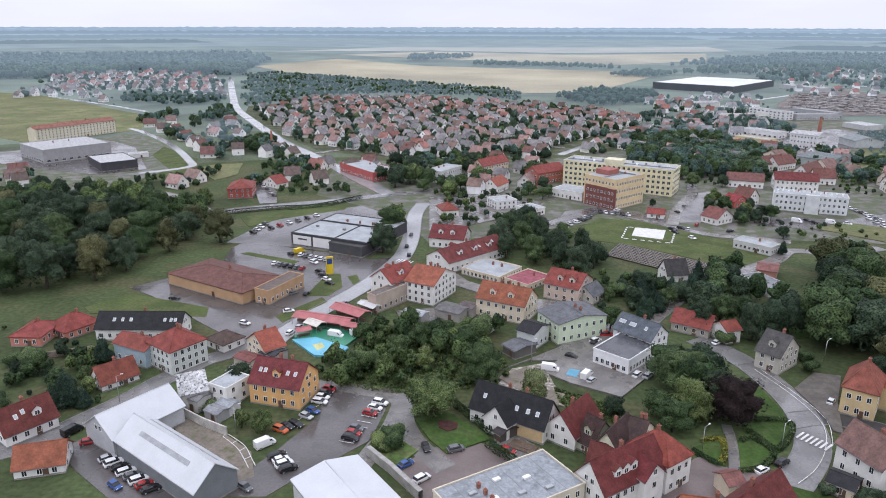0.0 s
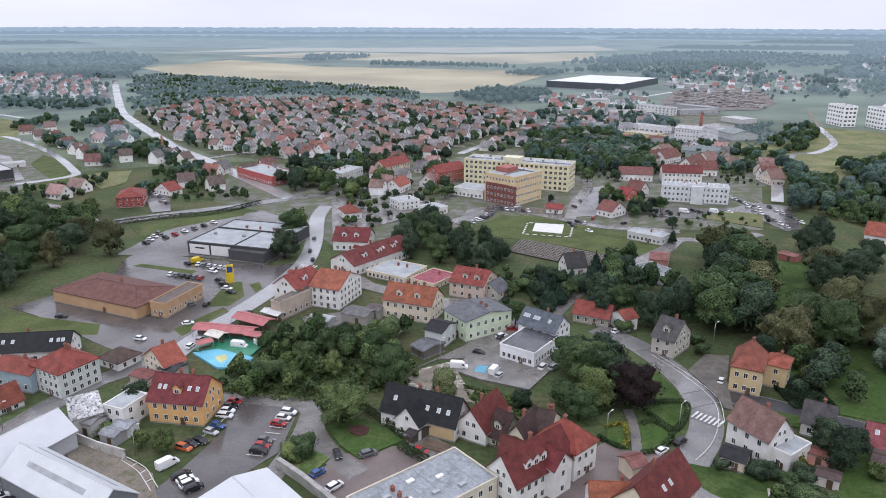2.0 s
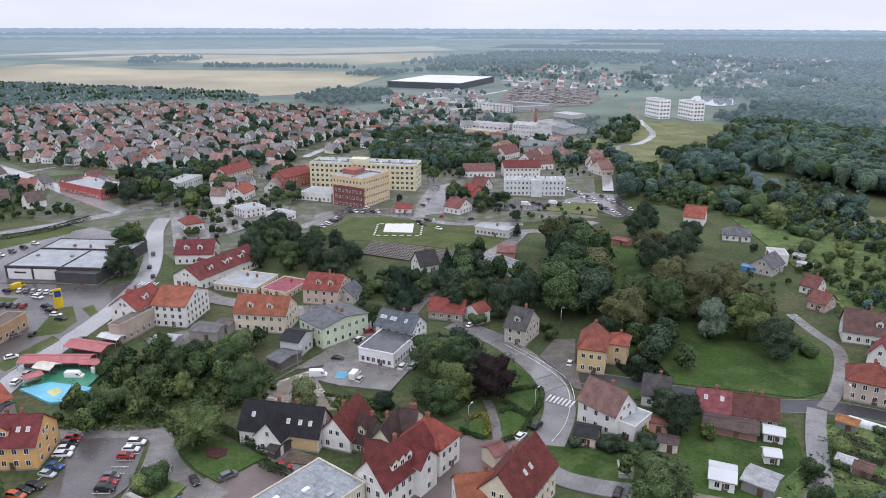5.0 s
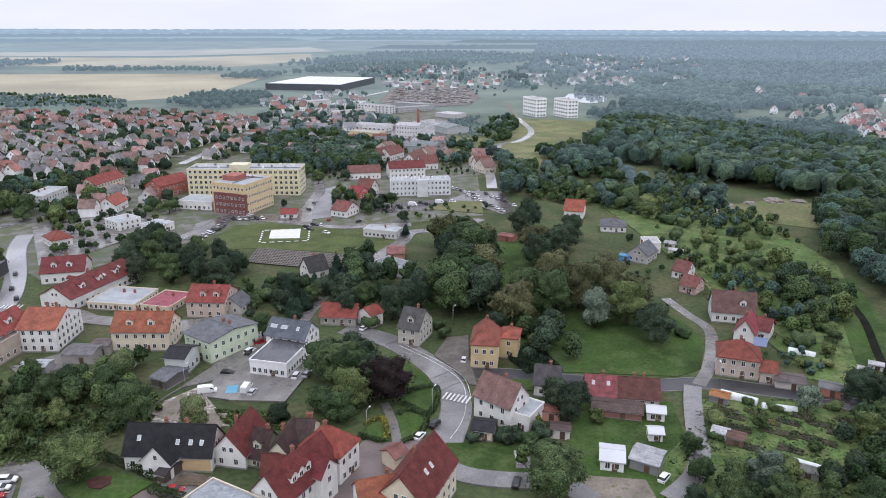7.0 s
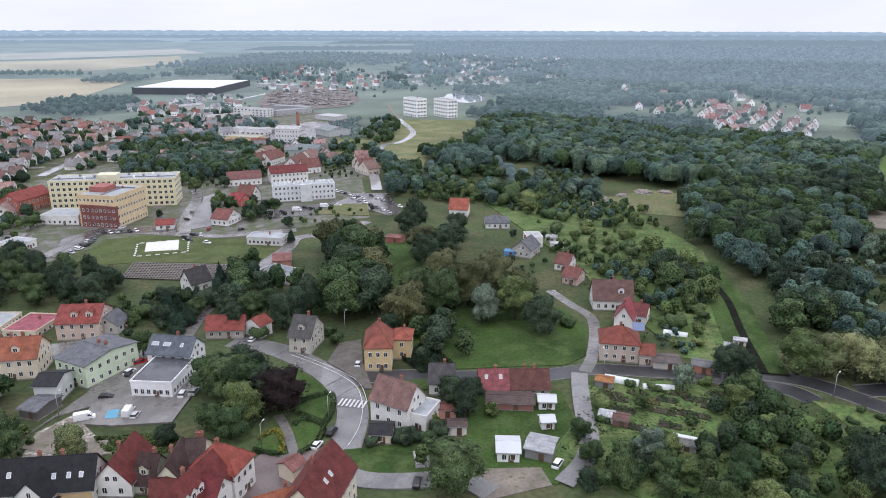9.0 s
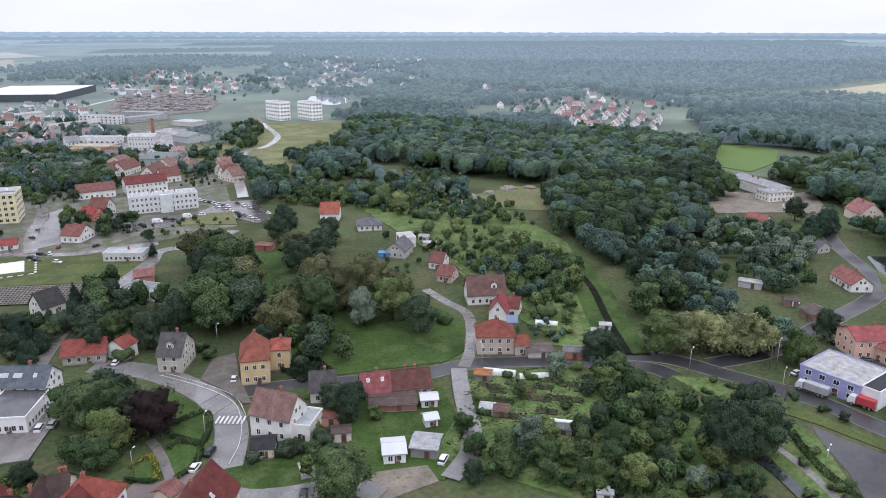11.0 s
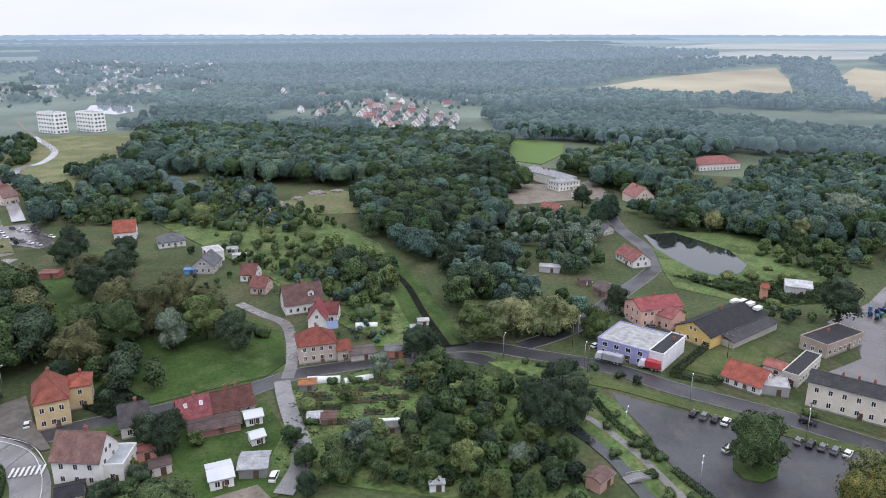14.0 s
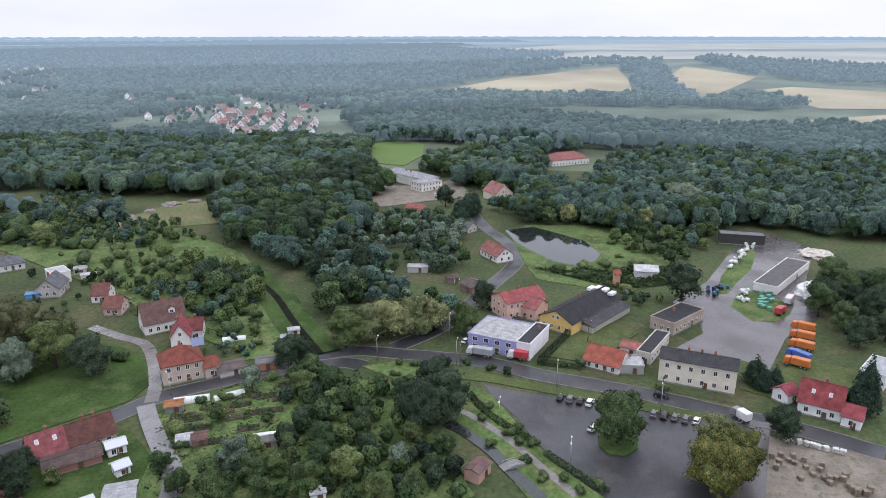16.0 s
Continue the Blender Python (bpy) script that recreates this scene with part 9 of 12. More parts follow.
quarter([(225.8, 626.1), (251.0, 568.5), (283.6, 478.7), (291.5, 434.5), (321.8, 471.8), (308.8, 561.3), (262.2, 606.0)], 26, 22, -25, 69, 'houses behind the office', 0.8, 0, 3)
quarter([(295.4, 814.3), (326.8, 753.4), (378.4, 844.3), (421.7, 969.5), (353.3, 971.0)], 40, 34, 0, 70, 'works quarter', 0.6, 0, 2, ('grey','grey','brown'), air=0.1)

for x, y, rot, tone, v in ((-80.1, 458.5, 30, 'brown', 0), (-64.3, 500.0, 40, 'brown', 1), (-83.9, 512.1, 60, 'grey', 1), (-100.1, 470.4, 20, 'brown', 0), (-25.3, 572.6, -30, 'red', 0), (63.4, 592.4, -30, 'pink', 1), (42.1, 532.1, -30, 'red', 0)):
    far_house(x, y, rot, tone, v, 'houses by the main road')
for x, y, h, leaf in ((-40.0, 467.7, 11, 'dark'), (-29.5, 446.4, 12, 'dark'), (-20.5, 458.9, 13, 'oak'), (-10.9, 436.3, 9, 'oak'), (-20.4, 496.4, 13, 'dark'), (22.1, 507.1, 13, 'dark'), (22.7, 434.5, 8, 'dark'), (56.7, 487.2, 8, 'spruce'), (64.8, 440.6, 9, 'dark'), (64.7, 419.6, 7, 'oak'), (12.3, 442.4, 9, 'dark'), (30.2, 446.6, 8, 'dark'), (53.6, 427.0, 8, 'oak'), (-65.5, 433.9, 5, 'oak')):
    tree(x, y, h, 'spruce' if leaf == 'spruce' else 'wide', leaf, 1.1, 'trees by the main road', 1500)
woods('garden_trees', [(-5.0, 345.0), (14.0, 356.0), (36.0, 372.0), (62.0, 400.0), (70.0, 440.0), (20.0, 440.0), (-4.0, 425.0)], 9, 3, 7, ['dark', 'oak', 'light'], 271, 120, 'small trees and shrubs between town houses', 0.6, 0.05)
woods('garden_trees', [(150.0, 345.0), (180.0, 330.0), (235.0, 345.0), (250.0, 375.0), (200.0, 370.0), (160.0, 372.0)], 10, 2, 5, ['dark', 'oak', 'light'], 272, 100, 'shrubs and small trees round the parking places', 0.6, -0.02)

woods('garden_trees', [(-150.0, 236.0), (-112.0, 236.0), (-84.0, 230.0), (-84.0, 206.0), (-112.0, 205.0), (-150.0, 196.0)], 6, 1.5, 4.5, ['dark', 'oak', 'light'], 273, 90, 'hedges and shrubs in back gardens', 0.6, 0.0)
woods('garden_trees', [(108.0, 130.0), (126.0, 128.0), (120.0, 112.0), (106.0, 116.0)], 5, 1.5, 4, ['dark', 'oak', 'light'], 274, 90, 'hedges and shrubs in back gardens', 0.6, -0.05)
woods('garden_trees', [(205.0, 205.0), (262.0, 262.0), (290.0, 270.0), (268.0, 215.0), (228.0, 150.0), (212.0, 160.0)], 7, 1.5, 5, ['dark', 'oak', 'light'], 275, 90, 'hedges and shrubs in back gardens', 0.6, 0.05)
woods('garden_trees', [(270.0, 12.0), (290.0, -10.0), (276.0, -24.0), (262.0, -10.0)], 5, 2, 5, ['silver', 'oak', 'dark'], 276, 90, 'grey-green shrubs behind the hall', 0.6, 0.1)
woods('garden_trees', [(20.0, 300.0), (56.0, 270.0), (70.0, 278.0), (68.0, 304.0), (60.0, 330.0), (40.0, 345.0)], 9, 4, 9, ['dark', 'oak', 'dark'], 277, 160, 'old trees behind the shops', 0.6, 0.1)

# ---- shrubs and gardens ----
woods('shrubbery', [(314.3, 350.2), (384.0, 367.6), (395.7, 316.6), (339.7, 267.2), (334.1, 210.3), (283.5, 165.9), (202.6, 103.0), (207.3, 124.6), (231.3, 167.3), (282.9, 247.8), (295.1, 330.5)], 6, 2, 6, ['mid_a','oak','light'], 91, 90, 'scattered shrubs and small trees', 0.75, -0.05)
woods('shrubbery', [(339.4, 136.8), (393.4, 121.5), (375.5, 83.0), (308.8, 55.0), (244.5, 56.8), (220.8, 65.9), (217.2, 81.5), (271.8, 110.9)], 7, 3, 8, ['mid_a','oak','light','silver'], 92, 90, 'scattered shrubs and small trees', 0.75, 0.1)
woods('shrubbery', [(383.2, -3.9), (408.2, -59.7), (371.8, -52.5), (329.5, -35.1), (353.0, -15.2)], 7, 4, 10, ['mid_a','oak','light'], 93, 90, 'scattered shrubs and small trees', 0.75, 0.2)
woods('shrubbery', [(360.4, -90.7), (366.6, -117.8), (325.1, -121.4), (285.7, -122.8), (241.7, -106.7), (258.9, -100.1), (319.7, -97.9), (343.7, -96.9)], 7, 4, 9, ['dark','oak','light'], 94, 90, 'scattered shrubs and small trees', 0.75, 0.1)
woods('shrubbery', [(282.3, 2.5), (289.6, -29.6), (273.5, -30.6), (263.4, -25.6), (267.5, -4.5)], 5, 2, 5, ['oak','light','light'], 95, 90, 'scattered shrubs and small trees', 0.75, 0.1)
woods('shrubbery', [(485.4, 86.4), (445.8, 24.5), (408.3, -3.8), (389.7, 21.0), (395.1, 53.7), (433.0, 80.8)], 9, 8, 14, ['mid_a','oak','oak'], 101, 90, 'scattered shrubs and small trees', 0.75, 0.0)
woods('shrubbery', [(269.1, 380.0), (305.6, 377.5), (356.8, 321.0), (349.1, 268.5), (302.3, 238.5), (300.3, 268.8), (283.9, 312.5), (261.8, 345.4)], 6, 2, 7, ['mid_a','oak','light'], 96, 90, 'scattered shrubs and small trees', 0.75, 0.0)
woods('shrubbery', [(244.8, 228.4), (267.3, 213.1), (251.0, 175.3), (231.5, 136.2), (204.4, 105.0), (192.7, 113.0), (204.6, 136.1), (227.5, 182.8)], 5, 1.5, 5, ['oak','light','mid_a'], 97, 90, 'scattered shrubs and small trees', 0.75, 0.02)
woods('shrubbery', [(317.2, 418.8), (374.8, 407.7), (358.4, 365.6), (347.0, 307.1), (331.7, 337.9), (312.1, 373.1)], 9, 6, 13, ['far_a','oak'], 98, 90, 'scattered shrubs and small trees', 0.75, 0.0)
woods('shrubbery', [(326.7, 502.6), (342.2, 459.5), (303.2, 428.2), (311.2, 397.3), (281.6, 371.6), (296.2, 432.9)], 10, 8, 14, ['oak','mid_a'], 99, 90, 'scattered shrubs and small trees', 0.75, 0.2)
woods('shrubbery', [(378.3, 468.0), (430.4, 468.9), (384.0, 401.6), (341.5, 376.9), (334.7, 407.0)], 9, 8, 14, ['mid_a','oak'], 102, 90, 'scattered shrubs and small trees', 0.75, 0.0)
woods('shrubbery', [(409.9, 700.0), (497.7, 702.7), (403.3, 569.4), (373.8, 545.9), (347.9, 584.2)], 7, 2, 6, ['far_a'], 103, 90, 'scattered shrubs and small trees', 0.75, 0.1)
woods('shrubbery', [(153.7, 451.8), (212.5, 435.9), (270.5, 421.1), (289.4, 452.8), (295.3, 509.5), (278.4, 581.0), (208.4, 580.2)], 7, 2, 6, ['dark','oak','light'], 100, 90, 'scattered shrubs and small trees', 0.75, 0.1)
woods('shrubbery', [(-207.7, 449.0), (-156.0, 425.5), (-131.9, 425.7), (-159.0, 505.5), (-176.4, 485.2), (-200.4, 449.0)], 8, 3, 8, ['dark','oak'], 104, 90, 'scattered shrubs and small trees', 0.75, 0.2)
woods('shrubbery', [(-227.3, 634.3), (-164.2, 604.3), (-127.4, 527.5), (-102.2, 485.8), (-93.6, 527.8), (-159.7, 668.9), (-233.9, 848.3), (-281.0, 849.7)], 9, 4, 10, ['dark','oak'], 105, 90, 'scattered shrubs and small trees', 0.75, 0.1)
woods('shrubbery', [(-99.0, 433.6), (-62.7, 426.2), (-50.5, 442.0), (-106.2, 505.9), (-106.1, 467.1)], 8, 2, 7, ['dark','oak'], 106, 90, 'scattered shrubs and small trees', 0.75, 0.2)
woods('shrubbery', [(-33.0, 506.6), (-0.4, 506.9), (28.2, 507.1), (67.9, 468.6), (81.4, 507.6), (33.6, 529.0), (-35.0, 539.9)], 8, 3, 9, ['dark','oak','light'], 107, 90, 'scattered shrubs and small trees', 0.75, 0.2)
woods('shrubbery', [(47.3, 252.7), (62.9, 236.3), (80.2, 247.1), (102.3, 262.0), (91.8, 271.6), (61.9, 271.5)], 6, 2, 5, ['dark','oak','light'], 108, 90, 'scattered shrubs and small trees', 0.75, 0.2)
woods('shrubbery', [(-285.4, 417.2), (-253.1, 432.5), (-187.0, 425.3), (-144.1, 390.7), (-140.8, 355.2), (-239.0, 344.2)], 8, 3, 9, ['dark','oak'], 109, 90, 'scattered shrubs and small trees', 0.75, 0.0)
woods('shrubbery', [(144.3, 285.7), (177.4, 293.3), (203.8, 309.4), (160.3, 236.6), (136.2, 236.5)], 7, 2, 6, ['dark','oak','light'], 110, 90, 'scattered shrubs and small trees', 0.75, 0.1)
woods('shrubbery', [(-120.6, 172.6), (-96.6, 174.2), (-105.2, 200.0), (-123.3, 207.9), (-136.7, 199.9)], 5, 1.5, 4, ['dark','oak','light'], 111, 90, 'scattered shrubs and small trees', 0.75, 0.2)
woods('shrubbery', [(-36.7, 188.3), (-22.7, 182.2), (-9.6, 179.0), (8.1, 182.3), (20.7, 196.4), (15.0, 216.9), (-3.9, 221.4), (-17.7, 226.1), (-26.0, 212.4)], 5, 1.5, 5, ['oak','light','light'], 112, 80, 'scattered shrubs and small trees', 0.75, 0.4)

# ---- works and town edge ----
quarter([(166.9, 658.7), (231.9, 642.5), (280.2, 705.9), (295.4, 814.3), (226.8, 789.3), (166.7, 721.1)], 24, 22, -20, 121, 'streets by the works', 0.8, 0, 3)
quarter([(238.3, 659.8), (284.2, 656.3), (311.6, 703.8), (340.9, 785.4), (272.1, 827.6)], 30, 26, -10, 122, 'works buildings', 0.75, 0, 2, ('grey','grey','brown','pink'), air=0.1)
quarter([(259.4, 875.6), (342.3, 859.6), (412.0, 947.5), (448.6, 1075.4), (382.4, 1049.7), (258.9, 975.5)], 40, 34, 10, 123, 'far edge of the town', 0.75, 0, 4, ('grey','red','grey'), air=0.1)
patch('yard', [(250.5, 632.2), (282.1, 576.1), (384.2, 614.9), (432.4, 680.3), (393.6, 715.0), (295.7, 682.5)], LOT, 0.05, 'paved works yard', 'yard')
woods('garden_trees', [(173.4, 100.7), (184.6, 85.1), (183.4, 60.7), (163.8, 45.0), (143.8, 28.5), (134.1, 31.9), (118.5, 99.5), (126.8, 102.2), (132.8, 81.3), (142.3, 72.1), (161.7, 80.7)], 6.5, 4.5, 8, ['dark','oak','light','oak'], 130, 260, 'leafy fruit trees standing in gardens', 0.5, 0.18)
woods('garden_trees', [(295.1, 330.5), (325.7, 300.5), (329.3, 231.4), (282.3, 171.0), (223.8, 121.9), (210.9, 131.1), (220.7, 160.4), (267.5, 235.5)], 8, 4, 8, ['oak','light','mid_a'], 132, 260, 'leafy fruit trees standing in gardens', 0.5, 0.0001)
woods('garden_trees', [(216.3, 85.5), (222.6, 58.0), (270.7, 53.0), (342.4, 75.9), (365.5, 126.5), (329.4, 132.9), (260.7, 96.7)], 8, 5, 10, ['oak','mid_a','mid_b'], 133, 260, 'leafy fruit trees standing in gardens', 0.5, 0.1)
woods('garden_trees', [(486.3, 82.5), (410.0, 49.0), (392.2, 21.1), (389.9, -6.9), (368.6, -38.2), (383.7, -56.7), (407.4, -56.6), (416.6, -10.3), (436.4, 30.9)], 8, 6, 12, ['oak','mid_a','light'], 134, 260, 'leafy fruit trees standing in gardens', 0.5, 0.2)
woods('garden_trees', [(265.8, -36.2), (288.1, -22.8), (278.7, -11.2), (260.5, -13.0), (254.8, -25.1)], 7, 4, 9, ['oak','dark','light'], 135, 260, 'leafy fruit trees standing in gardens', 0.5, 0.1)
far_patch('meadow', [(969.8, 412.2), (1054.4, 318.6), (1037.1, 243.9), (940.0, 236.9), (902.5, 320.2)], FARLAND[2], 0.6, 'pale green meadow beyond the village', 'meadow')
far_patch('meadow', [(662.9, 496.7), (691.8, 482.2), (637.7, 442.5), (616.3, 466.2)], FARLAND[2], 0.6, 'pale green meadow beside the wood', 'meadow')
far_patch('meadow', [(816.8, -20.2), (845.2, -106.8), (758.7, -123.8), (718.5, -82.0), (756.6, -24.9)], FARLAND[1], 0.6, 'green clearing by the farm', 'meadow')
woods('shrubbery', [(817.1, 607.7), (872.3, 501.1), (892.2, 379.9), (986.6, 248.5), (1031.5, 142.4), (1077.4, 325.5), (985.7, 659.9)], 16, 4, 10, ['far_b','far_a'], 136, 90, 'scattered shrubs and small trees', 0.75, 0.2)
woods('garden_trees', [(182.7, 92.4), (194.3, 73.4), (159.8, 57.5), (114.3, 88.6), (127.8, 96.7), (151.8, 83.2)], 7, 4, 8, ['oak','dark','light'], 137, 260, 'leafy fruit trees standing in gardens', 0.5, 0.05)
woods('garden_trees', [(136.8, 176.7), (133.8, 158.0), (122.1, 158.9), (124.1, 172.1)], 7, 5, 9, ['oak','dark','dark'], 138, 260, 'leafy fruit trees standing in gardens', 0.5, 0.0)
woods('garden_trees', [(78.2, 135.1), (93.2, 134.2), (100.8, 122.7), (98.9, 109.5), (90.7, 116.5), (78.0, 129.4)], 7, 3, 7, ['oak','dark','light'], 139, 260, 'leafy fruit trees standing in gardens', 0.5, 0.0001)
woods('garden_trees', [(-34.6, 185.6), (-13.0, 182.3), (8.3, 189.1), (19.6, 204.2), (15.3, 221.4), (-3.9, 221.4), (-17.3, 221.3), (-25.5, 208.2)], 7, 5, 9, ['oak','light','light'], 140, 260, 'leafy fruit trees standing in gardens', 0.5, 0.1)
woods('garden_trees', [(-118.8, 169.6), (-97.4, 172.6), (-103.5, 196.2), (-85.8, 182.1), (-107.0, 200.0), (-134.4, 196.1)], 6, 3, 7, ['oak','dark','light'], 141, 260, 'leafy fruit trees standing in gardens', 0.5, 0.1)
woods('garden_trees', [(47.3, 252.7), (75.1, 236.3), (100.1, 262.0), (91.8, 271.6), (61.2, 268.2)], 7, 3, 7, ['oak','dark','light'], 142, 260, 'leafy fruit trees standing in gardens', 0.5, 0.1)
woods('garden_trees', [(35.6, 182.4), (47.3, 169.9), (54.2, 161.5), (62.0, 172.9), (54.3, 179.1)], 7, 3, 7, ['oak','dark','light'], 143, 260, 'leafy fruit trees standing in gardens', 0.5, 0.0001)

# ---- cars ----
car(-31.9, 181.9, -17, 'red', 'hatch')
car(-32.6, 179.3, -16, 'black', 'hatch')
car(-33.1, 177.1, -16, 'white', 'hatch')
car(-33.5, 174.6, -16, 'white', 'estate')
car(-34.5, 169.8, -33, 'blue', 'hatch')
car(-35.8, 166.9, -33, 'silver', 'hatch')
car(-37.8, 163.0, -32, 'black', 'estate')
car(-39.8, 161.9, -32, 'black', 'hatch')
car(-41.2, 160.3, -31, 'orange', 'suv')
car(-43.6, 153.6, 42, 'white', 'van')
car(-39.6, 149.0, 34, 'black', 'estate')
car(-38.3, 147.1, 33, 'white', 'hatch')
car(-37.1, 145.3, 33, 'white', 'suv')
car(-35.8, 143.5, 32, 'black', 'suv')
car(-16.7, 174.0, -21, 'white', 'suv')
car(-17.9, 171.3, -21, 'white', 'hatch')
car(-19.0, 168.6, -20, 'red', 'hatch')
car(-21.8, 161.1, -19, 'grey', 'hatch')
car(-22.3, 158.7, -19, 'red', 'hatch')
car(-22.8, 156.4, -18, 'black', 'suv')
car(-3.7, 152.3, -75, 'black', 'hatch')
car(3.7, 151.6, 21, 'grey', 'suv')
car(-8.3, 145.4, 41, 'blue', 'hatch')
car(-4.4, 139.7, 41, 'white', 'suv')
car(-80.0, 147.6, 39, 'silver', 'hatch')
car(-77.7, 145.8, 39, 'white', 'suv')
car(-75.5, 144.1, 38, 'black', 'hatch')
car(-73.3, 142.4, 37, 'white', 'estate')
car(-71.2, 140.7, 37, 'grey', 'hatch')
car(-69.0, 139.1, 36, 'white', 'suv')
car(-67.0, 137.4, 36, 'red', 'hatch')
car(-64.9, 135.9, 35, 'black', 'estate')
car(-73.6, 137.1, -36, 'blue', 'hatch')
car(-94.1, 159.3, 62, 'black', 'van')
car(-44.1, 136.5, -37, 'grey', 'hatch')
car(-87.8, 154.7, 23, 'red', 'hatch')
car(-72.4, 293.7, 79, 'white', 'hatch')
car(-69.7, 292.3, 79, 'grey', 'hatch')
car(-67.1, 291.0, 78, 'black', 'hatch')
car(-64.4, 289.7, 78, 'black', 'hatch')
car(-61.9, 288.3, 77, 'grey', 'hatch')
car(-59.3, 287.0, 77, 'red', 'hatch')
car(-63.3, 305.6, 78, 'white', 'hatch')
car(-60.7, 304.2, 78, 'grey', 'hatch')
car(-58.2, 302.7, 77, 'silver', 'hatch')
car(-55.6, 301.3, 77, 'white', 'hatch')
car(-53.1, 299.9, 76, 'white', 'hatch')
car(-50.7, 298.5, 76, 'silver', 'hatch')
car(-51.2, 283.4, -23, 'black', 'hatch')
car(-49.0, 278.3, -22, 'black', 'hatch')
car(-46.8, 273.3, -22, 'white', 'hatch')
car(-44.7, 268.4, -22, 'black', 'hatch')
car(-55.8, 295.3, -38, 'white', 'estate')
car(-57.3, 257.7, 35, 'grey', 'hatch')
car(-52.0, 257.1, 76, 'black', 'hatch')
car(-55.3, 239.6, 18, 'white', 'hatch')
car(-68.4, 228.6, -21, 'white', 'hatch')
car(-101.3, 252.2, 0, 'black', 'hatch')
car(-50.9, 220.6, 71, 'white', 'hatch')
car(-48.6, 225.2, 68, 'silver', 'hatch')
car(-45.1, 232.4, 69, 'grey', 'suv')
car(-35.9, 246.7, 64, 'grey', 'hatch')
car(-68.4, 307.3, 129, 'black', 'hatch')
car(-64.8, 310.2, 47, 'yellow', 'van')
car(-94.1, 341.9, -36, 'black', 'hatch')
car(-93.3, 347.0, -36, 'white', 'hatch')
car(-92.5, 352.3, -37, 'white', 'hatch')
car(-91.6, 357.7, -37, 'grey', 'hatch')
car(-68.0, 375.0, -40, 'white', 'hatch')
car(-72.0, 369.8, -39, 'black', 'hatch')
car(-75.9, 364.7, -39, 'grey', 'hatch')
car(-79.7, 359.8, -38, 'white', 'hatch')
car(-83.4, 354.9, -38, 'red', 'hatch')
car(-87.0, 350.2, -37, 'black', 'hatch')
car(-16.1, 318.7, 86, 'black', 'hatch')
car(-14.8, 338.4, 88, 'grey', 'hatch')
car(-14.5, 305.5, 89, 'black', 'hatch')
car(41.0, 202.9, -32, 'black', 'hatch')
car(50.9, 214.3, 35, 'white', 'suv')
car(50.4, 213.5, 53, 'black', 'hatch')
car(55.6, 219.3, 0, 'red', 'suv')
car(43.3, 189.9, 54, 'white', 'van')
car(44.2, 187.1, 49, 'silver', 'hatch')
car(58.5, 190.5, 50, 'white', 'suv')
car(61.6, 189.9, 47, 'silver', 'suv')
car(33.1, 194.0, -16, 'white', 'van')
car(75.2, 143.0, 32, 'white', 'hatch')
car(81.4, 146.1, 34, 'black', 'suv')
car(108.1, 174.8, 49, 'white', 'hatch')
car(90.5, 213.1, 39, 'white', 'hatch')
car(16.4, 151.0, -32, 'red', 'hatch')
car(85.6, 384.5, -85, 'grey', 'hatch')
car(88.5, 383.3, -85, 'black', 'hatch')
car(91.3, 382.1, -85, 'white', 'hatch')
car(94.2, 380.9, -86, 'silver', 'hatch')
car(97.1, 379.7, -86, 'grey', 'hatch')
car(99.9, 378.5, -86, 'black', 'hatch')
car(102.7, 377.3, -87, 'white', 'hatch')
car(64.0, 353.2, -69, 'white', 'hatch')
car(67.3, 357.5, -70, 'silver', 'hatch')
car(70.8, 362.0, -71, 'white', 'hatch')
car(74.3, 366.5, -71, 'black', 'hatch')
car(77.9, 371.2, -72, 'white', 'hatch')
car(81.6, 375.9, -73, 'grey', 'hatch')
car(117.7, 343.1, -62, 'black', 'hatch')
car(122.9, 333.2, -62, 'white', 'hatch')
car(117.9, 348.2, -52, 'black', 'suv')
car(122.9, 350.3, -52, 'black', 'suv')
car(-122.6, 465.2, -49, 'grey', 'hatch')
car(-118.1, 455.8, -49, 'black', 'hatch')
car(-113.7, 446.7, -48, 'white', 'hatch')
car(-109.5, 438.0, -48, 'black', 'hatch')
car(-105.4, 429.5, -48, 'silver', 'hatch')
car(-101.5, 421.4, -48, 'black', 'hatch')
car(232.7, 391.8, -88, 'white', 'hatch')
car(233.1, 387.1, -89, 'silver', 'hatch')
car(233.4, 382.6, -89, 'black', 'hatch')
car(233.7, 378.1, -89, 'white', 'hatch')
car(234.1, 373.7, -89, 'silver', 'hatch')
car(234.4, 369.4, -89, 'grey', 'hatch')
car(234.7, 365.2, -89, 'white', 'hatch')
car(180.3, 364.9, -41, 'black', 'hatch')
car(188.6, 363.5, -42, 'white', 'van')
car(197.0, 362.1, -42, 'black', 'hatch')
car(205.3, 360.8, -43, 'white', 'van')
car(213.5, 359.5, -43, 'white', 'hatch')
car(230.8, 370.0, -89, 'white', 'hatch')
car(230.1, 362.2, -89, 'silver', 'hatch')
car(229.5, 354.6, -89, 'white', 'hatch')
car(228.8, 347.2, -88, 'black', 'hatch')
car(228.2, 340.0, -88, 'grey', 'hatch')
car(227.6, 333.0, -88, 'white', 'hatch')
car(227.0, 326.2, -88, 'silver', 'hatch')
car(242.8, 367.6, -97, 'black', 'hatch')
car(242.3, 360.4, -97, 'white', 'hatch')
car(241.7, 353.5, -97, 'silver', 'hatch')
car(241.2, 346.6, -97, 'black', 'hatch')
car(240.7, 340.0, -97, 'grey', 'hatch')
car(240.3, 333.5, -97, 'white', 'hatch')
car(116.4, 98.9, 22, 'white', 'suv')
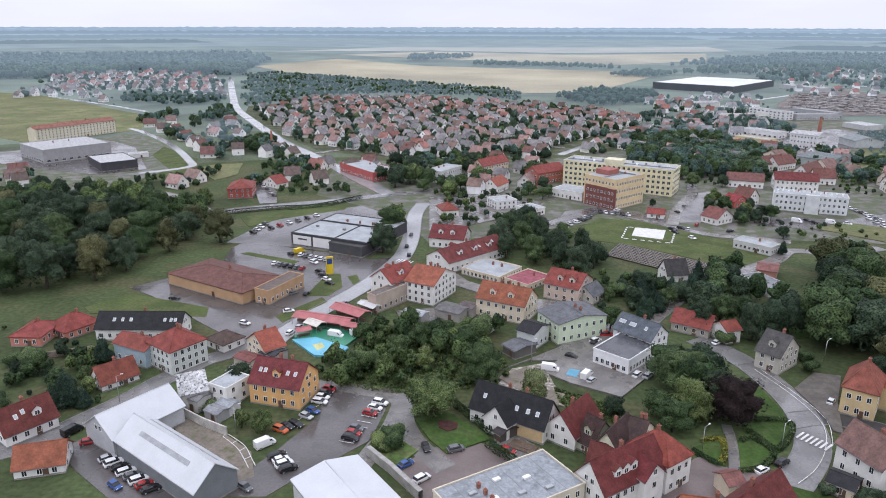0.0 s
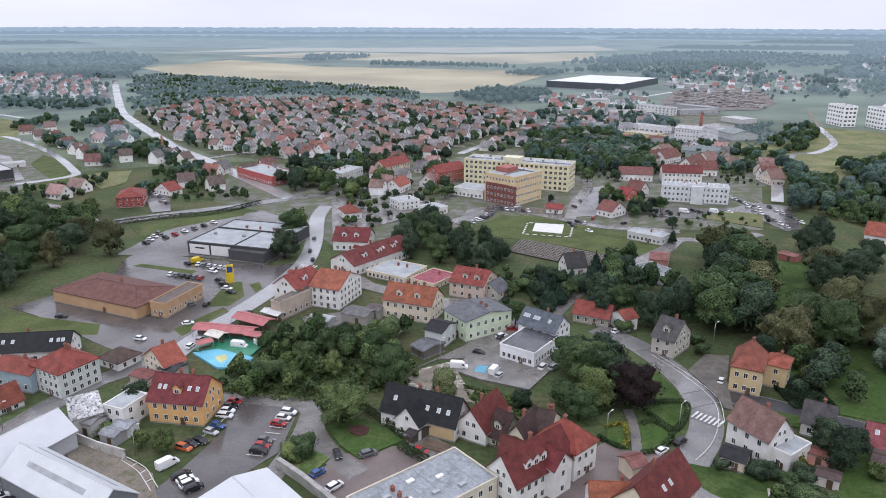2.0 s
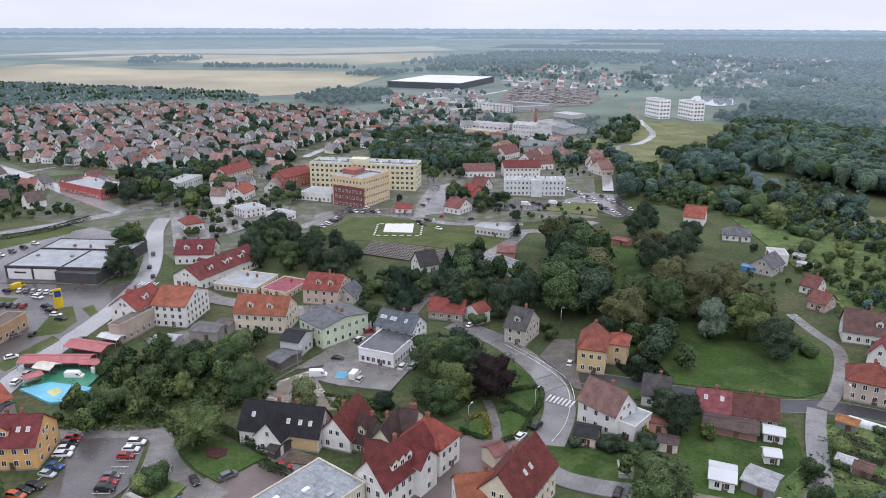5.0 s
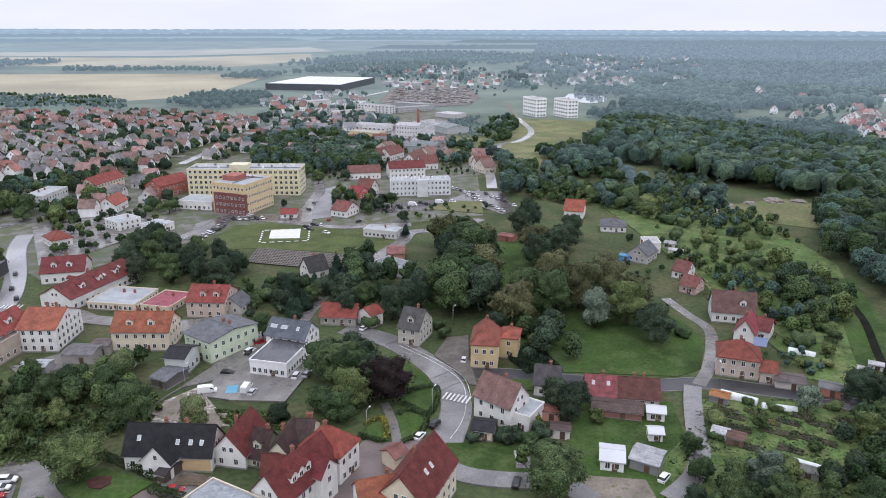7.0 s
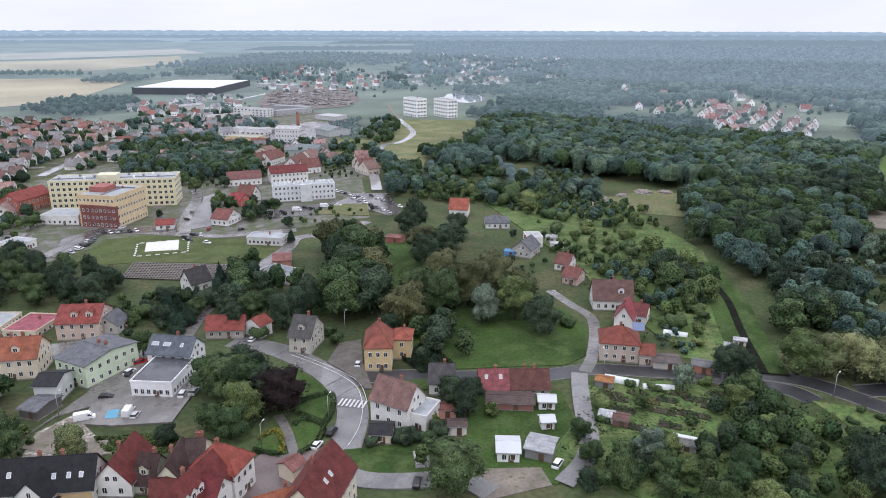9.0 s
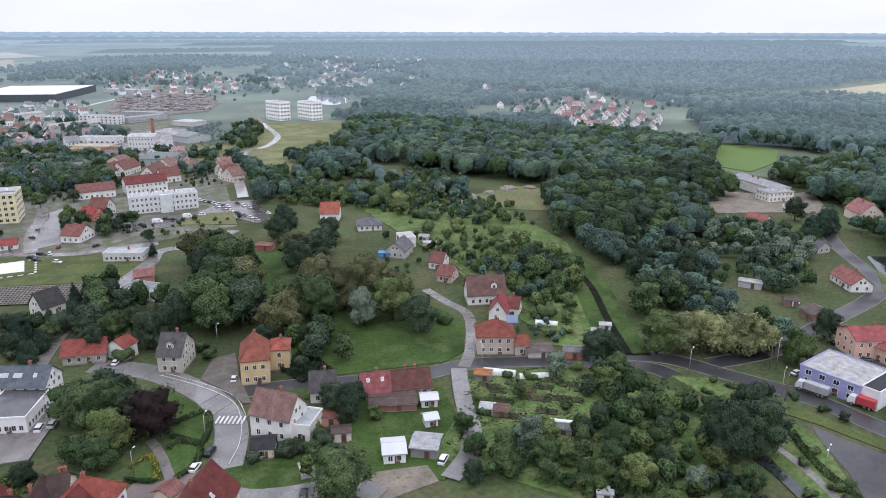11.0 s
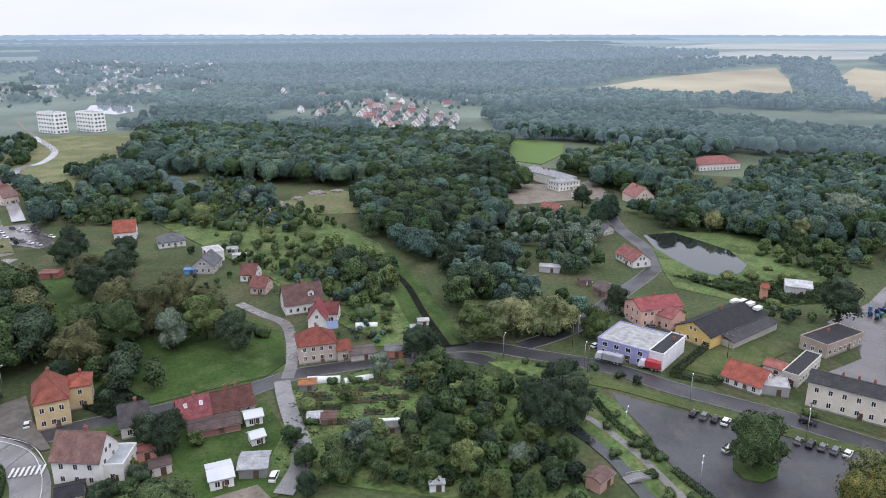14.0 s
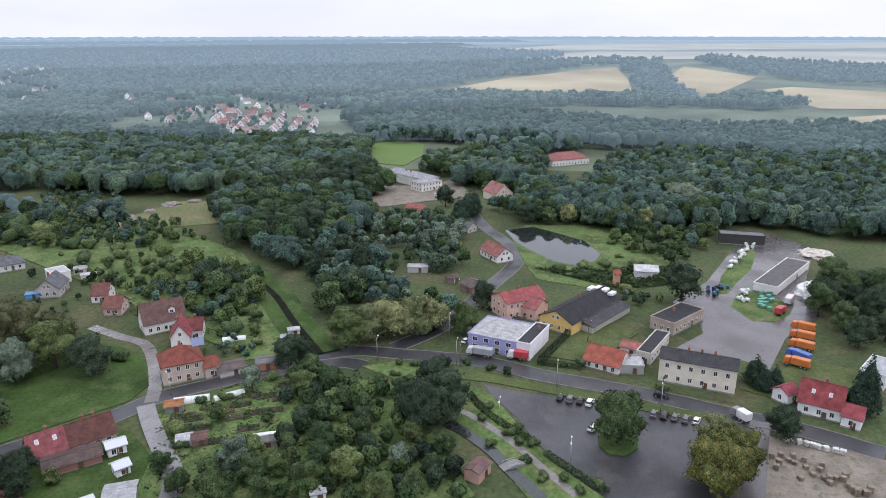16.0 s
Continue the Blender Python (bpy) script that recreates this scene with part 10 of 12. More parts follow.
car(85.3, 114.5, 45, 'black', 'suv')
car(195.2, 365.7, -72, 'black', 'hatch')
car(189.0, 9.6, -12, 'black', 'hatch')
car(188.6, 6.7, -12, 'grey', 'suv')
car(188.2, 3.8, -13, 'black', 'hatch')
car(187.9, 1.0, -14, 'white', 'suv')
car(185.4, -16.9, -16, 'grey', 'hatch')
car(185.1, -19.8, -17, 'black', 'estate')
car(184.8, -22.6, -18, 'grey', 'hatch')
car(184.5, -25.5, -18, 'grey', 'estate')
car(184.2, -28.3, -19, 'white', 'hatch')
car(174.1, -0.7, -37, 'white', 'estate')
car(197.1, -19.6, -102, 'black', 'suv')
car(252.7, 28.8, -103, 'white', 'van')
car(222.7, 44.7, -23, 'white', 'hatch')
car(283.9, 61.6, -14, 'white', 'van')
car(253.5, 40.7, -108, 'black', 'hatch')
car(256.3, 36.7, -108, 'black', 'hatch')
car(247.4, 30.0, -46, 'grey', 'hatch')

for k, (x, y, rot) in enumerate(((72.0, 361.2, 40), (76.2, 365.6, 40), (79.5, 370.0, 40), (93.0, 395.1, 30), (96.2, 392.0, 30), (98.8, 387.7, 30), (131.3, 383.1, 100), (139.5, 396.7, 60), (125.9, 348.6, 70), (133.3, 356.8, 60), (171.3, 429.8, 60), (146.1, 345.2, 30), (47.1, 368.2, 10), (49.4, 357.4, 20))):
    car(x, y, rot, ('white', 'black', 'grey', 'white', 'red')[k % 5], 'hatch')

# ---- trucks and depot ----
truck(212.5, 38.1, 83, cab=(0.5,0.5,0.5), load=(0.3,0.31,0.32), label='white truck with grey mixer load', length=9)
truck(212.8, 25.3, 85, cab=(0.6,0.6,0.6), load=(0.42,0.05,0.06), label='truck with red tarpaulin body', length=7)
truck(259.8, -72.9, 66, label='orange refuse truck parked in the yard')
truck(251.1, -70.6, 68, label='orange refuse truck parked in the yard')
truck(242.4, -68.4, 63, label='orange refuse truck parked in the yard')
truck(227.6, -63.6, 64, label='orange refuse truck parked in the yard')
truck(233.4, -65.4, 44, cab=(0.05,0.1,0.35), load=(0.06,0.12,0.35), label='blue refuse truck parked in the yard')
truck(288.4, -74.4, -24, cab=(0.45,0.1,0.08), load=(0.55,0.55,0.55), label='red and white truck in the yard')
truck(274.9, -68.3, -34, cab=(0.5,0.08,0.06), load=(0.4,0.05,0.05), label='red truck in the depot yard', length=6)
truck(275.5, -96.8, -165, cab=(0.5,0.13,0.03), load=(0.45,0.12,0.04), label='orange truck among the trees')
truck(188.3, -40.4, 38, cab=(0.2,0.2,0.2), load=(0.6,0.6,0.6), label='small truck with white box', length=6)
bale(338.6, -60.4, 1.6)
bale(357.7, -67.8, 1.6)
bale(329.9, -57.5, 1.6)
bale(338.0, -61.6, 1.6)
bale(364.3, -71.1, 1.6)
bale(331.3, -58.6, 1.6)
bale(349.3, -65.9, 1.6)
bale(329.7, -57.8, 1.6)
bale(337.4, -59.4, 1.6)
bale(345.4, -64.6, 1.6)
bale(360.6, -70.5, 1.6)
bale(360.1, -69.9, 1.6)
bale(370.4, -71.4, 1.6)
bale(337.5, -61.2, 1.6)
bale(355.1, -66.6, 1.6)
bale(343.4, -62.2, 1.6)
bale(352.1, -67.5, 1.6)
bale(366.2, -73.8, 1.6)
bale(354.3, -66.6, 1.6)
bale(371.7, -75.3, 1.6)
bale(356.6, -67.6, 1.6)
bale(356.0, -66.1, 1.6)
bale(286.3, -58.3, 1.5)
bale(287.8, -55.2, 1.5)
bale(296.3, -58.0, 1.5)
bale(288.4, -56.2, 1.5)
bale(298.2, -60.3, 1.5)
bale(297.9, -59.1, 1.5)
bale(294.3, -59.0, 1.5)
bale(286.5, -58.4, 1.5)
bale(285.9, -56.7, 1.5)
bale(297.2, -57.7, 1.5)
crate(299.5, -44.9, 76, 1.3, 1.1, 1.3, (0.05,0.2,0.25), 'bin_stack', 'stack of blue plastic waste bins')
crate(301.2, -49.9, 52, 1.3, 1.1, 1.3, (0.02,0.02,0.025), 'bin_stack', 'stack of blue plastic waste bins')
crate(289.2, -45.9, 5, 1.3, 1.1, 1.3, (0.02,0.02,0.025), 'bin_stack', 'stack of blue plastic waste bins')
crate(295.6, -47.9, 48, 1.3, 1.1, 1.3, (0.02,0.02,0.025), 'bin_stack', 'stack of blue plastic waste bins')
crate(302.2, -50.6, 82, 1.3, 1.1, 1.3, (0.05,0.2,0.25), 'bin_stack', 'stack of blue plastic waste bins')
crate(292.7, -47.3, 64, 1.3, 1.1, 1.3, (0.02,0.02,0.025), 'bin_stack', 'stack of blue plastic waste bins')
crate(299.4, -48.2, 30, 1.3, 1.1, 1.3, (0.02,0.02,0.025), 'bin_stack', 'stack of blue plastic waste bins')
crate(291.6, -46.4, 38, 1.3, 1.1, 1.3, (0.05,0.2,0.25), 'bin_stack', 'stack of blue plastic waste bins')
crate(293.4, -44.1, 74, 1.3, 1.1, 1.3, (0.02,0.02,0.025), 'bin_stack', 'stack of blue plastic waste bins')
crate(293.3, -44.4, 80, 1.3, 1.1, 1.3, (0.03,0.1,0.3), 'bin_stack', 'stack of blue plastic waste bins')
crate(298.5, -50.1, 59, 1.3, 1.1, 1.3, (0.02,0.02,0.025), 'bin_stack', 'stack of blue plastic waste bins')
crate(294.7, -48.0, 35, 1.3, 1.1, 1.3, (0.05,0.2,0.25), 'bin_stack', 'stack of blue plastic waste bins')
crate(300.5, -52.7, 86, 1.3, 1.1, 1.3, (0.03,0.1,0.3), 'bin_stack', 'stack of blue plastic waste bins')
crate(298.8, -49.4, 58, 1.3, 1.1, 1.3, (0.02,0.02,0.025), 'bin_stack', 'stack of blue plastic waste bins')
crate(297.5, -47.0, 46, 1.3, 1.1, 1.3, (0.03,0.1,0.3), 'bin_stack', 'stack of blue plastic waste bins')
crate(297.4, -46.8, 76, 1.3, 1.1, 1.3, (0.02,0.02,0.025), 'bin_stack', 'stack of blue plastic waste bins')
crate(301.7, -50.5, 3, 1.3, 1.1, 1.3, (0.05,0.2,0.25), 'bin_stack', 'stack of blue plastic waste bins')
crate(299.6, -50.0, 64, 1.3, 1.1, 1.3, (0.03,0.1,0.3), 'bin_stack', 'stack of blue plastic waste bins')
crate(288.1, -64.0, 41, 1.3, 2.2, 1.2, (0.12,0.3,0.22), 'container', 'green waste container in the yard')
crate(284.7, -63.0, 89, 1.3, 2.2, 1.2, (0.12,0.3,0.22), 'container', 'green waste container in the yard')
crate(293.1, -67.5, 42, 1.3, 2.2, 1.2, (0.12,0.3,0.22), 'container', 'green waste container in the yard')
crate(281.9, -62.4, 21, 1.3, 2.2, 1.2, (0.12,0.3,0.22), 'container', 'green waste container in the yard')
crate(288.7, -67.7, 27, 1.3, 2.2, 1.2, (0.12,0.3,0.22), 'container', 'green waste container in the yard')
crate(297.2, -68.8, 28, 1.3, 2.2, 1.2, (0.12,0.3,0.22), 'container', 'green waste container in the yard')
crate(280.3, -63.3, 24, 1.3, 2.2, 1.2, (0.12,0.3,0.22), 'container', 'green waste container in the yard')
crate(291.3, -64.6, 73, 1.3, 2.2, 1.2, (0.12,0.3,0.22), 'container', 'green waste container in the yard')
crate(284.3, -62.8, 82, 1.3, 2.2, 1.2, (0.12,0.3,0.22), 'container', 'green waste container in the yard')
crate(291.0, -64.3, 75, 1.3, 2.2, 1.2, (0.12,0.3,0.22), 'container', 'green waste container in the yard')
crate(284.5, -64.8, 34, 1.3, 2.2, 1.2, (0.12,0.3,0.22), 'container', 'green waste container in the yard')
crate(288.9, -65.4, 37, 1.3, 2.2, 1.2, (0.12,0.3,0.22), 'container', 'green waste container in the yard')
crate(297.1, -65.5, 52, 1.3, 2.2, 1.2, (0.12,0.3,0.22), 'container', 'green waste container in the yard')
crate(289.1, -68.3, 79, 1.3, 2.2, 1.2, (0.12,0.3,0.22), 'container', 'green waste container in the yard')
crate(287.5, -63.1, 28, 1.3, 2.2, 1.2, (0.12,0.3,0.22), 'container', 'green waste container in the yard')
crate(278.4, -65.1, 84, 1.3, 2.2, 1.2, (0.12,0.3,0.22), 'container', 'green waste container in the yard')
heap_of(301.3, -86.7, 7, 4.5, (0.6,0.61,0.6), 'heap of crumpled white plastic film', 'plastic_heap', 2)
heap_of(361.2, -102.4, 8, 2.0, (0.45,0.42,0.36), 'low heap of pale rubble', 'rubble_heap', 3)
heap_of(318.4, -108.7, 5, 2.5, (0.03,0.03,0.033), 'heap of black coal', 'coal_heap', 4)
crate(165.2, -45.2, 69, 1.3, 1.2, 1.3)
crate(170.2, -45.1, 75, 1.3, 1.2, 1.3)
crate(170.5, -47.2, 4, 1.3, 1.2, 1.6)
crate(167.2, -46.2, 55, 1.3, 1.2, 1.6)
crate(169.4, -48.9, 15, 1.3, 1.2, 0.9)
crate(170.8, -50.2, 2, 1.3, 1.2, 1.6)
crate(168.4, -50.1, 78, 1.3, 1.2, 0.9)
crate(170.1, -52.7, 69, 1.3, 1.2, 1.3)
crate(161.7, -50.0, 28, 1.3, 1.2, 0.9)
crate(167.0, -52.4, 15, 1.3, 1.2, 0.9)
crate(164.1, -53.3, 16, 1.3, 1.2, 0.9)
crate(166.8, -55.6, 51, 1.3, 1.2, 0.9)
crate(168.2, -56.3, 79, 1.3, 1.2, 1.6)
crate(161.4, -56.4, 41, 1.3, 1.2, 0.9)
crate(163.2, -55.7, 5, 1.3, 1.2, 0.9)
crate(162.7, -56.6, 4, 1.3, 1.2, 1.6)
crate(163.8, -58.4, 40, 1.3, 1.2, 0.9)
crate(163.5, -59.9, 82, 1.3, 1.2, 1.3)
crate(165.2, -60.9, 24, 1.3, 1.2, 1.3)
crate(159.2, -60.8, 0, 1.3, 1.2, 1.6)
crate(161.3, -60.7, 72, 1.3, 1.2, 0.9)
crate(158.2, -61.5, 83, 1.3, 1.2, 1.6)
crate(159.2, -61.9, 79, 1.3, 1.2, 1.3)
crate(158.5, -63.4, 89, 1.3, 1.2, 1.3)
crate(159.4, -64.2, 58, 1.3, 1.2, 0.9)
crate(160.0, -64.8, 88, 1.3, 1.2, 1.6)
crate(178.9, -51.1, 54, 1.4, 1.2, 1.2, (0.5,0.5,0.48), 'crate', 'whitish wooden crate beside the road')
crate(178.6, -53.5, 3, 1.4, 1.2, 1.2, (0.5,0.5,0.48), 'crate', 'whitish wooden crate beside the road')
crate(178.2, -55.2, 47, 1.4, 1.2, 1.2, (0.5,0.5,0.48), 'crate', 'whitish wooden crate beside the road')
crate(177.7, -56.7, 71, 1.4, 1.2, 1.2, (0.5,0.5,0.48), 'crate', 'whitish wooden crate beside the road')
crate(177.2, -57.8, 33, 1.4, 1.2, 1.2, (0.5,0.5,0.48), 'crate', 'whitish wooden crate beside the road')
crate(176.7, -59.5, 88, 1.4, 1.2, 1.2, (0.5,0.5,0.48), 'crate', 'whitish wooden crate beside the road')
crate(176.4, -61.7, 84, 1.4, 1.2, 1.2, (0.5,0.5,0.48), 'crate', 'whitish wooden crate beside the road')
crate(176.0, -63.3, 67, 1.4, 1.2, 1.2, (0.5,0.5,0.48), 'crate', 'whitish wooden crate beside the road')

# ---- market and playground ----
patch('playground', [(-47.6, 229.9), (-35.9, 230.9), (-25.5, 222.3), (-31.4, 209.0), (-49.0, 216.7)], mat('green_court',(0.03,0.2,0.11),0.4,0.15,0.2,2.0), 0.3, 'green artificial court of the market place', 'playground')
patch('playground', [(-49.2, 215.0), (-41.5, 216.7), (-29.8, 209.0), (-32.0, 202.5), (-39.9, 203.3)], mat('blue_court',(0.13,0.42,0.55),0.4,0.12,0.2,2.0), 0.3, 'light blue painted play court', 'playground')
patch('playground', [(-41.9, 210.7), (-38.9, 212.4), (-37.4, 209.0), (-39.4, 206.5)], mat('yellow_court',(0.5,0.48,0.2),0.5,0.15,0.2,2.0), 0.3, 'yellow painted curve on the court', 'playground')
tent(-32.3, 234.8, -37.1, 14.4, 6.5, 2.8)
tent(-40.7, 227.6, -19.9, 21.2, 6.2, 2.8)
tent(-46.0, 217.9, 28.2, 4.8, 3.8, 2.8)
tent(-30.1, 221.4, -25.4, 6.5, 3.9, 2.8)
tent(-26.1, 239.8, -40.6, 8.2, 4.1, 2.8, (0.5,0.5,0.5), 'market stall with pale canopy')
tent(-42.9, 223.4, -36.7, 6.3, 4.7, 2.8, (0.55,0.52,0.46), 'market stall with cream canopy')
car(-35.1, 218.1, -19, 'white', 'van')
car(-28.0, 219.9, 31, 'white', 'van')
sign_tower(-46.4, 279.9, 8)

# ---- road markings ----
zebra(93.8, 155.6, -52, 7, 4.0, 1.18)
zebra(-16.1, 297.1, -27, 6, 3.5, 1.37)
line_mark([(95.2, 194.7), (99.1, 179.2), (100.2, 164.8), (95.9, 153.8), (88.8, 144.3), (81.5, 138.3)])
line_mark([(97.0, 194.7), (100.7, 179.2), (102.1, 165.7), (97.6, 153.8)])
line_mark([(-55.1, 157.4), (-50.2, 152.4), (-47.2, 147.6), (-45.3, 144.2)], 0.18)
line_mark([(-54.9, 159.2), (-48.8, 153.6), (-45.7, 148.3), (-43.9, 145.1)], 0.18)
line_mark([(-55.1, 157.4), (-54.9, 159.2)], 0.18)
line_mark([(-52.1, 154.3), (-51.1, 155.6)], 0.18)
line_mark([(-49.3, 151.1), (-48.2, 152.6)], 0.18)
line_mark([(-47.2, 147.6), (-45.9, 148.8)], 0.18)
line_mark([(-38.8, 163.5), (-34.0, 172.1), (-29.9, 182.2)], 0.15)
line_mark([(-20.2, 170.4), (-16.1, 168.9)], 0.15)
line_mark([(-21.2, 167.8), (-17.1, 166.3)], 0.15)
line_mark([(-22.1, 165.2), (-18.1, 163.8)], 0.15)
line_mark([(-23.0, 162.7), (-19.0, 161.4)], 0.15)
line_mark([(-23.9, 160.3), (-20.0, 159.0)], 0.15)
line_mark([(-24.7, 157.9), (-20.9, 156.6)], 0.15)
line_mark([(-25.6, 155.6), (-21.7, 154.4)], 0.15)
line_mark([(88.5, 333.7), (89.2, 335.5)], 0.9, 0.42)
line_mark([(89.8, 336.9), (90.5, 338.7)], 0.9, 0.42)
line_mark([(91.1, 340.2), (91.8, 342.1)], 0.9, 0.42)
line_mark([(92.4, 343.6), (93.1, 345.5)], 0.9, 0.42)
line_mark([(93.7, 347.0), (94.4, 348.9)], 0.9, 0.42)
line_mark([(95.0, 350.5), (95.8, 352.5)], 0.9, 0.42)
line_mark([(96.9, 353.1), (99.0, 352.3)], 0.9, 0.42)
line_mark([(100.6, 351.7), (102.7, 350.9)], 0.9, 0.42)
line_mark([(104.4, 350.3), (106.4, 349.5)], 0.9, 0.42)
line_mark([(108.1, 348.9), (110.1, 348.2)], 0.9, 0.42)
line_mark([(111.8, 347.5), (113.8, 346.8)], 0.9, 0.42)
line_mark([(115.5, 346.2), (117.5, 345.4)], 0.9, 0.42)
line_mark([(118.1, 344.4), (117.3, 342.4)], 0.9, 0.42)
line_mark([(116.6, 340.8), (115.8, 338.9)], 0.9, 0.42)
line_mark([(115.2, 337.4), (114.4, 335.5)], 0.9, 0.42)
line_mark([(113.8, 333.9), (113.1, 332.1)], 0.9, 0.42)
line_mark([(112.5, 330.6), (111.7, 328.8)], 0.9, 0.42)
line_mark([(111.1, 327.3), (110.4, 325.5)], 0.9, 0.42)
line_mark([(109.4, 325.0), (107.4, 325.7)], 0.9, 0.42)
line_mark([(105.8, 326.3), (103.8, 327.1)], 0.9, 0.42)
line_mark([(102.2, 327.7), (100.2, 328.5)], 0.9, 0.42)
line_mark([(98.6, 329.1), (96.6, 329.9)], 0.9, 0.42)
line_mark([(94.9, 330.5), (92.9, 331.3)], 0.9, 0.42)
line_mark([(91.2, 331.9), (89.2, 332.7)], 0.9, 0.42)
slab_bank([(75.0, 306.0), (107.0, 274.5), (121.5, 289.5), (85.0, 323.5)], 34, 9)

# ---- lamps, walls, hedges ----
street_lamp(-88.9, 175.1, 8, 30)
street_lamp(-52.3, 159.2, 8, 30)
street_lamp(83.5, 151.3, 8, 30)
street_lamp(64.1, 151.3, 7, 30)
street_lamp(119.3, 200.5, 7, 30)
street_lamp(28.1, 200.3, 7, 30)
free_wall([(-69.4, 168.3), (-61.8, 162.7), (-54.3, 158.2)], 2.6, 0.35)
free_wall([(-17.6, 150.0), (-11.9, 143.1), (-4.4, 132.7)], 2.4, 1.2, mat('old_concrete',(0.3,0.29,0.27),0.85,0.25), 'long concrete retaining wall')
free_wall([(-129.7, 199.9), (-119.5, 203.9), (-111.2, 207.1)], 2.0, 0.4, mat('rubble_wall',(0.26,0.21,0.18),0.9,0.35,0.8,4.0,0.5), 'old rubble stone garden wall')
hedge([(3.1, 174.3), (10.3, 162.8), (13.2, 157.5)], 1.4, 1.8)
hedge([(11.5, 153.7), (16.3, 147.7), (17.5, 146.1)], 1.6, 2.0)
hedge([(81.9, 164.8), (90.1, 164.8), (91.1, 161.5), (87.7, 156.3), (82.1, 151.3), (79.6, 157.6), (78.5, 160.2)], 1.2, 1.4)
hedge([(75.0, 155.0), (78.4, 156.3), (81.1, 150.1), (75.2, 143.9), (69.7, 142.5)], 1.2, 1.2)
hedge([(65.1, 155.0), (70.3, 155.8), (69.2, 150.1), (66.5, 145.4)], 1.2, 1.2, 'yellow', label='golden yellow clipped shrubs')
hedge([(61.7, 151.3), (63.9, 147.7), (66.2, 144.8)], 1.0, 1.2)
patch('lawn', [(90.4, 190.0), (91.7, 182.5), (92.4, 171.5), (91.5, 162.9), (84.5, 152.5), (77.7, 146.6), (69.8, 142.1), (72.1, 151.3), (79.7, 163.7), (85.2, 174.5)], LAWN, 0.05, 'round garden lawn inside the bend', 'lawn')
patch('lawn', [(62.1, 152.5), (71.7, 157.5), (67.4, 144.3), (64.0, 146.1)], LAWN, 0.05, 'lawn with yellow shrubs', 'lawn')
road('path', [(74.5, 162.9), (72.5, 153.7), (68.1, 141.0)], 2.5, PAVING, 'narrow garden footpath', kerb=False, z=0.08)
patch('lawn', [(-6.8, 165.5), (-2.9, 156.2), (1.4, 150.0), (9.9, 154.9), (12.8, 156.2), (3.0, 168.4), (-1.6, 169.8)], LAWN, 0.05, 'lawn behind the row houses', 'lawn')
patch('lawn', [(-16.0, 151.2), (-11.5, 157.4), (-5.6, 151.2), (-10.7, 144.2)], MEADOW, 0.05, 'rough grass beside the lane', 'lawn')
tree(-14.8, 153.6, 4, 'bush', 'light', 1.0)
tree(-15.6, 151.9, 3, 'bush', 'light', 1.0)
tree(-13.6, 151.2, 3, 'bush', 'light', 1.0)
patch('yard', [(30.6, 192.8), (39.3, 204.2), (52.2, 223.9), (63.3, 233.7), (49.2, 200.3), (67.4, 196.5), (50.7, 177.5), (37.8, 185.7)], PAVING, 0.05, 'wet paved yard of the modern house', 'yard')
patch('yard', [(16.7, 189.1), (26.7, 196.4), (29.1, 182.3), (35.1, 179.1), (31.6, 172.3), (23.9, 179.1)], DIRT, 0.06, 'washed gravel yard with wet stones', 'yard')
patch('yard', [(101.5, 182.5), (112.0, 192.2), (119.1, 190.1), (109.8, 174.5), (102.9, 158.9), (101.1, 160.2), (102.5, 168.5)], mat('wet_brown_drive',(0.105,0.09,0.078),0.7,0.3,0.2,1.5,0.3,second=(0.075,0.07,0.05),patch=-0.06,wet=0.2), 0.045, 'brown dirt drive beside the villa', 'yard')
hedge([(-47.7, 415.9), (-71.1, 393.8), (-95.7, 388.4), (-118.2, 378.3)], 1.6, 2.2, 'dark')
hedge([(-127.6, 196.1), (-116.7, 191.7), (-128.1, 188.1)], 1.6, 1.8, 'dark')
weeds('scrub', [(-36.7, 188.3), (-22.7, 182.2), (-9.6, 179.0), (8.1, 182.3), (20.7, 196.4), (18.1, 208.3), (-3.8, 212.5), (-17.7, 226.1), (-26.0, 212.4)], 8000, 'light', 81, 1.2)
weeds('scrub', [(-31.9, 189.8), (-16.4, 183.9), (-0.1, 182.3), (6.7, 192.7), (-15.1, 216.8), (-23.3, 204.1)], 6000, 'light', 82, 0.9)
weeds('scrub', [(32.4, 182.4), (48.0, 172.9), (52.7, 161.5), (39.1, 167.0), (32.8, 174.4)], 7000, 'light', 83, 1.0)
weeds('scrub', [(153.6, 118.1), (187.3, 95.1), (195.8, 74.2), (159.8, 57.5), (114.3, 88.6), (134.8, 102.5)], 3000, 'oak', 84, 0.7)
weeds('scrub', [(284.7, 250.4), (306.5, 209.8), (208.1, 107.2), (194.4, 114.2), (205.6, 153.8), (254.0, 233.5)], 5000, 'light', 85, 0.6)
weeds('scrub', [(136.8, 176.7), (131.3, 155.0), (120.3, 157.9), (121.3, 171.5)], 9000, 'dark', 86, 1.6)
hedge([(186.5, 109.0), (191.0, 100.8), (197.4, 92.2)], 1.2, 1.4, 'oak')
street_lamp(76.3, 188.0, 6, 60)
street_lamp(165.2, 123.6, 7, 60)
street_lamp(188.4, 96.4, 8, 60)
patch('yard', [(91.8, 124.3), (95.4, 122.7), (91.7, 117.8), (88.6, 119.3)], PAVING, 0.05, 'pale concrete slab beside the yard', 'yard')
tunnel(168.3, 106.1, -45, 9, 2.5, 1.5)
fence([(219.7, 144.2), (216.0, 128.3), (222.9, 117.9)])
tunnel(163.0, 115.2, -62, 10, 3, 2.0)
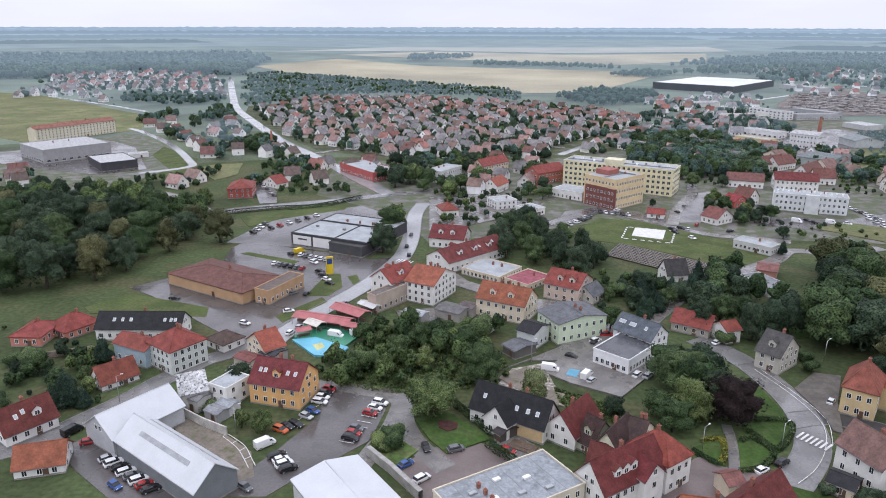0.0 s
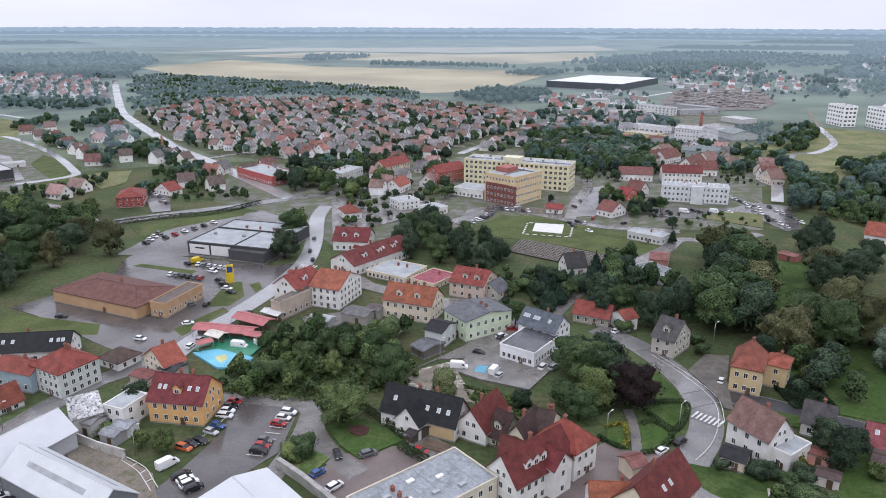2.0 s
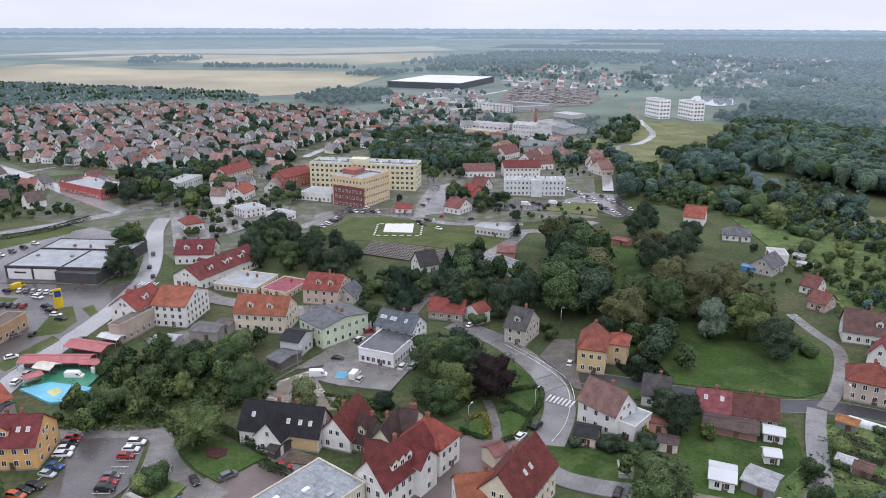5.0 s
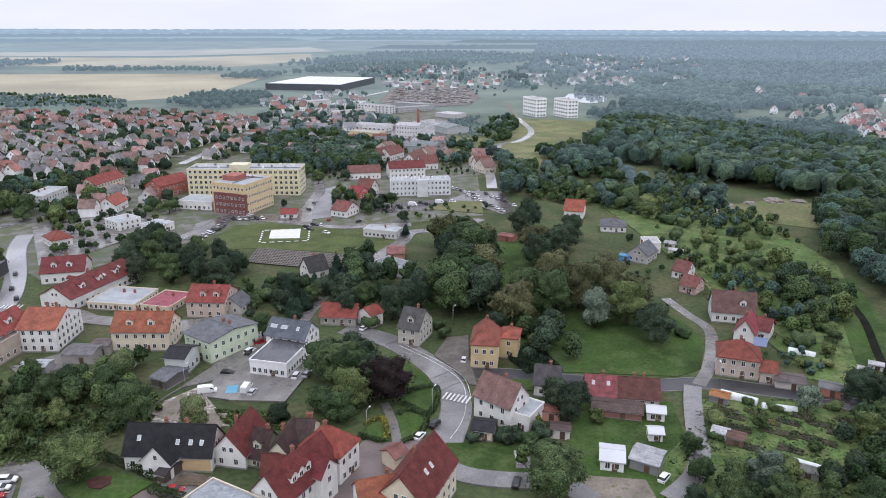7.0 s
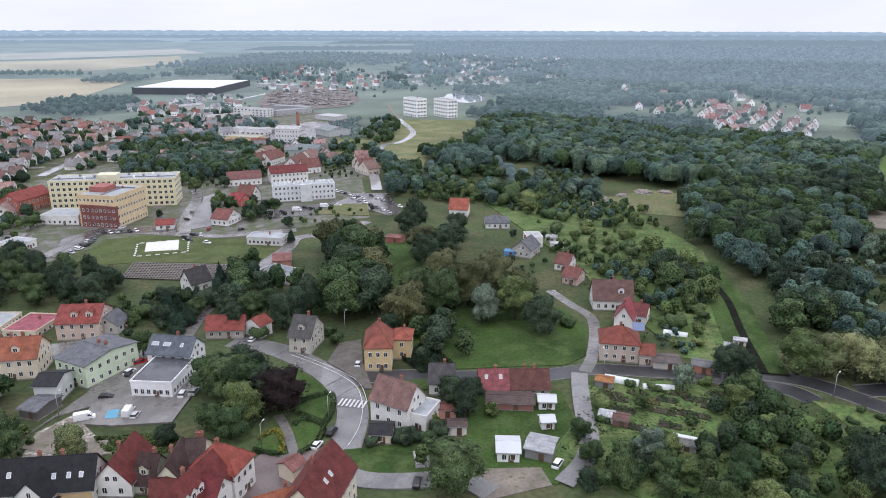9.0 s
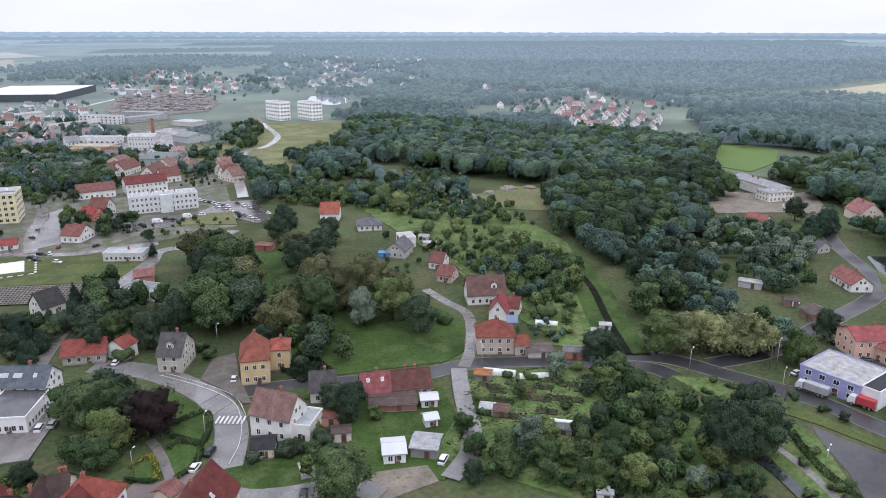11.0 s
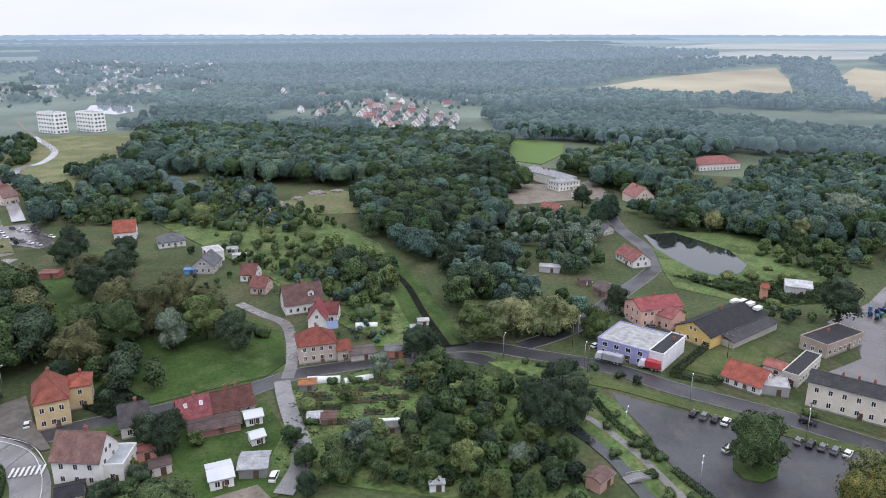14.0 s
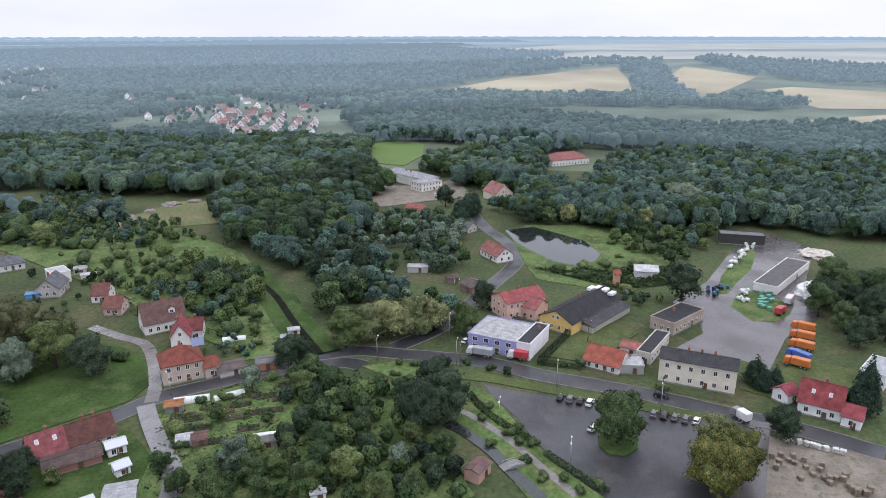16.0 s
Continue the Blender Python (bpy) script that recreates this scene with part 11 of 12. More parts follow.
tunnel(205.8, 124.9, -62, 8, 2.5, 1.6)
tunnel(149.8, 86.8, -62, 10, 2.5, 1.3)
street_lamp(169.8, 25.1, 8, 0, True)
street_lamp(152.1, 4.8, 9, 0, True)
street_lamp(188.4, 98.0, 8, 30)
street_lamp(201.9, 70.7, 8, 0)
street_lamp(224.1, 51.2, 9, 0)
street_lamp(203.7, 44.2, 9, 0)
street_lamp(196.5, 11.3, 8, 0)
street_lamp(186.1, -18.7, 9, 0)
hedge([(185.3, 36.5), (173.9, 27.8), (163.5, 14.8)], 1.8, 1.2)
hedge([(158.9, 11.4), (152.8, 4.6), (145.6, -4.4)], 1.8, 1.2)
tree(200.6, 63.1, 2.2, 'bush', 'oak', 1.1, 'shrubs by the ditch')
tree(200.7, 57.3, 2.2, 'bush', 'oak', 1.1, 'shrubs by the ditch')
tree(194.3, 54.7, 2.2, 'bush', 'oak', 1.1, 'shrubs by the ditch')
tree(192.7, 61.7, 2.2, 'bush', 'oak', 1.1, 'shrubs by the ditch')
tree(190.0, 56.3, 2.2, 'bush', 'oak', 1.1, 'shrubs by the ditch')
tree(188.3, 52.2, 2.2, 'bush', 'oak', 1.1, 'shrubs by the ditch')
tree(184.1, 57.3, 2.2, 'bush', 'oak', 1.1, 'shrubs by the ditch')
tree(205.8, 50.0, 2.2, 'bush', 'oak', 1.1, 'shrubs by the ditch')
tree(205.6, 41.4, 2.2, 'bush', 'oak', 1.1, 'shrubs by the ditch')
tree(203.4, 32.6, 2.2, 'bush', 'oak', 1.1, 'shrubs by the ditch')
tree(178.3, 29.3, 2.2, 'bush', 'oak', 1.1, 'shrubs by the ditch')
tree(171.6, 30.6, 2.2, 'bush', 'oak', 1.1, 'shrubs by the ditch')
tree(169.5, 20.0, 2.2, 'bush', 'oak', 1.1, 'shrubs by the ditch')
tree(162.2, 14.6, 2.2, 'bush', 'oak', 1.1, 'shrubs by the ditch')
tree(166.1, 21.9, 2.2, 'bush', 'oak', 1.1, 'shrubs by the ditch')
tree(159.7, 25.5, 2.2, 'bush', 'oak', 1.1, 'shrubs by the ditch')
tree(154.0, 15.9, 2.2, 'bush', 'oak', 1.1, 'shrubs by the ditch')
tree(147.8, 11.1, 2.2, 'bush', 'oak', 1.1, 'shrubs by the ditch')
tree(148.8, 6.4, 2.2, 'bush', 'oak', 1.1, 'shrubs by the ditch')
tree(144.3, 1.4, 2.2, 'bush', 'oak', 1.1, 'shrubs by the ditch')
tree(148.5, -2.4, 2.2, 'bush', 'oak', 1.1, 'shrubs by the ditch')
tree(162.7, 18.4, 2.2, 'bush', 'oak', 1.1, 'shrubs by the ditch')
tree(200.6, 27.2, 4, 'round', 'dark')
tree(212.8, 4.3, 3, 'bush', 'oak')
tree(218.3, -4.7, 2.5, 'bush', 'light')
tree(201.8, -19.9, 3, 'bush', 'oak')
hedge([(211.0, 17.9), (233.4, 11.0), (250.4, 5.8)], 1.6, 2.4, 'dark')
hedge([(210.8, 18.8), (210.8, 9.6), (210.0, 4.2)], 1.4, 1.6, 'oak')
fence([(207.7, 5.0), (206.0, -1.3), (204.1, -6.8)], 1.1)
fence([(201.8, -19.6), (199.7, -29.5), (197.4, -40.6)], 1.2)
weeds('scrub', [(152.8, 119.6), (176.3, 107.8), (183.3, 77.1), (164.1, 43.5), (141.9, 26.7), (134.3, 30.6), (117.9, 102.1), (137.3, 110.9)], 6000, 'oak', 87, 0.8)
weeds('scrub', [(152.8, 119.6), (172.9, 106.0), (176.6, 74.5), (162.0, 52.5), (146.9, 69.4), (133.8, 103.6)], 4000, 'light', 88, 0.7)
weeds('scrub', [(310.0, 31.4), (288.4, -9.0), (300.5, -30.4), (329.5, -35.1), (317.9, -14.3), (309.4, 15.9)], 9000, 'oak', 89, 2.2)
footbridge([(150.4, 20.7), (153.8, 16.6)])
house(157.5, 117.3, -60, 5, 4, 2.4, name='garden_hut', wall=(0.2,0.2,0.2), roof=(0.5,0.18,0.06), rise=0.5, rows=0, chimneys=0, plinth=False, label='garden hut with orange roof among beds', category='hut', gablewin=False, over=0.25)
house(142.1, 104.4, -60, 4, 3.5, 2.4, name='garden_hut', wall=(0.6,0.6,0.6), roof=(0.55,0.56,0.58), rise=0.5, rows=0, chimneys=0, plinth=False, label='white garden hut with pale roof', category='hut', gablewin=False, over=0.25)
house(143.7, 100.9, -60, 4, 4, 2.4, name='garden_hut', wall=(0.2,0.12,0.1), roof=(0.2,0.1,0.08), rise=0.5, rows=0, chimneys=0, plinth=False, label='brown garden hut with dark roof', category='hut', gablewin=False, over=0.25)
house(128.9, 61.6, -60, 3.5, 4, 2.6, name='garden_hut', wall=(0.6,0.62,0.62), roof=(0.6,0.62,0.63), rise=0.5, rows=0, chimneys=0, plinth=False, label='white garden hut among the trees', category='hut', gablewin=False, over=0.25)
house(146.3, 83.5, -60, 6, 3, 2.2, name='garden_hut', wall=(0.3,0.3,0.28), roof=(0.24,0.24,0.22), rise=0.5, rows=0, chimneys=0, plinth=False, label='low grey garden shed with felt roof', category='hut', gablewin=False, over=0.25)
house(282.8, 62.9, -60, 5, 4, 2.6, name='garden_hut', wall=(0.18,0.12,0.1), roof=(0.14,0.1,0.09), rise=0.5, rows=0, chimneys=0, plinth=False, label='old brown shed beside the road', category='hut', gablewin=False, over=0.25)
house(189.0, 104.6, -60, 6, 5, 2.6, name='garden_hut', wall=(0.35,0.15,0.1), roof=(0.2,0.2,0.2), rise=0.5, rows=0, chimneys=0, plinth=False, label='small brick shed in the garden', category='hut', gablewin=False, over=0.25)
house(187.0, 132.1, -60, 8, 4, 2.4, name='garden_hut', wall=(0.2,0.15,0.12), roof=(0.12,0.1,0.09), rise=0.5, rows=0, chimneys=0, plinth=False, label='long dark shed behind the house', category='hut', gablewin=False, over=0.25)
house(208.9, 106.9, -60, 3, 3, 2.2, name='garden_hut', wall=(0.6,0.6,0.6), roof=(0.6,0.6,0.6), rise=0.5, rows=0, chimneys=0, plinth=False, label='small white hut in the orchard', category='hut', gablewin=False, over=0.25)
house(215.5, 106.7, -60, 4, 3, 2.2, name='garden_hut', wall=(0.6,0.6,0.6), roof=(0.6,0.6,0.6), rise=0.5, rows=0, chimneys=0, plinth=False, label='small white hut in the orchard', category='hut', gablewin=False, over=0.25)
house(145.8, 26.7, -20, 6, 4, 3, name='garden_hut', wall=(0.4,0.25,0.2), roof=(0.2,0.12,0.1), rise=0.5, rows=0, chimneys=0, plinth=False, label='small brick pump house by the ditch', category='hut', gablewin=False, over=0.25)
house(294.4, 81.3, -80, 9, 5, 2.6, name='garden_hut', wall=(0.4,0.4,0.4), roof=(0.5,0.5,0.5), rise=0.5, rows=0, chimneys=0, plinth=False, label='shed with pale corrugated roof', category='hut', gablewin=False, over=0.25)
house(364.1, 132.7, -80, 10, 5, 2.6, name='garden_hut', wall=(0.5,0.5,0.5), roof=(0.6,0.6,0.6), rise=0.5, rows=0, chimneys=0, plinth=False, label='low shed with white roof in the scrub', category='hut', gablewin=False, over=0.25)
house(444.0, 105.6, -80, 8, 4, 2.6, name='garden_hut', wall=(0.6,0.6,0.6), roof=(0.6,0.6,0.6), rise=0.5, rows=0, chimneys=0, plinth=False, label='white pavilion beside the school', category='hut', gablewin=False, over=0.25)
house(225.4, 225.7, -60, 5, 4, 2.4, name='garden_hut', wall=(0.1,0.25,0.5), roof=(0.12,0.3,0.55), rise=0.5, rows=0, chimneys=0, plinth=False, label='shed under a blue tarpaulin', category='hut', gablewin=False, over=0.25)
house(250.4, 219.2, -60, 6, 4, 2.8, name='garden_hut', wall=(0.6,0.6,0.6), roof=(0.6,0.6,0.6), rise=0.5, rows=0, chimneys=0, plinth=False, label='white garden shed among houses', category='hut', gablewin=False, over=0.25)
house(257.2, 229.0, -60, 5, 5, 2.8, name='garden_hut', wall=(0.5,0.5,0.5), roof=(0.45,0.45,0.45), rise=0.5, rows=0, chimneys=0, plinth=False, label='grey garden shed among houses', category='hut', gablewin=False, over=0.25)
house(196.9, 278.1, -60, 8, 6, 2.6, name='garden_hut', wall=(0.3,0.12,0.1), roof=(0.3,0.13,0.1), rise=0.5, rows=0, chimneys=0, plinth=False, label='red-roofed pavilion in the clearing', category='hut', gablewin=False, over=0.25)
house(107.4, 126.1, -40, 5, 4, 2.6, name='garden_hut', wall=(0.6,0.55,0.5), roof=(0.12,0.08,0.07), rise=0.5, rows=0, chimneys=0, plinth=False, label='small shed with brown roof', category='hut', gablewin=False, over=0.25)
house(110.3, 134.5, -40, 6, 4, 2.8, name='garden_hut', wall=(0.5,0.25,0.2), roof=(0.3,0.1,0.08), rise=0.5, rows=0, chimneys=0, plinth=False, label='brick outhouse with red roof', category='hut', gablewin=False, over=0.25)
house(-59.4, 166.8, -30, 5, 4, 2.6, name='garden_hut', wall=(0.3,0.3,0.3), roof=(0.35,0.36,0.38), rise=0.5, rows=0, chimneys=0, plinth=False, label='grey metal shed behind the house', category='hut', gablewin=False, over=0.25)
house(-57.4, 170.3, -30, 5, 4, 2.6, name='garden_hut', wall=(0.5,0.5,0.5), roof=(0.42,0.45,0.48), rise=0.5, rows=0, chimneys=0, plinth=False, label='pale metal shed behind the house', category='hut', gablewin=False, over=0.25)
house(-9.1, 233.5, -30, 8, 5, 2.6, name='garden_hut', wall=(0.3,0.3,0.3), roof=(0.5,0.52,0.54), rise=0.5, rows=0, chimneys=0, plinth=False, label='carport with pale metal roof', category='hut', gablewin=False, over=0.25)
house(15.4, 223.8, -30, 5, 4, 2.6, name='garden_hut', wall=(0.4,0.4,0.4), roof=(0.62,0.63,0.64), rise=0.5, rows=0, chimneys=0, plinth=False, label='shed with white roof in the garden', category='hut', gablewin=False, over=0.25)
house(4.0, 236.1, -30, 10, 8, 3.2, name='garden_hut', wall=(0.3,0.28,0.26), roof=(0.18,0.17,0.17), rise=0.5, rows=0, chimneys=0, plinth=False, label='dark grey outbuilding behind the house', category='hut', gablewin=False, over=0.25)
house(10.1, 238.7, -30, 6, 6, 3.2, name='garden_hut', wall=(0.3,0.28,0.26), roof=(0.16,0.13,0.12), rise=0.5, rows=0, chimneys=0, plinth=False, label='brown outbuilding behind the house', category='hut', gablewin=False, over=0.25)
house(-51.8, 200.1, -30, 6, 6, 3.5, name='garden_hut', wall=(0.3,0.28,0.26), roof=(0.06,0.06,0.065), rise=0.5, rows=0, chimneys=0, plinth=False, label='outbuilding with black felt roof', category='hut', gablewin=False, over=0.25)
house(-58.7, 196.3, -30, 7, 5, 3.5, name='garden_hut', wall=(0.4,0.36,0.3), roof=(0.28,0.09,0.08), rise=0.5, rows=0, chimneys=0, plinth=False, label='outbuilding with red roof', category='hut', gablewin=False, over=0.25)
house(-66.6, 172.7, -30, 6, 5, 3.5, name='garden_hut', wall=(0.45,0.44,0.42), roof=(0.25,0.25,0.25), rise=0.5, rows=0, chimneys=0, plinth=False, label='ruined outbuilding with grey roof', category='hut', gablewin=False, over=0.25)

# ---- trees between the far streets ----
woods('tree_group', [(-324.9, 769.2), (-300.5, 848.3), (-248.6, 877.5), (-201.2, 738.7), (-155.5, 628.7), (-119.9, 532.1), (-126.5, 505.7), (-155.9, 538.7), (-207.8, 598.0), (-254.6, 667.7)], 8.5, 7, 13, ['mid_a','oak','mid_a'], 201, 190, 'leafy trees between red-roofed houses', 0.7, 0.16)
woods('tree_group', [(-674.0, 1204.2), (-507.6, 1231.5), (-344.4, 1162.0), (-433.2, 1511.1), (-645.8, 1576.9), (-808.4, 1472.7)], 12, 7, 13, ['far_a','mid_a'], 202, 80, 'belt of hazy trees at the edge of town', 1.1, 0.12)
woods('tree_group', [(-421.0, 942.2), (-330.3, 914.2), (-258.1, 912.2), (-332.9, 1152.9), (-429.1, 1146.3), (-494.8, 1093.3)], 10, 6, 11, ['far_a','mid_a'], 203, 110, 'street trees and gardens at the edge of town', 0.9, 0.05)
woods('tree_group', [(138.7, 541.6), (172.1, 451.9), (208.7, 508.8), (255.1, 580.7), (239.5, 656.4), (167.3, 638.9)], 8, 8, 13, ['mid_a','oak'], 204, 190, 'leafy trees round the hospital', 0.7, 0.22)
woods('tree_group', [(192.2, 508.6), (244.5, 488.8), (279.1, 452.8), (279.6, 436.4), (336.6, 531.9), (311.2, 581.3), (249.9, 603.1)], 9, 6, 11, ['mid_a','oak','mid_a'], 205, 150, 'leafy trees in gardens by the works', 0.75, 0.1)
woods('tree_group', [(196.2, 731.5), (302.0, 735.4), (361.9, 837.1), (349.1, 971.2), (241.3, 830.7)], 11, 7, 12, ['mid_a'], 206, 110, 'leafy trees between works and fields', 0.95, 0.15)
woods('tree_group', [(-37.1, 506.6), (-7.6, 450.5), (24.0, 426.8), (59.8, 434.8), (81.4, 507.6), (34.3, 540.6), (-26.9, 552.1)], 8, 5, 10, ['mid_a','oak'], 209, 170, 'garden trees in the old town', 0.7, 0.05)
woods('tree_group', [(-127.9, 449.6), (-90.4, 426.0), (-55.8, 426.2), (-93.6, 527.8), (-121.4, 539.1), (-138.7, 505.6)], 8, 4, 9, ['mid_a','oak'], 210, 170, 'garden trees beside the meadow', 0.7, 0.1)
stack = thing('chimney_stack', pose(329.8, 621.9, 0), 'tall tapering brick chimney of the works', 'chimney')
bm = bmesh.new()
rod(bm, (0, 0, 0), (0, 0, 24.6), 2.0, 1.2, 14)
part('shaft', bm, BRICK, stack)
bm = bmesh.new()
rod(bm, (0, 0, 23.1), (0, 0, 24.7), 1.35, 1.35, 14)
part('crown_band', bm, STONE, stack)
# banks of the ditch
road('verge', [(284.0, 163.3), (270.8, 152.4), (250.1, 130.9), (224.7, 110.7), (201.7, 91.0)], 15.0, LAWN, 'mown green banks along the ditch', kerb=False, z=0.05, category='grass')
road('ditch', [(284.0, 163.3), (270.8, 152.4), (250.1, 130.9), (224.7, 110.7), (201.7, 91.0)], 2.8, mat('ditch_bed',(0.014,0.016,0.011),0.95,0.3,0.2,1.0,spec=0.05), 'narrow ditch of dark water', kerb=False, z=0.06)

# ---- land before the far woods ----
far_patch('meadow', [(298.1, 446.0), (407.8, 576.3), (486.1, 673.4), (541.9, 609.2), (490.1, 542.4), (363.9, 419.6), (346.5, 444.3), (304.0, 397.7)], DRYMEADOW, 0.12, 'olive meadow before the flats', 'meadow')
far_patch('meadow', [(281.0, 491.6), (348.9, 587.1), (380.1, 575.3), (336.2, 500.3), (297.0, 454.5)], DRYMEADOW, 0.12, 'dry brownish meadow beside the works', 'meadow')
far_patch('yard', [(434.2, 937.1), (537.5, 1100.6), (638.3, 1156.2), (671.2, 1081.2), (587.6, 906.9), (515.6, 824.7), (448.7, 822.3), (413.1, 867.5)], mat('red_brown_earth',(0.13,0.108,0.095),0.9,0.35,0.05,0.4,0.3,second=(0.2,0.19,0.18),patch=-0.03), 0.3, 'reddish bare earth storage yard', 'yard')
road('path', [(328.8, 485.5), (363.0, 526.7), (387.4, 532.6), (431.5, 573.2), (467.7, 637.3), (486.1, 673.4)], 6.0, PALEROAD, 'pale track through the meadow', kerb=False, z=0.25)
road('road', [(254.0, 377.6), (284.1, 426.1), (303.7, 459.3)], 7.0, PALEROAD, 'wet street to the works', kerb=False, z=0.25)
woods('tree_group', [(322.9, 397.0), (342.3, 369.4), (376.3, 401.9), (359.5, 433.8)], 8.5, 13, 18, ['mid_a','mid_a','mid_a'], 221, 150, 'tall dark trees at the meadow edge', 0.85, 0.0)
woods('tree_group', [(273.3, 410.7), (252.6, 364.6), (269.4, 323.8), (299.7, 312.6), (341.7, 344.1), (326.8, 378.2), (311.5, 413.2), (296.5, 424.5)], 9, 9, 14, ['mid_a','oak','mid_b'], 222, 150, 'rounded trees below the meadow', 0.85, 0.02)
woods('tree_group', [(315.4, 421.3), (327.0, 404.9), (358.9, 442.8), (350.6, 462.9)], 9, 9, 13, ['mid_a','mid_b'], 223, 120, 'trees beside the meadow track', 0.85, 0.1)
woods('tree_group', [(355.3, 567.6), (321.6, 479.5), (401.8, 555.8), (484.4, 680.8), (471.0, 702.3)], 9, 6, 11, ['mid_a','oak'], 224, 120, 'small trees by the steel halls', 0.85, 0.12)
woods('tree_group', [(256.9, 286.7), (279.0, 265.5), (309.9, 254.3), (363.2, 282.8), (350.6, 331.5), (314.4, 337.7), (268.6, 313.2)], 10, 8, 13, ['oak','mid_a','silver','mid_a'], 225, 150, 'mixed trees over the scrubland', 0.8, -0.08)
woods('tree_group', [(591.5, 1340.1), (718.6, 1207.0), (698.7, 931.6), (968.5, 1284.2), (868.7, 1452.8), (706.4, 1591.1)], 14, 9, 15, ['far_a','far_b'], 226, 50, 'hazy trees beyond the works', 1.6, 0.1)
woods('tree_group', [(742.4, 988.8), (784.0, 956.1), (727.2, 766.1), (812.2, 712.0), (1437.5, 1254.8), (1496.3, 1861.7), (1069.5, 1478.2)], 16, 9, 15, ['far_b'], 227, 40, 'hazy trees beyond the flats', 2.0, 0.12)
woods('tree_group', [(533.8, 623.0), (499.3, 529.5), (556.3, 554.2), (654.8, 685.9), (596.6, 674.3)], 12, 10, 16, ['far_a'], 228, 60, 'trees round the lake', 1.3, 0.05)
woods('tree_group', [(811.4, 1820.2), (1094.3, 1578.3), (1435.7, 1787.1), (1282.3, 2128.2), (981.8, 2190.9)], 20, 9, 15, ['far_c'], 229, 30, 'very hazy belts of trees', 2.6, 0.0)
quarter([(318.1, 740.5), (339.7, 719.7), (355.3, 751.0), (334.7, 776.8)], 34, 28, 5, 232, 'works sheds', 0.7, 0, 1, ('grey','grey','brown'), air=0.1)
goods = random.Random(77)
bm = bmesh.new()
for _ in range(420):
    f, g = goods.random(), goods.random()
    x, y = (424 * (1 - f) + 522 * f) * (1 - g) + (544 * (1 - f) + 649 * f) * g, (889 * (1 - f) + 835 * f) * (1 - g) + (1097 * (1 - f) + 1039 * f) * g
    w, d, h = goods.uniform(1.5, 7), goods.uniform(1.2, 3), goods.uniform(0.8, 2.8)
    box(bm, x - w, y - d, hill(x, y), x + w, y + d, hill(x, y) + h)
tagged(new("stacked_goods", mesh_of("stacked_goods", bm, mat("stacked_goods", (0.15, 0.13, 0.12), 0.8, 0.6, 0.06, 1.0, second=(0.3, 0.3, 0.3)))), "stacks of bricks and pipes on the works yard", "stacks", kind="stuff")
woods('tree_group', [(325.7, 188.7), (335.5, 170.6), (365.8, 186.3), (357.0, 206.1)], 7, 12, 18, ['light','mid_b'], 233, 260, 'tall light green poplars', 0.55, 0.1)

# ---- old town houses ----
quarter([(3.3, 442.4), (32.8, 515.7), (84.8, 516.2), (51.9, 427.0), (23.5, 416.4)], 21, 19, -30, 241, 'old town houses', 0.7, 0, 1, ('brown','pink','red','grey'))
quarter([(163.3, 585.2), (188.1, 508.6), (212.8, 508.8), (249.5, 567.5), (228.6, 639.7)], 24, 20, -30, 242, 'houses behind the hospital', 0.7, 0, 2, ('brown','pink','grey'))
quarter([(-179.7, 433.0), (-149.1, 425.6), (-151.3, 466.8), (-154.9, 505.5), (-172.5, 485.2)], 24, 20, -30, 243, 'houses by the stores', 0.7, 0, 2, ('brown','pink','red'))
quarter([(-148.4, 598.7), (-98.1, 506.0), (-66.0, 450.1), (-60.8, 467.5), (-95.5, 539.3), (-141.9, 635.3)], 24, 20, -30, 244, 'houses along the straight road', 0.7, 0, 2, ('brown','grey','red','grey'))
quarter([(-594.3, 986.9), (-527.0, 1037.8), (-390.0, 903.4), (-404.8, 975.3), (-594.1, 1138.3), (-642.3, 1084.0)], 30, 26, -20, 245, 'new houses at the town edge', 0.6, 0, 1, ('grey','grey','brown'), air=0.1)
road('lane', [(157.7, 127.0), (150.2, 120.4), (141.1, 111.6), (131.6, 101.6), (122.8, 95.9), (111.7, 92.9)], 5.0, ASPHALT, 'narrow worn asphalt lane', kerb=False, z=0.02)

patch('flower_bed', [(-0.9, 164.6), (1.8, 164.8), (4.6, 163.4), (4.0, 160.8), (1.7, 159.5), (-0.6, 161.5)], mat('red_brown_planting', (0.06, 0.02, 0.016), 0.95, 0.5, 0.8, 4.0, 0.6), 0.2, 'round bed of dark red-brown plants', 'flower bed')


def utility_pole(x, y, rot, h=9.0):
    t = thing('utility_pole', pose(x, y, 0, 0, 0, rot), 'weathered wooden utility pole beside the road', 'pole')
    part('pole', rod(bmesh.new(), (0, 0, 0), (0, 0, h), 0.16, 0.11, 8), WOOD, t)
    part('crossarm', boxes((-0.9, -0.06, h - 0.7, 0.9, 0.06, h - 0.56)), WOOD, t)
    for dx in (-0.8, 0, 0.8):
        part('insulator', rod(bmesh.new(), (dx, 0, h - 0.56), (dx, 0, h - 0.3), 0.06, 0.05, 6), FRAME, t, 'white insulator')


for x, y, rot in ((203.0, 42.9, 20), (220.4, 52.2, 60), (231.6, 3.1, 80), (192.7, -19.3, 80)):
    utility_pole(x, y, rot)

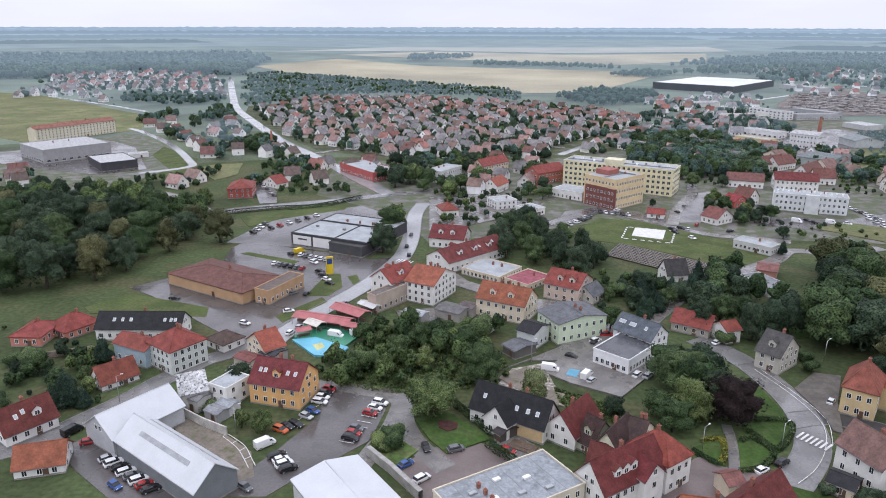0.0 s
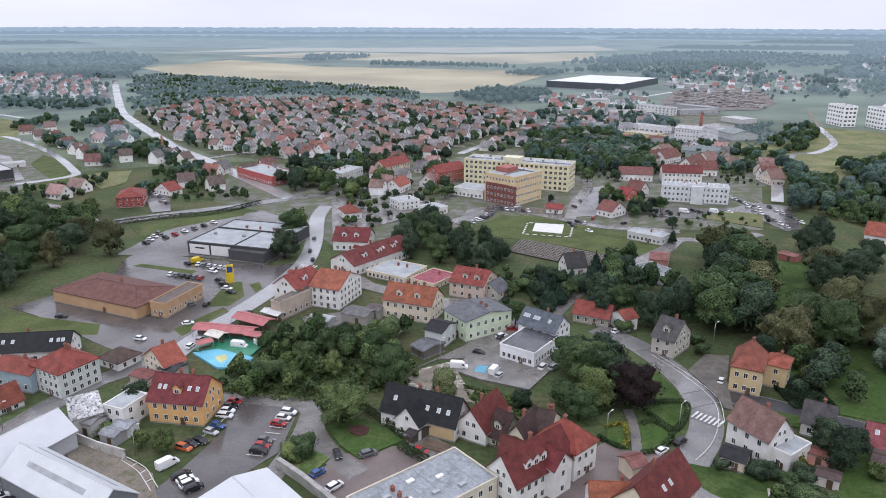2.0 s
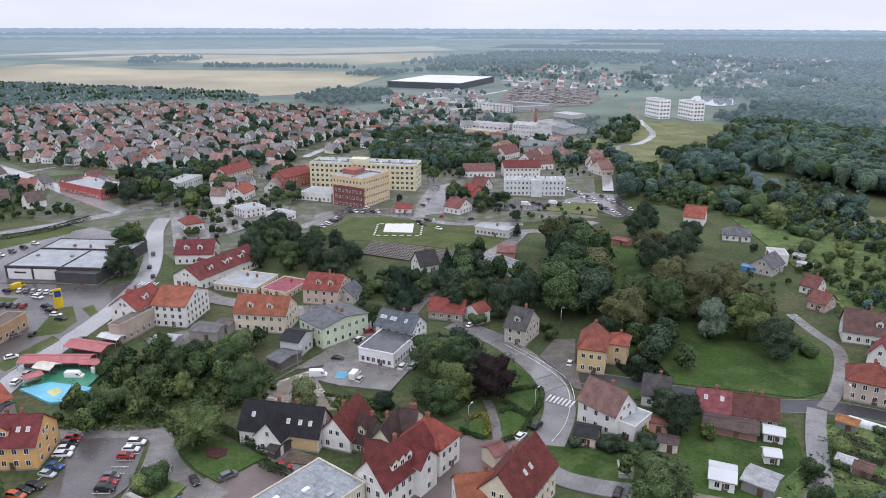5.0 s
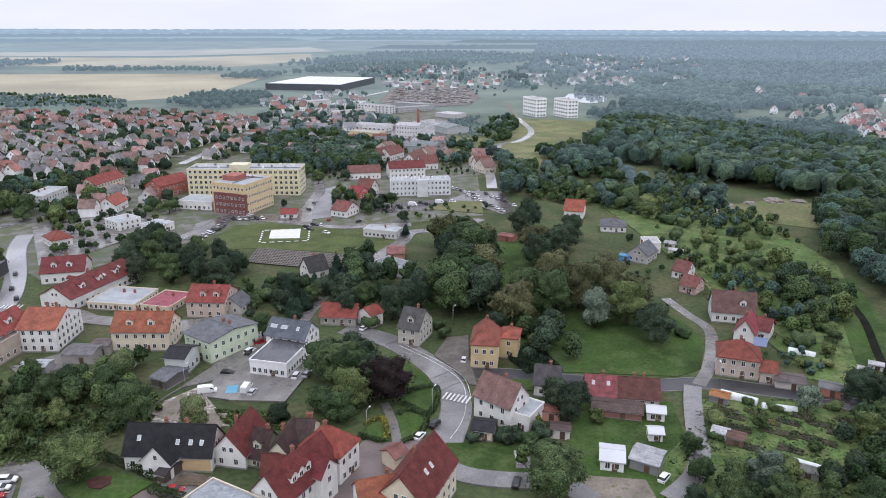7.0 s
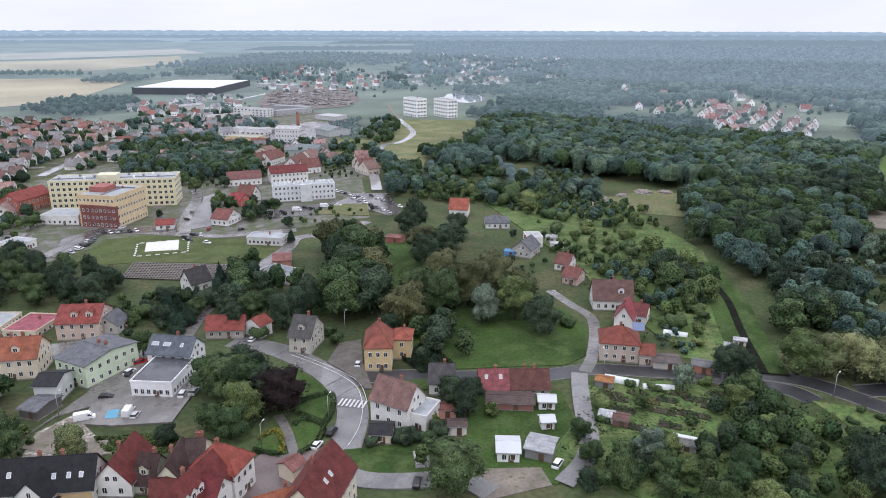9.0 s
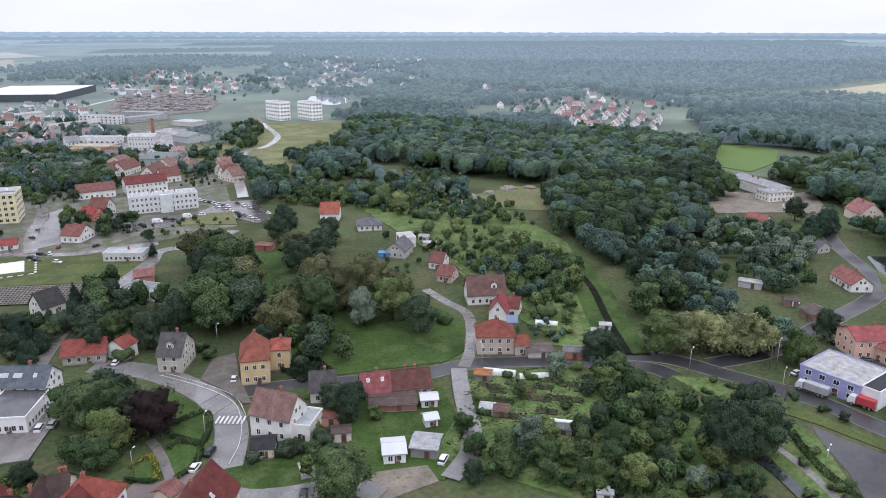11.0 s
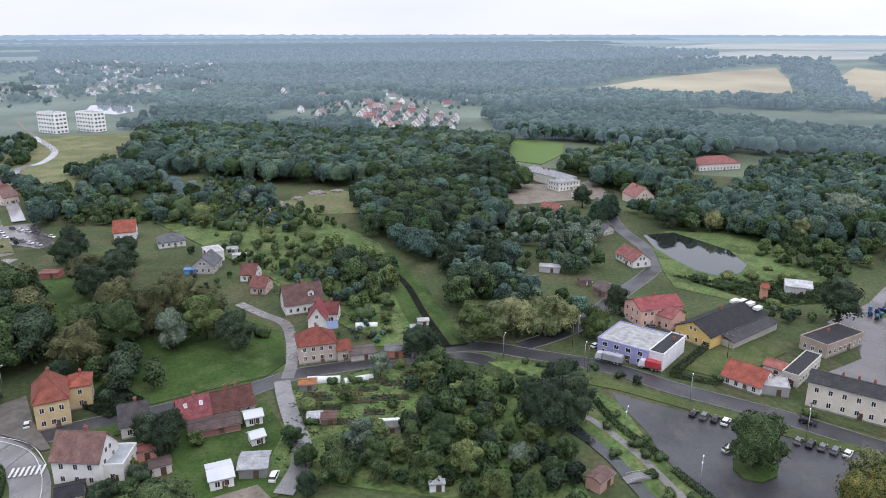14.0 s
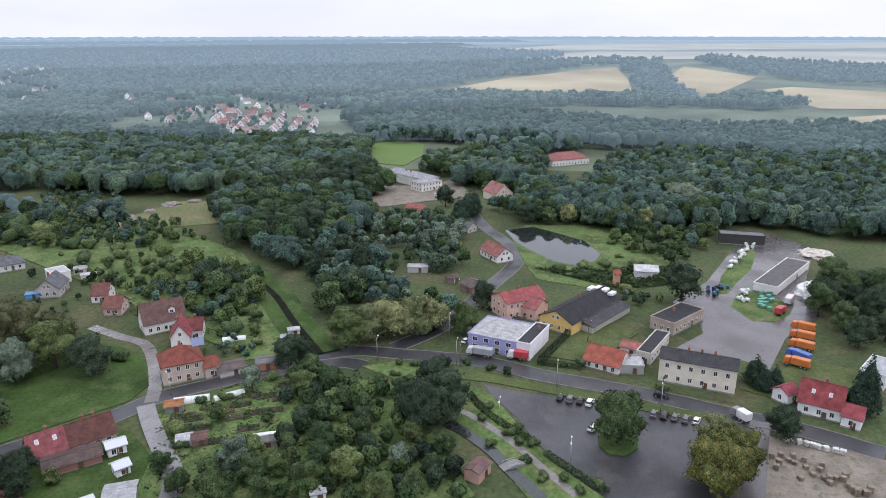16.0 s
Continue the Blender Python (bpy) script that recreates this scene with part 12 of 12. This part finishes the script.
# ---- vegetable beds ----
def bed(x, y, rot, w, d, leaf):
    t = thing("vegetable_bed", pose(x, y, 0.5, 0, 0, rot), "dug garden bed with rows of vegetables", "garden bed", "allotment beds")
    bm = bmesh.new()
    box(bm, -w / 2, -d / 2, -0.5, w / 2, d / 2, 0.12)
    part("soil", bm, mat("garden_soil", (0.055, 0.042, 0.03), 0.95, 0.35, 0.6, 3.0, 0.5), t)
    rng = np.random.default_rng(int(abs(x * 7 + y * 3)))
    rows = [(-w / 2 + 0.4 + i * 0.6, j * d / 2.4, 0.2, 0.25 + 0.12 * rng.random()) for i in range(int(w / 0.6)) for j in (-1, -0.5, 0, 0.5, 1) if rng.random() < 0.8]
    tagged(part("planting", quads_mesh("planting", leaf_shell(rng, rows, 160, 0.28), LEAF[leaf]), None, t), "rows of leafy green vegetables", kind="stuff")

bed(154.4, 112.8, -62, 7, 3, 'light')
bed(153.8, 109.5, -62, 6, 3, 'oak')
bed(160.8, 107.7, -62, 6, 2.5, 'light')
bed(159.4, 103.4, -62, 7, 3, 'yellow')
bed(164.0, 100.3, -62, 6, 3, 'oak')
bed(170.0, 99.9, -62, 6, 3, 'light')
bed(170.5, 95.1, -62, 6, 3, 'oak')
bed(150.1, 104.7, -62, 6, 3, 'oak')
bed(157.5, 97.6, -62, 8, 3, 'light')
bed(160.9, 93.9, -62, 6, 3, 'oak')
bed(163.2, 89.6, -62, 6, 3, 'light')
bed(144.9, 97.2, -62, 6, 3, 'oak')
bed(170.3, 89.9, -62, 6, 3, 'light')
bed(152.8, 91.8, -62, 6, 3, 'oak')
bed(178.6, 93.3, -62, 5, 3, 'light')
tree(147.1, 109.3, 4, 'bush', 'light', 1.1, 'garden trees')
tree(154.3, 101.8, 5, 'round', 'light', 1.1, 'garden trees')
tree(141.0, 104.8, 3, 'bush', 'oak', 1.1, 'garden trees')
tree(167.0, 106.6, 3, 'bush', 'oak', 1.1, 'garden trees')
tree(157.6, 88.5, 4, 'round', 'oak', 1.1, 'garden trees')
tree(181.9, 98.8, 3, 'bush', 'light', 1.1, 'garden trees')
tree(162.3, 112.1, 2.5, 'bush', 'oak', 1.1, 'garden trees')

# ---- garden of the white gabled house ----
patch('concrete_slab', [(92.3, 125.5), (95.6, 124.6), (92.8, 119.8), (89.7, 120.5)], mat('old_pale_slab', (0.3, 0.29, 0.26), 0.8, 0.25, 0.4, 3.0, 0.2), 0.1, 'pale concrete slab in a back garden', 'slab')
tree(103.3, 129.8, 6.5, 'spruce', 'yellow', 1.2, 'shrubs round the white house')
tree(102.4, 126.7, 4.5, 'bush', 'dark', 1.0, 'shrubs round the white house')
tree(98.5, 126.6, 3.5, 'bush', 'oak', 1.0, 'shrubs round the white house')
tree(92.4, 131.2, 4.2, 'bush', 'dark', 1.0, 'shrubs round the white house')
tree(95.1, 130.1, 3.6, 'bush', 'dark', 1.0, 'shrubs round the white house')
tree(86.1, 134.2, 3.0, 'bush', 'dark', 0.9, 'shrubs round the white house')

# ---- trees round the old houses ----
tree(89.3, 223.7, 12, 'round', 'dark', 1.0, 'trees round the old houses')
tree(96.2, 227.1, 13, 'round', 'oak', 1.0, 'trees round the old houses')
tree(103.3, 216.0, 14, 'round', 'dark', 1.0, 'trees round the old houses')
tree(109.4, 215.6, 15, 'tall', 'dark', 1.0, 'trees round the old houses')
tree(116.7, 219.6, 15, 'round', 'dark', 1.0, 'trees round the old houses')
tree(104.7, 230.5, 11, 'round', 'oak', 1.0, 'trees round the old houses')
tree(93.1, 240.5, 9, 'round', 'dark', 1.0, 'trees round the old houses')
tree(92.8, 212.4, 5, 'bush', 'oak', 1.0, 'trees round the old houses')
tree(111.4, 194.1, 4, 'bush', 'oak', 1.0, 'trees round the old houses')
tree(113.4, 201.3, 4, 'bush', 'oak', 1.0, 'trees round the old houses')
tree(72.3, 235.3, 10, 'spruce', 'spruce', 1.3, 'conifers by the bank')
tree(78.7, 240.3, 9, 'spruce', 'spruce', 1.3, 'conifers by the bank')
tree(76.0, 252.1, 11, 'spruce', 'spruce', 1.3, 'conifers by the bank')
tree(97.7, 259.1, 11, 'spruce', 'spruce', 1.3, 'conifers by the bank')
tree(103.3, 260.9, 9, 'spruce', 'spruce', 1.3, 'conifers by the bank')
tree(80.0, 252.9, 8, 'spruce', 'spruce', 1.3, 'conifers by the bank')
tree(71.9, 244.9, 8, 'round', 'dark', 1.1, 'garden trees')
tree(84.3, 246.5, 8, 'round', 'oak', 1.1, 'garden trees')
tree(90.2, 253.0, 7, 'bush', 'dark', 1.1, 'garden trees')
tree(71.1, 255.5, 6, 'bush', 'oak', 1.1, 'garden trees')
tree(63.4, 250.8, 6, 'round', 'oak', 1.1, 'garden trees')
patch('parking_bay', [(39.0, 194.5), (41.9, 193.3), (40.0, 188.9), (37.2, 190.7)], mat('blue_paint',(0.1,0.3,0.42),0.6,0.15,0.4,3.0), 0.06, 'blue painted parking bay', 'parking bay')
woods('tree_group', [(375.1, 41.6), (384.8, 20.7), (366.6, -1.1), (364.0, -18.3), (383.6, -15.9), (400.1, 8.8), (392.9, 40.4)], 8, 10, 15, ['dark','oak','mid_a'], 251, 220, 'tall trees behind the pond', 0.65, 0.0)
woods('tree_group', [(314.3, 350.2), (371.8, 348.2), (388.5, 311.2), (351.2, 245.7), (334.8, 207.2), (309.8, 218.6), (325.7, 300.5)], 8, 3, 8, ['mid_b','oak','light'], 252, 160, 'bushes in the scrubland', 0.6, -0.15)
